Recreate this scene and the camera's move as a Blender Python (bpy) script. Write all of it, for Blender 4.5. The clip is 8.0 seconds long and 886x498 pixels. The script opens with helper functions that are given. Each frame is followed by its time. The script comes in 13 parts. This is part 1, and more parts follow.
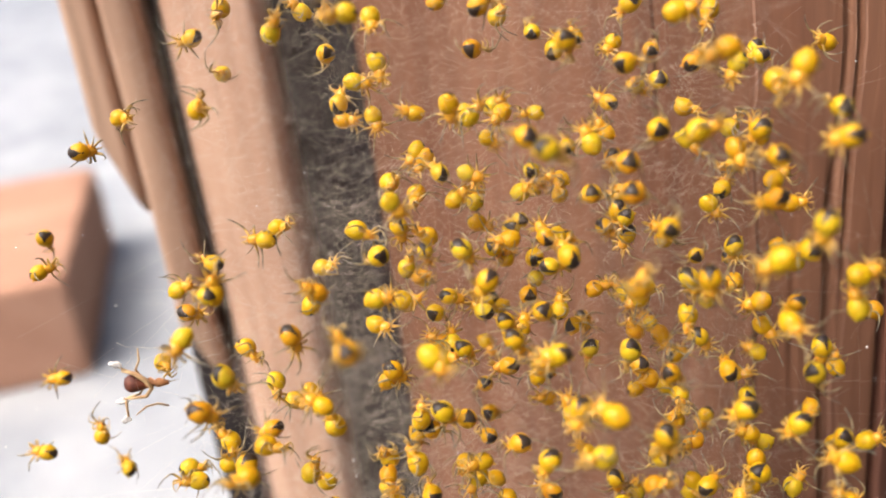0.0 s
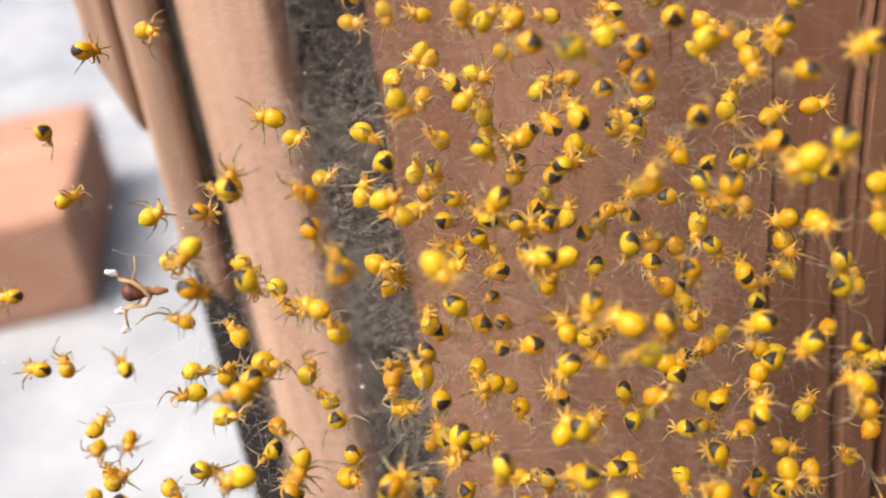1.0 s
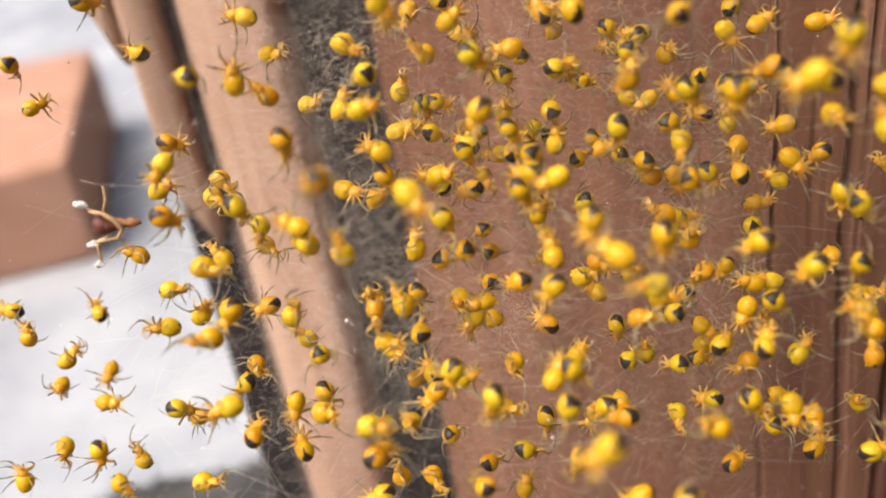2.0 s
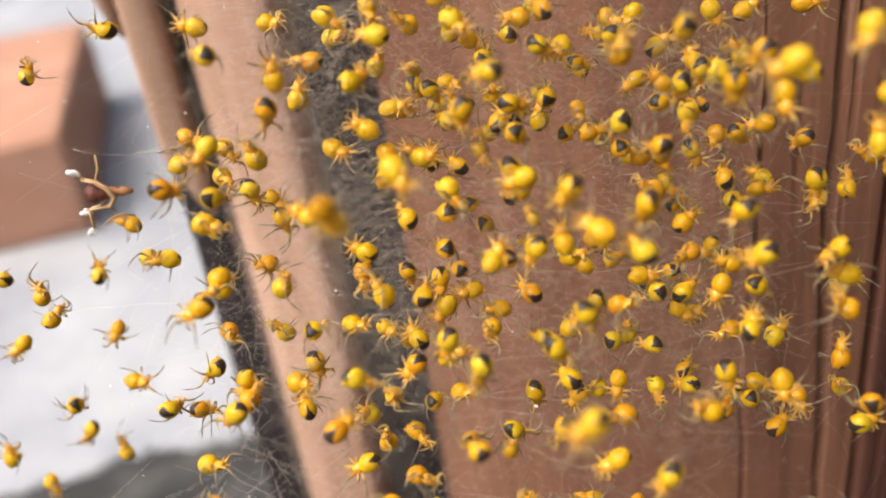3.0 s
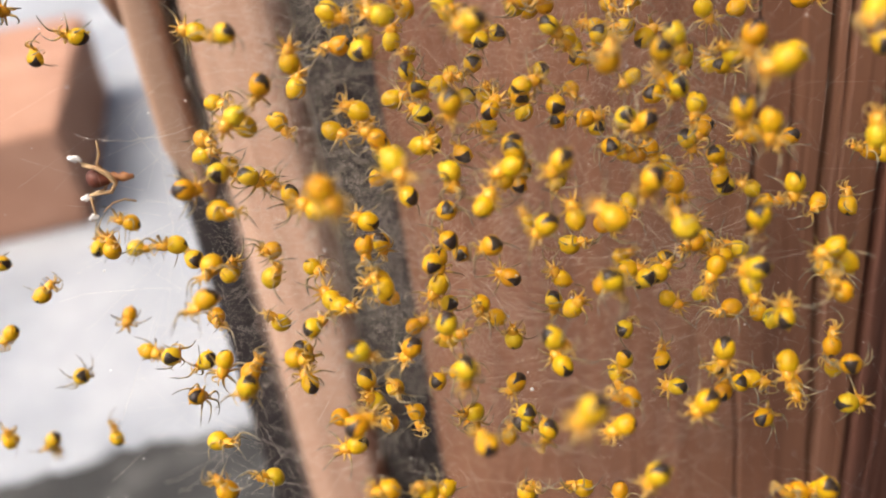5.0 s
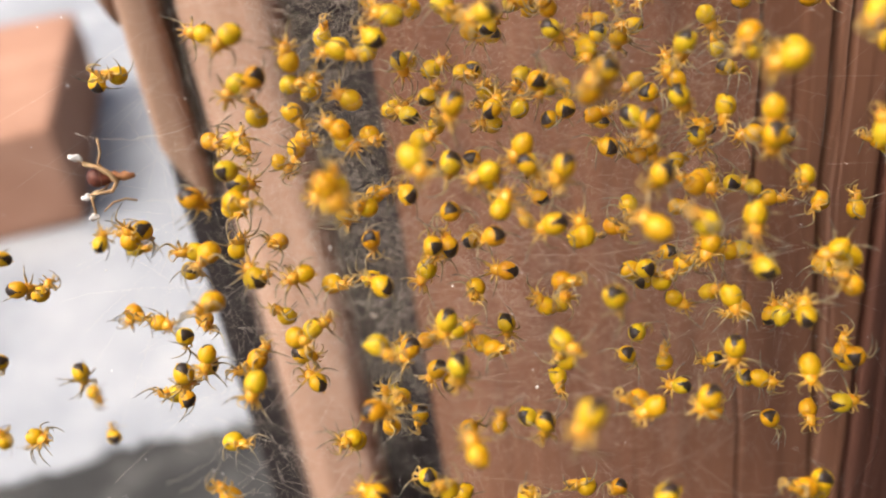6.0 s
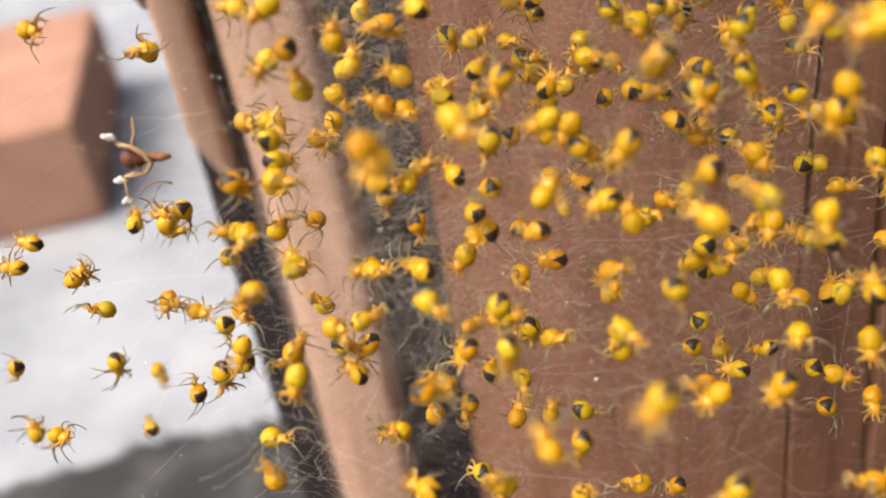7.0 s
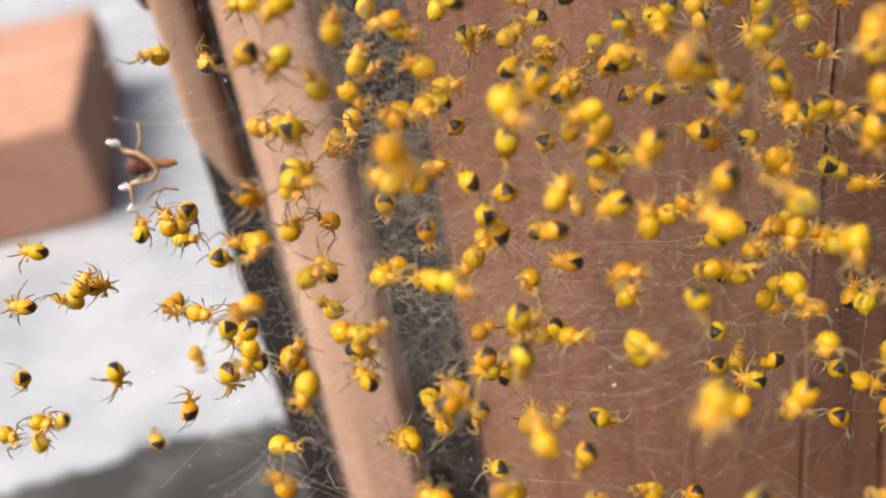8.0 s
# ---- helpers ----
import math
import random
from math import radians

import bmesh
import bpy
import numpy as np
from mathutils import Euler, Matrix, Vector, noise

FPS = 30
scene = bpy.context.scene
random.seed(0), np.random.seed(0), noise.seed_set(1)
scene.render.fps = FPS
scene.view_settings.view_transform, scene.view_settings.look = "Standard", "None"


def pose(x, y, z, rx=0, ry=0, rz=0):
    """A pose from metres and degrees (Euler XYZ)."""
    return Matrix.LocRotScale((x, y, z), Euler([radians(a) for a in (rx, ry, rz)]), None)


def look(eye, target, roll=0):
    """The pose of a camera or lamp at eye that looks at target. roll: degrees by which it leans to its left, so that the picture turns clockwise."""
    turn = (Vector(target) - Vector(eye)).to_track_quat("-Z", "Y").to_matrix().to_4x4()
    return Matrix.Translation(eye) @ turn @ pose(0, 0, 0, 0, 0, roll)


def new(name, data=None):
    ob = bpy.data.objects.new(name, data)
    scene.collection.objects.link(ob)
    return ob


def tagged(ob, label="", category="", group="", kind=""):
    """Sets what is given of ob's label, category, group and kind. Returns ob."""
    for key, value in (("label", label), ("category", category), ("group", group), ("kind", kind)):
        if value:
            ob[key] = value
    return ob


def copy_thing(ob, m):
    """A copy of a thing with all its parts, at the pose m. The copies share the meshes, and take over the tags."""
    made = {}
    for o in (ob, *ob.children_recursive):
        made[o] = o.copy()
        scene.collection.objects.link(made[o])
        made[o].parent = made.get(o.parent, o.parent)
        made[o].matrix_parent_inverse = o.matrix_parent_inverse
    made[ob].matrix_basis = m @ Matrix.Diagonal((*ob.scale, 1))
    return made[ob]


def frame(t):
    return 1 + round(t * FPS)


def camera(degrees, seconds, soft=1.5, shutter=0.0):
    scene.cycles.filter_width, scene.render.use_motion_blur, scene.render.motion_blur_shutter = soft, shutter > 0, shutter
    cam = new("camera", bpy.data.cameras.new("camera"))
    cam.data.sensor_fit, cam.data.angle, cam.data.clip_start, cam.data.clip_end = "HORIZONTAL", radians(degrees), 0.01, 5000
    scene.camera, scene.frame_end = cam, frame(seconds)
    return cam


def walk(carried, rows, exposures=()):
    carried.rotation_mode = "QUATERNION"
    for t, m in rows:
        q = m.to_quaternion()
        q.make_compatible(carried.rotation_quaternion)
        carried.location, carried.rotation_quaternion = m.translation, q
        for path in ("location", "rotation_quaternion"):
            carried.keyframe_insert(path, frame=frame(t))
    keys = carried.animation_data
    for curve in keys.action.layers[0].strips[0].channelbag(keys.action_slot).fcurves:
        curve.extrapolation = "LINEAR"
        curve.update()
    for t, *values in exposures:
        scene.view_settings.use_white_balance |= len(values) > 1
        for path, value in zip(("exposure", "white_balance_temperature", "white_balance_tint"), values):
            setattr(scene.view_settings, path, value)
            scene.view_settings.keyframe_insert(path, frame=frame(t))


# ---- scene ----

# ---------------------------------------------------------------- camera
LENS = 49.0
cam = camera(LENS, 8.0, soft=2.0)
PATH = [
    (0.0, pose(-0.00099, 0.00026, 0.18968, 66.114, 6.815, -5.258)),
    (0.5, pose(-0.00118, 0.00073, 0.18774, 64.321, 5.921, -4.639)),
    (1.0, pose(-0.00148, 0.00136, 0.18707, 62.506, 7.129, -5.240)),
    (1.5, pose(-0.00141, 0.00031, 0.18648, 61.086, 7.951, -5.050)),
    (2.0, pose(-0.00040, 0.00296, 0.18480, 59.386, 7.983, -5.182)),
    (3.5, pose(0.00007, 0.00124, 0.18507, 57.939, 7.059, -5.198)),
    (4.0, pose(0.00065, 0.00072, 0.18524, 57.770, 7.269, -5.140)),
    (4.5, pose(0.00018, 0.00103, 0.18496, 57.777, 7.179, -5.069)),
    (6.0, pose(-0.00069, 0.00152, 0.18483, 57.423, 7.296, -5.770)),
    (6.5, pose(-0.00156, 0.00254, 0.18484, 57.507, 7.061, -5.404)),
    (7.0, pose(-0.00255, 0.00394, 0.18294, 57.275, 8.002, -4.994)),
    (7.5, pose(-0.00315, 0.00518, 0.18218, 57.548, 8.705, -4.790)),
    (8.0, pose(-0.00305, 0.00517, 0.18280, 57.025, 8.577, -5.227)),
]
walk(cam, PATH, [(0.0, 1.05), (1.5, 0.96), (3.5, 0.86), (8.0, 0.83)])
cam.data.dof.use_dof = True
cam.data.dof.focus_distance = 0.0572
cam.data.dof.aperture_fstop = 33.0

# ---------------------------------------------------------------- light
SUN_AZ, SUN_EL = 206.0, 60.0          # degrees, counted from +x towards +y
world = bpy.data.worlds.new("sky_world")
scene.world = world
world.use_nodes = True
wn = world.node_tree
sky = wn.nodes.new("ShaderNodeTexSky")
sky.sky_type = "NISHITA"
sky.sun_disc = False
sky.sun_elevation = radians(SUN_EL)
sky.sun_rotation = radians(90.0 - SUN_AZ)
sky.dust_density = 7.0
sky.air_density = 1.0
wn.links.new(sky.outputs[0], wn.nodes["Background"].inputs[0])
wn.nodes["Background"].inputs[1].default_value = 0.15
sun_data = bpy.data.lights.new("sun", "SUN")
sun_data.energy, sun_data.angle, sun_data.color = 1.5, radians(45), (1.0, 0.95, 0.86)
sun = new("sun", sun_data)
sd = Vector((math.cos(radians(SUN_AZ)) * math.cos(radians(SUN_EL)), math.sin(radians(SUN_AZ)) * math.cos(radians(SUN_EL)), math.sin(radians(SUN_EL))))
sun.matrix_world = look(sd * 3.0, (0, 0, 0))

# ---------------------------------------------------------------- materials
MM = 0.001


def material(name):
    m = bpy.data.materials.new(name)
    m.use_nodes = True
    nt = m.node_tree
    return m, nt, nt.nodes["Principled BSDF"]


def node(nt, kind, **values):
    n = nt.nodes.new(kind)
    for key, value in values.items():
        n.inputs[key.replace("_", " ")].default_value = value
    return n


def ramp(nt, source, stops):
    r = nt.nodes.new("ShaderNodeValToRGB")
    el = r.color_ramp.elements
    while len(el) < len(stops):
        el.new(0.5)
    for e, (p, c) in zip(el, stops):
        e.position, e.color = p, (*c, 1.0)
    nt.links.new(source, r.inputs[0])
    return r.outputs[0]


def mix(nt, kind, factor, a, b):
    n = nt.nodes.new("ShaderNodeMix")
    n.data_type, n.blend_type = "RGBA", kind
    for socket, value in ((n.inputs[0], factor), (n.inputs[6], a), (n.inputs[7], b)):
        if isinstance(value, (int, float)):
            socket.default_value = value
        elif isinstance(value, tuple):
            socket.default_value = (*value, 1.0)
        else:
            nt.links.new(value, socket)
    return n.outputs[2]


def math_node(nt, op, a, b=0.0, c=0.0):
    n = nt.nodes.new("ShaderNodeMath")
    n.operation = op
    for socket, value in zip(n.inputs, (a, b, c)):
        if isinstance(value, (int, float)):
            socket.default_value = value
        else:
            nt.links.new(value, socket)
    return n.outputs[0]


def coords(nt, stretch=(1, 1, 1), shift=(0, 0, 0)):
    tc = nt.nodes.new("ShaderNodeTexCoord")
    mp = nt.nodes.new("ShaderNodeMapping")
    mp.inputs["Scale"].default_value = stretch
    mp.inputs["Location"].default_value = shift
    nt.links.new(tc.outputs["Object"], mp.inputs[0])
    return mp.outputs[0]


def noise_tex(nt, vec, scale, detail=4.0, rough=0.55):
    n = nt.nodes.new("ShaderNodeTexNoise")
    n.inputs["Scale"].default_value, n.inputs["Detail"].default_value, n.inputs["Roughness"].default_value = scale, detail, rough
    nt.links.new(vec, n.inputs["Vector"])
    return n.outputs["Fac"]


def bump(nt, bsdf, height, strength, distance):
    b = nt.nodes.new("ShaderNodeBump")
    b.inputs["Strength"].default_value, b.inputs["Distance"].default_value = strength, distance
    nt.links.new(height, b.inputs["Height"])
    nt.links.new(b.outputs[0], bsdf.inputs["Normal"])


def wood_material(name, dark, mid, pale, rough=0.62):
    m, nt, bsdf = material(name)
    long = coords(nt, (1, 1, 0.045))
    grain = noise_tex(nt, long, 900, 6, 0.65)
    wide = noise_tex(nt, coords(nt, (1, 1, 0.07), (0.3, 0.1, 0.2)), 120, 4, 0.55)
    blot = noise_tex(nt, coords(nt, (1, 1, 0.5)), 45, 5, 0.6)
    base = ramp(nt, wide, [(0.30, dark), (0.5, mid), (0.72, pale)])
    fine = ramp(nt, grain, [(0.25, (0.62, 0.60, 0.58)), (0.55, (1.0, 1.0, 1.0)), (0.85, (1.16, 1.13, 1.1))])
    c = mix(nt, "MULTIPLY", 0.75, base, fine)
    stain = ramp(nt, blot, [(0.35, (0.80, 0.74, 0.72)), (0.6, (1.05, 1.05, 1.05))])
    c = mix(nt, "MULTIPLY", 0.7, c, stain)
    nt.links.new(c, bsdf.inputs["Base Color"])
    nt.links.new(ramp(nt, grain, [(0.2, (rough + 0.15,) * 3), (0.8, (rough - 0.12,) * 3)]), bsdf.inputs["Roughness"])
    bump(nt, bsdf, grain, 0.35, 0.0004)
    return m


M_POST = wood_material("brown_stained_post_wood", (0.128, 0.052, 0.027), (0.190, 0.084, 0.045), (0.240, 0.115, 0.065))
M_BATTEN = wood_material("brown_batten_wood", (0.32, 0.180, 0.120), (0.46, 0.282, 0.196), (0.55, 0.362, 0.262))
M_STRIP = wood_material("reddish_strip_wood", (0.29, 0.165, 0.108), (0.42, 0.26, 0.176), (0.51, 0.34, 0.24))
M_EDGE = wood_material("dark_red_brown_wood", (0.095, 0.036, 0.024), (0.15, 0.060, 0.038), (0.20, 0.088, 0.057))
# near-black wood: shade put into the colour, for the gap and the added walls
M_SHADEWOOD = wood_material("dark_weathered_wood", (0.020, 0.015, 0.015), (0.033, 0.026, 0.027), (0.052, 0.042, 0.043), 0.8)
# grey wood whose tone carries the shade of the recess
M_GREYBOARD = wood_material("grey_weathered_wood", (0.056, 0.044, 0.045), (0.086, 0.068, 0.069), (0.12, 0.098, 0.099), 0.8)
# dim brown: half-shade of a narrow gap put into the colour
M_GAPWOOD = wood_material("dim_brown_wood", (0.07, 0.048, 0.037), (0.12, 0.085, 0.065), (0.17, 0.12, 0.096), 0.75)


def brick_material():
    m, nt, bsdf = material("orange_fired_clay")
    v = coords(nt)
    big = noise_tex(nt, v, 28, 4)
    fine = noise_tex(nt, v, 600, 6, 0.7)
    c = ramp(nt, big, [(0.3, (0.35, 0.178, 0.113)), (0.55, (0.43, 0.23, 0.152)), (0.75, (0.49, 0.287, 0.20))])
    c = mix(nt, "MULTIPLY", 0.6, c, ramp(nt, fine, [(0.3, (0.7, 0.66, 0.64)), (0.6, (1.0, 1.0, 1.0))]))
    nt.links.new(c, bsdf.inputs["Base Color"])
    bsdf.inputs["Roughness"].default_value = 0.9
    bump(nt, bsdf, fine, 0.6, 0.0012)
    return m


def pale_material(name, a, b, c3, size=14):
    m, nt, bsdf = material(name)
    v = coords(nt)
    big = noise_tex(nt, v, size, 5)
    fine = noise_tex(nt, v, 420, 6, 0.7)
    c = ramp(nt, big, [(0.3, a), (0.5, b), (0.7, c3)])
    c = mix(nt, "MULTIPLY", 0.5, c, ramp(nt, fine, [(0.3, (0.75, 0.75, 0.74)), (0.6, (1.0, 1.0, 1.0))]))
    nt.links.new(c, bsdf.inputs["Base Color"])
    bsdf.inputs["Roughness"].default_value = 0.85
    bump(nt, bsdf, fine, 0.5, 0.001)
    return m


M_BRICK = brick_material()
M_SLAB = pale_material("pale_concrete", (0.225, 0.242, 0.270), (0.315, 0.332, 0.360), (0.40, 0.412, 0.433), 26)
M_GROUND = pale_material("grey_gritty_ground", (0.018, 0.018, 0.017), (0.033, 0.032, 0.031), (0.085, 0.083, 0.078), 60)


def abdomen_material():
    """Yellow skin with a dark triangular mark on the back, towards the rear."""
    m, nt, bsdf = material("yellow_abdomen_skin")
    tc = nt.nodes.new("ShaderNodeTexCoord")
    sep = nt.nodes.new("ShaderNodeSeparateXYZ")
    nt.links.new(tc.outputs["Object"], sep.inputs[0])
    x, y, z = (sep.outputs[i] for i in range(3))
    info = nt.nodes.new("ShaderNodeObjectInfo")
    uneven = nt.nodes.new("ShaderNodeTexNoise")
    uneven.noise_dimensions = "4D"
    uneven.inputs["Scale"].default_value, uneven.inputs["Detail"].default_value = 3800, 2
    nt.links.new(tc.outputs["Object"], uneven.inputs["Vector"])
    nt.links.new(math_node(nt, "MULTIPLY", info.outputs["Random"], 60.0), uneven.inputs["W"])
    wob = uneven.outputs["Fac"]
    wobble = math_node(nt, "MULTIPLY_ADD", wob, 0.26, -0.13)
    # w runs along the back from the rear tip forwards, in millimetres; h is the height over the mark's plane
    w = math_node(nt, "MULTIPLY", math_node(nt, "ADD", math_node(nt, "MULTIPLY", y, 0.70), math_node(nt, "MULTIPLY", z, 0.72)), 1066.0)
    h = math_node(nt, "MULTIPLY", math_node(nt, "ADD", math_node(nt, "MULTIPLY", y, -0.72), math_node(nt, "MULTIPLY", z, 0.70)), 1066.0)
    side = math_node(nt, "MULTIPLY", math_node(nt, "ABSOLUTE", x), 1066.0)
    edge = math_node(nt, "ADD", math_node(nt, "MULTIPLY_ADD", w, -0.46, 0.26), wobble)
    inside = math_node(nt, "LESS_THAN", side, edge)
    ahead = math_node(nt, "GREATER_THAN", math_node(nt, "ADD", math_node(nt, "MULTIPLY_ADD", wobble, 0.6, w), math_node(nt, "MULTIPLY", h, 0.85)), -0.10)
    face = math_node(nt, "GREATER_THAN", h, 0.05)
    mark = math_node(nt, "MULTIPLY", math_node(nt, "MULTIPLY", inside, ahead), face)
    skin = ramp(nt, info.outputs["Random"], [(0.0, (0.53, 0.24, 0.003)), (0.25, (0.56, 0.30, 0.003)), (0.75, (0.56, 0.345, 0.004)), (1.0, (0.56, 0.385, 0.012))])
    mottle = noise_tex(nt, tc.outputs["Object"], 2600, 3)
    skin = mix(nt, "MULTIPLY", 0.6, skin, ramp(nt, mottle, [(0.3, (0.85, 0.72, 0.6)), (0.6, (1.05, 1.08, 1.0))]))
    c = mix(nt, "MIX", mark, skin, (0.030, 0.019, 0.014))
    nt.links.new(c, bsdf.inputs["Base Color"])
    bsdf.inputs["Roughness"].default_value = 0.42
    bsdf.inputs["Specular IOR Level"].default_value = 0.32
    bsdf.inputs["Subsurface Weight"].default_value = 0.3
    bsdf.inputs["Subsurface Radius"].default_value = (0.6, 0.35, 0.05)
    bsdf.inputs["Subsurface Scale"].default_value = 0.0003
    bump(nt, bsdf, noise_tex(nt, tc.outputs["Object"], 9000, 2), 0.25, 0.00003)
    return m


def head_material():
    m, nt, bsdf = material("amber_head_shell")
    tc = nt.nodes.new("ShaderNodeTexCoord")
    n = noise_tex(nt, tc.outputs["Object"], 3500, 3)
    nt.links.new(ramp(nt, n, [(0.3, (0.56, 0.23, 0.008)), (0.6, (0.66, 0.34, 0.020))]), bsdf.inputs["Base Color"])
    bsdf.inputs["Roughness"].default_value = 0.35
    bsdf.inputs["Subsurface Weight"].default_value = 0.3
    bsdf.inputs["Subsurface Radius"].default_value = (0.6, 0.35, 0.08)
    bsdf.inputs["Subsurface Scale"].default_value = 0.0003
    return m


def leg_material():
    """Pale straw near the body, banded with grey-brown towards the tip."""
    m, nt, bsdf = material("straw_leg_with_grey_bands")
    tc = nt.nodes.new("ShaderNodeTexCoord")
    ln = nt.nodes.new("ShaderNodeVectorMath")
    ln.operation = "LENGTH"
    nt.links.new(tc.outputs["Object"], ln.inputs[0])
    far = math_node(nt, "MULTIPLY", ln.outputs["Value"], 1000.0 / 2.33)
    c = ramp(nt, far, [(0.0, (0.66, 0.33, 0.03)), (0.18, (0.54, 0.33, 0.07)), (0.30, (0.17, 0.125, 0.06)), (0.42, (0.34, 0.27, 0.15)), (0.55, (0.085, 0.078, 0.06)), (0.68, (0.27, 0.24, 0.18)), (0.85, (0.09, 0.085, 0.07))])
    nt.links.new(c, bsdf.inputs["Base Color"])
    bsdf.inputs["Roughness"].default_value = 0.4
    bsdf.inputs["Transmission Weight"].default_value = 0.15
    return m


def plain_material(name, a, b, scale, rough=0.7):
    m, nt, bsdf = material(name)
    n = noise_tex(nt, coords(nt), scale, 4)
    nt.links.new(ramp(nt, n, [(0.35, a), (0.65, b)]), bsdf.inputs["Base Color"])
    bsdf.inputs["Roughness"].default_value = rough
    return m


M_ABDOMEN, M_HEAD, M_LEG = abdomen_material(), head_material(), leg_material()
M_EYE = plain_material("dark_eye", (0.01, 0.008, 0.006), (0.02, 0.015, 0.01), 5000, 0.2)
M_SILK = plain_material("pale_silk", (0.62, 0.53, 0.44), (0.74, 0.66, 0.57), 800, 0.45)
M_HUSK = plain_material("red_brown_husk", (0.07, 0.015, 0.008), (0.17, 0.045, 0.022), 1800, 0.6)
M_STALK = plain_material("straw_stalk", (0.38, 0.22, 0.10), (0.55, 0.38, 0.20), 1500, 0.7)
M_CALYX = plain_material("orange_brown_calyx", (0.16, 0.05, 0.02), (0.42, 0.19, 0.07), 2500, 0.6)
M_FLUFF = plain_material("white_husk_tip", (0.60, 0.56, 0.53), (0.80, 0.78, 0.75), 2500, 0.8)


# ---------------------------------------------------------------- building helpers
def mesh_of(name, bm, mat, smooth=True):
    bmesh.ops.recalc_face_normals(bm, faces=bm.faces)
    me = bpy.data.meshes.new(name)
    bm.to_mesh(me)
    bm.free()
    me.materials.append(mat)
    if smooth:
        me.polygons.foreach_set("use_smooth", [True] * len(me.polygons))
    return me


def part(name, data, parent, matrix=None, label=""):
    ob = new(name, data)
    ob.parent = parent
    if matrix is not None:
        ob.matrix_basis = matrix
    if label:
        ob["label"] = label
    return ob


def ellipsoid(bm, centre, radii, segs=14, rings=9, bend=None):
    made = bmesh.ops.create_uvsphere(bm, u_segments=segs, v_segments=rings, radius=1.0)["verts"]
    for v in made:
        p = Vector((v.co.x * radii[0], v.co.y * radii[1], v.co.z * radii[2]))
        if bend:
            p = bend(p)
        v.co = p + Vector(centre)
    return made


def tube(bm, points, radii, sides=5):
    """A closed tube along points; radii one for each point."""
    rings = []
    for i, p in enumerate(points):
        a = points[max(i - 1, 0)]
        b = points[min(i + 1, len(points) - 1)]
        d = (b - a).normalized()
        u = d.orthogonal().normalized() if i == 0 else (u - d * u.dot(d)).normalized()
        w = d.cross(u)
        rings.append([bm.verts.new(p + (u * math.cos(k * 2 * math.pi / sides) + w * math.sin(k * 2 * math.pi / sides)) * radii[i]) for k in range(sides)])
    for r0, r1 in zip(rings, rings[1:]):
        for k in range(sides):
            bm.faces.new((r0[k], r0[(k + 1) % sides], r1[(k + 1) % sides], r1[k]))
    bm.faces.new(rings[0][::-1])
    bm.faces.new(rings[-1])


def upright(name, profile, front, z0, z1, mat, rows=60, wobble=0.00025, cracks=(), seed=0, slant=0.0):
    """A standing timber: a closed outline in x and y whose first points are the front face, drawn out from z0 to z1,
    with splits (x, z low, z high, half width, depth) and a lower end cut at a slant."""
    bm = bmesh.new()
    grid = []
    left, right = min(p[0] for p in profile), max(p[0] for p in profile)
    for i in range(rows + 1):
        row = []
        for k, (x, y) in enumerate(profile):
            foot = z0 + slant * (right - x) / (right - left)
            z = foot + (z1 - foot) * i / rows
            n = noise.noise(Vector((x * 160 + seed, y * 160, z * 9))) + 0.5 * noise.noise(Vector((x * 700 + seed, y * 300, z * 25)))
            dx, dy = 0.0, n * wobble
            if k < front:
                for cx, lo, hi, half, deep in cracks:
                    if abs(x - cx) < 0.0022:
                        dx += 0.0006 * noise.noise(Vector((cx * 900, z * 22, seed))) + 0.00025 * noise.noise(Vector((cx * 900, z * 120, seed)))
                        fade = max(0.0, min(1.0, (z - lo) / 0.012, (hi - z) / 0.012))
                        dy += deep * fade * max(0.0, 1.0 - abs(x - cx) / half)
            row.append(bm.verts.new((x + dx, y + dy, z)))
        grid.append(row)
    n = len(profile)
    for a, b in zip(grid, grid[1:]):
        for k in range(n):
            bm.faces.new((a[k], a[(k + 1) % n], b[(k + 1) % n], b[k]))
    bm.faces.new(grid[0][::-1])
    bm.faces.new(grid[-1])
    return new(name, mesh_of(name, bm, mat))


def board_outline(x0, x1, y0, y1, r, extra=(), bow=None):
    """Front edge from x0 to x1 at y0 with rounded arrises of radius r, back at y1; extra x places on the front; bow(x) sets the front back."""
    bow = bow or (lambda x: 0.0)
    xs = sorted(set([x0 + r + (x1 - x0 - 2 * r) * k / 24 for k in range(25)] + [e for e in extra if x0 + r < e < x1 - r]))
    pts = [(x, y0 + bow(x)) for x in xs]
    pts += [(x1 - r + r * math.sin(a), y0 + bow(x1) + r - r * math.cos(a)) for a in (0.4, 0.8, 1.2, 1.57)]
    pts += [(x1, y1), (x0, y1)]
    pts += [(x0 + r - r * math.sin(a), y0 + bow(x0) + r - r * math.cos(a)) for a in (1.57, 1.2, 0.8, 0.4)]
    return pts, len(xs)


# ---------------------------------------------------------------- ground, slab, brick, timbers
GROUND_Z, SLAB_Z = 0.0095, 0.012


def sheet(name, x0, x1, y0, y1, z, nx, ny, amp, mat):
    bm = bmesh.new()
    vs = [[bm.verts.new((x0 + (x1 - x0) * i / nx, y0 + (y1 - y0) * j / ny, z + amp * noise.noise(Vector((i * 0.7, j * 0.7, 3.1))))) for i in range(nx + 1)] for j in range(ny + 1)]
    for j in range(ny):
        for i in range(nx):
            bm.faces.new((vs[j][i], vs[j][i + 1], vs[j + 1][i + 1], vs[j + 1][i]))
    return new(name, mesh_of(name, bm, mat))


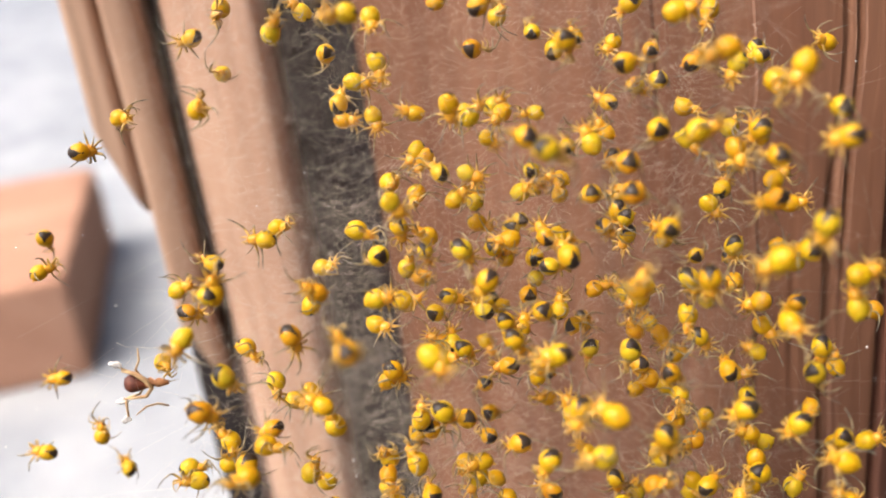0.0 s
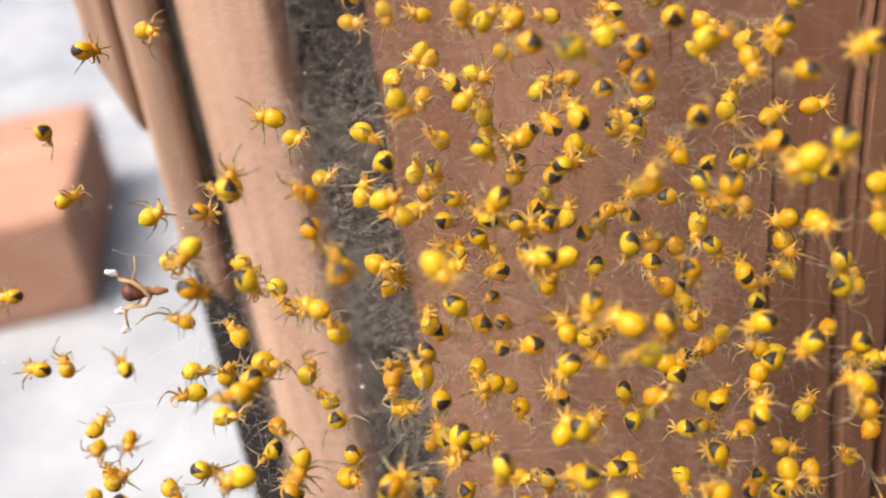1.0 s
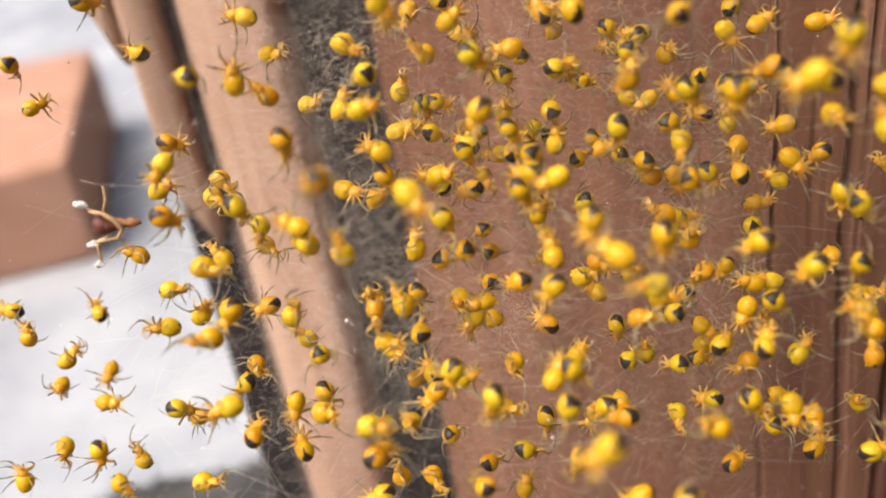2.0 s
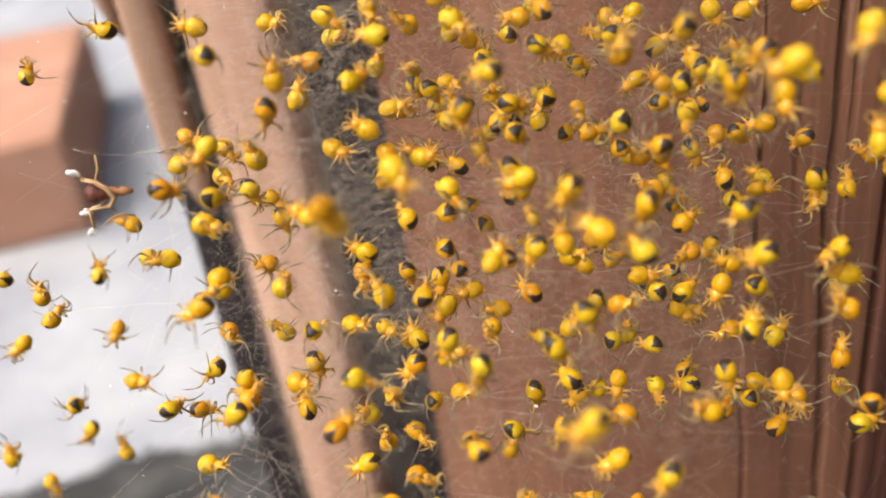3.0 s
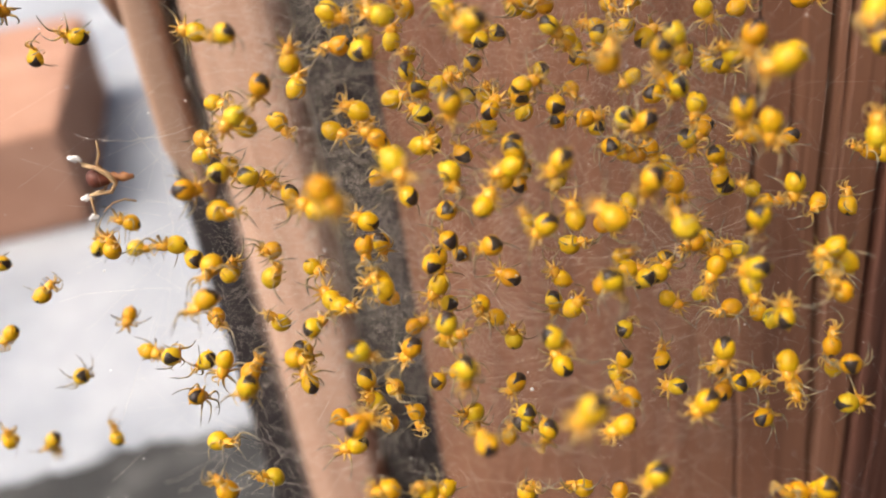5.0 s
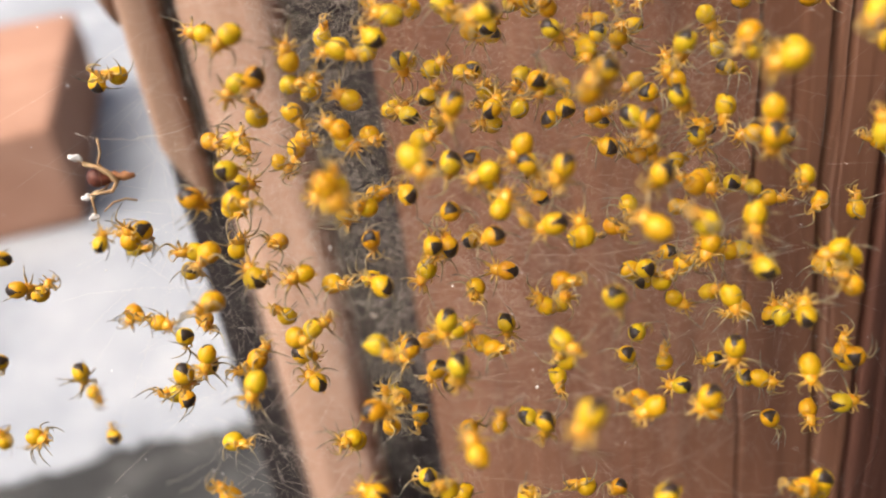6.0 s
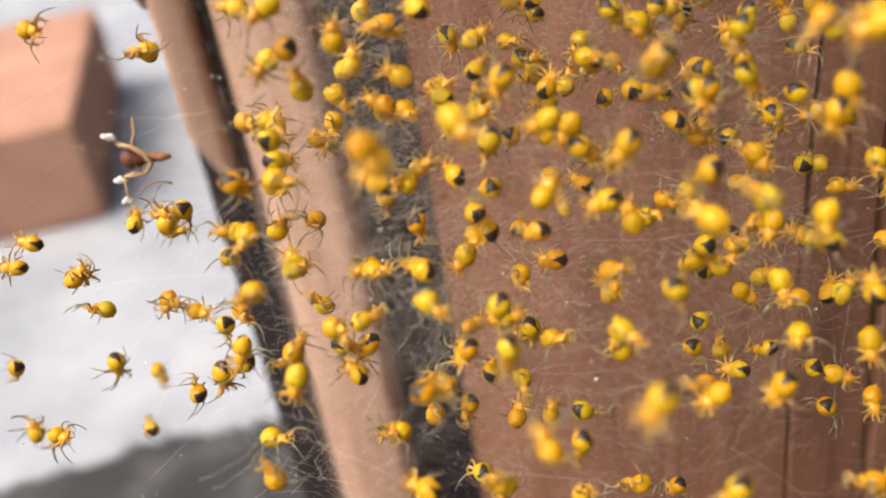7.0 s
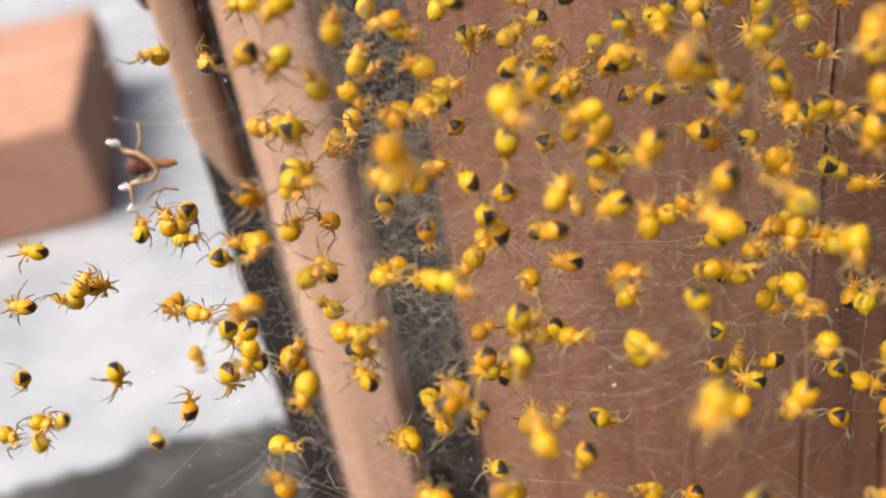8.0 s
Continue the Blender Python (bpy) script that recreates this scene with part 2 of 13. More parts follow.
ground = tagged(sheet("ground", -60, 60, -60, 60, GROUND_Z, 60, 60, 0.0, M_GROUND), "grey gritty ground in front of the slab", "ground", kind="structure")


def slab(x0, x1, y0, y1, z0, z1):
    """A cast slab whose front edge is crumbled and rounded."""
    bm = bmesh.new()
    xs = [x0, -0.7] + [-0.34 + 0.0016 * k for k in range(210)] + [0.3, x1]
    rows = []
    for x in xs:
        e = y0 + max(-0.05, min(0.03, 0.12 * (x + 0.09))) + 0.0045 * noise.noise(Vector((x * 55, 1.3, 0))) + 0.0030 * noise.noise(Vector((x * 190, 4.3, 0))) + 0.0012 * noise.noise(Vector((x * 600, 2.1, 0)))
        drop = 0.0009 + 0.0008 * noise.noise(Vector((x * 240, 7.7, 0)))
        rows.append([bm.verts.new(q) for q in ((x, e, z0), (x, e, z1 - 0.0016), (x, e + 0.0012, z1 - drop), (x, e + 0.0045, z1 - 0.3 * drop), (x, e + 0.010, z1), (x, y1, z1), (x, y1, z0))])
    for a, b in zip(rows, rows[1:]):
        for k in range(7):
            bm.faces.new((a[k], b[k], b[(k + 1) % 7], a[(k + 1) % 7]))
    bm.faces.new(rows[0])
    bm.faces.new(rows[-1][::-1])
    bmesh.ops.recalc_face_normals(bm, faces=bm.faces[:])
    return new("pavement", mesh_of("pavement", bm, M_SLAB))


pavement = tagged(slab(-1.6, 0.9, 0.203, 2.4, -0.01, SLAB_Z), "white weathered concrete slab with a rounded edge", "paving slab", kind="structure")


def clay_brick():
    bm = bmesh.new()
    bmesh.ops.create_cube(bm, size=1.0)
    for v in bm.verts:
        v.co = Vector((v.co.x * 0.200, v.co.y * 0.142, v.co.z * 0.042))
    bmesh.ops.bevel(bm, geom=bm.edges[:], offset=0.0035, segments=3, profile=0.6, affect="EDGES")
    bmesh.ops.subdivide_edges(bm, edges=[e for e in bm.edges if e.calc_length() > 0.03], cuts=9, use_grid_fill=True)
    for v in bm.verts:
        v.co += v.co.normalized() * 0.0006 * noise.noise(v.co * 90)
    return new("brick", mesh_of("brick", bm, M_BRICK))


brick = tagged(clay_brick(), "orange-red clay brick lying on the white slab", "brick")
brick.matrix_basis = pose(-0.1270, 0.3350, SLAB_Z + 0.0205, 0, 0, 9) @ pose(-0.100, 0.071, 0)



POST_Y = 0.0908


def post_bow(x):
    """The post is rounded and stands turned: its face comes nearer towards the far arris."""
    d = 0.0302 - x
    return 0.0628 + 0.35 * d + 15.0 * d * abs(d) - POST_Y


def edge_bow(x):
    """The flank past the arris falls away."""
    return 0.34 * (x - 0.0335) + 1.5 * max(0.0, x - 0.038) ** 1.25


CRACKS = [(0.02990, -0.02, 0.164, 0.00040, 0.0050), (0.0307, 0.150, 0.240, 0.00018, 0.0014), (0.0300, 0.160, 0.240, 0.00026, 0.0026), (0.0247, -0.02, 0.126, 0.00020, 0.0022), (0.0251, 0.134, 0.170, 0.00020, 0.0016), (0.0273, 0.146, 0.156, 0.00016, 0.0012), (0.0188, 0.164, 0.178, 0.00018, 0.0014), (0.0323, -0.02, 0.124, 0.00018, 0.0014), (0.0165, 0.01, 0.118, 0.00014, 0.0008), (0.0222, 0.01, 0.112, 0.00014, 0.0008)]
EDGE_CRACKS = [(0.0349, -0.02, 0.137, 0.00022, 0.0012), (0.0372, 0.02, 0.240, 0.00030, 0.0020), (0.0361, 0.10, 0.160, 0.00018, 0.0008), (0.0405, -0.02, 0.180, 0.00030, 0.0014)]


def beside(cracks):
    return [c[0] + k * 0.0001 for c in cracks for k in (-12, -6, -4, -3, -2, -1, 0, 1, 2, 3, 4, 6, 12)]


outline, front = board_outline(-0.0030, 0.0332, POST_Y, 0.150, 0.0006, beside(CRACKS), post_bow)
post = tagged(upright("wooden_post", outline, front, 0.0, 0.34, M_POST, 110, 0.0002, CRACKS, 1.0), "brown stained wooden post with long drying cracks", "post")
outline, front = board_outline(0.0336, 0.0640, 0.0612, 0.150, 0.0004, beside(EDGE_CRACKS), edge_bow)
edge_board = tagged(upright("edge_board", outline, front, 0.0, 0.34, M_EDGE, 110, 0.0002, EDGE_CRACKS, 5.0), "dark red-brown cracked board beside the post", "board")


def plain_wall(name, x0, x1, y0, y1, z1, label):
    """A plain unseen wall, added to hold light off the scene."""
    bm = bmesh.new()
    bmesh.ops.create_cube(bm, size=1.0)
    for v in bm.verts:
        v.co = Vector((x0 if v.co.x < 0 else x1, y0 if v.co.y < 0 else y1, 0.0 if v.co.z < 0 else z1))
    return tagged(new(name, mesh_of(name, bm, M_SHADEWOOD, False)), label, "wall", kind="structure")


# hidden block added to keep light off the brick's flank and the slab
wall_back = plain_wall("wall_back", -0.0265, 0.080, 0.1525, 2.0, 0.40, "plain unseen wall running back behind the timbers, added to shade brick and slab")

# out-of-view wall added so that less sky reaches the post's far side
wall_side = plain_wall("wall_side", 0.0415, 0.090, -0.50, 0.050, 0.60, "low dark unseen wall beside the post, added to dim that side")

batten_outline = [(-0.02113, 0.0985), (-0.02095, 0.0962), (-0.02040, 0.0948), (-0.01960, 0.0941), (-0.01850, 0.0935), (-0.01650, 0.0925), (-0.01450, 0.0916), (-0.01300, 0.0909), (-0.01210, 0.0906), (-0.01165, 0.0909), (-0.01130, 0.0920), (-0.01114, 0.0940), (-0.01112, 0.1030), (-0.02113, 0.1030)]
batten = tagged(upright("wooden_batten", batten_outline, 0, 0.0, 0.34, M_BATTEN, 90, 0.00025, (), 4.0), "pale brown wooden batten with a rounded ridge", "batten", "timbers")
outline, front = board_outline(-0.0264, -0.0228, 0.0945, 0.1015, 0.0010)
strip = tagged(upright("wooden_strip", outline, front, 0.136, 0.34, M_STRIP, 60, 0.0003, (), 7.0, 0.008), "narrow pale brown wooden strip with a broken lower end", "batten", "timbers")
outline, front = board_outline(-0.0305, -0.0271, 0.0965, 0.1020, 0.0010)
strip_b = tagged(upright("wooden_strip", outline, front, 0.156, 0.34, M_STRIP, 60, 0.0003, (), 9.0, 0.010), "reddish narrow wooden strip with a rotted lower end", "batten", "timbers")
# added strip that sets how dark the gap between strip and batten reads
outline, front = board_outline(-0.0227, -0.0213, 0.1000, 0.1030, 0.0004)
filler = tagged(upright("wooden_strip", outline, front, 0.0, 0.34, M_GAPWOOD, 30, 0.0002, (), 15.0), "thin strip added between two battens, coloured like the shaded gap", "batten", "timbers")
# this board's near-black colour stands in for the shade left of the batten
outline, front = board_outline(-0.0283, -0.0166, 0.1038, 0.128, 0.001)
panel = tagged(upright("backing_board", outline, front, 0.0, 0.34, M_SHADEWOOD, 40, 0.0004, (), 12.0), "near-black board behind the battens, its colour standing in for shade", "board")
# lighter half of the backing, coloured for the shaded recess beside the post
outline, front = board_outline(-0.0162, -0.0020, 0.1042, 0.128, 0.001)
panel_b = tagged(upright("backing_board", outline, front, 0.0, 0.34, M_GREYBOARD, 40, 0.0004, (), 17.0), "dark grey board behind the silk, gap shade put into its colour", "board")

# ---------------------------------------------------------------- spiderlings
rng = random.Random(7)
SP = 1.06 * MM                         # a spiderling's measure


def abdomen_mesh(full):
    bm = bmesh.new()

    def egg(p):
        f = 1.0 + 0.08 * p.y / (0.62 * SP)
        return Vector((p.x * f, p.y, p.z * f + 0.045 * SP * (1 - (p.y / (0.62 * SP)) ** 2)))
    ellipsoid(bm, (0, 0, 0), (0.52 * full * SP, 0.60 * full * SP, 0.51 * full * SP), 20, 14, egg)
    ellipsoid(bm, (0, -0.51 * SP, -0.26 * SP), (0.06 * SP, 0.09 * SP, 0.055 * SP), 6, 4)
    return mesh_of("abdomen", bm, M_ABDOMEN)


def head_mesh():
    bm = bmesh.new()

    def pear(p):
        f = 1.0 - 0.24 * p.y / (0.45 * SP)
        return Vector((p.x * f, p.y, p.z * (1.0 + 0.1 * p.y / (0.45 * SP))))
    ellipsoid(bm, (0, 0, 0), (0.335 * SP, 0.40 * SP, 0.27 * SP), 14, 9, pear)
    for s in (-1, 1):
        ellipsoid(bm, (s * 0.065 * SP, 0.325 * SP, -0.11 * SP), (0.07 * SP, 0.08 * SP, 0.14 * SP), 6, 5)
    return mesh_of("cephalothorax", bm, M_HEAD)


def eye_mesh():
    bm = bmesh.new()
    ellipsoid(bm, (0, 0, 0), (0.035 * SP,) * 3, 6, 5)
    return mesh_of("eye", bm, M_EYE)


def leg_mesh(reach, lift, curl):
    """A leg that starts at the origin and goes out along +x; lift and curl in degrees bend its joints."""
    bm = bmesh.new()
    lengths = [0.16, 0.62, 0.26, 0.52, 0.50, 0.32]
    bends = [lift, lift * 0.9, lift - 45 * curl, lift - 85 * curl, lift - 105 * curl, lift - 118 * curl]
    pts, p = [Vector((0, 0, 0))], Vector((0, 0, 0))
    radii = [0.078]
    for k, (ln, b) in enumerate(zip(lengths, bends)):
        d = Vector((math.cos(radians(b)), 0, math.sin(radians(b))))
        for f in (0.5, 1.0):
            pts.append(p + d * ln * reach * f * SP)
        p = p + d * ln * reach * SP
        thick = (0.078, 0.072, 0.054, 0.040, 0.029, 0.017)[k]
        radii += [thick * 1.04, thick * 0.86]
    tube(bm, pts, [r * SP for r in radii], 5)
    return mesh_of("leg", bm, M_LEG)


def palp_mesh():
    bm = bmesh.new()
    pts = [Vector(q) * SP for q in ((0, 0, 0), (0.03, 0.16, 0.05), (0.05, 0.30, -0.02), (0.04, 0.40, -0.14))]
    tube(bm, pts, [0.045 * SP, 0.05 * SP, 0.045 * SP, 0.03 * SP], 5)
    return mesh_of("pedipalp", bm, M_LEG)


ABDOMENS = [abdomen_mesh(f) for f in (1.0, 0.92, 1.05, 0.96)]
HEAD, EYE, PALP = head_mesh(), eye_mesh(), palp_mesh()
LEGS = [leg_mesh(0.84 * r, l, c) for r, l, c in ((0.80, 38, 1.1), (0.74, 55, 1.35), (0.90, 22, 0.8), (0.68, 30, 1.5), (0.86, 8, 0.55), (0.60, 62, 1.7))]
SPIDER_LABELS = ["bright yellow spiderling with a dark triangular mark hanging in silk", "yellow spiderling with drawn-in legs clinging to the web", "amber-yellow spiderling with spread legs on fine threads"]


def spiderling(style):
    base = tagged(new("spiderling"), SPIDER_LABELS[style % 3], "spider", "spiderlings in the web")
    part("abdomen", ABDOMENS[style % 4], base)
    head = part("cephalothorax", HEAD, base, pose(0, 0.63 * SP, -0.15 * SP, -10))
    for s in (-1, 1):
        part("eye", EYE, head, pose(s * 0.065 * SP, 0.345 * SP, 0.13 * SP))
    for s in (-1, 1):
        part("pedipalp", PALP, base, pose(s * 0.09 * SP, 0.92 * SP, -0.25 * SP, 0, 0, -s * 12))
    spread = (62, 28, -12, -48)
    for k, yaw in enumerate(spread):
        for s in (-1, 1):
            me = LEGS[(style + k + (1 if s > 0 else 0) + rng.randrange(2)) % len(LEGS)]
            out = yaw + rng.uniform(-14, 14)
            m = pose(s * 0.18 * SP, (0.66 + 0.20 * (1.5 - k) / 1.5) * SP, -0.20 * SP, 0, 0, out if s > 0 else 180 - out) @ pose(0, 0, 0, rng.uniform(-25, 25), rng.uniform(-18, 18), 0)
            part("leg", me, base, m)
    return base


STYLES = 9
SWARM_SIZE = 393
PROTOTYPES = [spiderling(k) for k in range(STYLES)]
SWARM = PROTOTYPES + [copy_thing(PROTOTYPES[rng.randrange(STYLES)], Matrix()) for _ in range(SWARM_SIZE - STYLES)]


def stir(thing, seed):
    """Legs of one spiderling that feel about."""
    r = random.Random(seed)
    legs = sorted((o for o in thing.children if o.name.startswith("leg")), key=lambda o: o.name)
    for leg in r.sample(legs, 4):
        rest = leg.matrix_basis.copy()
        rows, t = [], 0.0
        while t < 8.0:
            rows.append((t, rest @ pose(0, 0, 0, r.uniform(-14, 14), r.uniform(-20, 20), r.uniform(-24, 24))))
            t += r.uniform(0.5, 1.1)
        rows.append((8.0, rest @ pose(0, 0, 0, 0, r.uniform(-15, 15), r.uniform(-15, 15))))
        walk(leg, rows)


# ---------------------------------------------------------------- silk and husk
def husk():
    base = tagged(new("husk"), "red-brown dried flower husk caught in the web", "plant debris")
    bm = bmesh.new()

    def taper(p):
        f = 1.0 - 0.45 * p.x / (0.8 * MM)
        return Vector((p.x, p.y * f, p.z * f + 0.08 * MM * noise.noise(p * 2500)))
    ellipsoid(bm, (0, 0, 0), (0.80 * MM, 0.52 * MM, 0.50 * MM), 12, 8, taper)
    part("body", mesh_of("body", bm, M_HUSK), base)
    bm = bmesh.new()
    tube(bm, [Vector(q) * MM for q in ((0.4, 0, 0), (0.7, -0.05, 0.10), (0.95, 0, 0.06), (1.2, 0, 0.12), (1.5, 0.05, 0.08), (1.75, 0.1, 0.1))], [0.26 * MM, 0.34 * MM, 0.20 * MM, 0.30 * MM, 0.18 * MM, 0.13 * MM], 8)
    part("calyx", mesh_of("calyx", bm, M_CALYX), base)
    stalks = (((0.3, 0, 0.2), (-0.1, 0, 0.9), (0.1, 0, 1.5), (0.05, 0, 2.3)), ((0.2, 0, 0.2), (-0.3, -0.1, 0.8), (-0.75, -0.2, 1.0), (-1.1, -0.2, 1.25)), ((0.4, 0, -0.1), (0.1, 0, -0.7), (-0.5, 0.1, -1.0), (-0.9, 0.1, -1.25)), ((-0.7, 0, -1.2), (-0.65, 0, -1.8), (-0.6, 0, -2.2), (-0.7, 0, -2.5)))
    for pts in stalks:
        bm = bmesh.new()
        tube(bm, [Vector(q) * MM for q in pts], [0.09 * MM, 0.07 * MM, 0.07 * MM, 0.05 * MM], 5)
        part("stalk", mesh_of("stalk", bm, M_STALK), base)
    for pts, thick in ((((-0.85, -0.1, 0.85), (-0.1, -0.35, 0.85), (0.5, -0.45, 0.50), (0.85, -0.40, -0.05), (0.55, -0.40, -0.60), (-0.55, -0.1, -1.0)), 0.13), (((-0.15, 0, -2.15), (0.45, 0, -1.55), (1.1, 0.05, -1.35), (1.7, 0.1, -1.50)), 0.055)):
        bm = bmesh.new()
        tube(bm, [Vector(q) * MM for q in pts], [thick * MM * f for f in (0.6, 1.0, 1.2, 1.0, 0.9, 0.5)[:len(pts)]], 6)
        part("bract", mesh_of("bract", bm, M_STALK), base, None, "curved straw-coloured bract")
    r = random.Random(21)
    for x, y, z in ((-1.15, -0.2, 1.3), (-0.95, 0.1, -1.3), (-0.72, 0, -2.5)):
        bm = bmesh.new()
        root, tilt = Vector((x, y, z)) * MM, r.uniform(-0.6, 0.6)

        def fray(p):
            f = 1.0 + 0.9 * noise.noise(p * 4200 + Vector((x, y, z)) * 9) + 0.5 * noise.noise(p * 9500)
            q = p * max(0.2, f)
            return Vector((q.x, q.y, q.z + tilt * q.x))
        ellipsoid(bm, root, (0.30 * MM, 0.12 * MM, 0.17 * MM), 16, 12, fray)
        part("tip", mesh_of("tip", bm, M_FLUFF), base, None, "white frayed tip")
    return base


dried_husk = husk()


def silk(count, seed, lo, hi, length, radius, name, label, steep=0.7):
    r = random.Random(seed)
    bm = bmesh.new()
    for _ in range(count):
        p = Vector([r.uniform(a, b) for a, b in zip(lo, hi)])
        d = Vector((r.gauss(0, 1), r.gauss(0, 0.6), r.gauss(0, steep))).normalized() * r.uniform(0.4, 1.0) * length
        bend = Vector((r.gauss(0, 1), r.gauss(0, 1), r.gauss(-0.4, 1))) * 0.12 * length * r.random() ** 2
        pts = [p - d, p - d * 0.4 + bend, p + d * 0.4 + bend, p + d]
        tube(bm, pts, [radius * r.uniform(0.6, 1.3)] * 4, 3)
    return tagged(new(name, mesh_of(name, bm, M_SILK)), label, "web", kind="stuff")


web = silk(700, 3, (-0.015, 0.042, 0.126), (0.026, 0.0615, 0.185), 0.0045, 0.0000024, "web", "tangled fine silk threads strung before the wood")
web_core = silk(13000, 6, (-0.0135, 0.047, 0.131), (0.020, 0.0645, 0.194), 0.0017, 0.0000026, "web", "thick grey veil of silk before the post")
web_long = silk(64, 8, (-0.014, 0.048, 0.128), (0.022, 0.0615, 0.152), 0.009, 0.0000080, "web", "longer bright silk threads below the spiderlings", 0.30)
web_gap = silk(1500, 5, (-0.0125, 0.066, 0.136), (-0.003, 0.100, 0.195), 0.0030, 0.0000024, "web", "dense pale silk filling the gap between the timbers")
web_fringe = silk(950, 21, (-0.0100, 0.058, 0.136), (-0.0025, 0.068, 0.168), 0.0026, 0.0000042, "web", "frayed bright silk hanging before the dark gap", 0.6)
web_side = silk(44, 12, (-0.0205, 0.048, 0.138), (-0.009, 0.062, 0.166), 0.0075, 0.0000036, "web", "long fine threads strung past the husk and battens", 0.55)
web_tuft = silk(520, 9, (-0.0035, 0.057, 0.1375), (0.008, 0.0645, 0.1515), 0.0014, 0.0000048, "web", "small white tufts of matted silk before the post", 0.5)


def strands(spans, radius, name, label):
    """Single threads between two places (millimetres), each sagging and kinked a little."""
    r = random.Random(31)
    bm = bmesh.new()
    for a, b in spans:
        a, b = Vector(a) * MM, Vector(b) * MM
        pts = []
        for k in range(13):
            f = k / 12
            kink = Vector((r.gauss(0, 1), r.gauss(0, 1), r.gauss(0, 1))) * 0.00007
            pts.append(a.lerp(b, f) + kink - Vector((0, 0, 0.0006 * 4 * f * (1 - f))))
        tube(bm, pts, [radius * r.uniform(0.6, 1.5) for _ in pts], 4)
    return tagged(new(name, mesh_of(name, bm, M_SILK)), label, "web", kind="stuff")


BRIGHT_STRANDS = (
    ((12.8, 56.0, 140.9), (20.4, 58.0, 140.8)), ((15.0, 58.0, 139.1), (19.8, 60.0, 137.1)), ((5.0, 55.0, 144.9), (8.9, 57.0, 143.7)),
    ((0.5, 55.0, 140.2), (8.9, 57.0, 136.9)), ((4.8, 55.0, 133.9), (11.6, 57.0, 128.2)), ((-10.4, 60.0, 128.4), (-4.9, 62.0, 130.1)),
    ((-24.4, 60.0, 130.2), (-19.2, 62.0, 131.3)), ((-22.8, 58.0, 130.8), (-18.8, 60.0, 132.3)), ((-2.5, 58.0, 151.0), (-3.2, 60.0, 141.5)),
    ((-14.4, 52.0, 162.4), (-12.2, 54.0, 162.5)), ((-6.9, 58.0, 144.5), (-8.8, 60.0, 141.4)), ((3.7, 56.0, 136.9), (11.1, 58.0, 134.1)),
    ((8.3, 56.0, 137.9), (15.4, 58.0, 132.5)), ((-18.0, 50.0, 165.0), (-12.2, 52.0, 163.6)),
)
web_strands = strands(BRIGHT_STRANDS, 0.000011, "web", "single bright silk strands sagging before the wood")


def specks(count, seed, lo, hi, singles=()):
    r = random.Random(seed)
    bm = bmesh.new()
    for _ in range(count):
        size = r.uniform(0.025, 0.07) * MM
        made = bmesh.ops.create_icosphere(bm, subdivisions=1, radius=size)["verts"]
        at_point = Vector([r.uniform(a, b) for a, b in zip(lo, hi)])
        for v in made:
            v.co = v.co * r.uniform(0.7, 1.3) + at_point
    for x, y, z, size in singles:
        for v in bmesh.ops.create_icosphere(bm, subdivisions=1, radius=size * MM)["verts"]:
            v.co = v.co * r.uniform(0.7, 1.3) + Vector((x, y, z)) * MM
    return tagged(new("dust", mesh_of("dust", bm, M_FLUFF)), "pale specks of dust and cast skin on the threads", "dust", kind="stuff")


dust = specks(230, 4, (-0.03, 0.040, 0.112), (0.04, 0.0615, 0.180), ((4.1, 42.4, 149.1, 0.11), (-6.0, 48.7, 154.5, 0.09), (0.5, 49.8, 151.6, 0.08), (4.0, 42.6, 150.2, 0.06)))


# ---------------------------------------------------------------- motion

def at(x, y, z, rx, ry, rz):
    """A pose from millimetres and degrees."""
    return pose(x * MM, y * MM, z * MM, rx, ry, rz)


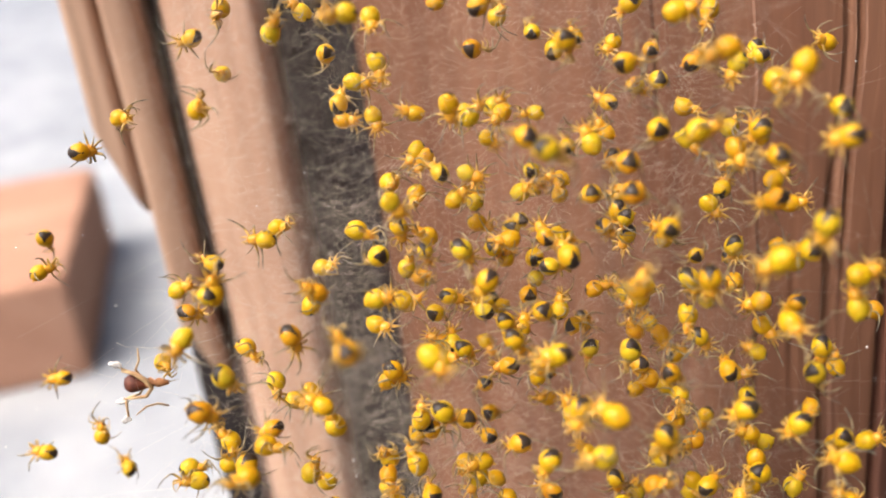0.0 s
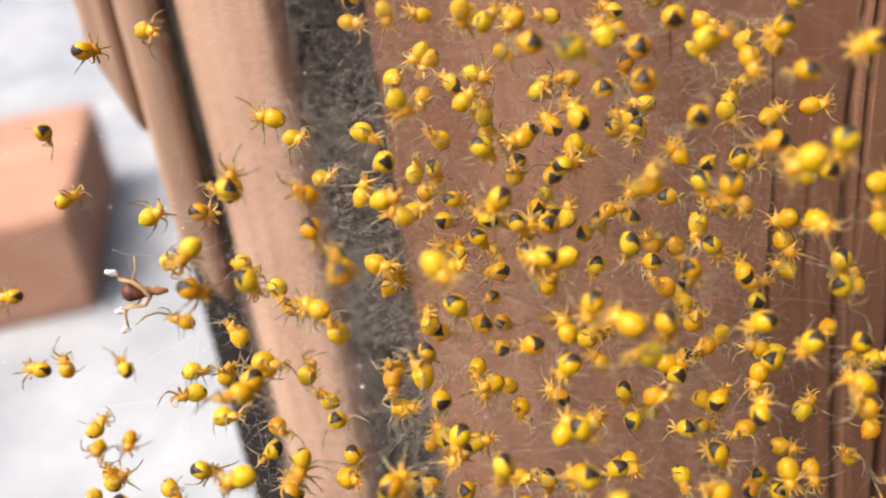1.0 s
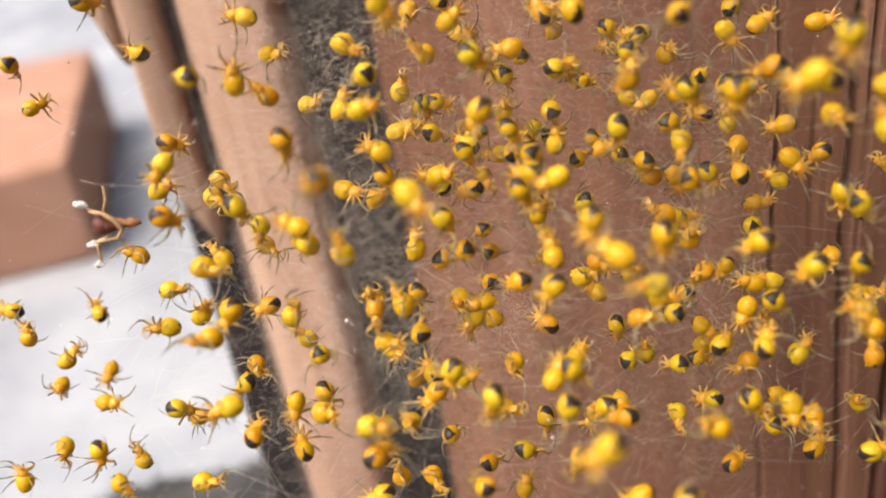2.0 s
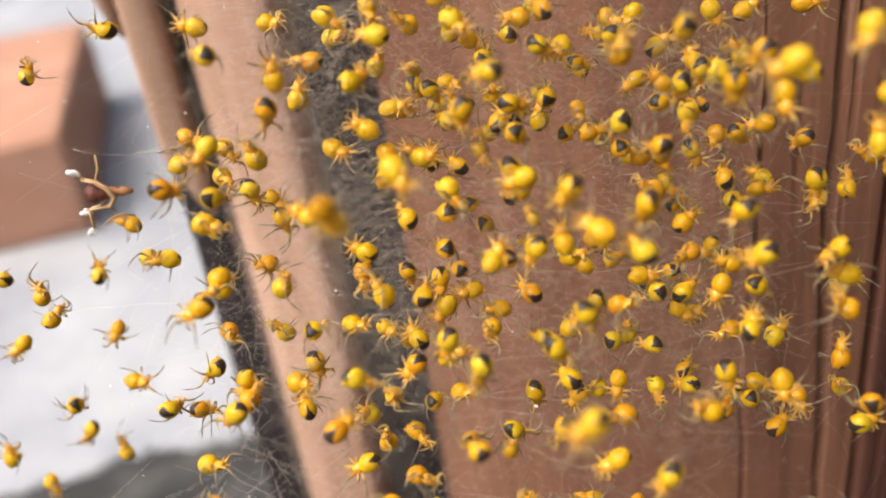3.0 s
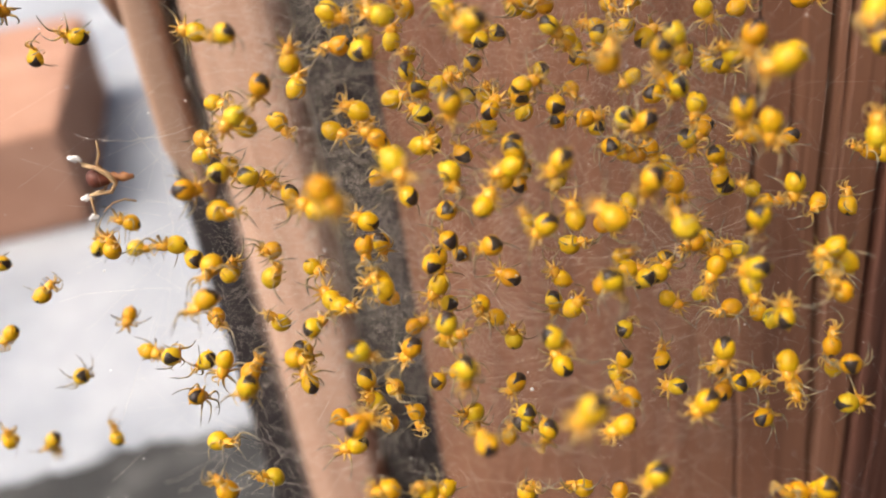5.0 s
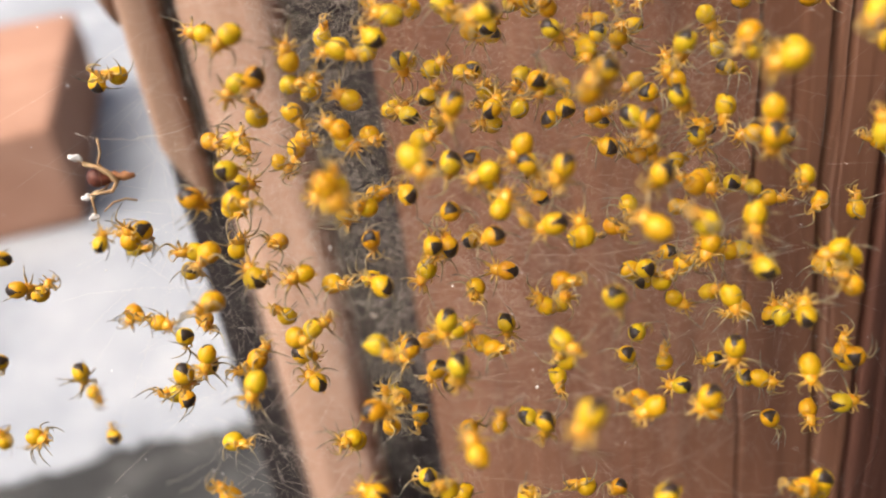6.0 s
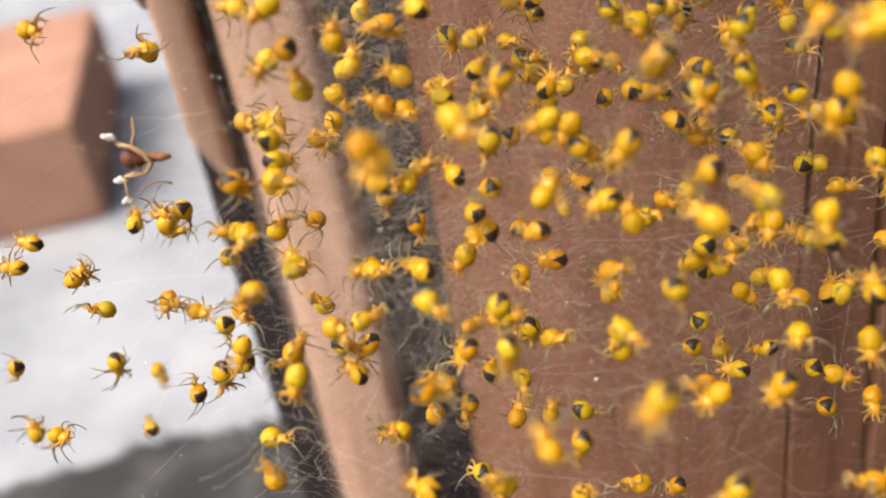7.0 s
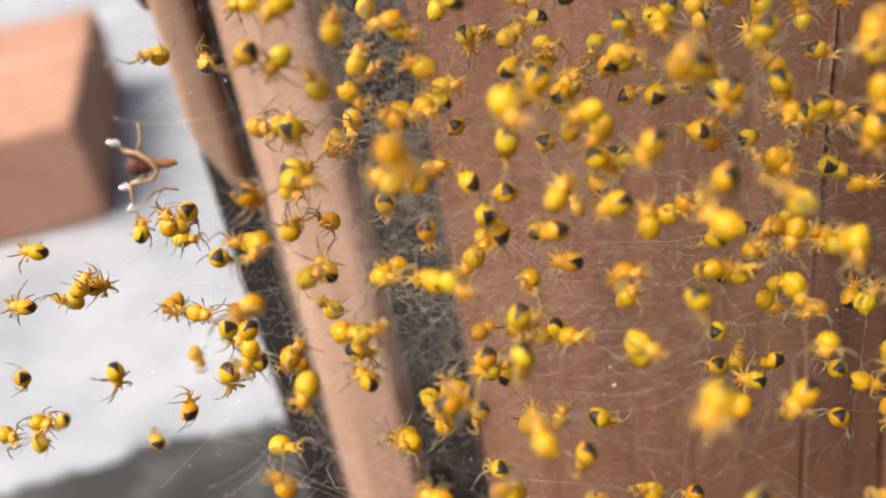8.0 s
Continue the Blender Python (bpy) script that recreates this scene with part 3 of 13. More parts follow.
def motions():
    walk(dried_husk, [(0, at(-17.5, 50.1, 162.2, 0, 12, 0)), (4, at(-17.5, 50.1, 162.2, 2, 10, 1)), (8, at(-17.5, 50.1, 162.2, 0, 12, 2))])
    walk(SWARM[0], [(0, at(-19.44, 57.21, 174.28, -46, 78, -115)), (0.5, at(-19.48, 57.78, 174.17, -59, 74, -117)), (1, at(-19.04, 58.41, 173.99, -60, 75, -125)), (1.5, at(-18.03, 56.80, 174.10, -78, 78, -144)), (2, at(-17.27, 57.12, 172.32, -52, 68, -117)), (3.5, at(-21.32, 57.29, 175.32, -53, 68, -118)), (4, at(-21.27, 57.32, 175.32, -52, 68, -117)), (4.5, at(-21.22, 57.34, 175.32, -50, 68, -116)), (6, at(-26.08, 53.54, 154.03, -55, 68, -126)), (6.5, at(-25.42, 53.84, 153.09, -57, 68, -121)), (7, at(-25.33, 55.67, 152.56, -60, 67, -119)), (7.5, at(-25.61, 56.89, 152.14, -59, 68, -119)), (8, at(-24.96, 56.44, 151.77, -59, 66, -120))])
    walk(SWARM[1], [(0, at(-16.26, 55.92, 176.26, 27, 57, -122)), (0.5, at(-15.99, 56.45, 176.11, 5, 55, -136)), (1, at(-14.81, 56.51, 175.01, 26, 66, -120)), (1.5, at(-14.24, 54.87, 175.00, 17, 62, -127)), (2, at(-14.43, 56.67, 175.57, 25, 62, -119)), (3.5, at(-18.48, 56.84, 178.57, 23, 62, -120)), (4, at(-18.43, 56.87, 178.57, 25, 62, -119)), (4.5, at(-18.38, 56.90, 178.57, 26, 62, -118)), (6, at(-18.23, 56.97, 178.57, 31, 62, -115)), (8, at(-31.88, 52.12, 145.07, 9, 54, -130))])
    walk(SWARM[2], [(0, at(-24.76, 62.00, 167.49, -57, 47, -45)), (0.5, at(-24.77, 62.77, 167.64, -64, 52, -51)), (1, at(-24.69, 63.63, 167.90, -54, 49, -43)), (1.5, at(-24.99, 61.76, 167.64, -50, 56, -40)), (2, at(-24.74, 63.25, 167.81, -49, 52, -40)), (3.5, at(-28.79, 63.42, 170.81, -50, 52, -41)), (4, at(-28.74, 63.45, 170.81, -49, 52, -40)), (4.5, at(-28.69, 63.48, 170.81, -47, 52, -39)), (6, at(-16.42, 50.25, 158.48, -52, 50, -50)), (6.5, at(-16.61, 50.96, 158.11, -58, 50, -50)), (7, at(-16.87, 52.83, 157.39, -58, 49, -47)), (7.5, at(-17.11, 54.19, 157.08, -54, 51, -48)), (8, at(-17.19, 53.95, 157.10, -54, 47, -49))])
    walk(SWARM[3], [(0, at(-12.58, 54.61, 167.07, 172, -58, -107)), (0.5, at(-12.96, 55.08, 165.2, 172, -57, -104)), (1, at(-12.27, 55.89, 164.79, 175, -55, -106)), (2, at(-14.91, 56.92, 169.08, 178, -69, -113)), (3.5, at(-16.91, 56.67, 168.93, -175, -64, -101)), (4, at(-17.96, 56.81, 169.41, -164, -62, -108)), (4.5, at(-18.88, 56.8, 169.18, -168, -64, -114)), (6, at(-16.31, 54.89, 166.08, 171, -13, -35)), (6.5, at(-16.78, 54.71, 165.85, -180, -11, -39)), (7, at(-16.54, 55.09, 166.05, 177, -11, -46)), (7.5, at(-16.32, 55.15, 166.02, 171, -3, -35)), (8, at(-16.24, 55.21, 165.92, 172, -14, -36))])
    walk(SWARM[4], [(0, at(-9.12, 53.44, 168.52, 68, 78, 139)), (0.5, at(-8.87, 54.31, 168.8, 93, 74, 168)), (1.5, at(-7.95, 51.91, 170.78, 109, 73, -180)), (2, at(-8.5, 55.71, 170.41, 112, 75, -177)), (3.5, at(-11.68, 54.52, 168.55, 111, 76, -177)), (4, at(-11.06, 54.87, 169.37, 93, 78, 164)), (4.5, at(-11.32, 54.58, 168.7, 121, 70, -164)), (6, at(-10.85, 54.08, 167.86, 110, 78, 177)), (6.5, at(-11.31, 54.1, 167.98, 106, 76, -176)), (7, at(-11.15, 54.22, 167.78, 100, 79, 163)), (7.5, at(-10.88, 54.36, 167.93, 88, 74, 154)), (8, at(-10.84, 54.52, 167.93, 106, 81, -171))])
    walk(SWARM[5], [(0, at(-8.63, 55.41, 168.39, 30, 18, -118)), (1, at(-8.01, 56.39, 167.54, 18, 22, -125)), (1.5, at(-7.91, 54.98, 168, 25, 20, -124)), (2, at(-7.92, 56.4, 167.92, 19, 16, -119)), (3.5, at(-7.28, 56.53, 168.35, 18, 26, -122)), (4, at(-7.1, 56.69, 168.85, 24, 17, -124)), (4.5, at(-6.93, 56.77, 168.8, 22, 13, -115)), (6, at(-26.43, 48.67, 146.3, 11, 21, -123)), (6.5, at(-27.26, 48.86, 145.13, 17, 19, -122)), (7, at(-28.09, 50.61, 144.58, 14, 17, -119)), (7.5, at(-28.94, 52.17, 144.66, 16, 21, -119)), (8, at(-29.78, 52.32, 145.37, 13, 22, -119))])
    walk(SWARM[6], [(0, at(-3.89, 59.43, 174.36, 61, -9, -30)), (0.5, at(-3.98, 61.23, 174.5, 60, -5, -25)), (1.5, at(-2.58, 59.15, 174.21, 59, -7, -30)), (2, at(-2.88, 60.58, 174.09, 59, 2, -28)), (8, at(-1.83, 60.29, 174.48, 54, -2, -25))])
    walk(SWARM[7], [(0, at(-3.99, 62.8, 172.38, -158, -74, 62)), (0.5, at(-4.42, 63.43, 172.56, -164, -67, 62)), (1, at(-3.83, 63.75, 172.09, -149, -69, 42)), (1.5, at(-3.26, 62.29, 172.52, -161, -69, 67)), (2, at(-3.53, 63.44, 172.44, -146, -68, 48)), (8, at(-2.39, 63.26, 172.56, -164, -67, 62))])
    walk(SWARM[8], [(0, at(-1.92, 58.89, 173.51, -109, -12, 5)), (0.5, at(-2.11, 60.64, 173.6, -108, -5, 9)), (1, at(-1.45, 61.74, 172.99, -110, -6, 4)), (2, at(-0.96, 60.08, 173.33, -111, -1, 6)), (8, at(-0.49, 60.59, 174.13, -115, 3, -1))])
    walk(SWARM[9], [(0, at(0.75, 60.55, 172.83, 163, 39, -100)), (0.5, at(0.4, 62.22, 172.68, 161, 36, -97)), (1, at(0.96, 63.27, 171.94, 159, 39, -100)), (2, at(1.56, 62.06, 171.92, 146, 44, -114)), (8, at(3.78, 63.12, 171.37, 152, 39, -98))])
    walk(SWARM[10], [(0, at(2.27, 50.89, 175.81, -73, -2, -19)), (0.5, at(2.07, 51.35, 175.5, -69, -3, -19)), (1, at(2.52, 51.7, 174.84, -67, 0, -9)), (1.5, at(3.11, 50.33, 175.19, -71, 1, -13)), (2, at(2.87, 51.82, 175.13, -73, -2, -13)), (8, at(2.48, 53.3, 173.72, -70, 0, -22))])
    walk(SWARM[11], [(0, at(3.31, 50.39, 175.04, 66, -27, -129)), (0.5, at(3.15, 50.87, 174.74, 65, -28, -122)), (1, at(3.56, 51.2, 174.07, 60, -36, -117)), (1.5, at(4.13, 49.84, 174.42, 56, -35, -125)), (2, at(3.94, 51.38, 174.45, 64, -35, -121)), (8, at(4.6, 50.61, 173.85, 61, -26, -122))])
    walk(SWARM[12], [(0, at(5.69, 60.89, 172.48, 59, -43, -152)), (0.5, at(5.45, 61.38, 172.27, 70, -45, -158)), (1, at(6.07, 61.67, 171.49, 64, -39, -157)), (1.5, at(6.67, 60.34, 171.8, 68, -47, -157)), (2, at(6.43, 61.9, 171.82, 66, -42, -156)), (8, at(7.21, 60.72, 169.88, 71, -40, -159))])
    walk(SWARM[13], [(0, at(5.13, 42.8, 175.92, 4, 13, 15)), (0.5, at(4.71, 43.33, 175.66, 1, 8, 14)), (1, at(4.81, 43.54, 174.8, -4, 10, 8)), (1.5, at(5.27, 41.81, 174.63, 1, 9, 10)), (2, at(5.24, 43.92, 175.59, 1, 17, 8)), (8, at(6.87, 43.1, 176.11, -4, 16, 6))])
    walk(SWARM[14], [(0, at(5.44, 39.37, 176.37, -23, 29, -78)), (0.5, at(5.47, 40.01, 176.3, -15, 31, -73)), (1, at(5.93, 40.16, 175.37, -22, 27, -73)), (1.5, at(6.5, 38.78, 175.83, -21, 24, -75)), (2, at(6.34, 40.49, 176.11, -16, 31, -75)), (8, at(6.28, 41.15, 176.16, -24, 32, -71))])
    walk(SWARM[15], [(0, at(5.34, 62.94, 169.79, -99, -42, 29)), (0.5, at(5.18, 63.74, 169.48, -103, -49, 28)), (1, at(5.77, 63.9, 168.74, -99, -41, 27)), (1.5, at(6.28, 62.31, 168.96, -89, -35, 18)), (2, at(5.95, 63.48, 169.27, -100, -40, 29)), (8, at(5.27, 63.18, 168.16, -101, -39, 23))])
    walk(SWARM[16], [(0, at(0.43, 57.49, 171.38, -117, 18, -44)), (0.5, at(-0.05, 58.28, 171.6, -122, 22, -44)), (1, at(0.42, 58.65, 170.99, -124, 31, -47)), (1.5, at(0.96, 57.27, 171.31, -117, 21, -42)), (2, at(0.65, 58.69, 171.16, -122, 18, -45)), (8, at(2.41, 58.8, 171.05, -130, 17, -50))])
    walk(SWARM[17], [(0, at(0.85, 57.18, 170.88, -121, 7, -59)), (0.5, at(0.3, 57.96, 171.06, -124, -2, -57)), (1, at(0.84, 58.34, 170.48, -126, 8, -60)), (1.5, at(1.33, 56.97, 170.84, -125, 4, -57)), (2, at(1.06, 58.38, 170.65, -127, 3, -56)), (8, at(-0.23, 56.79, 171.28, -128, 3, -56))])
    walk(SWARM[18], [(0, at(-1.43, 52.53, 171.22, 34, 38, -161)), (0.5, at(-1.85, 54.08, 171.19, 35, 36, -159)), (1, at(-1.47, 55.02, 170.59, 30, 36, -159)), (1.5, at(-0.86, 54.77, 170.98, 32, 34, -163)), (8, at(-1.51, 52.81, 171.3, 36, 42, -164))])
    walk(SWARM[19], [(0, at(-1.55, 46.99, 172.2, -90, -30, 23)), (0.5, at(-1.81, 47.71, 172.25, -85, -26, 29)), (1, at(-1.52, 48.1, 171.72, -91, -28, 25)), (1.5, at(-0.97, 47.05, 172.74, -92, -29, 32)), (2, at(-1.24, 48.18, 172.14, -92, -29, 28)), (8, at(-1.25, 48.68, 171.56, -90, -25, 27))])
    walk(SWARM[20], [(0, at(0.06, 56.1, 169.05, -14, 27, 148)), (0.5, at(-0.3, 56.87, 169.19, -18, 37, 144)), (1, at(0.17, 57.26, 168.63, -10, 24, 152)), (1.5, at(0.61, 55.86, 169.02, -15, 35, 144)), (2, at(0.34, 57.25, 168.83, -15, 29, 147)), (8, at(-0.25, 59.82, 169.24, -14, 25, 144))])
    walk(SWARM[21], [(0, at(1.51, 54.43, 170.69, 33, 11, 28)), (0.5, at(1.35, 54.91, 170.36, 41, 3, 35)), (1, at(1.8, 55.24, 169.72, 35, 15, 38)), (1.5, at(2.31, 53.7, 169.85, 32, 7, 31)), (2, at(1.98, 55.17, 169.77, 35, 8, 29)), (8, at(1.6, 55.33, 168.51, 30, 12, 32))])
    walk(SWARM[22], [(0, at(3.06, 54.3, 170.56, -122, -62, 24)), (0.5, at(2.57, 55.14, 170.82, -131, -60, 39)), (1, at(3.03, 55.45, 170.14, -126, -64, 27)), (1.5, at(3.54, 54.05, 170.47, -129, -53, 32)), (2, at(3.27, 55.56, 170.44, -122, -59, 19)), (8, at(3.89, 55.59, 169.83, -123, -56, 28))])
    walk(SWARM[23], [(0, at(8.41, 60.37, 171.76, 13, 56, 77)), (0.5, at(8.34, 61, 171.77, 26, 45, 83)), (1, at(8.87, 61.38, 171.14, 31, 54, 99)), (1.5, at(9.51, 59.99, 171.35, 32, 47, 94)), (2, at(9.3, 61.99, 172.05, 28, 55, 89)), (8, at(10.05, 62.19, 170.62, 33, 54, 92))])
    walk(SWARM[24], [(0, at(9.32, 58.02, 167.91, 77, 68, 147)), (0.5, at(8.98, 58.96, 168.34, 53, 70, 123)), (1, at(9.45, 59.27, 167.65, 43, 67, 120)), (1.5, at(10.04, 57.96, 168.08, 73, 69, 141)), (2, at(9.73, 59.83, 168.57, 75, 67, 154)), (8, at(8.69, 59.61, 168.43, 77, 70, 151))])
    walk(SWARM[25], [(0, at(-3.77, 52.24, 168.78, -28, -56, -75)), (0.5, at(-4, 52.96, 168.81, -35, -51, -73)), (1, at(-3.7, 53.36, 168.33, -36, -53, -76)), (1.5, at(-3.31, 51.96, 168.79, -48, -57, -63)), (2, at(-3.5, 53.45, 168.78, -38, -57, -77)), (3.5, at(-4.1, 53.46, 168.96, -45, -58, -64)), (4, at(-4.03, 53.5, 169.25, -27, -60, -75)), (4.5, at(-3.92, 53.58, 169.17, -45, -53, -60)), (6, at(-3.52, 49.03, 167.66, -39, -61, -68)), (6.5, at(-3.76, 49.78, 167.3, -39, -63, -69)), (7, at(-3.91, 51.8, 166.39, -42, -60, -71)), (7.5, at(-3.68, 53, 165.7, -38, -59, -72)), (8, at(-3.69, 52.86, 165.91, -40, -57, -71))])
    walk(SWARM[26], [(0, at(-1.34, 51.26, 169.09, -75, 9, -152)), (0.5, at(-1.48, 52.86, 169.37, -72, 7, -147)), (1, at(-1.66, 54.16, 169.56, -76, 6, -148)), (1.5, at(-0.98, 54.13, 170.42, -74, 6, -153)), (3.5, at(-1.77, 52.54, 169.07, -11, -31, -157)), (4, at(-1.78, 52.55, 169.3, -8, -32, -155)), (4.5, at(-1.87, 52.59, 169.17, 1, -33, -158)), (8, at(-1.23, 54.08, 168.62, -14, -34, -155))])
    walk(SWARM[27], [(0, at(0.29, 51.74, 167.94, 57, -9, 103)), (0.5, at(0.31, 52.61, 168.24, 58, -2, 111)), (1, at(0.63, 52.77, 167.35, 59, -7, 110)), (1.5, at(1.03, 51.38, 167.8, 54, -10, 107)), (2, at(0.72, 52.8, 167.67, 61, -7, 111)), (3.5, at(0.38, 52.93, 168.02, 55, -9, 113)), (4, at(0.44, 52.92, 168.19, 55, -5, 109)), (4.5, at(0.32, 53, 168.11, 59, -13, 108)), (8, at(1.31, 53.21, 167.25, 60, 4, 106))])
    walk(SWARM[28], [(0, at(1.78, 46.85, 169.05, -61, 26, -138)), (0.5, at(1.86, 47.61, 169.12, -54, 32, -132)), (1, at(2.41, 47.95, 168.57, -55, 29, -135)), (1.5, at(2.79, 46.52, 168.99, -52, 29, -130)), (2, at(2.69, 48.03, 169.01, -56, 31, -131)), (3.5, at(2.37, 48.32, 169.59, 8, -5, -158)), (4, at(2.41, 48.33, 169.77, 1, -13, -145)), (4.5, at(2.32, 48.41, 169.69, -6, -13, -148)), (8, at(1.55, 47.45, 169.19, 2, -4, -147))])
    walk(SWARM[29], [(0, at(4.08, 53.88, 165.69, -53, 38, -85)), (0.5, at(4.45, 54.38, 165.36, -66, 37, -96)), (1, at(5.04, 54.65, 164.67, -67, 42, -87)), (1.5, at(5.3, 53.26, 165.14, -68, 38, -93)), (2, at(4.97, 54.75, 165.08, -64, 37, -92)), (3.5, at(4.15, 54.47, 164.7, -178, 69, 148)), (4, at(4.27, 54.55, 165.02, 169, 68, 135)), (4.5, at(4.24, 54.61, 164.91, 178, 71, 143)), (6, at(4.75, 54.87, 165.47, -172, 57, 134)), (6.5, at(4.19, 54.87, 165.56, -179, 64, 125)), (7, at(4.26, 54.98, 165.38, 177, 60, 130)), (7.5, at(4.86, 54.81, 165.16, -178, 62, 135)), (8, at(5.42, 55.1, 165.26, -176, 62, 137))])
    walk(SWARM[30], [(0, at(5, 52.12, 166.91, -175, 27, -74)), (0.5, at(4.87, 52.99, 167.18, -179, 26, -86)), (1, at(5.33, 53.31, 166.57, -169, 26, -72)), (1.5, at(5.57, 51.94, 167.02, -174, 30, -76)), (2, at(5.42, 53.47, 167.04, -172, 31, -81)), (3.5, at(6.93, 53.61, 167.39, -179, 24, -83)), (4, at(6.89, 53.73, 167.73, -175, 28, -78)), (4.5, at(6.94, 53.77, 167.59, -176, 32, -74)), (8, at(6.61, 54.57, 166.87, -170, 31, -76))])
    walk(SWARM[31], [(0, at(6.98, 51.22, 167.09, 63, -26, -4)), (0.5, at(6.55, 52.35, 167.81, 57, -37, 3)), (1, at(7.06, 52.69, 167.2, 60, -35, 2)), (1.5, at(7.32, 51.65, 168.19, 62, -28, -10)), (2, at(7.26, 53.43, 168.58, 58, -28, -6)), (3.5, at(7.94, 52.54, 167.25, 58, -28, -6)), (4, at(7.98, 52.65, 167.58, 138, -25, -3)), (4.5, at(7.96, 52.69, 167.43, 144, -18, -5)), (8, at(7.94, 52.78, 165.91, 141, -23, -15))])
    walk(SWARM[32], [(0, at(7.06, 44.63, 168.73, 45, 2, 18)), (0.5, at(6.98, 45.71, 169.31, 45, -3, 22)), (1, at(7.37, 46.67, 169.77, 47, 2, 17)), (1.5, at(8.21, 45.2, 170.11, 42, 0, 18)), (2, at(7.73, 47.05, 170.6, 56, 4, 19)), (8, at(7.98, 48.13, 169.8, 45, 1, 20))])
    walk(SWARM[33], [(0, at(8.25, 63.04, 165.65, 153, 51, 13)), (0.5, at(7.9, 63.88, 166.16, 159, 42, 7)), (1, at(8.37, 63.98, 165.57, 160, 46, 5)), (1.5, at(8.56, 62.32, 165.91, 144, 44, -2)), (2, at(8.46, 63.49, 166.93, 152, 47, 2)), (8, at(9.25, 64.41, 166.52, 146, 52, -2))])
    walk(SWARM[34], [(0, at(-2.6, 47.98, 168.9, -144, 18, -155)), (0.5, at(-2.77, 48.6, 168.73, -139, 21, -153)), (1, at(-2.6, 48.95, 168.19, -139, 20, -161)), (1.5, at(-2.23, 47.59, 168.76, -143, 10, -158)), (2, at(-2.41, 48.96, 168.57, -139, 10, -158)), (3.5, at(-0.81, 49.19, 169.13, 178, 34, -104)), (4, at(-0.78, 49.17, 169.32, 171, 28, -108)), (4.5, at(-0.85, 49.26, 169.24, 173, 37, -114)), (8, at(0.36, 49.16, 168.53, 176, 36, -105))])
    walk(SWARM[35], [(0, at(-6.31, 54.46, 165.78, 31, 25, -118)), (0.5, at(-6.5, 55.54, 165.19, 35, 31, -120)), (1, at(-6.74, 56.38, 164.7, 32, 24, -121)), (1.5, at(-6.09, 55.62, 164.53, 38, 30, -124)), (2, at(-6.67, 58.98, 163.62, 33, 25, -123)), (3.5, at(-3.11, 56.58, 167.81, 41, 31, -119)), (4, at(-3.05, 56.64, 168.11, 31, 25, -117)), (4.5, at(-2.95, 56.71, 168.01, 35, 25, -118)), (6, at(-6.38, 49.86, 165.82, 29, 19, -116)), (6.5, at(-6.22, 50.46, 165.22, 31, 23, -119)), (7, at(-6.21, 52.33, 164.18, 35, 21, -119)), (7.5, at(-6.25, 53.37, 163.25, 30, 18, -122)), (8, at(-5.86, 53.36, 163.66, 30, 18, -123))])
    walk(SWARM[36], [(0, at(-5.91, 45.71, 168.28, 141, 27, -83)), (0.5, at(-6.58, 46.79, 167.75, 140, 32, -89)), (1, at(-6.73, 47.67, 167.44, 137, 33, -86)), (1.5, at(-7.05, 47.07, 167.64, 140, 29, -83)), (2, at(-7.61, 50.87, 167.54, 137, 25, -88)), (3.5, at(-3.62, 50.67, 167.48, -154, -13, -112)), (4, at(-3.45, 50.66, 167.69, -164, -19, -115)), (4.5, at(-3.3, 50.73, 167.6, -161, -16, -106)), (6, at(-3.62, 50.41, 167.16, -168, 8, -76)), (6.5, at(-3.75, 50.33, 167.1, -166, 0, -71)), (7, at(-3.67, 50.48, 166.96, -169, -3, -79)), (7.5, at(-3.71, 50.58, 167.08, -162, -3, -79)), (8, at(-3.83, 50.77, 167.09, -170, 2, -74))])
    walk(SWARM[37], [(0, at(6.77, 49.6, 166.02, -125, 70, 145)), (0.5, at(6.84, 50.48, 166.29, -120, 73, 158)), (1, at(7.05, 50.78, 165.65, -113, 77, 164)), (1.5, at(7.21, 49.37, 166.08, -129, 65, 140)), (2, at(7.25, 51.1, 166.42, -122, 74, 149)), (3.5, at(6.84, 51.04, 166.37, -59, 35, -148)), (4, at(7.49, 51.15, 166.72, -70, 36, -152)), (4.5, at(7.87, 51.24, 166.68, -60, 37, -149)), (8, at(7.14, 49.88, 165.37, -69, 34, -147))])
    walk(SWARM[38], [(0, at(9.48, 49.02, 173.05, 121, 17, -171)), (0.5, at(9.22, 49.87, 173.35, 123, 10, -168)), (1, at(9.64, 50.19, 172.68, 126, 18, -169)), (1.5, at(10.23, 48.79, 172.96, 123, 15, -168)), (2, at(10, 50.65, 173.45, 121, 10, -172)), (8, at(8.77, 51.91, 172.28, 123, 11, -175))])
    walk(SWARM[39], [(0, at(12.13, 56.89, 170.96, 138, 11, -136)), (0.5, at(11.8, 57.85, 171.48, 145, 15, -132)), (1, at(12.33, 58.14, 170.73, 136, 11, -128)), (1.5, at(12.77, 56.54, 170.59, 139, 13, -130)), (2, at(12.68, 58.69, 171.53, 133, 6, -126)), (8, at(14.09, 58.74, 172.01, 137, 14, -134))])
    walk(SWARM[40], [(0, at(10.15, 44.07, 173.48, -7, 20, -13)), (0.5, at(10.07, 45.03, 173.94, -5, 19, -10)), (1, at(10.13, 45.38, 173.32, -4, 21, -17)), (1.5, at(10.46, 43.24, 172.45, -7, 22, -15)), (2, at(10.42, 45.73, 173.97, -7, 26, -3)), (8, at(10.2, 46.76, 172.67, -5, 26, -11))])
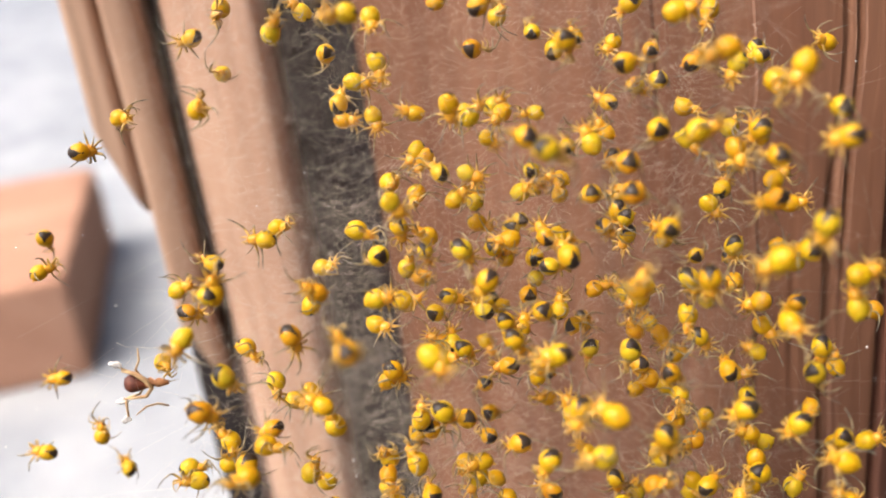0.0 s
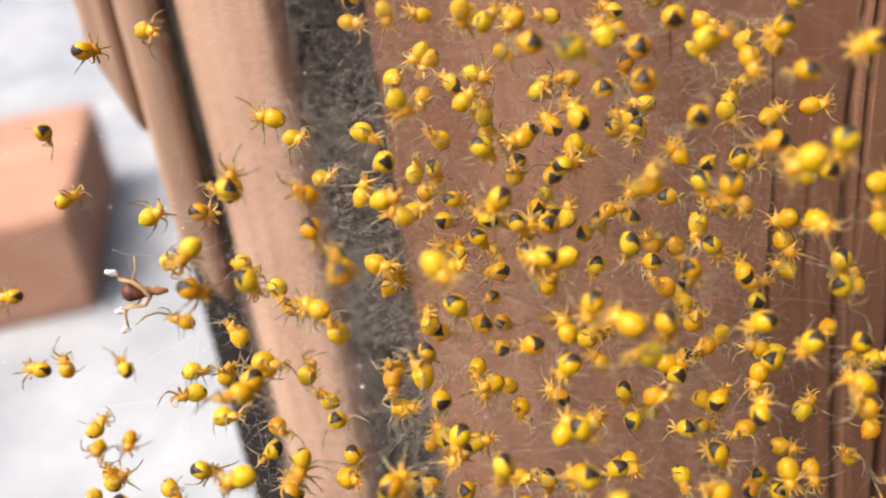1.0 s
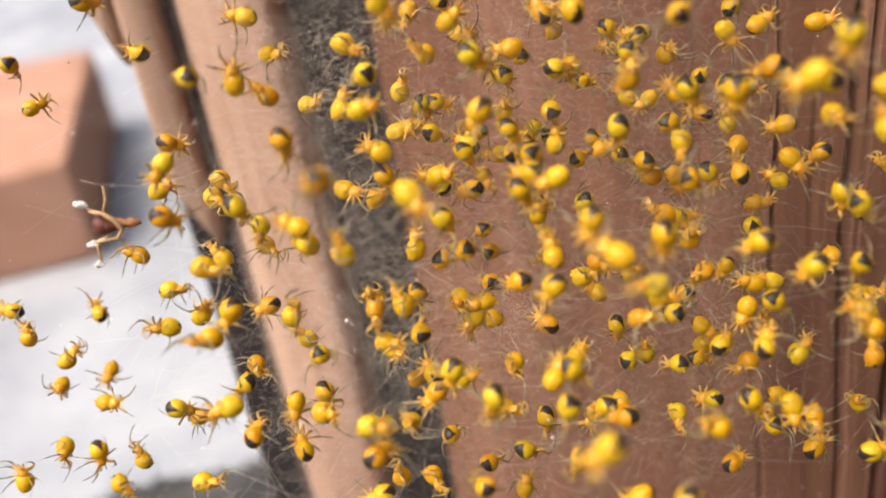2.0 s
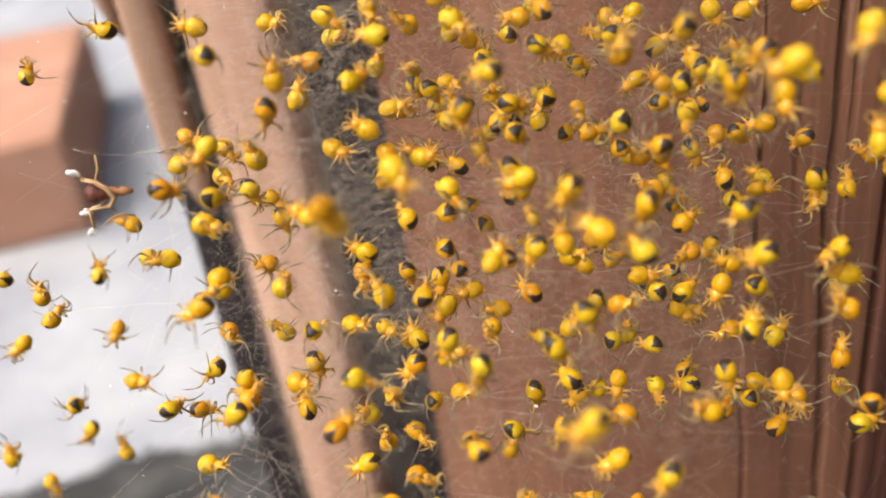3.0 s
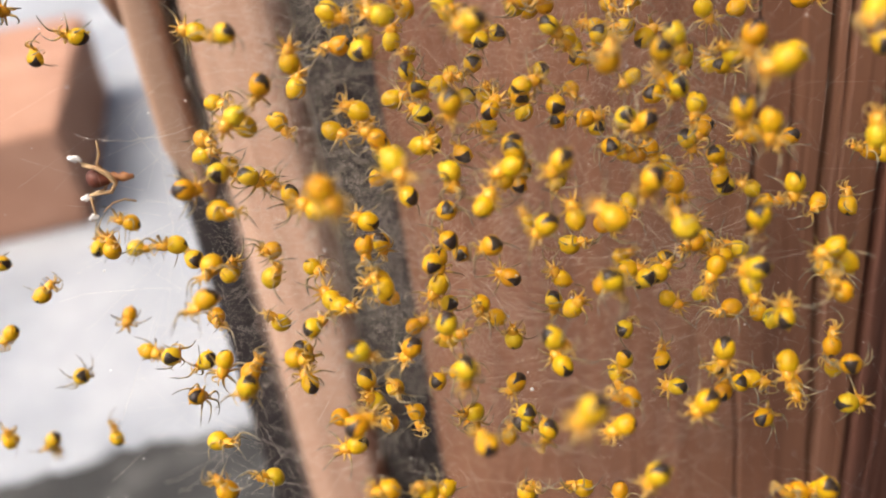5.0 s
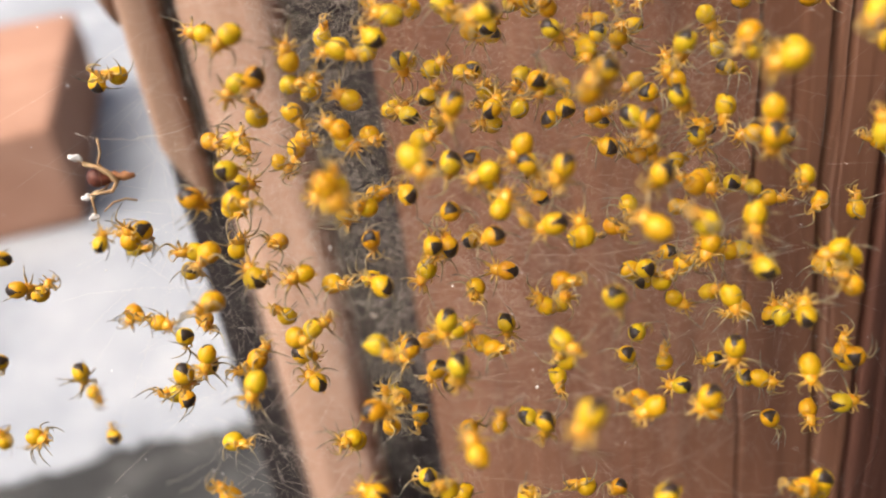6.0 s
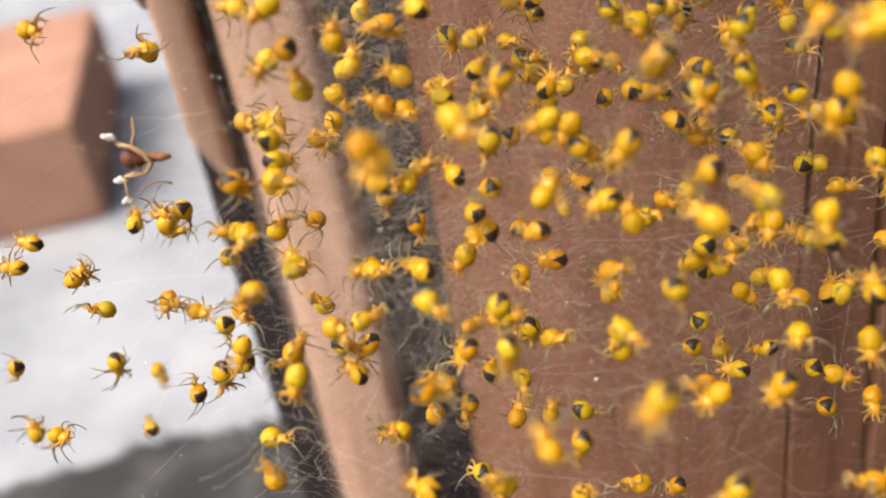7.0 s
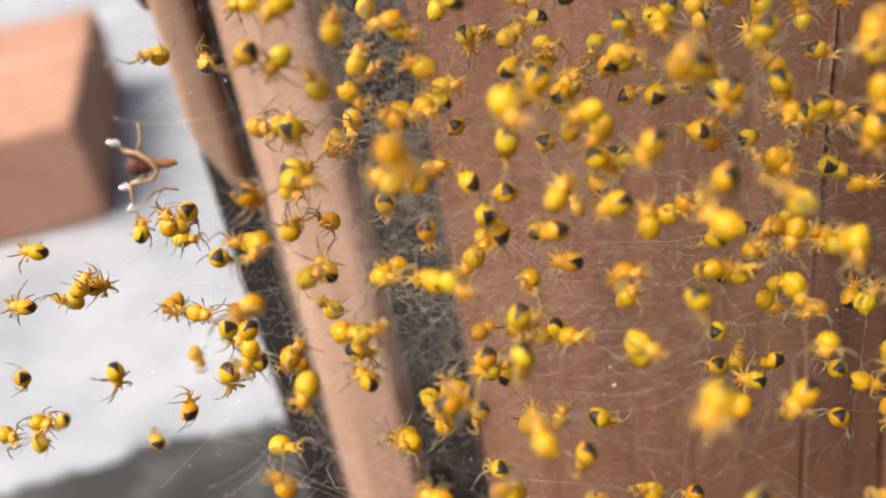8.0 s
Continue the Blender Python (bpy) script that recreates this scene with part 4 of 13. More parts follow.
    walk(SWARM[41], [(0, at(9.03, 47.64, 170.72, -16, -1, -7)), (0.5, at(8.83, 48.4, 170.84, -12, 7, -2)), (1, at(9.19, 48.81, 170.35, -12, -8, -6)), (1.5, at(9.25, 47.54, 170.9, -11, -3, -7)), (2, at(9.48, 49.22, 171.14, -22, 0, -8)), (8, at(9.48, 49.49, 170.25, -12, 5, -7))])
    walk(SWARM[42], [(0, at(9.83, 42.11, 172.67, -16, 4, -26)), (0.5, at(9.51, 43.11, 173.18, -10, 6, -24)), (1, at(9.79, 43.32, 172.35, -15, 7, -25)), (1.5, at(10.24, 41.9, 172.7, -16, 8, -27)), (2, at(10, 43.64, 173, -11, 8, -26)), (8, at(9.6, 41.83, 170.85, -27, 9, -32))])
    walk(SWARM[43], [(0, at(12.98, 42.16, 175.24, 36, -48, -125)), (0.5, at(12.46, 42.63, 174.87, 31, -48, -122)), (1, at(12.53, 42.85, 174.03, 34, -51, -119)), (1.5, at(12.81, 41.09, 173.78, 36, -43, -121)), (2, at(12.55, 43.13, 174.54, 47, -47, -130)), (8, at(13.4, 42.51, 174.46, 36, -50, -125))])
    walk(SWARM[44], [(0, at(14.47, 48.58, 172.75, -36, -31, -107)), (0.5, at(14.32, 50.06, 172.32, -36, -32, -107)), (1, at(14.67, 50.78, 171.18, -42, -31, -108)), (1.5, at(15.45, 50.25, 170.69, -34, -34, -110)), (8, at(15.46, 49.53, 170.92, -34, -32, -119))])
    walk(SWARM[45], [(0, at(11.86, 44.79, 174.76, -137, 62, -163)), (0.5, at(11.68, 45.68, 175.12, -152, 65, 175)), (1, at(11.95, 45.97, 174.38, -152, 56, 176)), (1.5, at(12.41, 44.41, 174.42, -136, 57, -168)), (2, at(12.22, 46.33, 174.99, -146, 60, -178)), (8, at(13.03, 47.44, 174.55, -151, 55, -178))])
    walk(SWARM[46], [(0, at(15.88, 45.25, 173.05, -102, -38, -42)), (0.5, at(15.52, 45.82, 172.87, -108, -40, -36)), (1, at(15.67, 45.98, 171.9, -102, -38, -49)), (1.5, at(15.84, 44.38, 171.89, -107, -40, -44)), (2, at(15.58, 46.12, 172.16, -109, -36, -38)), (8, at(14.97, 46.53, 172.11, -107, -35, -45))])
    walk(SWARM[47], [(0, at(19.7, 56.27, 170.3, 68, -6, -117)), (0.5, at(19.28, 56.86, 170.2, 77, 6, -123)), (1, at(19.52, 56.95, 169.1, 71, -7, -113)), (1.5, at(19.63, 55.29, 168.85, 75, -4, -123)), (2, at(19.38, 57.35, 169.58, 71, -7, -120)), (8, at(19.82, 58.01, 168.03, 65, -1, -121))])
    walk(SWARM[48], [(0, at(17.35, 45.6, 173.72, -68, -32, 109)), (0.5, at(17.29, 46.34, 173.83, -70, -31, 102)), (1, at(17.67, 46.56, 172.98, -67, -29, 107)), (1.5, at(17.34, 44.67, 172.42, -70, -27, 101)), (2, at(17.46, 46.72, 173.18, -61, -27, 92)), (8, at(16.15, 48.43, 172.77, -61, -29, 102))])
    walk(SWARM[49], [(0, at(18.39, 48.36, 172.4, 105, 23, 140)), (0.5, at(18.01, 48.97, 172.29, 104, 21, 149)), (1, at(18.19, 49.08, 171.25, 106, 20, 144)), (1.5, at(18.35, 47.45, 171.13, 105, 14, 147)), (2, at(17.9, 49.25, 171.45, 106, 16, 145)), (8, at(16.01, 49.29, 170.21, 106, 17, 141))])
    walk(SWARM[50], [(0, at(15.99, 40.15, 174.23, -1, -5, 4)), (0.5, at(16.15, 40.82, 174.18, -6, -10, 7)), (1, at(16.24, 40.63, 172.69, -10, -8, 13)), (1.5, at(16.42, 39.06, 172.75, -3, -11, 3)), (2, at(16.05, 40.73, 172.92, -8, -5, 2)), (8, at(16.43, 40.32, 172.2, -4, -9, 9))])
    walk(SWARM[51], [(0, at(18.42, 38.37, 175.36, -31, -61, 78)), (0.5, at(18.21, 38.96, 175.18, -55, -58, 108)), (1, at(18.31, 39.01, 174.06, -39, -58, 89)), (1.5, at(18.37, 37.41, 174.06, -33, -54, 83)), (2, at(18.46, 39.18, 174.38, -55, -54, 104)), (8, at(18.8, 41.2, 172.77, -26, -58, 78))])
    walk(SWARM[52], [(0, at(10.91, 40.21, 171.51, -141, 55, -174)), (0.5, at(10.92, 40.93, 171.53, -145, 53, 178)), (1, at(11.64, 41.35, 171.1, -134, 49, -171)), (1.5, at(11.5, 40.05, 171.67, -136, 50, -166)), (2, at(11.06, 41.52, 171.54, -148, 46, -176)), (3.5, at(12.18, 40.36, 169.71, -98, 40, -128)), (4, at(12.38, 40.39, 169.91, -97, 41, -127)), (4.5, at(11.98, 40.22, 169.43, -95, 41, -126)), (6, at(8.05, 39.48, 168.4, -90, 33, -125)), (6.5, at(7.42, 39.41, 168.34, -99, 33, -126)), (7, at(7.14, 39.28, 167.78, -93, 35, -125)), (7.5, at(7.17, 38.97, 167.22, -98, 38, -130)), (8, at(7.61, 39.19, 167.32, -92, 40, -130))])
    walk(SWARM[53], [(0, at(19.3, 56.69, 166.17, 76, 30, -6)), (0.5, at(19, 57.51, 166.41, 70, 36, -4)), (1, at(18.92, 57.56, 165.25, 68, 38, -3)), (1.5, at(18.99, 56.01, 165.28, 66, 34, -2)), (2, at(19.04, 57.9, 165.75, 62, 43, -6)), (8, at(18.85, 57.3, 167.04, 65, 40, -8))])
    walk(SWARM[54], [(0, at(20.35, 57.4, 167.4, 20, -3, 109)), (0.5, at(19.99, 58.01, 167.3, 13, -10, 110)), (1, at(20.17, 58.07, 166.18, 18, -5, 109)), (1.5, at(20.22, 56.39, 165.95, 17, -5, 106)), (2, at(19.88, 58.28, 166.41, 15, -9, 103)), (8, at(18.83, 59, 166.3, 24, -6, 106))])
    walk(SWARM[55], [(0, at(16.81, 42.25, 171.33, -107, -58, 173)), (0.5, at(16.44, 43.5, 170.65, -102, -59, 168)), (1, at(16.18, 43.5, 168.36, -103, -59, 172)), (1.5, at(16.3, 42.87, 167.9, -100, -61, 169)), (2, at(16.99, 46, 166.65, -103, -59, 174)), (3.5, at(15.78, 41.69, 168.25, -74, -22, 123)), (4, at(16.04, 41.82, 168.58, -71, -18, 120)), (4.5, at(15.76, 41.8, 168.33, -74, -23, 125)), (6, at(15, 41.51, 168.14, -8, 31, 129)), (6.5, at(14.02, 41.32, 167.89, -4, 25, 125)), (7, at(14.35, 41.2, 167.38, 0, 34, 132)), (7.5, at(15.05, 40.64, 166.53, 6, 26, 135)), (8, at(15.34, 40.95, 166.69, -10, 26, 128))])
    walk(SWARM[56], [(0, at(16.95, 37.17, 172.08, -71, -13, 121)), (0.5, at(16.82, 37.66, 171.66, -71, -9, 124)), (1, at(16.74, 37.69, 170.58, -75, -14, 131)), (1.5, at(16.95, 35.97, 170.49, -71, -8, 130)), (2, at(16.73, 37.85, 170.99, -76, -10, 128)), (3.5, at(19.05, 37.22, 170.01, -2, 31, 134)), (4, at(19.31, 37.28, 170.22, -1, 18, 132)), (4.5, at(19.1, 37.44, 170.26, 2, 22, 137)), (8, at(18.27, 36.52, 169.39, -1, 22, 131))])
    walk(SWARM[57], [(0, at(12.12, 52.66, 165.88, -64, -20, 122)), (0.5, at(11.64, 53.64, 166.33, -75, -24, 126)), (1, at(12.21, 53.9, 165.59, -75, -25, 127)), (1.5, at(12.48, 52.57, 166.08, -69, -23, 122)), (2, at(12.49, 54.22, 166.25, -64, -29, 123)), (3.5, at(13.16, 54.17, 166.19, -13, 31, 128)), (4, at(13.05, 54.25, 166.44, -10, 24, 125)), (4.5, at(13.16, 54.29, 166.3, -6, 38, 132)), (8, at(14.84, 53.56, 166.18, -8, 32, 131))])
    walk(SWARM[58], [(0, at(12.01, 58.42, 164.05, -82, 38, 164)), (0.5, at(11.69, 59.26, 164.29, -92, 37, 155)), (1, at(12.07, 59.72, 163.87, -81, 38, 163)), (1.5, at(12.75, 58.35, 164.27, -85, 39, 166)), (2, at(12.17, 60.31, 164.9, -86, 37, 167)), (3.5, at(12.87, 59.65, 163.89, -10, 61, 163)), (4, at(12.72, 59.87, 164.35, -8, 62, 169)), (4.5, at(12.89, 59.92, 164.23, -10, 65, 170)), (8, at(13.46, 60.65, 164.5, -28, 64, 146))])
    walk(SWARM[59], [(0, at(14.75, 54.23, 164.51, 126, 36, -42)), (0.5, at(14.47, 54.82, 164.31, 135, 34, -38)), (1, at(14.77, 55.21, 163.8, 134, 35, -41)), (1.5, at(14.9, 53.69, 163.97, 127, 40, -42)), (2, at(14.49, 55.53, 164.4, 129, 34, -42)), (3.5, at(14.39, 54.85, 163.31, 42, 41, -49)), (4, at(14.35, 55.05, 163.75, 52, 40, -48)), (4.5, at(14.37, 55.01, 163.49, 51, 38, -37)), (6, at(12.44, 55, 163.68, 109, 45, -63)), (6.5, at(11.89, 55.07, 163.87, 110, 50, -60)), (7, at(12.01, 55.16, 163.69, 111, 52, -65)), (7.5, at(12.25, 54.98, 163.48, 105, 46, -65)), (8, at(12.43, 55.19, 163.4, 102, 57, -71))])
    walk(SWARM[60], [(0, at(17.29, 55.91, 162.22, -144, 42, 177)), (0.5, at(17.14, 56.74, 162.42, -157, 46, 161)), (1, at(17.28, 56.93, 161.58, -158, 47, 161)), (1.5, at(17.08, 55.19, 161.38, -162, 49, 164)), (2, at(16.89, 57.19, 162.06, -151, 49, 168)), (3.5, at(17.39, 56.8, 161.43, 127, 24, 150)), (4, at(17.44, 56.89, 161.68, 133, 17, 152)), (4.5, at(17.37, 56.81, 161.34, 121, 22, 152)), (6, at(15.69, 56.19, 160.62, 126, 29, 140)), (6.5, at(15.39, 56.27, 160.82, 122, 20, 146)), (7, at(15.64, 56.36, 160.65, 122, 20, 160)), (7.5, at(15.89, 56.17, 160.41, 125, 19, 152)), (8, at(16.03, 56.35, 160.32, 122, 21, 148))])
    walk(SWARM[61], [(0, at(24.36, 59.7, 171.43, 105, 9, -94)), (0.5, at(23.86, 60.32, 171.44, 108, 22, -88)), (1, at(24.19, 60.36, 170.2, 104, 12, -97)), (1.5, at(24.34, 58.68, 169.8, 107, 10, -93)), (2, at(23.8, 60.62, 170.29, 106, 18, -92)), (8, at(24.14, 61.96, 169.18, 100, 17, -98))])
    walk(SWARM[62], [(0, at(18.3, 41.68, 168.56, 1, -1, 10)), (0.5, at(18.24, 42.22, 168.26, 8, -1, 20)), (1, at(18.16, 42.24, 167.14, 12, 3, 13)), (1.5, at(18.13, 40.44, 166.92, 3, -7, 11)), (2, at(17.98, 42.14, 167.14, 8, -3, 17)), (3.5, at(17.72, 41.73, 166.43, 18, 49, 81)), (4, at(17.82, 41.8, 166.67, 11, 49, 80)), (4.5, at(17.76, 42.01, 166.78, 18, 49, 89)), (8, at(17.03, 42.47, 166.52, 15, 44, 84))])
    walk(SWARM[63], [(0, at(19.51, 46.21, 165.78, 140, -24, -43)), (0.5, at(19.37, 46.94, 165.76, 137, -31, -35)), (1, at(19.37, 46.94, 164.62, 138, -33, -44)), (1.5, at(19.23, 45.28, 164.61, 142, -26, -45)), (2, at(18.8, 47.12, 165.03, 143, -23, -41)), (3.5, at(16.37, 47.56, 165.65, 134, -28, -42)), (4, at(16.57, 47.55, 165.76, 141, -25, -43)), (4.5, at(16.35, 47.31, 165.15, 140, -27, -47)), (6, at(17.28, 47.01, 165, 138, -28, -41)), (6.5, at(16.91, 46.94, 164.97, 139, -23, -44)), (7, at(17.47, 46.78, 164.4, 140, -24, -37)), (7.5, at(17.84, 45.88, 163, 138, -26, -50)), (8, at(18.13, 46.16, 163.1, 138, -19, -42))])
    walk(SWARM[64], [(0, at(-23.87, 57.22, 167, 44, -64, -99)), (0.5, at(-24.31, 57.6, 165.07, 49, -67, -96)), (1, at(-22.86, 58.5, 164.92, 48, -67, -99)), (1.5, at(-21.55, 58.08, 165.78, 44, -70, -95)), (2, at(-23.77, 61.74, 165.31, 46, -70, -94)), (3.5, at(-23.47, 61.63, 165.43, 126, -61, -97)), (4, at(-23.55, 61.78, 165.99, 119, -65, -94)), (4.5, at(-23.73, 61.95, 166.05, 129, -69, -98)), (6.5, at(-16.97, 55.32, 165.03, 134, -66, -108)), (7, at(-17.21, 57.67, 165.03, 134, -65, -103)), (7.5, at(-16.12, 58.56, 164.05, 131, -70, -110)), (8, at(-14.58, 58.26, 163.83, 134, -72, -106))])
    walk(SWARM[65], [(0, at(-25.26, 59.35, 158.34, 17, -60, 83)), (0.5, at(-27.19, 59.73, 157.87, 26, -67, 80)), (1, at(-28.78, 60.38, 158.01, 17, -62, 83)), (1.5, at(-28.76, 58.94, 159.19, 32, -55, 67)), (2, at(-29.19, 59.69, 158.97, 25, -58, 79)), (7.5, at(-29.25, 56.82, 152.11, 36, -61, 67)), (8, at(-29.23, 56.16, 151.37, 32, -58, 65))])
    walk(SWARM[66], [(0, at(-11.36, 45.42, 169.12, -6, 11, 25)), (0.5, at(-11.11, 46.17, 169.14, -3, 20, 23)), (1, at(-10.54, 46.65, 168.87, -4, 24, 33)), (2, at(-10.69, 47.77, 170.16, -6, 15, 18)), (3.5, at(-8.78, 46.68, 169.71, -6, 23, 20)), (4, at(-8.66, 46.83, 170.2, 5, 22, 32)), (4.5, at(-8.56, 46.95, 170.19, 4, 23, 29)), (6, at(-8.25, 46.81, 169.99, -47, 62, 54)), (6.5, at(-8.64, 46.82, 170.08, -62, 63, 34)), (7, at(-8.53, 46.94, 169.87, -46, 62, 49)), (7.5, at(-8.33, 47.03, 169.93, -61, 64, 41)), (8, at(-8.26, 47.2, 169.97, -55, 63, 41))])
    walk(SWARM[67], [(0, at(-14.37, 52.46, 165.11, -94, 57, -171)), (0.5, at(-14.33, 53.28, 165.24, -84, 65, -157)), (1, at(-13.85, 53.73, 164.91, -64, 56, -140)), (1.5, at(-13.31, 52.23, 165.38, -76, 57, -153)), (2, at(-14.07, 53.4, 164.95, -80, 57, -159)), (3.5, at(-12.19, 52.09, 163.15, -46, 80, 165)), (4, at(-12.12, 51.88, 163.08, 42, 82, -110)), (4.5, at(-12.09, 51.94, 162.96, -19, 80, -172)), (6, at(-11.61, 51.69, 162.6, 15, 85, -136)), (6.5, at(-12.05, 51.6, 162.52, 16, 81, -131)), (7, at(-11.92, 51.85, 162.49, 25, 84, -126)), (7.5, at(-11.74, 51.94, 162.46, 7, 76, -150)), (8, at(-11.7, 51.96, 162.36, 37, 85, -110))])
    walk(SWARM[68], [(0, at(-12.48, 43.24, 168.09, -107, 49, 10)), (0.5, at(-12.72, 44.29, 167.72, -103, 54, 7)), (1, at(-12.51, 44.81, 166.87, -103, 53, 9)), (1.5, at(-12.79, 44.36, 167.58, -101, 54, 3)), (2, at(-12.86, 47.37, 166.27, -105, 47, 6)), (3.5, at(-9.36, 46.55, 165.28, -114, 48, -9)), (4, at(-9.22, 46.49, 165.46, -107, 48, -4)), (4.5, at(-9.13, 46.62, 165.45, -117, 52, -11)), (6, at(-8.67, 47.68, 167.2, -94, 54, 6)), (6.5, at(-9.4, 47.54, 167.03, -99, 52, 10)), (7, at(-9.25, 47.83, 167.09, -113, 56, -2)), (7.5, at(-9.07, 47.96, 167.18, -107, 50, -3)), (8, at(-9.02, 48.11, 167.24, -103, 61, 7))])
    walk(SWARM[69], [(0, at(-15.16, 54.81, 165.53, 110, -67, 157)), (0.5, at(-19.01, 56.54, 166.21, 111, -61, 159)), (1.5, at(-14.97, 53.02, 162.25, 115, -71, 152)), (2, at(-15.54, 54.17, 161.81, 100, -63, 165)), (3.5, at(-13.27, 53.57, 161.17, 110, -64, 156)), (4, at(-13.18, 53.32, 161.09, 118, -64, 147)), (4.5, at(-13.18, 53.35, 160.91, 111, -65, 153)), (6, at(-10.9, 53.68, 161.51, 116, -66, 147)), (6.5, at(-11.33, 53.59, 161.4, 117, -70, 150)), (7, at(-11.16, 53.86, 161.43, 110, -69, 154)), (7.5, at(-10.96, 53.93, 161.4, 111, -77, 152)), (8, at(-10.92, 53.96, 161.26, 93, -67, 177))])
    walk(SWARM[70], [(0, at(-12.37, 42.16, 164.44, -40, 35, -112)), (0.5, at(-13.39, 43.63, 165.16, -43, 37, -108)), (1, at(-13.06, 44.34, 164.87, -43, 40, -110)), (1.5, at(-12.66, 43.62, 165.22, -41, 43, -106)), (2, at(-13.55, 46.52, 163.84, -45, 42, -111)), (3.5, at(-12.98, 46.15, 163.51, -29, 55, -96)), (4, at(-12.7, 45.83, 163.32, -31, 53, -97)), (4.5, at(-12.4, 45.82, 163.07, -12, 62, -79)), (6, at(-12.01, 45.41, 162.46, -47, 25, -99)), (6.5, at(-12.11, 45.24, 162.24, -52, 34, -103)), (7, at(-12.04, 45.48, 162.19, -47, 33, -102)), (7.5, at(-12.12, 45.54, 162.08, -47, 27, -100)), (8, at(-11.89, 45.47, 161.89, -53, 35, -102))])
    walk(SWARM[71], [(0, at(-17.43, 55.78, 160.35, -136, 75, 53)), (0.5, at(-17.34, 57.09, 160.78, -137, 68, 53)), (1, at(-17.4, 57.69, 160.16, -143, 74, 50)), (2, at(-12.29, 52.94, 161.47, -153, 66, 41)), (3.5, at(-11.23, 52.29, 160.71, -142, 69, 51)), (4, at(-11.14, 52.06, 160.62, -167, 80, 22)), (4.5, at(-11.15, 52.09, 160.45, -119, 74, 64)), (6, at(-10.19, 52.71, 161.5, -148, 73, 43)), (6.5, at(-10.63, 52.62, 161.41, -168, 71, 27)), (7, at(-10.47, 52.89, 161.42, -148, 73, 36)), (7.5, at(-10.28, 52.96, 161.37, -163, 68, 28)), (8, at(-10.24, 52.97, 161.26, -138, 68, 50))])
    walk(SWARM[72], [(0, at(-11.29, 44.34, 165.05, -96, 18, 157)), (0.5, at(-11.28, 45.2, 164.46, -97, 20, 161)), (1, at(-10.49, 45.86, 164.07, -94, 16, 158)), (1.5, at(-10.29, 45.33, 164.68, -99, 17, 158)), (2, at(-10.22, 48.08, 163.03, -98, 18, 157)), (3.5, at(-11.49, 47.36, 162.09, -150, 6, -177)), (4, at(-10.97, 47.27, 162.23, -147, 6, -174)), (4.5, at(-10.8, 47.65, 162.64, -150, 7, -178)), (6, at(-10.36, 47.62, 162.65, -144, 9, 163)), (6.5, at(-10.38, 47.72, 162.88, -137, 9, 156)), (7, at(-10.25, 48.03, 162.94, -139, 4, 165)), (7.5, at(-10.02, 48.39, 163.37, -143, 2, 164)), (8, at(-9.47, 48.53, 163.46, -134, 8, 165))])
    walk(SWARM[73], [(0, at(-9.63, 49.34, 161.42, -51, -52, -116)), (0.5, at(-9.76, 49.95, 161.12, -40, -58, -119)), (1, at(-9.84, 50.45, 160.91, -49, -46, -107)), (2, at(-9.61, 49.92, 160.71, -60, -60, -113)), (3.5, at(-9.59, 50.06, 161.19, -42, 18, -112)), (4, at(-9.5, 49.85, 161.12, -38, 24, -112)), (4.5, at(-9.45, 50, 161.14, -40, 18, -110)), (6, at(-10.41, 49.7, 160.7, -30, 60, -104)), (6.5, at(-10.61, 49.72, 160.77, -24, 65, -94)), (7, at(-10.59, 50.01, 160.82, -24, 59, -102)), (7.5, at(-10.25, 50.04, 160.69, -24, 66, -101)), (8, at(-10.14, 50.01, 160.53, -26, 57, -104))])
    walk(SWARM[74], [(0, at(-12.96, 49.41, 157.75, 89, 34, 134)), (0.5, at(-12.99, 50.42, 157.81, 96, 34, 130)), (1, at(-12.76, 51.09, 157.68, 95, 32, 134)), (1.5, at(-12.64, 50.12, 157.71, 95, 35, 134)), (2, at(-12.88, 53.37, 157.14, 94, 31, 135)), (3.5, at(-12.9, 53.2, 157.14, 10, 59, 26)), (4, at(-13.47, 52.55, 156.4, 14, 59, 27)), (4.5, at(-14.05, 52.21, 155.61, 13, 60, 21)), (6, at(-14.83, 51.53, 154.53, -32, 18, -11)), (6.5, at(-14.78, 51.48, 154.49, -35, 19, -18)), (7, at(-14.81, 51.75, 154.47, -38, 18, -10)), (7.5, at(-15.29, 51.97, 154.54, -25, 25, -9)), (8, at(-15.8, 52.14, 154.78, -24, 23, -11))])
    walk(SWARM[75], [(0, at(-9.43, 53.39, 157.51, -8, -30, -114)), (0.5, at(-9.85, 54.12, 157.33, -8, -26, -114)), (1, at(-9.97, 54.62, 157.14, -14, -29, -105)), (1.5, at(-10, 53.14, 157.77, -5, -25, -112)), (2, at(-10.47, 54.2, 157.15, -15, -34, -117)), (3.5, at(-8.34, 53.85, 156.89, -82, 8, -111)), (4, at(-8.37, 53.74, 156.97, -88, 9, -111)), (4.5, at(-8.53, 53.77, 156.79, -86, 4, -116)), (6, at(-7.54, 55.45, 159.59, -102, -43, -68)), (6.5, at(-7.85, 55.68, 160.01, -92, -38, -72)), (7, at(-7.7, 55.85, 159.88, -100, -44, -67)), (7.5, at(-7.43, 56.02, 160.04, -96, -37, -69)), (8, at(-7.11, 56.09, 159.95, -98, -42, -73))])
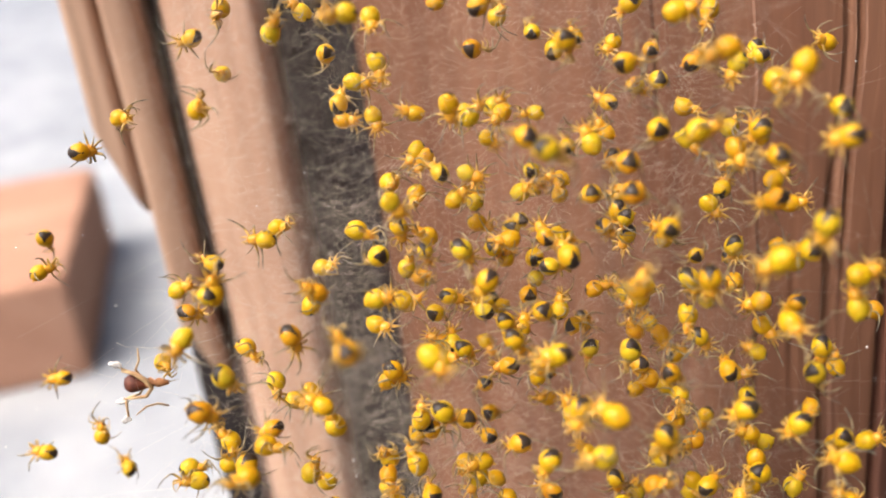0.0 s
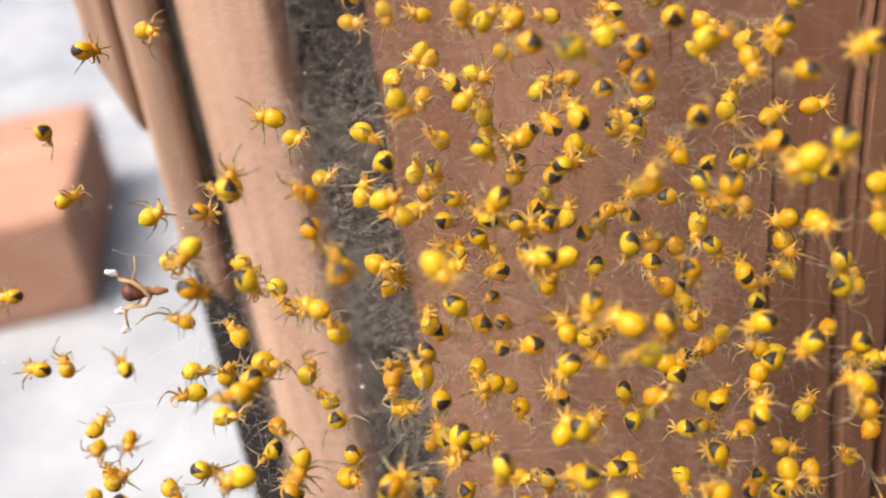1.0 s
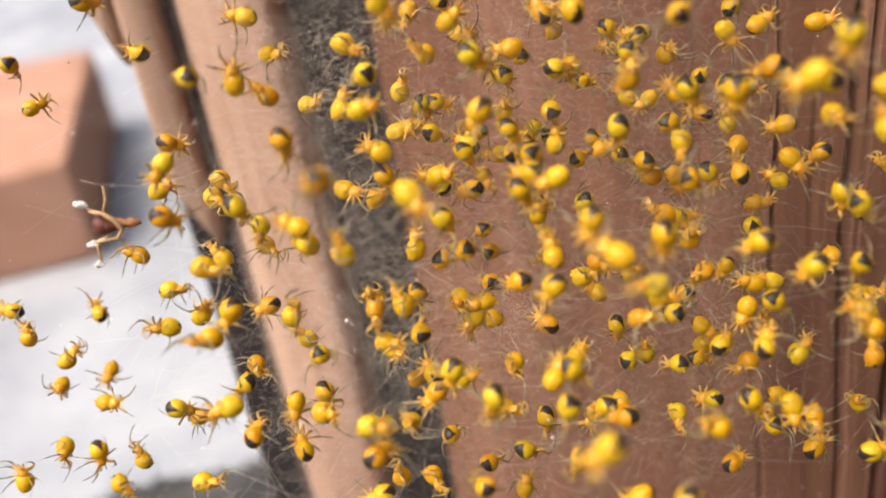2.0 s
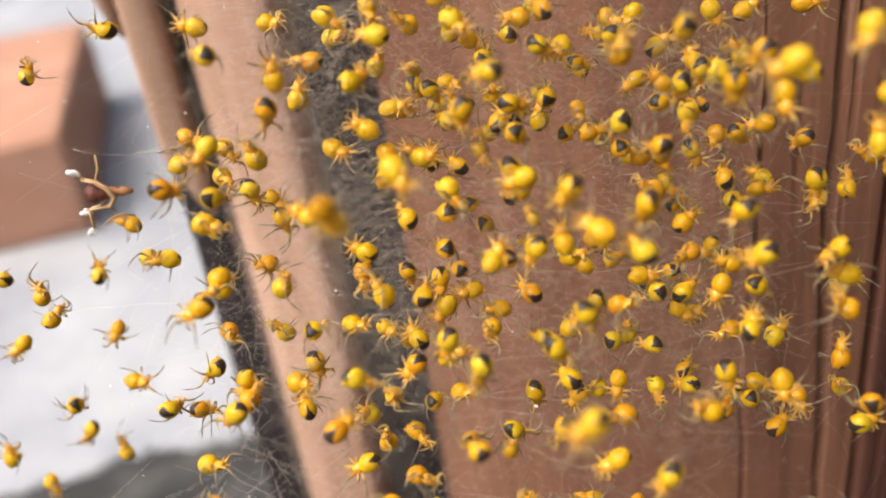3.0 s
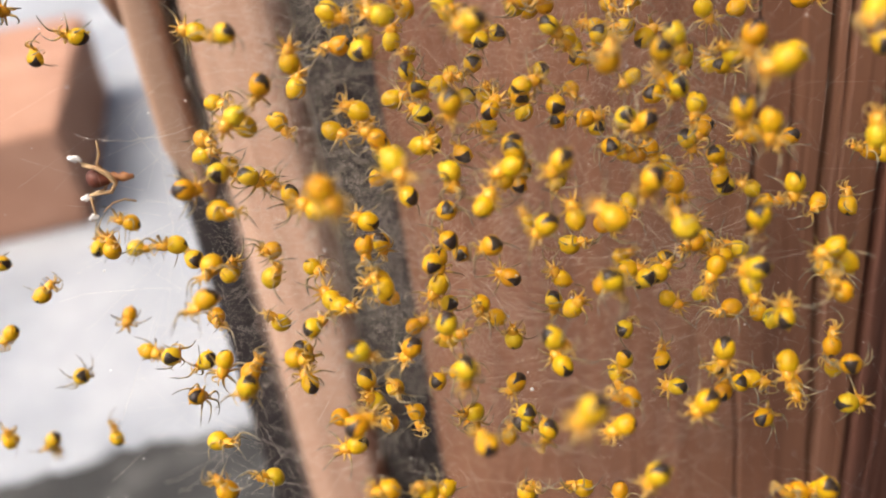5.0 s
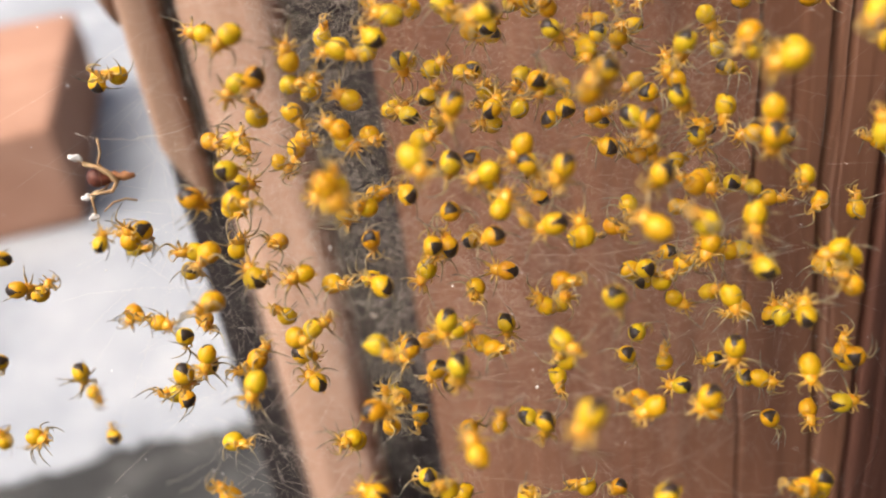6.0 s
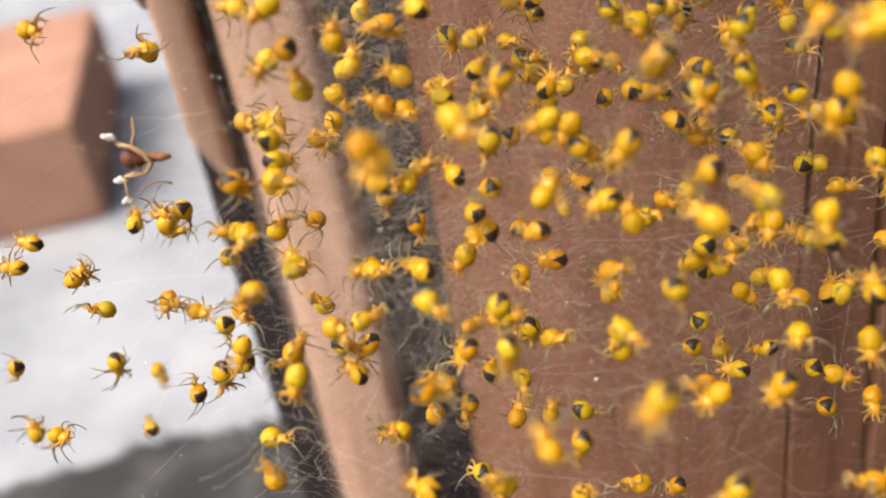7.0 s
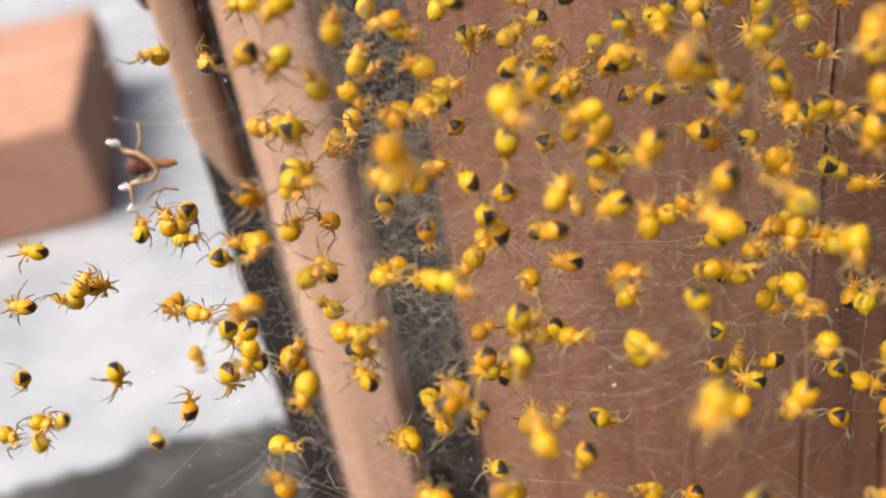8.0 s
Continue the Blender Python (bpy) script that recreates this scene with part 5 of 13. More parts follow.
    walk(SWARM[76], [(0, at(-16.22, 58.03, 154.86, 57, 39, 132)), (0.5, at(-17.19, 58.78, 154.99, 68, 48, 136)), (1, at(-17.82, 59.16, 154.74, 55, 43, 127)), (1.5, at(-18.52, 57.56, 155.60, 62, 45, 135)), (2, at(-19.22, 58.46, 155.59, 66, 39, 138)), (3.5, at(-19.23, 58.58, 155.47, 60, 40, 128)), (4, at(-19.33, 58.40, 155.35, 67, 47, 138)), (4.5, at(-19.50, 58.41, 155.25, 59, 46, 128)), (6, at(-19.42, 57.60, 154.18, 61, 44, 140)), (6.5, at(-19.25, 57.43, 154.33, 66, 49, 146)), (7, at(-19.08, 57.41, 154.62, 65, 54, 136)), (7.5, at(-19.06, 57.31, 154.77, 67, 47, 141)), (8, at(-18.81, 57.24, 154.48, 66, 45, 140))])
    walk(SWARM[77], [(0, at(-11.23, 54.37, 155.08, -18, -54, 113)), (1, at(-11.85, 52.44, 154.36, -10, -53, 105)), (1.5, at(-11.29, 51.66, 154.83, -12, -55, 102)), (2, at(-11.04, 54.11, 152.99, -12, -51, 107)), (3.5, at(-10.2, 54.34, 153.78, 53, -41, 126)), (4, at(-10.19, 54.13, 153.73, 45, -36, 125)), (4.5, at(-10.27, 54.16, 153.55, 44, -44, 121)), (6, at(-9.76, 54.32, 153.91, 48, -38, 129)), (6.5, at(-10, 54.49, 154.22, 46, -41, 134)), (7, at(-9.86, 54.76, 154.22, 43, -44, 137)), (7.5, at(-9.57, 54.96, 154.33, 44, -41, 131)), (8, at(-9.55, 54.96, 154.24, 51, -38, 124))])
    walk(SWARM[78], [(0, at(-10.02, 44.49, 160.36, 6, -31, -107)), (0.5, at(-10.21, 45.12, 159.56, 6, -28, -107)), (1, at(-10.66, 45.65, 159.14, 5, -30, -111)), (2, at(-12.13, 45.77, 161.01, 2, -36, -107)), (3.5, at(-11.12, 45.92, 161.53, 4, -30, -110)), (4, at(-10.98, 45.69, 161.45, 2, -31, -107)), (4.5, at(-11.02, 45.73, 161.28, 6, -32, -103)), (6, at(-10.04, 45.88, 161.62, 11, -30, -112)), (6.5, at(-10.11, 45.94, 161.75, -3, -36, -104)), (7, at(-10.16, 46.14, 161.64, 4, -28, -103)), (7.5, at(-10.06, 46.21, 161.57, 6, -33, -118)), (8, at(-9.73, 46.37, 161.72, 3, -26, -104))])
    walk(SWARM[79], [(0, at(-11.07, 45.55, 169.11, 106, -7, -155)), (0.5, at(-10.96, 46.79, 168.99, 111, 0, -154)), (1, at(-10.39, 47.54, 168.45, 103, -6, -150)), (1.5, at(-10.28, 47.21, 169.21, 109, -8, -151)), (2, at(-9.11, 50.67, 168.49, 103, -4, -151)), (3.5, at(-6.3, 49.54, 166.84, 105, -5, -157)), (4, at(-6.05, 49.67, 167.31, 112, -8, -161)), (4.5, at(-5.97, 49.75, 167.22, 107, -11, -155)), (6, at(-6.14, 49.69, 167.18, 103, 4, -157)), (6.5, at(-6.27, 49.63, 167.15, 105, -13, -152)), (7, at(-6.25, 49.63, 166.75, 103, -7, -158)), (7.5, at(-6.28, 49.78, 166.91, 106, -7, -165)), (8, at(-6.64, 50.12, 167.22, 96, -7, -147))])
    walk(SWARM[80], [(0, at(-7.66, 45.16, 166.37, -65, 13, -126)), (0.5, at(-6.74, 46.14, 166.79, -64, 14, -127)), (1, at(-6.79, 46.41, 166.15, -67, 18, -137)), (1.5, at(-6.99, 45, 166.74, -73, 9, -125)), (2, at(-6.89, 46.52, 166.86, -74, 9, -127)), (3.5, at(-7.27, 46.57, 167.13, -105, 11, -126)), (4, at(-7.28, 46.59, 167.41, -107, 8, -129)), (4.5, at(-7.3, 46.66, 167.32, -104, 6, -126)), (6, at(-7.67, 46.89, 167.72, -126, 15, -130)), (6.5, at(-8.42, 46.73, 167.53, -127, 17, -132)), (7, at(-8.26, 47.12, 167.75, -130, 15, -131)), (7.5, at(-9.71, 47.14, 167.63, -128, 11, -136)), (8, at(-10.42, 47.5, 167.95, -131, 7, -136))])
    walk(SWARM[81], [(0, at(-4.01, 34.91, 170.45, -19, -17, 10)), (0.5, at(-4.49, 35.07, 169.37, -20, -13, 12)), (1, at(-4.67, 35.51, 169.05, -28, -12, 9)), (1.5, at(-4.56, 34.08, 169.68, -21, -11, 7)), (2, at(-4.32, 35.44, 169.55, -27, -11, 11)), (3.5, at(-3.85, 33.8, 167.09, -101, -23, 12)), (4, at(-3.6, 34.3, 168.16, -107, -20, 17)), (4.5, at(-3.96, 34.19, 167.74, -102, -25, 12)), (6, at(-4.07, 34.16, 167.83, -103, -25, 10)), (6.5, at(-4.87, 34.39, 168.24, -106, -19, 6)), (7, at(-4.82, 34.62, 168.19, -102, -19, 9)), (7.5, at(-4.62, 34.64, 168.06, -99, -17, 12)), (8, at(-4.39, 34.76, 168.13, -93, -24, 9))])
    walk(SWARM[82], [(0, at(-8.42, 54.21, 157.59, -119, -19, 50)), (0.5, at(-8.59, 55.06, 157.1, -118, -22, 52)), (1, at(-8.76, 55.49, 156.34, -117, -16, 50)), (1.5, at(-8.63, 54.85, 156.82, -112, -20, 51)), (2, at(-8.95, 57.6, 155.28, -117, -14, 49)), (3.5, at(-9.89, 56.84, 157.31, -118, -15, 53)), (4, at(-9.91, 56.71, 157.37, -116, -7, 47)), (4.5, at(-10.11, 56.74, 157.19, -119, -12, 54)), (6, at(-8.97, 57.2, 158.02, -114, -20, 52)), (6.5, at(-9.16, 57.3, 158.24, -118, -20, 47)), (7, at(-9.08, 57.55, 158.22, -116, -13, 50)), (7.5, at(-8.76, 57.6, 158.16, -116, -21, 53)), (8, at(-8.44, 57.77, 158.28, -114, -14, 51))])
    walk(SWARM[83], [(0, at(-6.42, 43.02, 163.21, 161, 26, -129)), (0.5, at(-6.79, 43.69, 162.96, 166, 23, -118)), (1, at(-6.94, 44.14, 162.69, 169, 24, -126)), (1.5, at(-6.97, 42.66, 163.3, 167, 25, -126)), (2, at(-6.68, 44.09, 163.29, 165, 27, -124)), (3.5, at(-5.58, 43.15, 162.01, 166, 20, -123)), (4, at(-5.55, 43.06, 162.11, 167, 17, -123)), (4.5, at(-5.68, 43.1, 161.96, 162, 22, -123)), (6, at(-4.97, 43.14, 162.15, 166, 19, -122)), (6.5, at(-5.22, 43.14, 162.21, 164, 29, -126)), (7, at(-5.1, 43.31, 162.06, 166, 19, -128)), (7.5, at(-5.03, 43.4, 162.05, 161, 18, -119)), (8, at(-5.02, 43.54, 162.12, 161, 13, -129))])
    walk(SWARM[84], [(0, at(-6.97, 50.71, 165.23, 130, 2, 128)), (1, at(-4.26, 51.86, 165.05, 127, 0, 127)), (1.5, at(-4.14, 50.61, 165.83, 127, -2, 123)), (2, at(-4.23, 51.98, 165.68, 130, 8, 119)), (3.5, at(-6.77, 51.48, 165, 125, -1, 122)), (4, at(-6.61, 51.49, 165.27, 131, -3, 129)), (4.5, at(-6.53, 51.61, 165.24, 131, 2, 128)), (6, at(-5.55, 51.24, 164.73, 131, 3, 120)), (6.5, at(-5.9, 51.26, 164.83, 132, 1, 125)), (7, at(-5.81, 51.39, 164.66, 128, 2, 130)), (7.5, at(-5.58, 51.51, 164.75, 125, 0, 131)), (8, at(-5.97, 51.68, 164.79, 130, 1, 123))])
    walk(SWARM[85], [(0, at(-3.07, 46.51, 167.03, 54, -74, -153)), (0.5, at(-3.18, 47.25, 167.02, 66, -74, -167)), (1, at(-3.05, 47.64, 166.56, 106, -74, 153)), (1.5, at(-2.88, 46.38, 167.37, 66, -76, -170)), (2, at(-3, 47.75, 167.2, 88, -72, 172)), (3.5, at(-2.81, 47.65, 167.22, 76, -86, -99)), (4, at(-2.54, 47.8, 167.68, 67, -84, -89)), (4.5, at(-2.33, 48, 167.78, 136, -83, -158)), (6, at(-1.59, 48.21, 168.23, 140, -72, -99)), (6.5, at(-2.03, 48.19, 168.27, 145, -74, -108)), (7, at(-1.94, 48.35, 168.15, 139, -72, -101)), (7.5, at(-1.7, 48.38, 168.18, 133, -77, -99)), (8, at(-0.76, 48.63, 168.31, 157, -72, -122))])
    walk(SWARM[86], [(0, at(-1.19, 57.02, 163.74, 85, -1, -97)), (0.5, at(-1.32, 57.73, 163.71, 87, -1, -99)), (1, at(-1.03, 58.15, 163.28, 91, -7, -100)), (1.5, at(-0.67, 56.81, 163.86, 88, 2, -101)), (2, at(-0.93, 58.23, 163.75, 85, -5, -99)), (3.5, at(-2.04, 58.19, 163.8, 77, 2, -98)), (4, at(-1.98, 58.16, 163.97, 82, -1, -107)), (4.5, at(-2.12, 58.25, 163.9, 87, 0, -105)), (6, at(-4.84, 58.89, 164.92, 89, -1, -96)), (6.5, at(-5.29, 58.92, 165.05, 82, -1, -100)), (7, at(-5.05, 59.05, 164.91, 83, -2, -99)), (7.5, at(-5.02, 59.21, 165.1, 82, -5, -102)), (8, at(-5.2, 59.37, 165.04, 86, 1, -101))])
    walk(SWARM[87], [(0, at(-1.61, 53.78, 162.96, 178, -33, 88)), (0.5, at(-1.74, 54.48, 162.88, 176, -33, 81)), (1, at(-1.55, 54.82, 162.34, 178, -30, 86)), (1.5, at(-1.44, 53.47, 162.97, 176, -27, 82)), (2, at(-1.48, 54.79, 162.7, 175, -31, 82)), (3.5, at(-1.3, 54.55, 162.49, 178, -30, 86)), (4, at(-1.24, 54.57, 162.73, 173, -28, 87)), (4.5, at(-1.11, 54.64, 162.63, 177, -32, 79)), (6, at(-1.38, 54.01, 161.73, 174, -34, 87)), (6.5, at(-1.8, 53.93, 161.67, 177, -31, 82)), (7, at(-1.61, 54.15, 161.65, 178, -33, 75)), (7.5, at(-1.65, 54.27, 161.77, 170, -29, 87)), (8, at(-1.79, 54.37, 161.66, -177, -33, 74))])
    walk(SWARM[88], [(0, at(1, 52.62, 163.53, -23, 41, -105)), (0.5, at(0.75, 53.87, 163.36, -26, 40, -105)), (1, at(0.88, 54.62, 162.82, -24, 43, -100)), (1.5, at(1.42, 54.24, 163.26, -20, 40, -100)), (2, at(1.02, 57.9, 162.91, -22, 45, -106)), (3.5, at(2.67, 57.49, 162.35, 23, 7, -143)), (4, at(2.71, 57.5, 162.54, 21, 1, -139)), (4.5, at(2.5, 57.49, 162.33, 14, 3, -149)), (6, at(3.12, 57.18, 161.99, 20, 2, -142)), (6.5, at(2.64, 57.25, 162.18, 22, 4, -143)), (7, at(2.9, 57.53, 162.26, 25, 5, -141)), (7.5, at(4.43, 57.23, 161.84, 19, 3, -142)), (8, at(4.27, 57.46, 161.87, 15, -4, -142))])
    walk(SWARM[89], [(0, at(-0.2, 61.18, 160.82, 48, -5, 154)), (0.5, at(-0.19, 61.87, 160.8, 48, 2, 158)), (1, at(0.2, 62.26, 160.31, 45, 0, 157)), (1.5, at(0.3, 60.88, 160.82, 48, 1, 161)), (2, at(0.18, 62.35, 160.78, 57, 1, 164)), (3.5, at(0.42, 62.9, 161.81, 48, -2, 157)), (4, at(0.44, 62.9, 161.99, 47, -1, 156)), (4.5, at(0.32, 62.98, 161.93, 50, 8, 161)), (6, at(0.16, 62.48, 161.22, 49, -4, 160)), (6.5, at(-0.34, 62.39, 161.15, 44, 3, 153)), (7, at(-0.08, 62.68, 161.26, 50, 1, 160)), (7.5, at(1.3, 62.66, 161.27, 49, -1, 158)), (8, at(1.44, 62.72, 161.03, 48, -3, 160))])
    walk(SWARM[90], [(0, at(0.1, 52.48, 162.68, -144, -1, 155)), (0.5, at(0.03, 53.14, 162.53, -138, 11, 155)), (1, at(0.2, 53.53, 162.07, -146, 6, 158)), (1.5, at(0.64, 52.09, 162.58, -140, 2, 150)), (2, at(0.41, 53.73, 162.81, -140, 3, 152)), (3.5, at(1.76, 53.6, 162.78, 161, -25, 111)), (4, at(1.76, 53.62, 162.99, 165, -25, 115)), (4.5, at(1.69, 53.69, 162.9, 159, -28, 105)), (6, at(1.19, 54.15, 163.75, 162, -25, 109)), (6.5, at(0.64, 54.23, 163.96, 166, -27, 108)), (7, at(0.77, 54.44, 163.93, 162, -28, 109)), (7.5, at(1.88, 54.41, 163.88, 155, -24, 126)), (8, at(2.02, 54.51, 163.74, 165, -29, 116))])
    walk(SWARM[91], [(0, at(1.29, 48.45, 162.21, -49, 27, -95)), (0.5, at(1.23, 49.61, 162.85, -56, 20, -98)), (1, at(1.84, 49.97, 162.42, -55, 26, -101)), (1.5, at(2.04, 48.71, 163.23, -55, 25, -94)), (2, at(1.87, 50.07, 163.01, -58, 19, -98)), (3.5, at(0.6, 51.43, 165.28, -61, 30, -102)), (4, at(0.44, 51.17, 165.07, -60, 29, -102)), (4.5, at(0.32, 51.05, 164.67, -63, 32, -102)), (6, at(0.63, 50.39, 163.74, 156, 73, 102)), (6.5, at(0.45, 50.41, 163.85, 149, 69, 99)), (7, at(0.45, 50.56, 163.73, 153, 72, 100)), (7.5, at(1.38, 50.56, 163.69, -172, 70, 136)), (8, at(1.51, 50.67, 163.61, 176, 65, 126))])
    walk(SWARM[92], [(0, at(2.72, 43.58, 168.62, -70, -35, 156)), (0.5, at(2.75, 43.95, 168, -64, -37, 153)), (1, at(2.77, 44.19, 167.29, -72, -37, 153)), (1.5, at(2.95, 42.8, 167.85, -67, -38, 152)), (2, at(2.64, 44.17, 167.65, -65, -31, 147)), (3.5, at(2.13, 43.37, 166.47, -82, -13, 130)), (4, at(2.19, 43.35, 166.63, -77, -10, 137)), (4.5, at(1.9, 43.45, 166.57, -78, -13, 132)), (6, at(1.63, 43.2, 166.33, -67, -18, 138)), (6.5, at(1.14, 43.21, 166.41, -66, -26, 138)), (7, at(1.17, 43.33, 166.23, -68, -26, 136)), (7.5, at(1.28, 43.25, 166.01, -66, -21, 134)), (8, at(2.07, 43.38, 166.01, -77, -22, 139))])
    walk(SWARM[93], [(0, at(3.74, 47.48, 164.07, -58, 27, -116)), (0.5, at(3.6, 48.4, 164.34, -55, 27, -117)), (1, at(3.98, 48.6, 163.6, -57, 20, -124)), (1.5, at(3.95, 47.31, 164.32, -62, 20, -120)), (2, at(4.27, 48.88, 164.45, -56, 15, -118)), (3.5, at(5.22, 48.68, 164.25, -100, 82, 171)), (4, at(5.55, 48.76, 164.55, -59, 79, -142)), (4.5, at(5.56, 48.81, 164.43, -84, 86, -166)), (6, at(6.5, 48.66, 164.4, 164, 48, 13)), (6.5, at(5.92, 48.67, 164.48, 168, 54, 16)), (7, at(5.85, 48.75, 164.24, 179, 52, 26)), (7.5, at(6.32, 48.61, 164, 169, 48, 18)), (8, at(6.69, 48.87, 164.15, 175, 55, 23))])
    walk(SWARM[94], [(0, at(7.05, 57.58, 159.1, -70, 71, -86)), (0.5, at(7.32, 58.84, 159.99, -72, 74, -86)), (1, at(7.48, 58.88, 158.93, -50, 77, -66)), (1.5, at(7.46, 57.57, 159.55, -74, 70, -89)), (2, at(7.39, 58.93, 159.29, -71, 69, -82)), (3.5, at(8.31, 59.64, 160.53, -73, 60, -76)), (4, at(8.29, 59.85, 161.02, -60, 50, -67)), (4.5, at(8.36, 59.97, 161.01, -59, 55, -75)), (6, at(8.68, 58.83, 159.41, -120, 44, -51)), (6.5, at(8.11, 58.88, 159.54, -118, 47, -50)), (7, at(8.19, 58.97, 159.36, -120, 43, -60)), (7.5, at(8.94, 58.81, 159.11, -128, 45, -62)), (8, at(9.34, 59.06, 159.2, -127, 48, -54))])
    walk(SWARM[95], [(0, at(3.37, 58.61, 156.73, -86, -48, -44)), (0.5, at(3.34, 59.52, 156.98, -95, -46, -43)), (1, at(3.53, 59.71, 156.22, -87, -48, -50)), (1.5, at(3.52, 58.3, 156.78, -89, -47, -49)), (2, at(3.39, 59.75, 156.7, -80, -45, -57)), (3.5, at(4.11, 59.55, 156.49, -97, -48, -41)), (4, at(4.16, 59.53, 156.65, -87, -45, -44)), (4.5, at(4.15, 59.59, 156.54, -91, -45, -45)), (6, at(5.45, 60.71, 158.53, -88, -44, -49)), (6.5, at(4.89, 60.7, 158.59, -85, -42, -52)), (7, at(5.15, 60.9, 158.57, -95, -43, -53)), (7.5, at(6.06, 60.73, 158.31, -94, -41, -42)), (8, at(6.51, 60.84, 158.16, -101, -51, -38))])
    walk(SWARM[96], [(0, at(4.04, 50.55, 159.36, -20, -67, 96)), (0.5, at(3.16, 51.39, 159.4, -36, -70, 108)), (1, at(3.05, 51.8, 159.03, -30, -69, 103)), (1.5, at(3.04, 50.37, 159.61, -24, -69, 103)), (2, at(2.24, 51.95, 159.72, -28, -66, 102)), (3.5, at(2.06, 51.72, 159.48, 100, -72, -62)), (4, at(2.16, 51.69, 159.62, 82, -77, -43)), (4.5, at(2.28, 51.81, 159.61, 127, -78, -84)), (6, at(2.75, 51.33, 159.04, -51, -47, 48)), (6.5, at(1.82, 51.48, 159.31, -48, -49, 49)), (7, at(2.05, 51.64, 159.21, -60, -45, 53)), (7.5, at(2.79, 51.35, 158.65, -48, -47, 46)), (8, at(3.15, 51.54, 158.75, -52, -48, 48))])
    walk(SWARM[97], [(0, at(5.44, 39.87, 165.99, -3, -30, 61)), (0.5, at(4.9, 40.95, 165.59, -3, -26, 58)), (1, at(4.37, 41.61, 165.03, 1, -30, 60)), (1.5, at(5.04, 40.86, 164.9, 2, -29, 61)), (2, at(4.65, 44.12, 164.13, -2, -29, 56)), (3.5, at(3.37, 42.19, 170.54, -5, -28, 54)), (4, at(3.31, 42.21, 170.74, -2, -25, 60)), (4.5, at(3.12, 42.23, 170.56, -9, -23, 61)), (8, at(4.51, 41.99, 171.2, -6, -24, 62))])
    walk(SWARM[98], [(0, at(5.62, 42.37, 164.4, -109, 64, -43)), (0.5, at(5.46, 43.16, 164.4, -115, 61, -53)), (1, at(5.74, 43.47, 163.86, -111, 60, -44)), (1.5, at(5.88, 41.97, 164.3, -123, 60, -59)), (2, at(5.79, 43.32, 164.07, -120, 56, -55)), (3.5, at(4.38, 42.52, 162.83, -126, 62, -61)), (4, at(4.52, 42.55, 163.07, -121, 63, -55)), (4.5, at(4.54, 42.67, 163.05, -124, 61, -56)), (6, at(2.83, 42.43, 162.86, -120, 56, -54)), (6.5, at(2.47, 42.71, 163.35, -122, 62, -56)), (7, at(2.96, 43.29, 163.9, -123, 56, -58)), (7.5, at(3.65, 43.32, 163.88, -117, 59, -52)), (8, at(4.18, 43.53, 164.02, -137, 57, -74))])
    walk(SWARM[99], [(0, at(-2.85, 48.88, 161.25, -55, 33, -134)), (0.5, at(-3.27, 49.8, 161.45, -57, 31, -143)), (1, at(-3.18, 50.16, 161, -59, 27, -144)), (1.5, at(-3.07, 49.07, 162.16, -60, 23, -143)), (2, at(-2.53, 50.55, 162.21, -56, 23, -140)), (3.5, at(-1.77, 50.13, 161.71, 12, -9, -158)), (4, at(-1.85, 50.1, 161.89, 9, -8, -153)), (4.5, at(-1.96, 50.05, 161.59, 1, -10, -157)), (6, at(-2.8, 50.27, 162.04, 9, -10, -155)), (6.5, at(-3.29, 50.52, 162.5, 11, -17, -151)), (7, at(-3.46, 50.58, 162.2, 9, -8, -157)), (7.5, at(-3.14, 50.7, 162.3, 5, -14, -150)), (8, at(-3, 50.82, 162.29, 7, -8, -156))])
    walk(SWARM[100], [(0, at(-3.28, 49.26, 160.33, 69, -47, -162)), (0.5, at(-3.57, 50.03, 160.28, 83, -46, -167)), (1, at(-3.5, 50.38, 159.83, 76, -53, -171)), (1.5, at(-3.35, 48.9, 160.39, 70, -56, -167)), (2, at(-3.2, 50.62, 160.8, 81, -48, -164)), (3.5, at(-1.92, 50.04, 160.07, 72, -54, -164)), (4, at(-1.98, 49.97, 160.19, 70, -52, -171)), (4.5, at(-2.25, 50.08, 160.13, 68, -53, -162)), (6, at(-3.03, 49.24, 158.92, 62, -53, -159)), (6.5, at(-3.21, 49.47, 159.35, 58, -55, -149)), (7, at(-3.25, 49.6, 159.16, 75, -48, -167)), (7.5, at(-3.15, 49.73, 159.21, 73, -50, -167)), (8, at(-3.19, 49.8, 159.17, 66, -51, -164))])
    walk(SWARM[101], [(0, at(7.01, 55.49, 155.62, 72, -67, -49)), (0.5, at(6.35, 56.24, 155.51, 42, -70, -32)), (1, at(6.18, 56.59, 155.04, 50, -72, -35)), (1.5, at(6.17, 54.94, 155.24, 29, -72, -16)), (2, at(6.04, 56.41, 155.18, 54, -65, -46)), (3.5, at(5.08, 55.98, 154.55, 49, -67, -32)), (4, at(5.12, 56.06, 154.87, 56, -75, -38)), (4.5, at(5.35, 56.19, 154.87, 46, -72, -30)), (6, at(7.03, 55.2, 153.58, 78, -74, -25)), (6.5, at(6.69, 55.16, 153.56, 49, -71, 4)), (7, at(6.52, 55.29, 153.38, 57, -76, -6)), (7.5, at(6.78, 55.28, 153.27, 64, -73, -13)), (8, at(6.69, 55.32, 153.13, 60, -68, -15))])
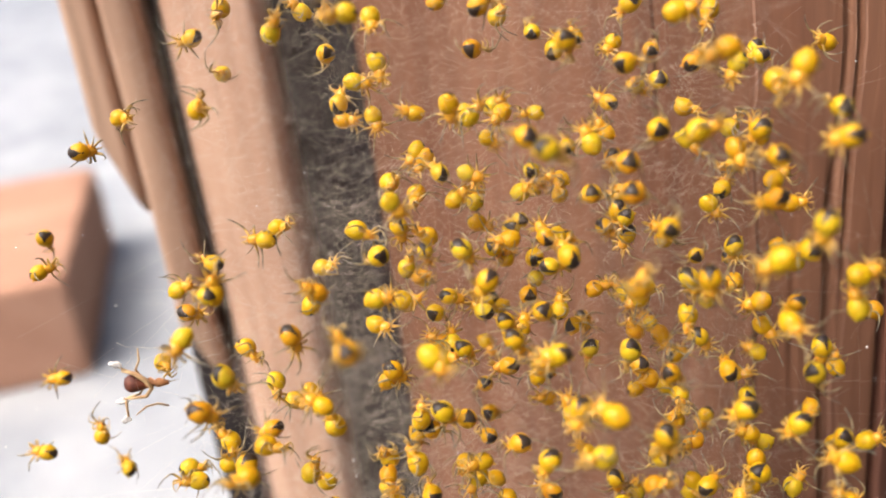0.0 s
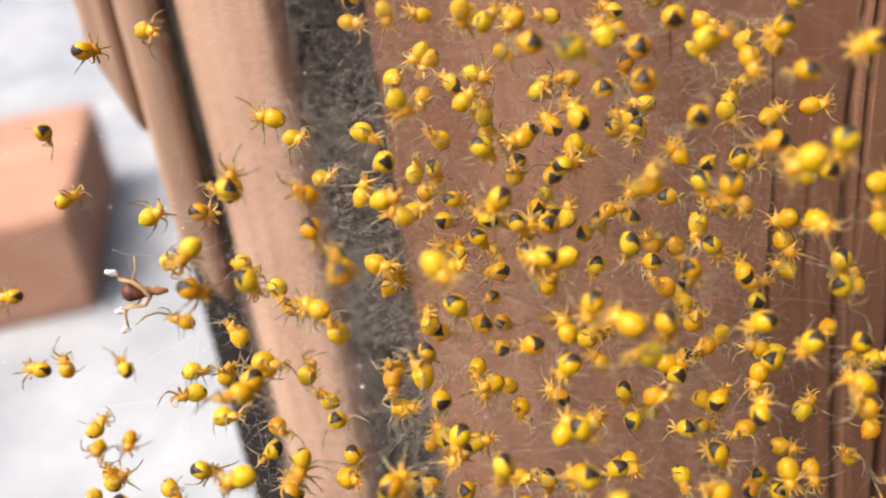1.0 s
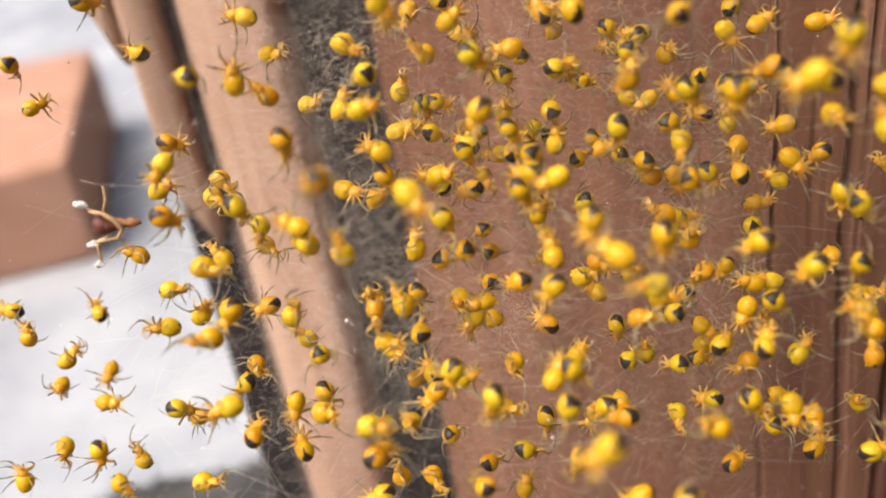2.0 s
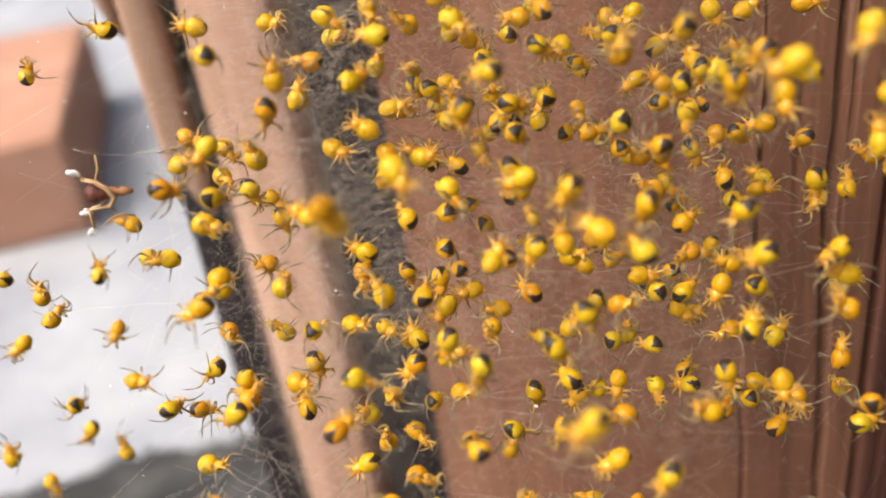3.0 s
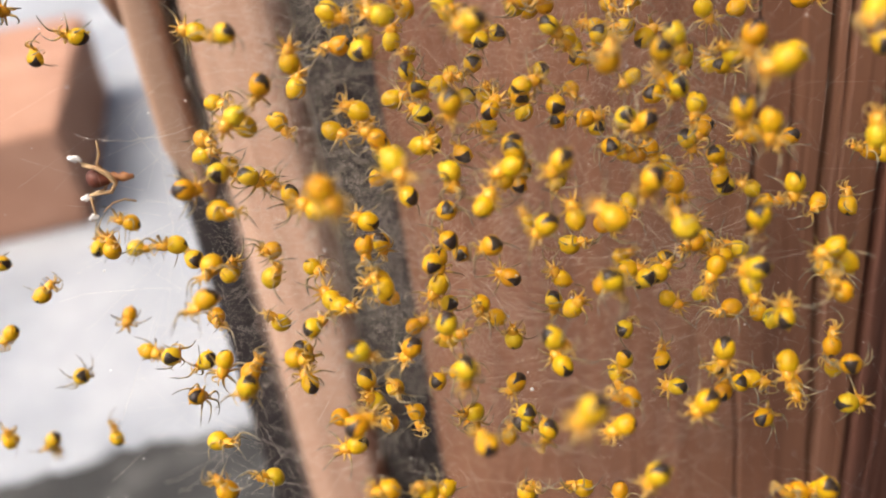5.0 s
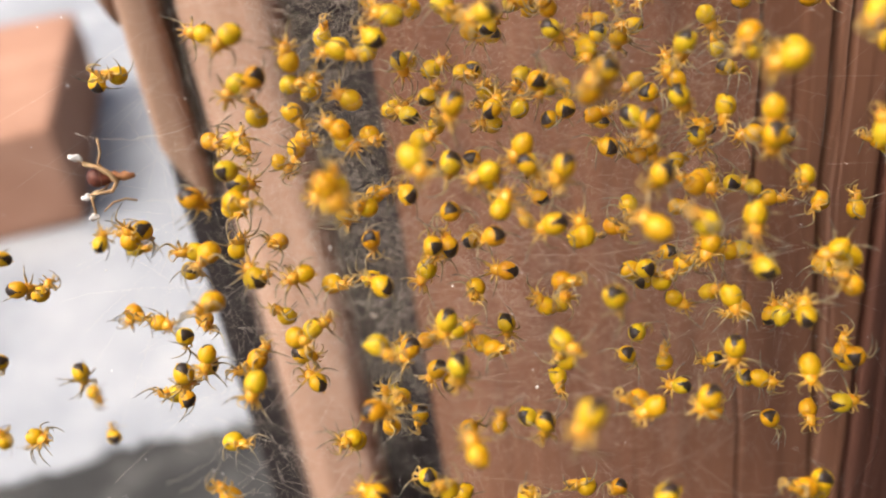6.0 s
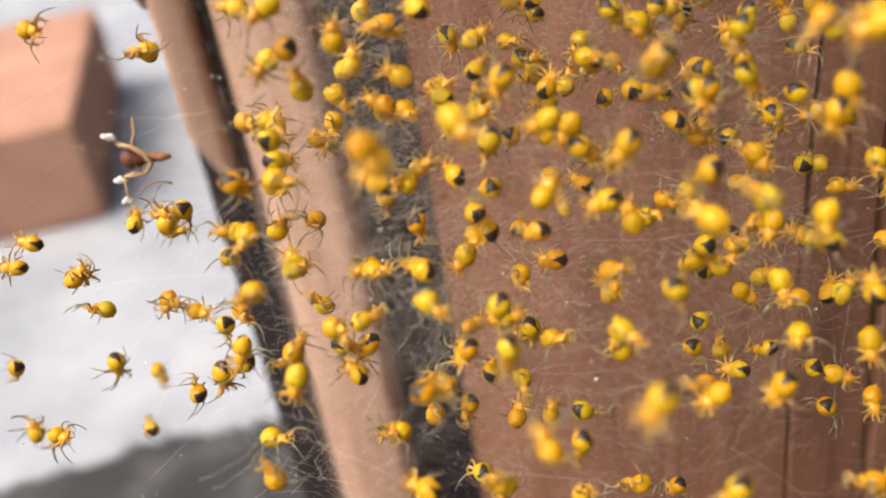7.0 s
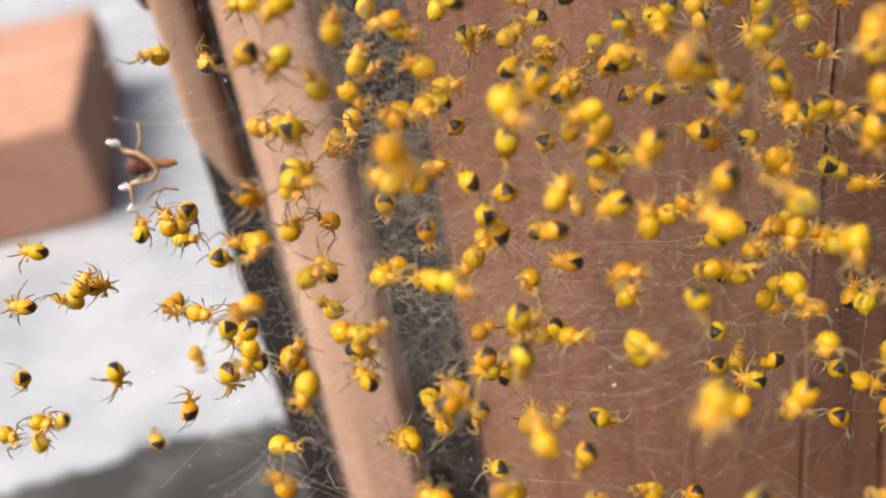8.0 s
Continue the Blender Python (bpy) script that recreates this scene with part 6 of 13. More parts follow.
    walk(SWARM[102], [(0, at(-0.44, 44.2, 161.02, -49, 22, -100)), (0.5, at(-0.33, 44.78, 160.64, -50, 20, -96)), (1, at(-0.08, 45.55, 160.9, -53, 22, -98)), (1.5, at(-0.46, 44.06, 161.45, -46, 18, -98)), (2, at(0.13, 45.68, 161.7, -57, 15, -107)), (3.5, at(1.14, 45.48, 161.55, -44, -51, -98)), (4, at(1.18, 45.42, 161.66, -53, -55, -93)), (4.5, at(1.3, 45.52, 161.61, -54, -52, -90)), (6, at(1.2, 45.66, 162.01, -94, 2, -123)), (6.5, at(0.27, 45.73, 162.17, -94, 7, -116)), (7, at(0.4, 45.93, 162.09, -93, -3, -119)), (7.5, at(0.44, 45.84, 161.83, -92, 6, -117)), (8, at(0.56, 46.06, 162, -87, 5, -110))])
    walk(SWARM[103], [(0, at(0.88, 45.35, 159.52, -17, 16, 12)), (0.5, at(0.91, 45.84, 158.96, -18, 14, 12)), (1, at(1.32, 46.39, 158.89, -14, 14, 13)), (1.5, at(1.18, 44.71, 159.15, -16, 19, 14)), (2, at(1.1, 46.22, 159.21, -14, 15, 10)), (3.5, at(0.85, 46.48, 159.74, -22, 2, 11)), (4, at(0.83, 46.27, 159.64, -20, 4, 6)), (4.5, at(0.93, 46.19, 159.28, -16, 3, 2)), (6, at(0.87, 45.87, 158.98, -29, -3, 6)), (6.5, at(0.31, 45.97, 159.18, -23, 5, 10)), (7, at(0.24, 46.22, 159.16, -18, -9, 6)), (7.5, at(0.5, 46.43, 159.37, -25, -3, 3)), (8, at(0.25, 46.33, 159.04, -24, 1, 10))])
    walk(SWARM[104], [(0, at(2.86, 55.06, 153.36, -137, -3, 156)), (0.5, at(2.96, 55.8, 153.25, -134, -5, 152)), (1, at(3.25, 56.12, 152.78, -136, -12, 148)), (1.5, at(3.17, 54.65, 153.36, -143, -2, 153)), (2, at(3.01, 55.98, 153.13, -139, -10, 156)), (3.5, at(3.63, 55.93, 153.16, -110, 0, 135)), (4, at(3.66, 55.99, 153.47, -109, 3, 130)), (4.5, at(3.77, 56.16, 153.53, -114, -3, 140)), (6, at(4.33, 56.13, 153.72, -147, -7, 166)), (6.5, at(4.68, 56.2, 153.91, -144, -5, 169)), (7, at(4.65, 56.35, 153.76, -146, 3, 169)), (7.5, at(4.84, 56.22, 153.45, -145, -4, 168)), (8, at(4.81, 56.18, 153.19, -140, -2, 175))])
    walk(SWARM[105], [(0, at(-1.66, 46.76, 159.03, 115, 11, 93)), (0.5, at(-1.6, 47.57, 159.01, 104, 5, 98)), (1, at(-1.57, 47.87, 158.51, 107, 1, 95)), (1.5, at(-1.49, 46.31, 158.98, 109, 21, 94)), (2, at(-1.48, 47.71, 158.89, 111, 10, 92)), (3.5, at(-1.15, 47.73, 159.08, 25, 45, 29)), (4, at(-1.08, 47.74, 159.33, 28, 43, 33)), (4.5, at(-0.95, 47.88, 159.33, 25, 38, 30)), (6, at(-1.25, 47.79, 159.36, 17, 47, 17)), (6.5, at(-1.28, 47.83, 159.47, 27, 35, 27)), (7, at(-1.42, 47.96, 159.28, 27, 38, 28)), (7.5, at(-1.4, 47.94, 159.1, 21, 40, 21)), (8, at(-1.39, 48, 159.04, 16, 36, 19))])
    walk(SWARM[106], [(0, at(-1.12, 47.16, 157.96, -26, -2, -23)), (0.5, at(-1.24, 47.75, 157.56, -19, -5, -25)), (1, at(-1.01, 48.34, 157.54, -21, -1, -26)), (1.5, at(-0.77, 46.88, 158.21, -20, 0, -24)), (2, at(-0.22, 48.07, 157.78, -17, -4, -29)), (3.5, at(0.68, 47.27, 156.65, -6, 45, 8)), (4, at(0.73, 47.19, 156.75, -10, 44, -1)), (4.5, at(0.79, 47.3, 156.72, -10, 41, -3)), (6, at(0.51, 46.85, 156.22, 43, 55, 26)), (6.5, at(-0.21, 46.85, 156.24, 26, 52, 18)), (7, at(-0.13, 47.08, 156.19, 32, 52, 19)), (7.5, at(-0.25, 47.13, 156.09, 31, 53, 15)), (8, at(-0.27, 47.28, 156.22, 34, 51, 14))])
    walk(SWARM[107], [(0, at(6.4, 43.38, 160.21, 128, 19, 168)), (0.5, at(6.31, 44.24, 160.27, 129, 20, 160)), (1, at(5.55, 44.11, 159, 130, 17, 168)), (1.5, at(5.61, 42.5, 159.36, 131, 14, 162)), (2, at(5.32, 43.98, 159.34, 134, 16, 166)), (3.5, at(7.12, 43.26, 158.31, 134, 13, 171)), (4, at(7.32, 43.32, 158.61, 135, 21, 170)), (4.5, at(7.32, 43.8, 159.15, 134, 17, 169)), (6, at(7.36, 42.96, 158.1, 133, 16, 171)), (6.5, at(7.01, 43.06, 158.3, 137, 15, 164)), (7, at(6.52, 43.03, 157.85, 126, 18, 168)), (7.5, at(6.44, 43.05, 157.74, 138, 15, 170)), (8, at(6.41, 43.15, 157.75, 128, 11, 156))])
    walk(SWARM[108], [(0, at(5.85, 37.72, 164.28, -56, -10, 140)), (0.5, at(5.75, 38.55, 164.31, -62, -13, 153)), (1, at(5.96, 38.9, 163.87, -64, -14, 146)), (1.5, at(6.28, 37.37, 164.33, -64, -15, 150)), (2, at(6.4, 38.76, 164.18, -63, -14, 148)), (3.5, at(6.17, 38.95, 164.55, -81, -42, 169)), (4, at(6.36, 39.02, 164.86, -72, -44, 162)), (4.5, at(6.2, 39.16, 164.87, -79, -42, 165)), (6, at(5.85, 38.81, 164.54, -69, -27, 153)), (6.5, at(5.59, 38.79, 164.56, -68, -29, 151)), (7, at(5.58, 38.93, 164.4, -67, -30, 148)), (7.5, at(5.61, 38.9, 164.25, -73, -27, 156)), (8, at(5.75, 39.1, 164.37, -69, -32, 149))])
    walk(SWARM[109], [(0, at(-6.18, 45.15, 160.54, 117, -9, -47)), (0.5, at(-6.31, 45.76, 160.19, 123, -9, -50)), (1, at(-6.43, 46.18, 159.89, 122, -10, -50)), (1.5, at(-7.03, 45.39, 161.62, 120, -7, -51)), (2, at(-6.73, 46.45, 161.01, 124, -1, -51)), (3.5, at(-9.08, 48.55, 164.55, 116, -4, -51)), (4, at(-8.93, 48.42, 164.6, 117, -3, -46)), (4.5, at(-8.96, 48.48, 164.48, 120, -9, -47)), (6, at(-8.23, 48.68, 164.88, 114, -4, -52)), (6.5, at(-8.48, 48.64, 164.88, 127, -3, -59)), (7, at(-8.16, 48.92, 164.92, 112, -6, -53)), (7.5, at(-7.9, 49.02, 164.96, 120, -8, -55)), (8, at(-7.8, 49.13, 164.95, 120, -5, -54))])
    walk(SWARM[110], [(0, at(0.12, 49.12, 161.35, 144, -69, 102)), (0.5, at(0.14, 50, 161.52, 133, -70, 115)), (1, at(0.19, 50.1, 160.63, 137, -57, 100)), (1.5, at(0.42, 48.7, 161.26, 144, -61, 96)), (2, at(0.36, 50.44, 161.68, 144, -68, 97)), (3.5, at(-0.1, 50.02, 161.12, 142, -60, 99)), (4, at(-0.05, 49.94, 161.23, 159, -62, 85)), (4.5, at(0.02, 50.01, 161.12, 156, -58, 83)), (6, at(-0.05, 50.12, 161.46, 145, -63, 94)), (6.5, at(-0.37, 50.02, 161.35, 143, -63, 96)), (7, at(0, 50.36, 161.51, 158, -64, 87)), (7.5, at(1.19, 50.47, 161.66, 137, -71, 103)), (8, at(1.93, 50.79, 161.95, 144, -69, 98))])
    walk(SWARM[111], [(0, at(9.18, 39.38, 169.15, 126, -4, 46)), (0.5, at(8.89, 40.18, 169.22, 124, -10, 46)), (1, at(9.14, 40.46, 168.59, 121, -7, 43)), (2, at(9.86, 45.91, 167.27, 125, 1, 46)), (3.5, at(8.86, 40.77, 169.43, 126, -14, 40)), (4, at(8.7, 40.74, 169.53, 122, -4, 46)), (4.5, at(8.86, 40.7, 169.25, 122, -4, 47)), (6, at(7.21, 39.49, 167.51, 122, -7, 48)), (6.5, at(6.94, 39.54, 167.67, 134, -7, 43)), (7, at(6.75, 39.52, 167.28, 129, -8, 43)), (7.5, at(6.72, 39.34, 166.92, 131, -1, 44)), (8, at(6.96, 39.63, 167.11, 123, -6, 45))])
    walk(SWARM[112], [(0, at(13.24, 58.58, 158.96, 86, 53, 120)), (0.5, at(12.98, 59.62, 159.49, 85, 44, 122)), (1, at(13.46, 59.95, 158.92, 95, 50, 129)), (1.5, at(13.72, 58.7, 159.58, 92, 46, 126)), (2, at(13.29, 60.53, 160.01, 90, 47, 125)), (3.5, at(10.6, 61.15, 160.96, 88, 50, 112)), (4, at(10.63, 61.3, 161.35, 98, 47, 136)), (4.5, at(10.71, 61.4, 161.3, 83, 41, 125)), (6, at(11.54, 61.09, 161.04, 83, 41, 125)), (6.5, at(11.06, 61.18, 161.27, 83, 41, 125)), (7, at(11.07, 61.2, 160.97, 10, 67, -10)), (7.5, at(11.25, 61.01, 160.72, -3, 64, -24)), (8, at(11.57, 61.29, 160.8, -1, 59, -16))])
    walk(SWARM[113], [(0, at(13.47, 45.47, 166.12, -65, 19, -162)), (0.5, at(13.26, 46.12, 165.96, -70, 19, -158)), (1, at(13.45, 46.49, 165.46, -65, 14, -162)), (1.5, at(13.26, 44.77, 165.39, -71, 22, -163)), (2, at(12.96, 46.69, 165.98, -68, 17, -159)), (3.5, at(13.4, 45.93, 164.79, -118, 8, -152)), (4, at(13.28, 45.85, 164.79, -117, 10, -154)), (4.5, at(13.31, 45.89, 164.66, -118, 5, -157)), (6, at(12.93, 45.26, 163.92, -72, 21, -171)), (6.5, at(12.56, 45.2, 163.9, -71, 23, -168)), (7, at(12.6, 45.22, 163.59, -61, 19, -164)), (7.5, at(12.79, 44.93, 163.09, -68, 16, -167)), (8, at(13.2, 45.1, 163.08, -76, 16, -169))])
    walk(SWARM[114], [(0, at(13.07, 40.95, 168.31, -73, 1, 162)), (0.5, at(12.89, 41.67, 168.27, -71, 0, 167)), (1, at(13.37, 41.77, 167.33, -72, -1, 158)), (1.5, at(13.47, 40.08, 167.34, -78, 1, 161)), (2, at(13.68, 41.81, 167.66, -76, 0, 161)), (3.5, at(14.45, 41.23, 166.74, -79, 1, 162)), (4, at(14.54, 41.23, 166.87, -78, -1, 159)), (4.5, at(14.42, 41.04, 166.35, -74, 2, 160)), (6, at(15.48, 39.4, 164.08, -81, -5, 167)), (6.5, at(14.83, 39.5, 164.29, -77, -15, 161)), (7, at(14.47, 39.5, 163.94, -74, -12, 166)), (7.5, at(14.17, 39.31, 163.59, -82, -11, 164)), (8, at(14.89, 39.24, 163.21, -77, -14, 169))])
    walk(SWARM[115], [(0, at(19.13, 59.28, 157, 116, 8, 158)), (0.5, at(19.57, 60.06, 157.1, 119, 11, 163)), (1, at(19.81, 60.32, 156.41, 111, 9, 153)), (1.5, at(19.7, 58.54, 156.19, 114, 11, 151)), (2, at(19.9, 60.58, 156.96, 115, 12, 158)), (3.5, at(20.05, 61.66, 158.65, 120, 8, 161)), (4, at(20.06, 61.77, 158.92, 118, 6, 157)), (4.5, at(19.95, 61.44, 158.19, 108, 12, 158)), (6, at(20.6, 61.73, 159, 108, 12, 158)), (6.5, at(20.45, 61.66, 158.97, 108, 12, 158)), (7, at(21.31, 61.75, 158.84, 108, 12, 158)), (7.5, at(21.34, 61.57, 158.67, 108, 12, 158)), (8, at(21.27, 61.8, 158.58, 108, 12, 158))])
    walk(SWARM[116], [(0, at(16.39, 39.5, 166.12, -165, -17, 3)), (0.5, at(17.08, 40.66, 165.78, -172, -12, 2)), (1, at(17.3, 41.23, 164.99, -170, -17, 8)), (1.5, at(18.01, 40.81, 165.08, -171, -16, 6)), (2, at(19.2, 44.22, 164.52, -171, -14, 4)), (3.5, at(15.86, 40.99, 166.19, -90, -15, -47)), (4, at(15.88, 40.73, 165.9, -92, -15, -43)), (4.5, at(15.84, 40.03, 164.55, -86, -8, -43)), (6, at(15.67, 40.12, 165.04, -96, -11, -44)), (6.5, at(15.45, 40.16, 165.16, -91, -15, -45)), (7, at(15.02, 40.11, 164.73, -93, -15, -39)), (7.5, at(14.88, 39.86, 164.31, -89, -15, -53)), (8, at(15.4, 40.13, 164.44, -90, -16, -48))])
    walk(SWARM[117], [(0, at(18.34, 47.55, 161.34, -98, -46, -19)), (0.5, at(18.47, 48.27, 161.27, -98, -47, -13)), (1, at(18.71, 48.27, 160.19, -104, -36, -20)), (1.5, at(18.87, 46.56, 160.18, -92, -45, -22)), (2, at(18.91, 48.26, 160.41, -104, -42, -11)), (3.5, at(16.29, 48.48, 160.68, -19, -23, -24)), (4, at(16.33, 48.38, 160.64, -20, -24, -23)), (4.5, at(16.23, 48.13, 160.02, -20, -17, -23)), (6, at(14.66, 46.73, 158.1, -107, -43, -8)), (6.5, at(13.86, 46.88, 158.37, -104, -40, -17)), (7, at(13.83, 47.05, 158.29, -104, -41, -19)), (7.5, at(14.06, 46.92, 158.04, -96, -49, -22)), (8, at(13.97, 47.04, 157.97, -97, -41, -20))])
    walk(SWARM[118], [(0, at(19.65, 39.49, 168.05, 175, -52, 106)), (0.5, at(19.68, 40.24, 168.07, 158, -53, 121)), (1, at(19.64, 40.25, 166.95, -175, -48, 100)), (1.5, at(20, 38.65, 167.08, 177, -51, 109)), (2, at(19.65, 40.35, 167.28, -179, -47, 96)), (3.5, at(20.84, 39.33, 165.61, -179, -47, 96)), (4, at(20.88, 40.23, 167.18, -157, -11, 160)), (4.5, at(20.99, 40.5, 167.4, -150, -21, 160)), (8, at(20.83, 40.41, 166.72, -154, -22, 160))])
    walk(SWARM[119], [(0, at(19.99, 40.04, 165.93, 109, 19, 127)), (0.5, at(20.21, 40.77, 165.87, 107, 25, 121)), (1, at(20.22, 40.75, 164.74, 113, 16, 123)), (1.5, at(20.42, 39.06, 164.77, 116, 12, 119)), (2, at(20.09, 40.8, 165.04, 112, 22, 122)), (3.5, at(20.75, 39.58, 163.03, 114, 19, 121)), (4, at(20.89, 39.65, 163.26, 111, 13, 125)), (4.5, at(20.81, 39.78, 163.24, 112, 15, 117)), (8, at(20.47, 38.43, 163.16, 108, 20, 126))])
    walk(SWARM[120], [(0, at(10.24, 58.92, 157.21, -65, 20, -141)), (0.5, at(10.37, 59.91, 157.62, -64, 16, -140)), (1, at(10.92, 60.24, 157.08, -68, 16, -149)), (1.5, at(11.02, 58.77, 157.46, -66, 18, -146)), (2, at(10.92, 60.44, 157.67, -65, 14, -146)), (3.5, at(10.61, 60.74, 158.19, -5, -38, -161)), (4, at(10.55, 60.85, 158.51, -15, -33, -153)), (4.5, at(10.61, 60.89, 158.36, -4, -46, -163)), (6, at(9.93, 60.82, 158.46, -5, -42, -156)), (6.5, at(9.54, 60.68, 158.33, -8, -35, -151)), (7, at(9.84, 60.98, 158.47, -14, -35, -148)), (7.5, at(10.26, 60.83, 158.27, -7, -32, -157)), (8, at(10.71, 61.07, 158.32, -7, -38, -159))])
    walk(SWARM[121], [(0, at(9.92, 44.54, 162.87, -92, 15, -131)), (0.5, at(9.25, 45.7, 163.49, -96, 12, -143)), (1, at(9.48, 45.92, 162.78, -96, 12, -140)), (1.5, at(9.86, 44.79, 163.8, -97, 6, -146)), (2, at(9.53, 46.78, 164.54, -96, 12, -142)), (3.5, at(10.4, 45.9, 163.2, -121, 16, -149)), (4, at(10.13, 46.01, 163.52, -119, 17, -146)), (4.5, at(10.49, 45.96, 163.23, -123, 17, -148)), (6, at(10.62, 45.65, 163.01, -100, 42, 152)), (6.5, at(10.27, 45.76, 163.25, -108, 43, 141)), (7, at(10.37, 45.76, 162.9, -106, 44, 140)), (7.5, at(10.38, 45.59, 162.59, -103, 46, 153)), (8, at(10.57, 45.82, 162.68, -111, 47, 145))])
    walk(SWARM[122], [(0, at(11.56, 48.98, 159.07, -8, -1, 19)), (0.5, at(11.48, 49.99, 159.45, -13, 2, 9)), (1, at(11.84, 50.29, 158.88, -16, 5, 11)), (1.5, at(12.02, 48.92, 159.5, -17, 6, 12)), (2, at(11.81, 50.89, 160.21, -14, 8, 13)), (3.5, at(11.04, 50.43, 159.47, -27, -24, 5)), (4, at(11.22, 50.35, 159.52, -26, -23, 0)), (4.5, at(11.06, 50.37, 159.32, -23, -22, -2)), (6, at(10.36, 50.05, 159.08, 12, 3, 13)), (6.5, at(10.25, 50.06, 159.17, 2, 3, 19)), (7, at(10.69, 50.26, 159.13, 10, 8, 18)), (7.5, at(11.06, 49.93, 158.59, 3, 7, 17)), (8, at(10.98, 50.05, 158.5, 4, 6, 17))])
    walk(SWARM[123], [(0, at(11.26, 41.64, 162.92, -124, -23, 118)), (0.5, at(11.27, 42.53, 163.09, -115, -18, 114)), (1, at(11.8, 42.81, 162.52, -110, -14, 112)), (1.5, at(12, 41.31, 162.96, -111, -23, 108)), (2, at(11.91, 42.88, 163.02, -114, -22, 110)), (3.5, at(11.24, 43.38, 163.83, -136, -43, -164)), (4, at(11.08, 43.54, 164.25, -131, -42, -174)), (4.5, at(11.08, 43.53, 164.02, -128, -44, -172)), (6, at(10.93, 43.25, 163.85, -71, -11, 141)), (6.5, at(10.37, 43.41, 164.16, -75, -8, 145)), (7, at(10.32, 43.52, 163.99, -71, -13, 135)), (7.5, at(10.32, 43.39, 163.74, -70, -20, 140)), (8, at(10.5, 43.63, 163.84, -76, -13, 141))])
    walk(SWARM[124], [(0, at(15.57, 45.36, 160.06, 39, 34, 11)), (0.5, at(15.99, 46.47, 159.85, 39, 32, 9)), (1, at(16.05, 47, 159.15, 38, 30, 11)), (1.5, at(16.47, 46.65, 159.55, 38, 29, 8)), (2, at(16.9, 49.96, 158.91, 37, 33, 8)), (3.5, at(16.61, 48.96, 157.23, 45, 34, 3)), (4, at(16.91, 49.02, 157.49, 53, 35, 0)), (4.5, at(16.79, 49.03, 157.25, 46, 33, 1)), (6, at(15.71, 48.44, 156.66, 105, -12, 60)), (6.5, at(14.92, 48.57, 156.92, 110, -10, 52)), (7, at(14.96, 48.77, 156.88, 108, -10, 60)), (7.5, at(15.24, 48.63, 156.62, 104, -7, 54)), (8, at(15.14, 48.73, 156.53, 107, -11, 58))])
    walk(SWARM[125], [(0, at(18.31, 40.65, 162.32, -113, -28, 102)), (0.5, at(18.65, 41.38, 162.23, -113, -30, 113)), (1, at(18.82, 41.34, 161.12, -114, -22, 105)), (1.5, at(19.34, 39.59, 161.14, -117, -22, 108)), (2, at(19.38, 41.2, 161.23, -119, -16, 106)), (3.5, at(13.03, 45.4, 167.83, -135, -5, 41)), (4, at(13.04, 45.4, 167.96, -142, -10, 43)), (4.5, at(12.95, 45.35, 167.65, -129, -2, 47)), (6, at(13.1, 44.7, 166.9, -63, -22, 70)), (6.5, at(12.47, 44.44, 166.54, -75, -22, 69)), (7, at(12.14, 44.47, 166.26, -67, -24, 69)), (7.5, at(12.02, 44.39, 166.13, -70, -25, 73)), (8, at(12.25, 44.49, 165.96, -69, -29, 77))])
    walk(SWARM[126], [(0, at(23.94, 49.69, 156.33, 123, -17, -141)), (0.5, at(24.16, 50.33, 156.09, 120, -22, -142)), (1, at(24.29, 50.37, 155.1, 122, -15, -144)), (1.5, at(24.36, 48.62, 155.07, 117, -17, -146)), (2, at(24.18, 50.27, 155.18, 121, -23, -142)), (3.5, at(24.56, 50.17, 154.94, 123, -20, -145)), (4, at(24.66, 50.04, 154.83, 122, -15, -144)), (4.5, at(24.54, 49.54, 153.78, 126, -19, -147)), (8, at(24.48, 47.54, 153.31, 117, -16, -139))])
    walk(SWARM[127], [(0, at(9.57, 37.05, 162.58, -82, 0, -167)), (0.5, at(9.41, 38.04, 162.86, -71, -5, -164)), (1, at(9.19, 38.44, 162.5, -76, -8, -164)), (1.5, at(9.55, 37.13, 163.34, -76, -1, -164)), (2, at(9.38, 38.47, 163.04, -75, -4, -171)), (3.5, at(9.78, 38.62, 163.36, -98, -16, -162)), (4, at(10.2, 38.67, 163.62, -95, -13, -154)), (4.5, at(9.98, 38.68, 163.41, -94, -11, -160)), (6, at(10.09, 38.56, 163.52, -104, -20, -163)), (6.5, at(8.98, 38.66, 163.72, -115, -14, -164)), (7, at(8.73, 38.35, 162.81, -115, -13, -164)), (7.5, at(8.52, 38.24, 162.56, -112, -18, -164)), (8, at(8.38, 38.4, 162.6, -113, -8, -160))])
    walk(SWARM[128], [(0, at(13.06, 47.17, 156.12, 129, 1, 3)), (0.5, at(13.28, 48.05, 156.22, 134, 6, 5)), (1, at(13.54, 48.31, 155.67, 130, 12, 7)), (1.5, at(13.85, 46.87, 156.25, 133, 6, 2)), (2, at(13.51, 48.42, 156.29, 133, 5, -3)), (3.5, at(14.32, 47.96, 155.57, 50, 54, -48)), (4, at(14.63, 48.02, 155.82, 48, 61, -55)), (4.5, at(14.4, 48.09, 155.72, 53, 59, -49)), (6, at(13.5, 46.19, 153.03, 123, 43, -29)), (6.5, at(13.2, 46.46, 153.49, 124, 43, -29)), (7, at(12.73, 46.5, 153.16, 133, 45, -25)), (7.5, at(12.58, 46.47, 153.01, 132, 41, -28)), (8, at(12.66, 46.54, 152.94, 126, 48, -34))])
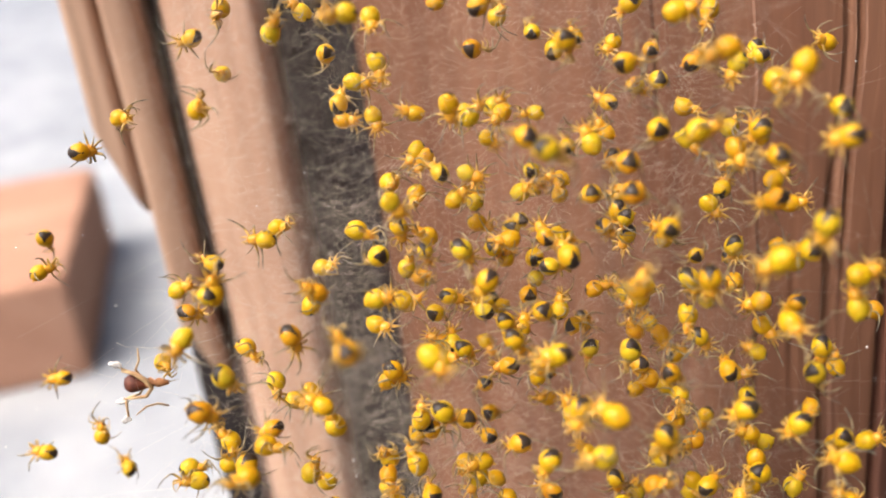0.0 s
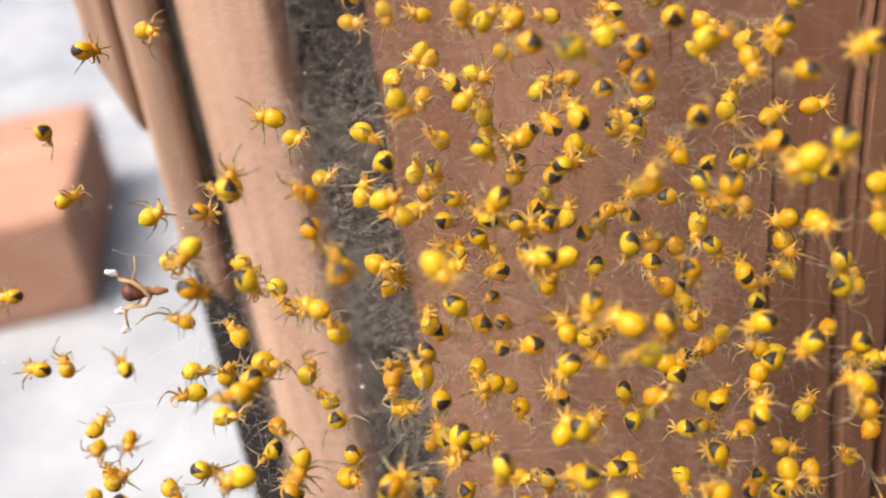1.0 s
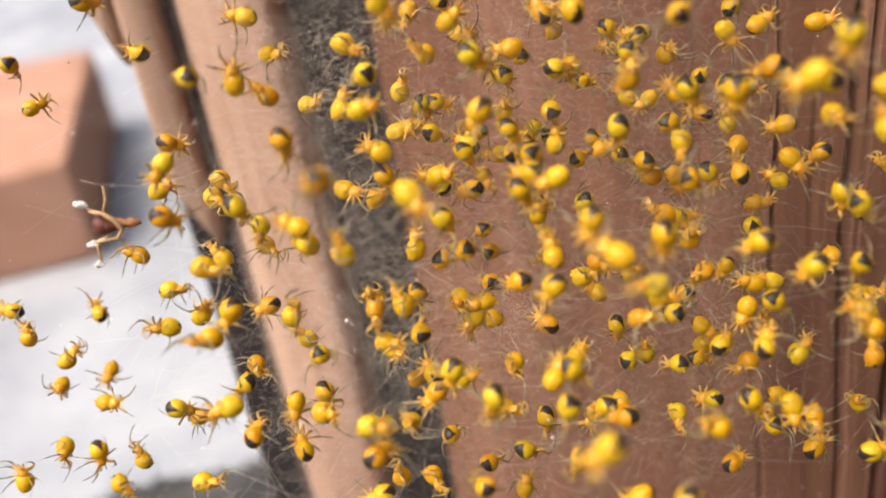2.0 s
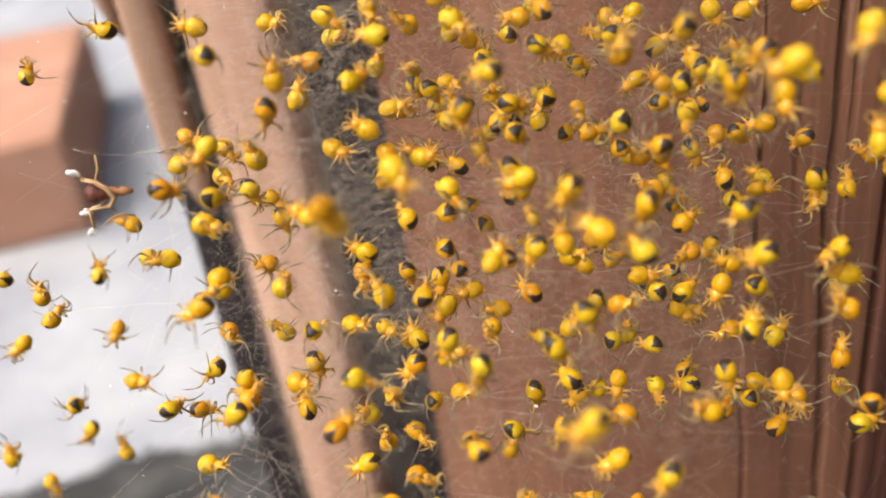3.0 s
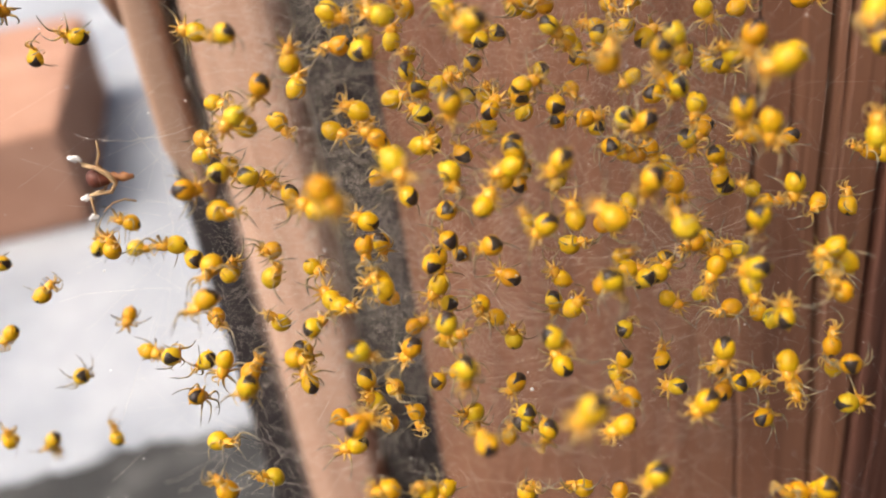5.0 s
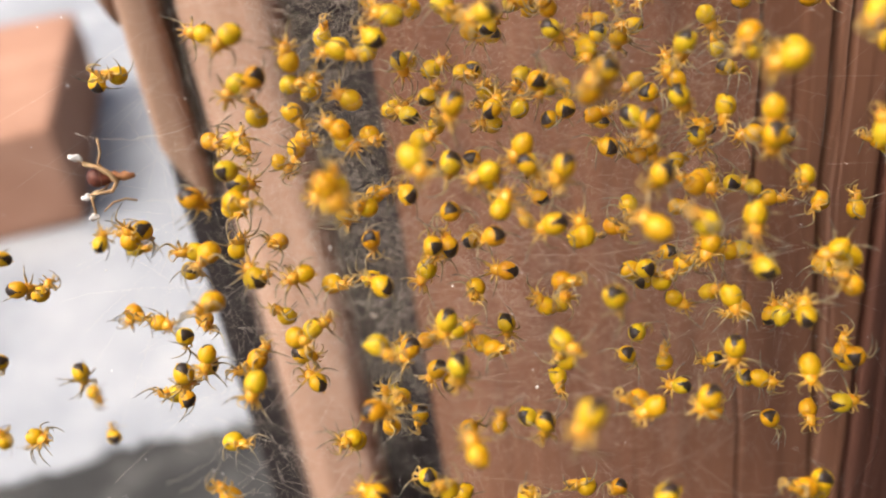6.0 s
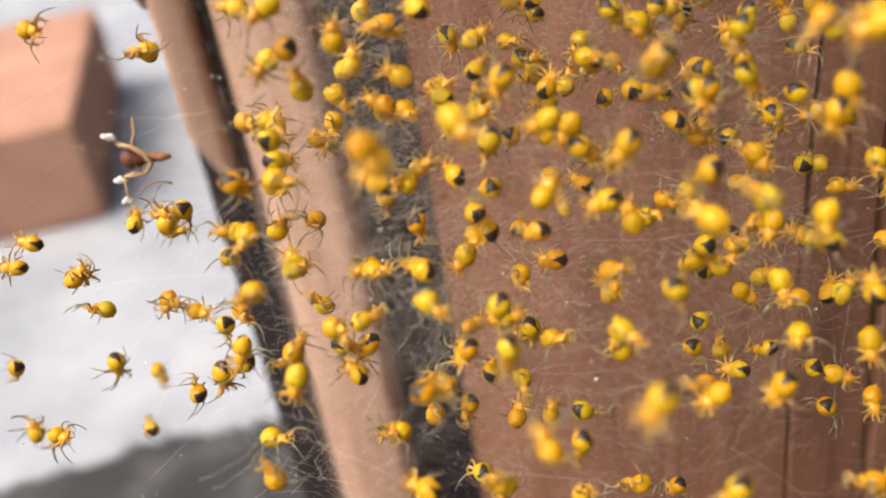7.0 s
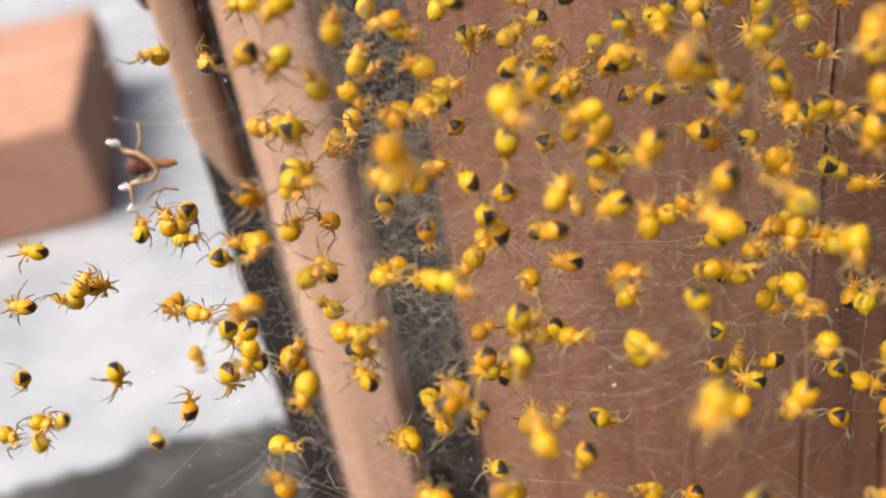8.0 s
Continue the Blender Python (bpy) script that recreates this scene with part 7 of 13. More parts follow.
    walk(SWARM[129], [(0, at(14.12, 38.84, 162.02, -26, -20, 60)), (0.5, at(14.23, 39.48, 161.75, -19, -23, 54)), (1, at(14.3, 39.58, 160.87, -21, -19, 55)), (1.5, at(14.7, 37.88, 161.05, -24, -20, 55)), (2, at(14.13, 39.47, 161.14, -23, -21, 53)), (3.5, at(14.36, 39.62, 161.39, -52, -27, 50)), (4, at(14.53, 39.47, 161.31, -58, -33, 47)), (4.5, at(15.23, 39.03, 160.38, -61, -35, 56)), (6, at(14.57, 38.83, 160.43, -104, 19, 16)), (6.5, at(14.27, 38.72, 160.3, -109, 22, 16)), (7, at(13.91, 38.56, 159.66, -102, 24, 20)), (7.5, at(13.77, 38.29, 159.12, -107, 25, 22)), (8, at(13.93, 38.13, 158.68, -110, 32, 22))])
    walk(SWARM[130], [(0, at(21.88, 48.63, 154.45, -152, -42, -44)), (0.5, at(22.07, 49.28, 154.19, -159, -34, -36)), (1, at(22.15, 49.26, 153.13, -159, -39, -44)), (1.5, at(22.18, 47.45, 153.09, -151, -42, -49)), (2, at(21.94, 49.06, 153.17, -152, -36, -42)), (3.5, at(23.06, 50.31, 155.13, -160, -39, -40)), (4, at(23.16, 50.18, 155.03, -154, -45, -43)), (4.5, at(23.04, 49.67, 153.98, -160, -45, -40)), (8, at(22.84, 49.73, 153.45, -163, -41, -43))])
    walk(SWARM[131], [(0, at(18.18, 51.53, 155.75, 39, -74, -137)), (0.5, at(18.5, 52.43, 155.95, 26, -65, -122)), (1, at(18.66, 52.54, 155.08, 31, -68, -126)), (1.5, at(18.81, 50.91, 155.29, 22, -69, -123)), (2, at(18.63, 52.57, 155.45, 28, -70, -121)), (3.5, at(20.32, 52.01, 154.56, 7, -68, -107)), (4, at(20.53, 51.85, 154.41, 30, -71, -130)), (4.5, at(20.35, 51.32, 153.33, 41, -66, -139)), (6, at(20.29, 51.08, 153.38, 19, -67, -115)), (6.5, at(19.98, 50.98, 153.27, 9, -77, -120)), (7, at(20.19, 50.99, 152.95, 9, -69, -108)), (7.5, at(20.15, 50.86, 152.71, 3, -65, -103)), (8, at(20.29, 51.14, 152.9, 23, -78, -123))])
    walk(SWARM[132], [(0, at(13.81, 46.93, 163.11, -89, -32, -81)), (0.5, at(13.42, 47.62, 162.96, -86, -36, -90)), (1, at(13.74, 47.87, 162.3, -94, -28, -92)), (2, at(12.97, 47.89, 162.59, -91, -42, -84)), (3.5, at(14.51, 47.91, 162.66, -95, -35, -83)), (4, at(14.48, 47.98, 162.91, -92, -32, -82)), (4.5, at(14.48, 47.96, 162.65, -96, -32, -81)), (6, at(16.03, 47.29, 161.93, -96, -32, -81)), (6.5, at(15.79, 47.22, 161.91, -45, 21, -109)), (7, at(15.84, 47.02, 161.24, -47, 23, -114)), (7.5, at(15.81, 46.6, 160.56, -41, 26, -116)), (8, at(15.95, 46.81, 160.59, -45, 25, -108))])
    walk(SWARM[133], [(0, at(-23.05, 57.11, 154.75, 98, 6, -27)), (0.5, at(-24.29, 57.14, 153.62, 99, -1, -27)), (1, at(-25.85, 57.55, 153.41, 103, 4, -24)), (1.5, at(-26.81, 55.62, 153.87, 98, 7, -24)), (2, at(-26.71, 55.66, 152.57, 100, 11, -30)), (6, at(-17.15, 50, 158.07, 105, 9, -28)), (6.5, at(-17.34, 50.68, 157.66, 97, 3, -29)), (7, at(-17.83, 52.47, 156.81, 99, 7, -34)), (7.5, at(-18.24, 53.78, 156.46, 105, 7, -28)), (8, at(-18.31, 53.57, 156.52, 98, 7, -35))])
    walk(SWARM[134], [(0, at(-22.89, 59.47, 150.30, 42, 30, 45)), (0.5, at(-23.27, 60.17, 150.33, 48, 23, 47)), (1, at(-23.40, 60.87, 150.69, 48, 21, 46)), (1.5, at(-23.24, 59.21, 151.60, 45, 25, 43)), (2, at(-23.60, 59.74, 151.05, 53, 28, 49)), (3.5, at(-22.99, 60.20, 151.54, 53, 28, 13)), (4, at(-23.40, 60.33, 151.95, 52, 28, 13)), (4.5, at(-23.21, 60.47, 152.06, 54, 33, 10)), (6, at(-22.80, 60.54, 152.36, 53, 33, 11)), (6.5, at(-22.60, 60.39, 152.55, 54, 32, 12)), (7, at(-22.39, 60.41, 152.92, 52, 31, 14)), (7.5, at(-22.34, 60.35, 153.07, 49, 35, 4)), (8, at(-22.33, 60.24, 152.75, 57, 26, 14))])
    walk(SWARM[135], [(0, at(-24.95, 56.94, 147.76, 179, 41, -8)), (0.5, at(-25.31, 56.92, 146.48, -173, 42, 3)), (1, at(-25.66, 57.59, 146.87, -174, 42, -3)), (1.5, at(-25.41, 55.98, 148.02, -175, 46, -9)), (2, at(-26.47, 56.77, 147.93, -177, 42, -4)), (3.5, at(-29.17, 57.50, 148.76, -125, 29, -46)), (4, at(-29.49, 57.29, 148.70, -125, 28, -45)), (4.5, at(-29.38, 57.44, 148.81, -131, 29, -45)), (6, at(-30.49, 56.21, 147.01, -96, 44, -76)), (6.5, at(-31.16, 55.72, 146.56, -97, 46, -78)), (7, at(-31.29, 55.56, 146.56, -105, 44, -84)), (7.5, at(-31.42, 55.76, 146.98, -97, 43, -80)), (8, at(-31.22, 55.46, 146.57, -97, 46, -82))])
    walk(SWARM[136], [(0, at(-23.40, 58.77, 146.98, -143, 24, -7)), (0.5, at(-23.71, 58.79, 145.80, -147, 19, -3)), (1, at(-24.07, 59.34, 145.94, -141, 21, 3)), (1.5, at(-23.32, 57.78, 147.21, -142, 22, -6)), (2, at(-23.75, 58.65, 147.24, -133, 25, -10)), (3.5, at(-22.18, 59.03, 147.61, -142, 22, -5)), (4, at(-22.08, 58.84, 147.51, -143, 23, -12)), (4.5, at(-21.99, 58.86, 147.42, -146, 22, -4)), (6, at(-21.65, 58.84, 147.63, -144, 17, -5)), (6.5, at(-21.36, 58.56, 147.59, -141, 25, -8)), (7, at(-21.23, 58.61, 147.99, -141, 22, -7)), (7.5, at(-21.22, 58.60, 148.18, -135, 23, -6)), (8, at(-21.11, 58.69, 148.26, -141, 23, -3))])
    walk(SWARM[137], [(0, at(-16.78, 52.96, 154, 1, -31, -80)), (0.5, at(-16.92, 53.82, 153.96, -2, -37, -82)), (1, at(-17, 54.38, 153.75, 4, -36, -83)), (1.5, at(-16.54, 53.72, 154.59, 5, -31, -83)), (2, at(-17.59, 56.74, 153.7, 5, -36, -85)), (3.5, at(-19.9, 60.36, 151.68, 8, -25, -88)), (4, at(-20.23, 60.21, 151.59, 11, -34, -92)), (4.5, at(-20.49, 60.37, 151.75, 1, -31, -84)), (6, at(-20.48, 60.24, 151.77, 2, -36, -84)), (6.5, at(-20.27, 60.05, 151.89, 10, -29, -83)), (7, at(-20.08, 60.07, 152.24, 6, -28, -95)), (7.5, at(-20.05, 60, 152.39, 3, -30, -88)), (8, at(-19.8, 59.87, 152.07, 8, -30, -96))])
    walk(SWARM[138], [(0, at(-14.66, 47.01, 157.03, 50, 60, 134)), (0.5, at(-14.66, 47.59, 156.58, 39, 59, 116)), (1, at(-15.23, 48, 156.28, 33, 61, 126)), (1.5, at(-15.16, 46.37, 156.8, 50, 63, 134)), (2, at(-15.3, 47.66, 156.64, 59, 63, 149)), (3.5, at(-14.18, 48.76, 158.74, 42, 59, 130)), (4, at(-14.12, 48.53, 158.66, 49, 58, 131)), (4.5, at(-14.39, 48.58, 158.52, 39, 58, 122)), (6, at(-13.27, 48.07, 157.78, 52, 61, 135)), (6.5, at(-13.17, 48.07, 157.82, 52, 69, 137)), (7, at(-13.14, 48.38, 157.86, 67, 63, 152)), (7.5, at(-13.01, 48.47, 157.77, 51, 60, 133)), (8, at(-12.97, 48.38, 157.59, 59, 60, 141))])
    walk(SWARM[139], [(0, at(-13.13, 48.46, 156.97, 127, 19, 25)), (0.5, at(-13.4, 48.99, 156.45, 129, 16, 28)), (1, at(-13.72, 49.46, 156.23, 134, 14, 27)), (1.5, at(-13.89, 47.82, 156.69, 135, 19, 32)), (2, at(-13.88, 48.95, 156.29, 129, 22, 33)), (3.5, at(-11.75, 48.41, 155.74, 132, 21, 34)), (4, at(-11.85, 48.23, 155.73, 135, 23, 27)), (4.5, at(-11.96, 48.27, 155.57, 124, 20, 28)), (6, at(-11.25, 49.08, 156.97, 125, 16, 33)), (6.5, at(-11.26, 49.13, 157.09, 134, 16, 28)), (7, at(-11.29, 49.37, 157.03, 131, 24, 30)), (7.5, at(-11.17, 49.48, 156.98, 134, 25, 26)), (8, at(-11.08, 49.63, 157.16, 128, 23, 26))])
    walk(SWARM[140], [(0, at(-11.17, 44.38, 159.45, -46, -18, 140)), (0.5, at(-10.88, 44.83, 158.81, -54, -24, 140)), (1.5, at(-11.08, 42.2, 160.19, -48, -23, 144)), (2, at(-11.1, 44.93, 158.83, -44, -21, 140)), (3.5, at(-11.29, 44.76, 158.82, 10, 28, 159)), (4, at(-11.38, 44.59, 158.81, 12, 30, 163)), (4.5, at(-11.48, 44.65, 158.68, 8, 25, 167)), (6, at(-11.77, 45.04, 159.38, 9, 25, 152)), (6.5, at(-11.82, 45.1, 159.52, 11, 26, 158)), (7, at(-11.9, 45.3, 159.4, 10, 29, 162)), (7.5, at(-11.81, 45.42, 159.35, 10, 26, 161)), (8, at(-11.81, 45.38, 159.24, 9, 24, 160))])
    walk(SWARM[141], [(0, at(-10.02, 38.91, 162.43, 29, 10, 132)), (0.5, at(-10.04, 39.55, 161.67, 35, 15, 131)), (1, at(-10.85, 40, 161.12, 29, 15, 127)), (1.5, at(-11.28, 38.93, 160.99, 29, 12, 125)), (2, at(-11.55, 41.55, 159.49, 35, 10, 131)), (3.5, at(-11.43, 41.12, 159.53, -20, -30, 95)), (4, at(-11.32, 40.93, 159.52, -14, -17, 89)), (4.5, at(-11.37, 40.98, 159.37, -17, -16, 92)), (6, at(-11.24, 40.76, 159.12, 26, 26, 147)), (6.5, at(-11.27, 40.73, 159.1, 28, 24, 151)), (7, at(-11.4, 40.85, 158.83, 32, 21, 152)), (7.5, at(-11.55, 40.98, 158.78, 28, 20, 148)), (8, at(-12.01, 40.94, 158.69, 31, 20, 146))])
    walk(SWARM[142], [(0, at(-11.66, 50.19, 151.26, 13, -50, -157)), (0.5, at(-11.58, 50.92, 151.01, 14, -52, -155)), (1, at(-11.97, 51.32, 150.74, 14, -49, -152)), (1.5, at(-11.96, 49.69, 151.31, 16, -52, -162)), (2, at(-12.2, 50.91, 151.03, 12, -53, -160)), (3.5, at(-13.58, 51.06, 151.5, 22, -59, -169)), (4, at(-13.63, 50.96, 151.67, 2, -55, -149)), (4.5, at(-13.66, 51.03, 151.52, 13, -61, -164)), (6, at(-14.79, 50.91, 151.39, 9, -58, -159)), (6.5, at(-14.82, 50.88, 151.37, 16, -62, -156)), (7, at(-14.94, 51.04, 151.17, 4, -62, -150)), (7.5, at(-14.78, 51.39, 151.42, 13, -57, -163)), (8, at(-15.63, 51.43, 151.5, 7, -55, -158))])
    walk(SWARM[143], [(0, at(-11.37, 46.55, 152.32, -119, -22, -134)), (0.5, at(-11.27, 47.27, 152.02, -117, -14, -138)), (1, at(-11.7, 47.7, 151.82, -118, -24, -132)), (1.5, at(-11.91, 46.23, 152.69, -111, -25, -136)), (2, at(-12.14, 47.43, 152.38, -117, -20, -129)), (3.5, at(-13.77, 46.81, 151.58, -118, -21, -135)), (4, at(-13.79, 46.69, 151.71, -123, -22, -137)), (4.5, at(-13.95, 46.75, 151.58, -123, -25, -135)), (6, at(-14.05, 46.47, 151.22, -119, -18, -134)), (6.5, at(-14.28, 46.36, 151.06, -114, -24, -139)), (7, at(-14.3, 46.52, 150.85, -116, -19, -138)), (7.5, at(-14.17, 46.82, 150.97, -112, -26, -138)), (8, at(-14.07, 46.9, 151.19, -117, -24, -133))])
    walk(SWARM[144], [(0, at(-15.46, 46.24, 152.34, -54, 45, -138)), (0.5, at(-15.32, 46.81, 151.8, -45, 54, -122)), (1, at(-16.04, 47.2, 151.53, -46, 51, -122)), (1.5, at(-16.02, 45.73, 152.43, -52, 55, -126)), (2, at(-16.16, 46.77, 151.9, -52, 50, -131)), (3.5, at(-16.42, 45.37, 149.93, -144, 64, -180)), (4, at(-16.15, 45.9, 151.14, -121, 63, -156)), (4.5, at(-16, 46.37, 151.65, -120, 68, -157)), (6, at(-15.11, 47.14, 152.98, -91, 40, -88)), (6.5, at(-14.26, 47.17, 153.08, -77, 42, -74)), (7, at(-15, 47.37, 152.91, -90, 39, -83)), (7.5, at(-14.67, 47.71, 153.16, -84, 45, -82)), (8, at(-15.36, 47.64, 153.06, -91, 37, -88))])
    walk(SWARM[145], [(0, at(-14.46, 47.23, 149.47, 10, -52, -93)), (0.5, at(-14.57, 48.08, 149.35, 18, -46, -106)), (1, at(-15.05, 48.52, 149.19, 5, -42, -94)), (1.5, at(-15.02, 47.14, 150.28, 11, -44, -101)), (2, at(-15.56, 48.26, 149.84, 13, -44, -100)), (3.5, at(-15.11, 47.08, 148.25, -22, 17, -50)), (4, at(-15, 47.07, 148.59, -25, 13, -57)), (4.5, at(-15.11, 47.16, 148.48, -25, 13, -49)), (6, at(-16.16, 47.11, 148.49, 14, 72, 13)), (6.5, at(-16.58, 47.09, 148.46, 45, 73, 45)), (7, at(-17.74, 47.42, 148.44, -13, 76, -9)), (7.5, at(-18.64, 47.59, 148.28, -1, 75, -4)), (8, at(-18.87, 47.41, 148.14, 21, 80, 12))])
    walk(SWARM[146], [(0, at(-23.58, 53.86, 147.38, -163, -45, 66)), (1, at(-23.02, 51.86, 148.55, -169, -43, 69)), (1.5, at(-23.01, 51.08, 149.6, -165, -42, 68)), (2, at(-22.84, 53.58, 148.2, -167, -42, 68)), (3.5, at(-20.17, 53.35, 146.88, -164, -45, 64)), (4, at(-20.15, 53.45, 147.25, -159, -45, 54)), (4.5, at(-20.11, 53.5, 147.19, -159, -45, 55)), (6, at(-18.77, 54.57, 149.23, -155, -43, 53)), (6.5, at(-18.58, 54.4, 149.35, -149, -47, 46)), (7, at(-18.51, 54.3, 149.52, -165, -45, 58)), (7.5, at(-18.23, 54.4, 149.91, -156, -48, 51)), (8, at(-18.86, 54.46, 149.87, -166, -49, 62))])
    walk(SWARM[147], [(0, at(-29.68, 64.47, 138.35, -40, -67, -116)), (0.5, at(-29.9, 64.4, 136.93, -24, -70, -137)), (1.5, at(-24.43, 50.56, 148.62, -27, -76, -131)), (2, at(-25.81, 52.41, 146.16, -33, -77, -129)), (3.5, at(-28.84, 62.28, 135.33, -98, -37, -138)), (4, at(-30.18, 61.8, 134.84, -94, -41, -140)), (4.5, at(-31.59, 61.86, 134.73, -90, -40, -140)), (6, at(-33.25, 62, 135.13, -116, -42, -128)), (6.5, at(-33.74, 61.21, 134.2, -117, -45, -127)), (7, at(-33.79, 61.65, 135.14, -117, -35, -131)), (7.5, at(-34.15, 62.39, 136.32, -126, -47, -122)), (8, at(-33.87, 62.66, 136.93, -124, -42, -127))])
    walk(SWARM[148], [(0, at(-24.63, 55.81, 144.1, -75, -8, -131)), (0.5, at(-24.86, 55.9, 142.98, -66, -1, -127)), (1.5, at(-22.42, 50.04, 147.7, -62, -11, -137)), (2, at(-23.73, 52.11, 145.67, -61, -9, -140)), (3.5, at(-26.18, 55.71, 144.25, -138, 9, -151)), (4, at(-25.75, 55.78, 144.61, -141, 9, -152)), (4.5, at(-25.57, 55.94, 144.74, -143, 12, -150)), (6, at(-25.55, 56.09, 145.23, -69, -1, -137)), (6.5, at(-25.08, 55.82, 145.15, -71, -7, -129)), (7, at(-25.09, 55.88, 145.55, -74, -4, -133)), (7.5, at(-25.24, 55.93, 145.78, -67, -10, -134)), (8, at(-25.57, 55.8, 145.57, -68, -9, -138))])
    walk(SWARM[149], [(0, at(-9.23, 42.7, 154.38, -94, 32, 24)), (0.5, at(-9.15, 43.14, 154.73, -99, 34, 28)), (1, at(-9.39, 43.41, 154.15, -96, 31, 27)), (1.5, at(-9.26, 42.3, 154.15, -101, 34, 25)), (2, at(-9.13, 44.73, 152.56, -98, 29, 25)), (3.5, at(-12.09, 44.51, 152.41, -88, 28, 25)), (4, at(-11.99, 44.49, 152.7, -92, 24, 28)), (4.5, at(-12.04, 44.57, 152.59, -98, 33, 20)), (6, at(-13.49, 44.86, 153.14, -96, 32, 26)), (6.5, at(-13.66, 44.88, 153.17, -94, 32, 18)), (7, at(-13.78, 45.06, 153.01, -92, 31, 25)), (7.5, at(-13.67, 45.35, 153.15, -92, 34, 29)), (8, at(-13.87, 45.34, 153.18, -90, 34, 26))])
    walk(SWARM[150], [(0, at(-10.07, 42.96, 151.95, 19, -26, -16)), (0.5, at(-9.94, 43.88, 151.95, 12, -35, -6)), (1.5, at(-11.02, 41.3, 153.33, 24, -30, -18)), (2, at(-11.59, 43.57, 151.54, 26, -30, -21)), (3.5, at(-11.1, 43.6, 151.87, 68, -34, -103)), (4, at(-11.1, 43.53, 152.08, 68, -29, -109)), (4.5, at(-11.13, 43.64, 152, 67, -27, -101)), (6, at(-10.72, 44.05, 152.82, 70, -31, -111)), (6.5, at(-10.79, 44.08, 152.89, 70, -37, -109)), (7, at(-11.13, 44.21, 152.62, 75, -34, -116)), (7.5, at(-11.12, 44.48, 152.75, 71, -30, -108)), (8, at(-11.8, 44.5, 152.8, 68, -25, -109))])
    walk(SWARM[151], [(0, at(-10.91, 40.34, 154.07, -123, 70, -28)), (1, at(-11.84, 40.17, 156.15, -144, 74, -61)), (1.5, at(-11.35, 39.32, 156.68, -144, 75, -64)), (2, at(-11.71, 41.81, 155.17, -151, 73, -60)), (3.5, at(-11.02, 40.39, 153.07, -39, 18, 11)), (4, at(-10.81, 40.34, 153.33, -37, 15, 7)), (4.5, at(-10.72, 40.64, 153.54, -38, 19, 5)), (6, at(-10.34, 40.77, 153.94, -111, 34, 3)), (6.5, at(-10.3, 40.74, 153.91, -106, 31, 10)), (7, at(-10.54, 40.92, 153.73, -107, 30, 6)), (7.5, at(-10.55, 41.13, 153.73, -115, 31, -1)), (8, at(-10.65, 41.09, 153.71, -115, 33, -2))])
    walk(SWARM[152], [(0, at(-8.09, 45.45, 157.51, 79, 8, -85)), (0.5, at(-8.42, 46.13, 157.22, 83, 10, -82)), (1, at(-8.64, 46.69, 157.18, 79, 12, -86)), (1.5, at(-8.48, 45.07, 157.67, 73, 8, -87)), (2, at(-8.43, 46.11, 157.05, 81, 14, -84)), (3.5, at(-8.4, 45.89, 156.9, 81, 14, -84)), (4, at(-8.42, 45.73, 156.95, 81, 14, -84)), (4.5, at(-8.49, 45.77, 156.78, 81, 14, -84)), (6, at(-10.09, 45.79, 156.89, 36, -17, -114)), (6.5, at(-10.15, 45.76, 156.89, 40, -22, -124)), (7, at(-10.31, 45.86, 156.59, 38, -16, -117)), (7.5, at(-10.45, 46.01, 156.57, 28, -12, -108)), (8, at(-10.24, 45.92, 156.41, 37, -15, -113))])
    walk(SWARM[153], [(0, at(-6.94, 43.7, 156.36, -29, -11, 4)), (0.5, at(-7.31, 44.31, 155.92, -29, -12, 11)), (1, at(-7.29, 44.56, 155.41, -32, -10, 4)), (1.5, at(-7.14, 43.22, 156.4, -27, -10, 0)), (2, at(-7.2, 44.18, 155.65, -34, -9, 4)), (3.5, at(-6.9, 43.78, 155.24, 0, -26, -9)), (4, at(-6.82, 43.63, 155.28, 3, -28, -14)), (4.5, at(-6.92, 43.53, 154.88, 3, -27, -16)), (6, at(-7.29, 43.35, 154.74, 57, -56, -118)), (6.5, at(-7.09, 43.35, 154.78, 58, -61, -126)), (7, at(-7.25, 43.42, 154.45, 45, -66, -107)), (7.5, at(-7.53, 43.47, 154.23, 48, -66, -107)), (8, at(-7.92, 43.46, 154.21, 41, -62, -110))])
    walk(SWARM[154], [(0, at(-8.05, 50.9, 152.87, 138, -16, -63)), (0.5, at(-8.06, 51.3, 152.08, 140, -20, -72)), (1, at(-8.41, 51.69, 151.77, 136, -19, -67)), (1.5, at(-8.35, 50.14, 152.42, 145, -14, -66)), (2, at(-8.8, 51.3, 152, 134, -17, -65)), (3.5, at(-9.99, 50.3, 150.58, 138, -16, -66)), (4, at(-10.08, 50.17, 150.69, 135, -18, -65)), (4.5, at(-10.11, 50.27, 150.61, 136, -16, -66)), (6, at(-9.72, 50.43, 150.99, 141, -17, -67)), (6.5, at(-9.86, 50.47, 151.08, 140, -13, -66)), (7, at(-9.97, 50.62, 150.87, 135, -12, -68)), (7.5, at(-9.87, 50.9, 151.04, 132, -26, -60)), (8, at(-10.06, 50.8, 150.89, 132, -17, -66))])
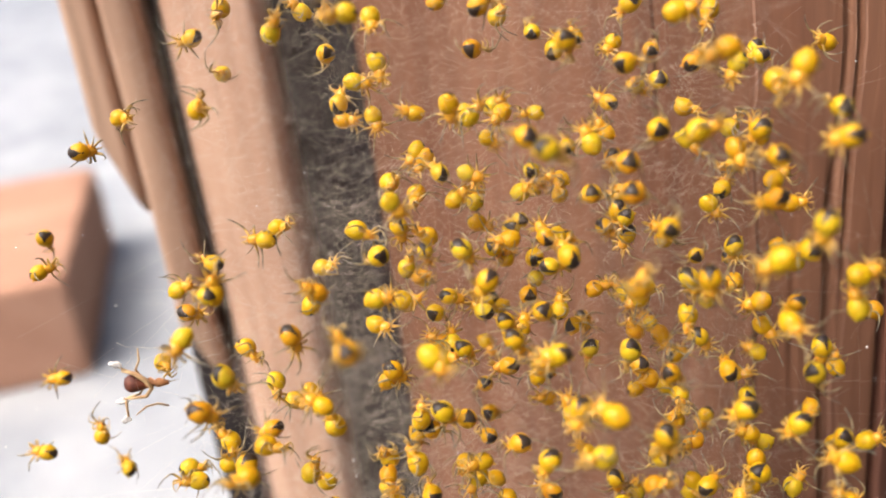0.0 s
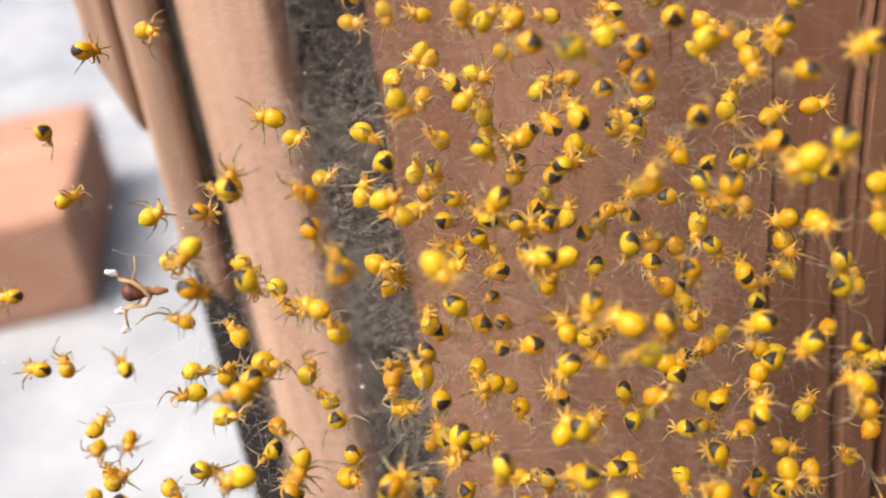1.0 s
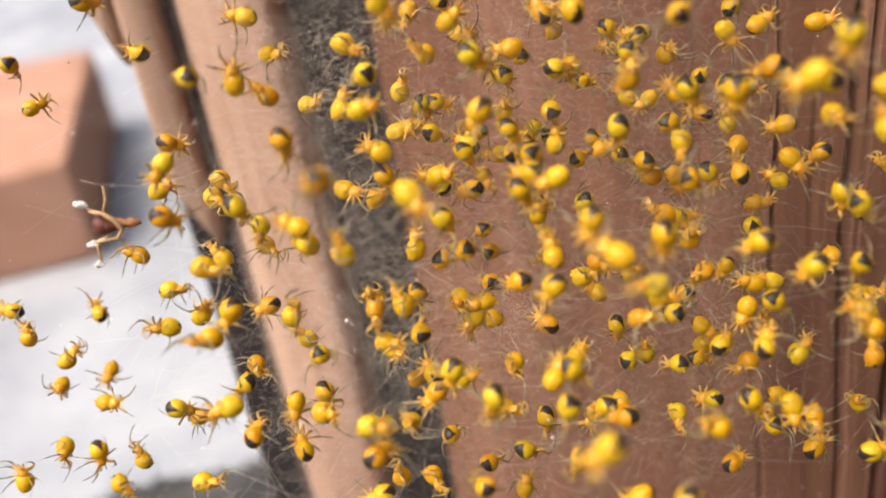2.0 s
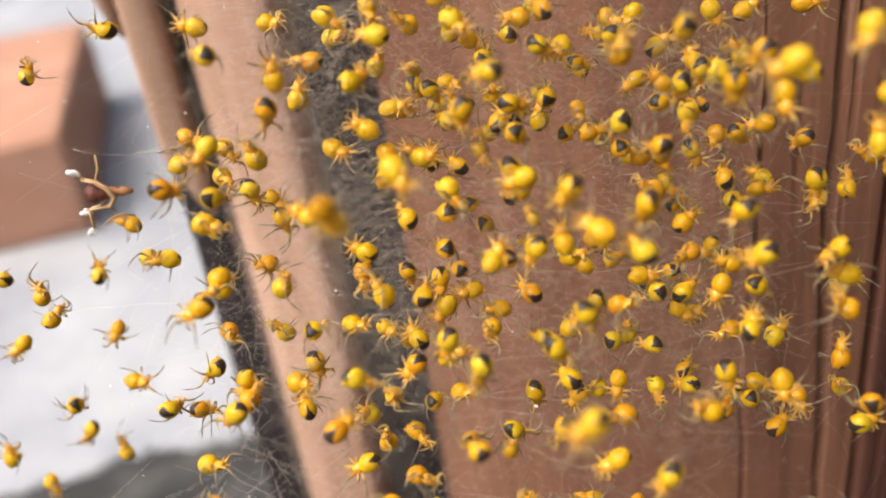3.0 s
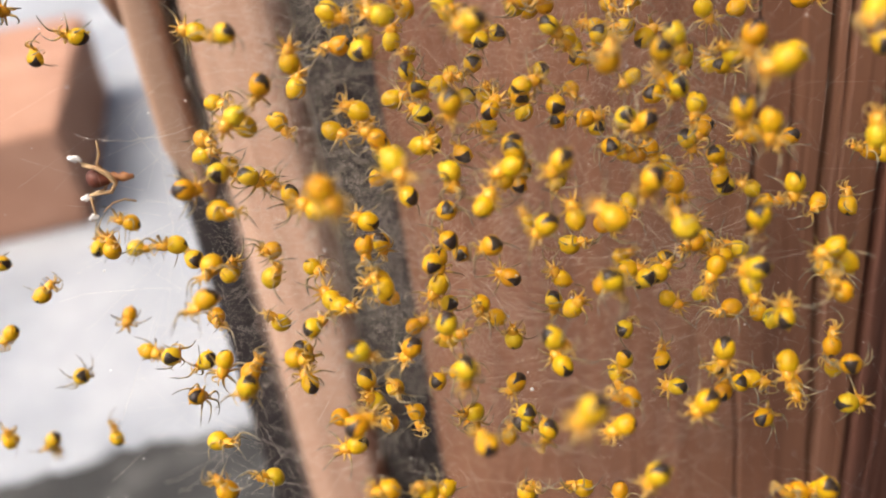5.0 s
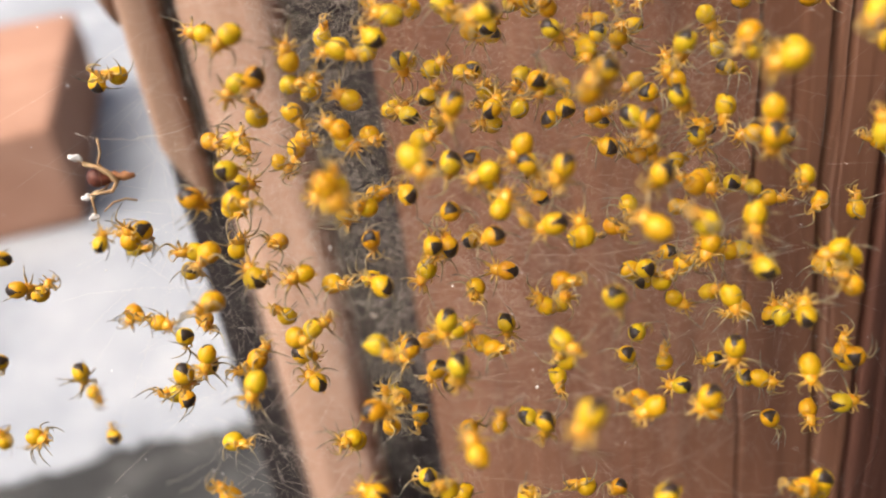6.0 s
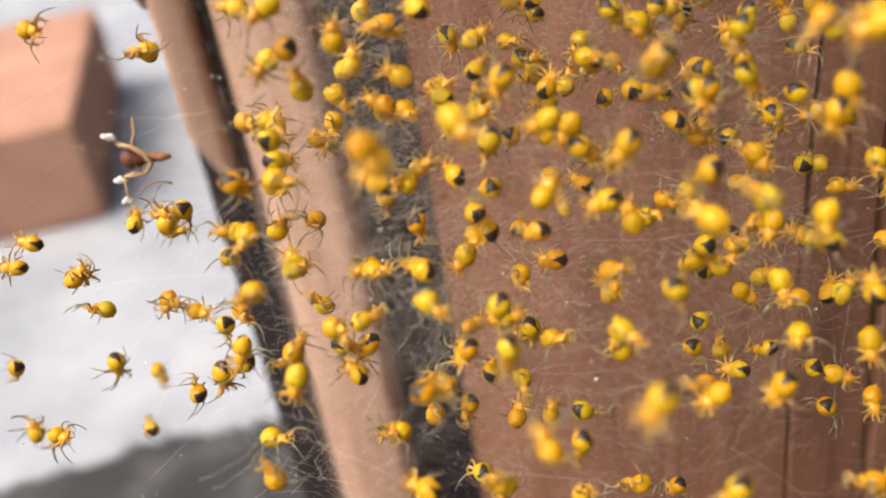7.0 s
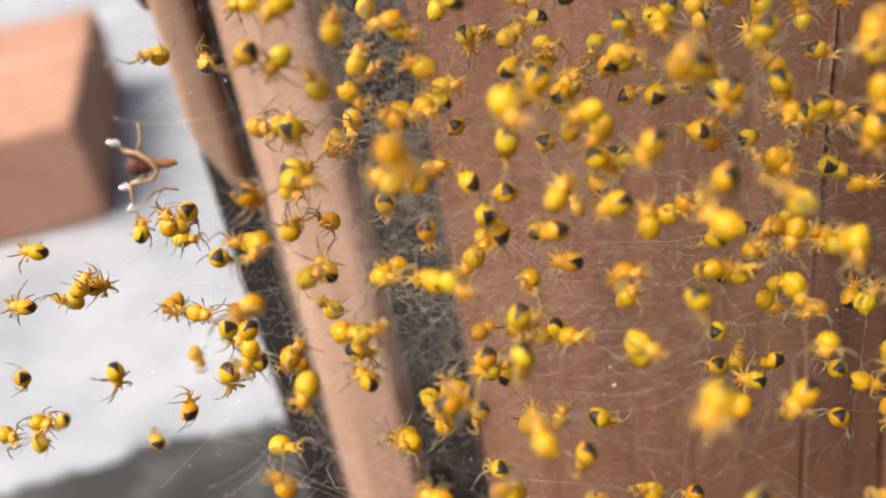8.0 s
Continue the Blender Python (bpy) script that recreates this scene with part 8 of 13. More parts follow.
    walk(SWARM[155], [(0, at(-7.17, 48.04, 149.71, -67, 6, -137)), (0.5, at(-6.85, 49.42, 150.54, -63, 0, -135)), (1, at(-7.42, 49.23, 149.28, -62, 1, -133)), (1.5, at(-7.26, 47.59, 149.86, -62, 8, -135)), (2, at(-8.26, 48.93, 149.73, -60, 0, -135)), (3.5, at(-8.13, 48.76, 149.67, -59, 5, -138)), (4, at(-8.79, 48.66, 149.81, -66, 6, -137)), (4.5, at(-8.83, 48.76, 149.72, -62, 6, -130)), (6, at(-9.1, 48.48, 149.43, -68, 53, -156)), (6.5, at(-9.27, 48.51, 149.5, -57, 47, -139)), (7, at(-9.28, 48.68, 149.3, -63, 54, -148)), (7.5, at(-9.27, 48.92, 149.38, -59, 54, -149)), (8, at(-9.11, 48.81, 149.24, -62, 57, -147))])
    walk(SWARM[156], [(0, at(-6.92, 42.74, 153.13, 45, 64, -99)), (0.5, at(-6.84, 43.31, 152.57, 54, 72, -101)), (1, at(-7.29, 43.65, 152.22, 57, 70, -95)), (1.5, at(-7.24, 42.05, 152.87, 45, 69, -108)), (2, at(-7.65, 43.32, 152.64, 53, 64, -98)), (3.5, at(-8.51, 43.2, 152.63, 40, 59, -109)), (4, at(-8.41, 43.06, 152.73, 40, 66, -101)), (4.5, at(-8.4, 43.22, 152.74, 54, 68, -98)), (6, at(-8.35, 43.91, 154.02, 34, 65, -119)), (6.5, at(-8.6, 44, 154.17, 52, 72, -99)), (7, at(-8.8, 44.11, 153.88, 46, 63, -106)), (7.5, at(-8.88, 44.36, 154.01, 56, 65, -91)), (8, at(-8.95, 44.33, 153.97, 47, 66, -95))])
    walk(SWARM[157], [(0, at(-3.69, 46.42, 157.06, 133, -14, -17)), (0.5, at(-3.71, 47.24, 156.7, 130, -21, -19)), (1, at(-3.77, 47.62, 156.06, 134, -19, -12)), (1.5, at(-3.82, 46.81, 156.29, 131, -18, -19)), (2, at(-4.2, 49.62, 155.07, 132, -15, -14)), (3.5, at(-3.37, 47.61, 157.75, 33, -67, 43)), (4, at(-3.08, 47.5, 157.83, 34, -62, 44)), (4.5, at(-3.32, 47.74, 157.99, 40, -58, 39)), (6, at(-3.5, 48.18, 158.83, 133, -52, 10)), (6.5, at(-3.78, 48.44, 159.31, 131, -51, 24)), (7, at(-3.94, 48.52, 159.01, 132, -53, 9)), (7.5, at(-3.91, 48.68, 159.11, 128, -53, 20)), (8, at(-3.96, 48.77, 159.1, 125, -41, 19))])
    walk(SWARM[158], [(0, at(-3.8, 44.83, 157.11, -98, 41, 59)), (0.5, at(-3.92, 45.69, 157.12, -101, 37, 59)), (1, at(-4.01, 45.98, 156.61, -87, 34, 60)), (1.5, at(-3.95, 44.48, 157.29, -97, 37, 53)), (2, at(-4, 45.72, 156.97, -90, 35, 60)), (3.5, at(-3.96, 45.97, 157.55, -94, 41, 59)), (4, at(-3.89, 45.96, 157.81, -90, 39, 58)), (4.5, at(-3.83, 46.09, 157.77, -91, 39, 56)), (6, at(-3.5, 46.1, 157.98, -80, -28, 109)), (6.5, at(-3.54, 46.12, 158.03, -85, -28, 114)), (7, at(-3.67, 46.28, 157.88, -85, -23, 106)), (7.5, at(-3.76, 46.19, 157.51, -84, -23, 110)), (8, at(-3.85, 46.38, 157.74, -78, -28, 100))])
    walk(SWARM[159], [(0, at(-2.12, 43.37, 158.56, 92, 20, 112)), (0.5, at(-2.11, 44.09, 157.96, 89, 17, 114)), (1.5, at(-2.53, 42.82, 158.28, 92, 18, 113)), (2, at(-2.48, 44.06, 157.93, 94, 20, 114)), (3.5, at(-3.21, 43.3, 156.86, 87, 23, 110)), (4, at(-3.17, 43.18, 156.94, 95, 17, 116)), (4.5, at(-2.94, 43.2, 156.73, 95, 16, 110)), (6, at(-3.25, 43.14, 156.83, 13, 36, 32)), (6.5, at(-3.41, 43.2, 156.95, 9, 28, 30)), (7, at(-3.73, 43.4, 156.85, 14, 21, 42)), (7.5, at(-4, 43.42, 156.65, 9, 30, 27)), (8, at(-3.96, 43.44, 156.62, 15, 33, 37))])
    walk(SWARM[160], [(0, at(-1.65, 44.09, 155.84, -65, 84, -73)), (0.5, at(-1.45, 44.91, 155.79, -85, 81, -102)), (1, at(-1.59, 45.14, 155.22, -31, 83, -51)), (1.5, at(-1.68, 43.63, 155.87, -97, 82, -110)), (2, at(-1.93, 44.85, 155.49, -66, 83, -83)), (3.5, at(-0.62, 44.97, 155.86, -160, 86, 168)), (4, at(-0.47, 44.97, 156.14, 42, 87, 20)), (4.5, at(-0.34, 45.2, 156.26, -131, 85, -159)), (6, at(-0.36, 45.66, 157.21, -75, 72, -79)), (6.5, at(-0.63, 46.02, 157.82, -68, 72, -71)), (7, at(-0.77, 46.31, 157.88, -54, 74, -64)), (7.5, at(-0.8, 46.39, 157.84, -73, 70, -84)), (8, at(-0.94, 46.5, 157.89, -71, 69, -76))])
    walk(SWARM[161], [(0, at(-3.62, 44.5, 155.24, 27, 0, -130)), (0.5, at(-3.69, 45.38, 155.26, 28, 4, -129)), (1, at(-3.83, 45.63, 154.71, 30, -2, -128)), (1.5, at(-3.81, 44.15, 155.44, 31, -4, -124)), (2, at(-3.86, 45.29, 154.98, 24, 7, -129)), (3.5, at(-5.51, 44.89, 154.47, 29, -1, -131)), (4, at(-5.42, 44.76, 154.57, 32, -5, -129)), (4.5, at(-5.46, 44.82, 154.4, 23, 1, -126)), (6, at(-6.05, 45.62, 155.86, 25, -7, -130)), (6.5, at(-6.25, 45.66, 155.94, 21, 0, -125)), (7, at(-6.37, 45.82, 155.76, 27, -2, -126)), (7.5, at(-6.46, 45.88, 155.6, 28, -3, -127)), (8, at(-6.6, 45.95, 155.67, 28, -2, -131))])
    walk(SWARM[162], [(0, at(-2.94, 50.88, 147.43, 177, -49, 131)), (0.5, at(-2.37, 51.84, 147.58, 163, -54, 137)), (1, at(-2.58, 52.03, 146.97, 170, -56, 133)), (1.5, at(-2.54, 50.44, 147.61, 175, -49, 132)), (2, at(-3.03, 51.71, 147.33, -164, -58, 116)), (3.5, at(-2.33, 52.03, 148.03, 178, -53, 124)), (4, at(-2.24, 51.9, 148.11, 169, -49, 129)), (4.5, at(-2.24, 52.04, 148.08, 175, -54, 126)), (6, at(-1.69, 51.12, 146.86, 177, -55, 122)), (6.5, at(-1.89, 51.24, 147.05, -178, -53, 121)), (7, at(-1.87, 51.42, 146.93, -179, -57, 125)), (7.5, at(-1.92, 51.51, 146.78, 169, -52, 133)), (8, at(-2.04, 51.56, 146.86, 180, -56, 121))])
    walk(SWARM[163], [(0, at(-1.05, 40.55, 156.14, -50, -14, 145)), (0.5, at(-0.82, 41.35, 156.02, -59, -15, 149)), (1, at(-0.84, 41.59, 155.49, -55, -17, 150)), (1.5, at(-0.62, 40.11, 156.25, -54, -10, 148)), (2, at(-0.53, 41.18, 155.64, -67, -15, 148)), (3.5, at(0.15, 41.02, 155.54, -62, -7, 142)), (4, at(0.2, 40.88, 155.58, -62, 0, 146)), (4.5, at(0.13, 41.02, 155.55, -69, -2, 144)), (6, at(-0.24, 40.96, 155.7, -55, -12, 149)), (6.5, at(-0.37, 41.03, 155.83, -59, -13, 143)), (7, at(-0.4, 41.2, 155.7, -57, -17, 148)), (7.5, at(-0.32, 41.21, 155.48, -60, -16, 142)), (8, at(-0.27, 41.22, 155.43, -68, -16, 151))])
    walk(SWARM[164], [(0, at(-0.33, 43.54, 153.13, 109, -73, 169)), (0.5, at(0.01, 44.33, 152.99, 95, -70, -178)), (1, at(-0.08, 44.55, 152.43, 69, -76, -154)), (1.5, at(-0.19, 42.92, 152.95, 76, -77, -160)), (2, at(-0.32, 44.14, 152.58, 104, -74, 179)), (3.5, at(-0.15, 43.81, 152.2, 110, -75, 169)), (4, at(-0.13, 43.73, 152.34, 104, -77, 177)), (4.5, at(-0.1, 43.87, 152.31, 82, -74, -164)), (6, at(0.13, 43.94, 152.7, 103, -76, 178)), (6.5, at(-0.09, 44.01, 152.83, 96, -75, 178)), (7, at(-0.18, 44.15, 152.63, 136, -80, 142)), (7.5, at(-0.13, 44.21, 152.47, 109, -79, 168)), (8, at(-0.1, 44.31, 152.6, 118, -74, 158))])
    walk(SWARM[165], [(0, at(0.49, 47.13, 155.43, 17, -38, 164)), (0.5, at(0.68, 47.83, 155.2, 14, -42, 158)), (1, at(0.81, 48.25, 154.93, -7, -48, 177)), (1.5, at(0.78, 46.79, 155.62, 11, -37, 156)), (2, at(0.46, 48.03, 155.25, 20, -45, 158)), (3.5, at(-0, 47.74, 154.91, -60, 0, -179)), (4, at(0.08, 47.76, 155.18, -59, -9, -171)), (4.5, at(0.2, 47.88, 155.13, -59, -4, -176)), (6, at(-0.34, 47.98, 155.5, 10, -9, 175)), (6.5, at(-0.64, 48.04, 155.64, 12, -6, 175)), (7, at(-0.84, 48.2, 155.47, 10, 0, 177)), (7.5, at(-0.91, 48.25, 155.36, 13, -11, -180)), (8, at(-1.04, 48.38, 155.47, 9, -6, 175))])
    walk(SWARM[166], [(0, at(1.17, 46.77, 154.55, -113, 34, -22)), (0.5, at(1.4, 47.45, 154.26, -113, 31, -21)), (1, at(1.49, 47.84, 153.96, -115, 30, -19)), (1.5, at(1.45, 46.33, 154.57, -113, 36, -19)), (2, at(1.15, 47.55, 154.18, -118, 38, -18)), (3.5, at(-0.07, 46.94, 153.3, -111, 41, -17)), (4, at(-0.03, 46.95, 153.57, -118, 34, -27)), (4.5, at(0.08, 47.07, 153.54, -112, 37, -23)), (6, at(-0.82, 47.61, 154.59, -110, 37, -11)), (6.5, at(-1.18, 47.7, 154.76, -120, 38, -22)), (7, at(-1.46, 47.83, 154.56, -123, 36, -22)), (7.5, at(-1.62, 47.88, 154.43, -111, 38, -24)), (8, at(-1.74, 48.03, 154.57, -118, 36, -27))])
    walk(SWARM[167], [(0, at(2.45, 51.23, 150.77, 80, 74, 170)), (0.5, at(2.6, 51.88, 150.43, 86, 70, 172)), (1, at(2.82, 52.34, 150.26, 85, 71, 175)), (1.5, at(2.66, 50.8, 150.84, 80, 64, 169)), (2, at(2.39, 52.11, 150.59, 83, 71, 168)), (3.5, at(3.89, 51.02, 148.97, 87, 77, 174)), (4, at(3.81, 50.8, 148.87, 81, 72, 175)), (4.5, at(3.71, 50.92, 148.82, 86, 73, 176)), (6, at(1.86, 49.63, 147.01, 86, 68, 174)), (6.5, at(1.64, 49.72, 147.16, 73, 70, 165)), (7, at(1.55, 49.87, 146.96, 82, 70, 174)), (7.5, at(1.64, 49.94, 146.84, 89, 72, 177)), (8, at(1.5, 50.03, 146.95, 83, 70, 172))])
    walk(SWARM[168], [(0, at(2.58, 45.48, 153.71, 20, -55, 160)), (0.5, at(2.77, 46.11, 153.34, 20, -59, 162)), (1, at(2.84, 46.47, 152.99, 18, -59, 165)), (2, at(2.8, 45.54, 152.15, 31, -63, 153)), (3.5, at(2.21, 45.74, 152.63, 30, -65, 150)), (4, at(2.19, 45.61, 152.69, 29, -61, 151)), (4.5, at(2.16, 45.74, 152.64, 30, -61, 153)), (6, at(1.64, 46.24, 153.7, 11, -57, 170)), (6.5, at(1.46, 46.3, 153.81, 33, -59, 147)), (7, at(1.17, 46.46, 153.65, 22, -60, 163)), (7.5, at(0.95, 46.52, 153.54, 22, -63, 162)), (8, at(0.86, 46.61, 153.61, 19, -55, 159))])
    walk(SWARM[169], [(0, at(2.39, 51.23, 154.18, -144, -38, -178)), (0.5, at(2.55, 51.66, 153.5, -146, -35, 170)), (1, at(2.74, 52.18, 153.4, -144, -42, 175)), (1.5, at(3.46, 50.69, 154.02, -136, -31, 173)), (2, at(2.54, 51.85, 153.49, -129, -38, 169)), (3.5, at(1.23, 51.34, 152.76, -129, -38, 169)), (4, at(1.25, 51.19, 152.76, -129, -38, 169)), (4.5, at(1.32, 51.31, 152.72, -129, -38, 169)), (6, at(2.04, 51.63, 153.47, -132, -68, 120)), (6.5, at(1.93, 51.53, 153.34, -113, -74, 107)), (7, at(1.92, 51.68, 153.19, -135, -67, 128)), (7.5, at(1.95, 51.63, 152.94, -97, -72, 86)), (8, at(2.11, 51.79, 153.08, -128, -67, 122))])
    walk(SWARM[170], [(0, at(3.47, 43.2, 158.93, -16, -2, 41)), (0.5, at(3.67, 43.94, 158.81, -4, -10, 36)), (1, at(3.73, 44.31, 158.42, -14, -2, 39)), (1.5, at(3.62, 42.47, 158.43, -9, -5, 44)), (2, at(3.53, 43.85, 158.29, -16, -1, 40)), (3.5, at(3.4, 43.59, 157.96, -11, -6, 46)), (4, at(2.97, 43.45, 157.94, -15, -2, 43)), (4.5, at(2.93, 43.55, 157.87, -18, 2, 36)), (6, at(2.86, 43.72, 158.39, -15, -1, 41)), (6.5, at(2.24, 43.5, 158.08, -12, -1, 31)), (7, at(2.11, 43.63, 157.87, -13, -4, 42)), (7.5, at(1.98, 43.49, 157.48, -19, -8, 39)), (8, at(2.19, 43.88, 157.97, -12, -5, 40))])
    walk(SWARM[171], [(0, at(4.56, 40.05, 159.93, -50, -13, 103)), (0.5, at(4.46, 40.66, 159.55, -44, -15, 101)), (1, at(5.06, 41.01, 159.19, -49, -22, 108)), (1.5, at(4.88, 39.53, 159.78, -50, -17, 108)), (2, at(4.84, 40.94, 159.67, -48, -19, 108)), (3.5, at(4.79, 41.27, 160.3, -54, -14, 106)), (4, at(5.36, 41.28, 160.52, -56, -20, 111)), (4.5, at(5.48, 41.32, 160.35, -51, -23, 110)), (6, at(5.61, 41.07, 160.23, -31, -51, 101)), (6.5, at(5.49, 41.19, 160.46, -34, -52, 103)), (7, at(5.09, 41.35, 160.33, -25, -46, 100)), (7.5, at(5.11, 41.3, 160.12, -25, -48, 95)), (8, at(4.72, 41.55, 160.33, -32, -51, 104))])
    walk(SWARM[172], [(0, at(3.85, 37.89, 157.23, 149, -18, 146)), (0.5, at(3.96, 38.8, 157.31, 147, -7, 147)), (1, at(4.03, 38.93, 156.6, 141, -17, 149)), (1.5, at(3.93, 37.21, 156.92, 154, -13, 145)), (2, at(3.97, 38.3, 156.28, 152, -21, 149)), (3.5, at(1.94, 41.48, 161.49, 153, -11, 140)), (4, at(1.9, 41.54, 161.79, 150, -8, 150)), (4.5, at(2.15, 41.65, 161.75, 159, -11, 145)), (6, at(3.06, 41.26, 161.38, 158, -13, 148)), (6.5, at(2.54, 41.27, 161.44, 146, -16, 149)), (7, at(2.11, 41.3, 161.07, 154, -18, 144)), (7.5, at(2.03, 41.28, 160.9, 146, -14, 143)), (8, at(1.97, 41.5, 161.09, 154, -11, 140))])
    walk(SWARM[173], [(0, at(1.38, 42.56, 150.7, 29, -12, -133)), (0.5, at(1.92, 43.52, 150.8, 37, -8, -126)), (1.5, at(1.95, 40.89, 151.97, 34, -13, -141)), (2, at(1.86, 43.46, 150.69, 30, -16, -138)), (3.5, at(-0.41, 43.08, 150.16, 32, -18, -135)), (4, at(-0.33, 42.93, 150.18, 33, -20, -139)), (4.5, at(-0.38, 43.07, 150.16, 30, -15, -132)), (6, at(2.03, 43.57, 151.29, 31, -14, -133)), (6.5, at(2.04, 43.58, 151.32, 34, -19, -141)), (7, at(2.14, 43.73, 151.16, 30, -12, -130)), (7.5, at(2.22, 43.87, 151.15, 28, -17, -135)), (8, at(2.26, 44.05, 151.38, 29, -17, -132))])
    walk(SWARM[174], [(0, at(4.47, 35.15, 156.57, -78, 20, -100)), (0.5, at(4.97, 36.32, 157.06, -80, 25, -96)), (1, at(4.67, 36.28, 156.06, -82, 26, -102)), (1.5, at(4.85, 34.86, 156.93, -83, 23, -104)), (2, at(4.24, 36.08, 156.48, -89, 21, -110)), (3.5, at(7.53, 37.74, 159.36, -52, 17, -109)), (4, at(8, 37.69, 159.48, -55, 18, -103)), (4.5, at(7.9, 37.8, 159.4, -48, 21, -104)), (6, at(7.38, 36.99, 158.41, -64, 25, -99)), (6.5, at(7.15, 36.98, 158.44, -61, 24, -109)), (7, at(6.82, 37.03, 158.12, -62, 21, -107)), (7.5, at(6.54, 37.04, 157.96, -69, 21, -117)), (8, at(6.8, 37.06, 157.87, -62, 16, -101))])
    walk(SWARM[175], [(0, at(-2.82, 42.25, 151.46, 124, 44, -60)), (0.5, at(-2.49, 43.17, 151.48, 131, 46, -64)), (1, at(-2.77, 43.37, 150.92, 127, 44, -64)), (1.5, at(-2.82, 41.48, 151.1, 126, 43, -66)), (2, at(-3.11, 43.03, 151.29, 127, 45, -67)), (3.5, at(-3.39, 42.72, 150.95, 124, 43, -70)), (4, at(-3.24, 42.6, 151.06, 121, 44, -70)), (4.5, at(-3.28, 42.69, 150.94, 114, 45, -70)), (6, at(-3.27, 42.1, 150.25, 128, 44, -64)), (6.5, at(-3.34, 42.31, 150.59, 120, 47, -69)), (7, at(-3.46, 42.44, 150.36, 125, 44, -63)), (7.5, at(-3.61, 42.61, 150.32, 116, 46, -77)), (8, at(-3.68, 42.65, 150.41, 130, 45, -66))])
    walk(SWARM[176], [(0, at(-4.42, 37.43, 155.85, 5, -48, -103)), (0.5, at(-4.43, 38.22, 155.65, 14, -51, -112)), (1, at(-4.7, 38.49, 155.19, 10, -48, -114)), (1.5, at(-4.65, 36.94, 155.91, 0, -54, -102)), (2, at(-4.86, 38.11, 155.49, 9, -58, -107)), (3.5, at(-4.75, 38.52, 156.35, -30, 3, -61)), (4, at(-4.61, 38.41, 156.45, -31, 7, -61)), (4.5, at(-4.66, 38.56, 156.44, -29, 13, -51)), (6, at(-3.8, 38.55, 156.65, -51, -63, -67)), (6.5, at(-3.85, 38.9, 157.23, -44, -59, -77)), (7, at(-3.74, 39.49, 157.77, -55, -60, -66)), (7.5, at(-3.73, 39.78, 157.99, -55, -70, -72)), (8, at(-3.22, 40.23, 158.67, -51, -59, -69))])
    walk(SWARM[177], [(0, at(-4.07, 44.56, 149.52, 120, 32, -103)), (0.5, at(-4.04, 45.48, 149.53, 127, 38, -94)), (1, at(-4.33, 45.7, 149.01, 115, 39, -112)), (1.5, at(-4.31, 44.15, 149.77, 121, 32, -99)), (2, at(-4.71, 45.32, 149.35, 117, 36, -101)), (3.5, at(-5.11, 44.47, 148.15, 126, 34, -101)), (4, at(-4.95, 44.33, 148.24, 122, 34, -111)), (4.5, at(-4.98, 44.49, 148.24, 122, 29, -101)), (6, at(-3.91, 44.49, 148.52, 123, 34, -105)), (6.5, at(-3.9, 44.68, 148.82, 112, 30, -109)), (7, at(-3.95, 44.84, 148.63, 124, 29, -102)), (7.5, at(-4.04, 45.01, 148.58, 116, 35, -108)), (8, at(-4.09, 44.98, 148.58, 114, 24, -106))])
    walk(SWARM[178], [(0, at(6.47, 36.19, 162.56, -176, -37, -72)), (0.5, at(6.7, 36.76, 162.14, -173, -38, -77)), (1, at(8.02, 37.15, 161.85, -176, -40, -75)), (1.5, at(9.01, 35.67, 162.47, 179, -39, -65)), (2, at(8.47, 36.67, 161.65, 179, -37, -76)), (3.5, at(9.73, 36.79, 161.92, 89, -79, -59)), (4, at(10.8, 36.75, 162.06, 127, -73, -91)), (4.5, at(10.79, 36.77, 161.86, 142, -68, -108)), (6, at(11.53, 36.54, 161.84, 144, -4, -85)), (6.5, at(10.98, 36.59, 161.97, 141, -7, -88)), (7, at(10.59, 36.83, 161.96, 154, -8, -90)), (7.5, at(10.83, 36.69, 161.65, 145, -15, -87)), (8, at(10.93, 36.89, 161.77, 144, -13, -93))])
    walk(SWARM[179], [(0, at(13.97, 46.49, 155.03, -176, -84, -47)), (0.5, at(14.3, 47.39, 155.15, -133, -74, -92)), (1, at(14.12, 47.58, 154.47, -137, -78, -84)), (1.5, at(14.28, 45.94, 154.77, -133, -72, -84)), (2, at(14.04, 47.45, 154.74, -120, -79, -102)), (3.5, at(14.29, 47.17, 154.31, -163, -81, -61)), (4, at(14.57, 47.23, 154.58, -113, -86, -103)), (4.5, at(14.55, 47.21, 154.3, 160, -86, -28)), (6, at(15.1, 46.75, 153.96, -144, -79, -77)), (6.5, at(14.27, 47.07, 154.48, -128, -79, -97)), (7, at(14.13, 47.07, 154.14, -156, -77, -62)), (7.5, at(14.03, 47.01, 153.94, -124, -80, -100)), (8, at(13.96, 47.12, 153.91, -149, -79, -69))])
    walk(SWARM[180], [(0, at(9.56, 39.33, 157.94, 43, -5, -135)), (0.5, at(9.84, 39.66, 157.65, 43, -9, -131)), (1, at(8.94, 40.1, 157.11, 36, -5, -136)), (1.5, at(9.01, 39.44, 157.36, 39, -10, -132)), (2, at(8.98, 42.15, 156.07, 38, -8, -135)), (3.5, at(8.65, 41.7, 155.38, 40, -4, -135)), (4, at(8.74, 41.67, 155.53, 37, -13, -135)), (4.5, at(8.89, 41.82, 155.54, 39, -14, -133)), (6, at(5.86, 42.03, 156.14, 30, -18, -134)), (6.5, at(5.56, 42.08, 156.24, 34, -26, -134)), (7, at(5.12, 42.14, 155.93, 39, -10, -137)), (7.5, at(4.85, 42.18, 155.8, 32, -16, -135)), (8, at(4.98, 42.34, 155.95, 31, -12, -134))])
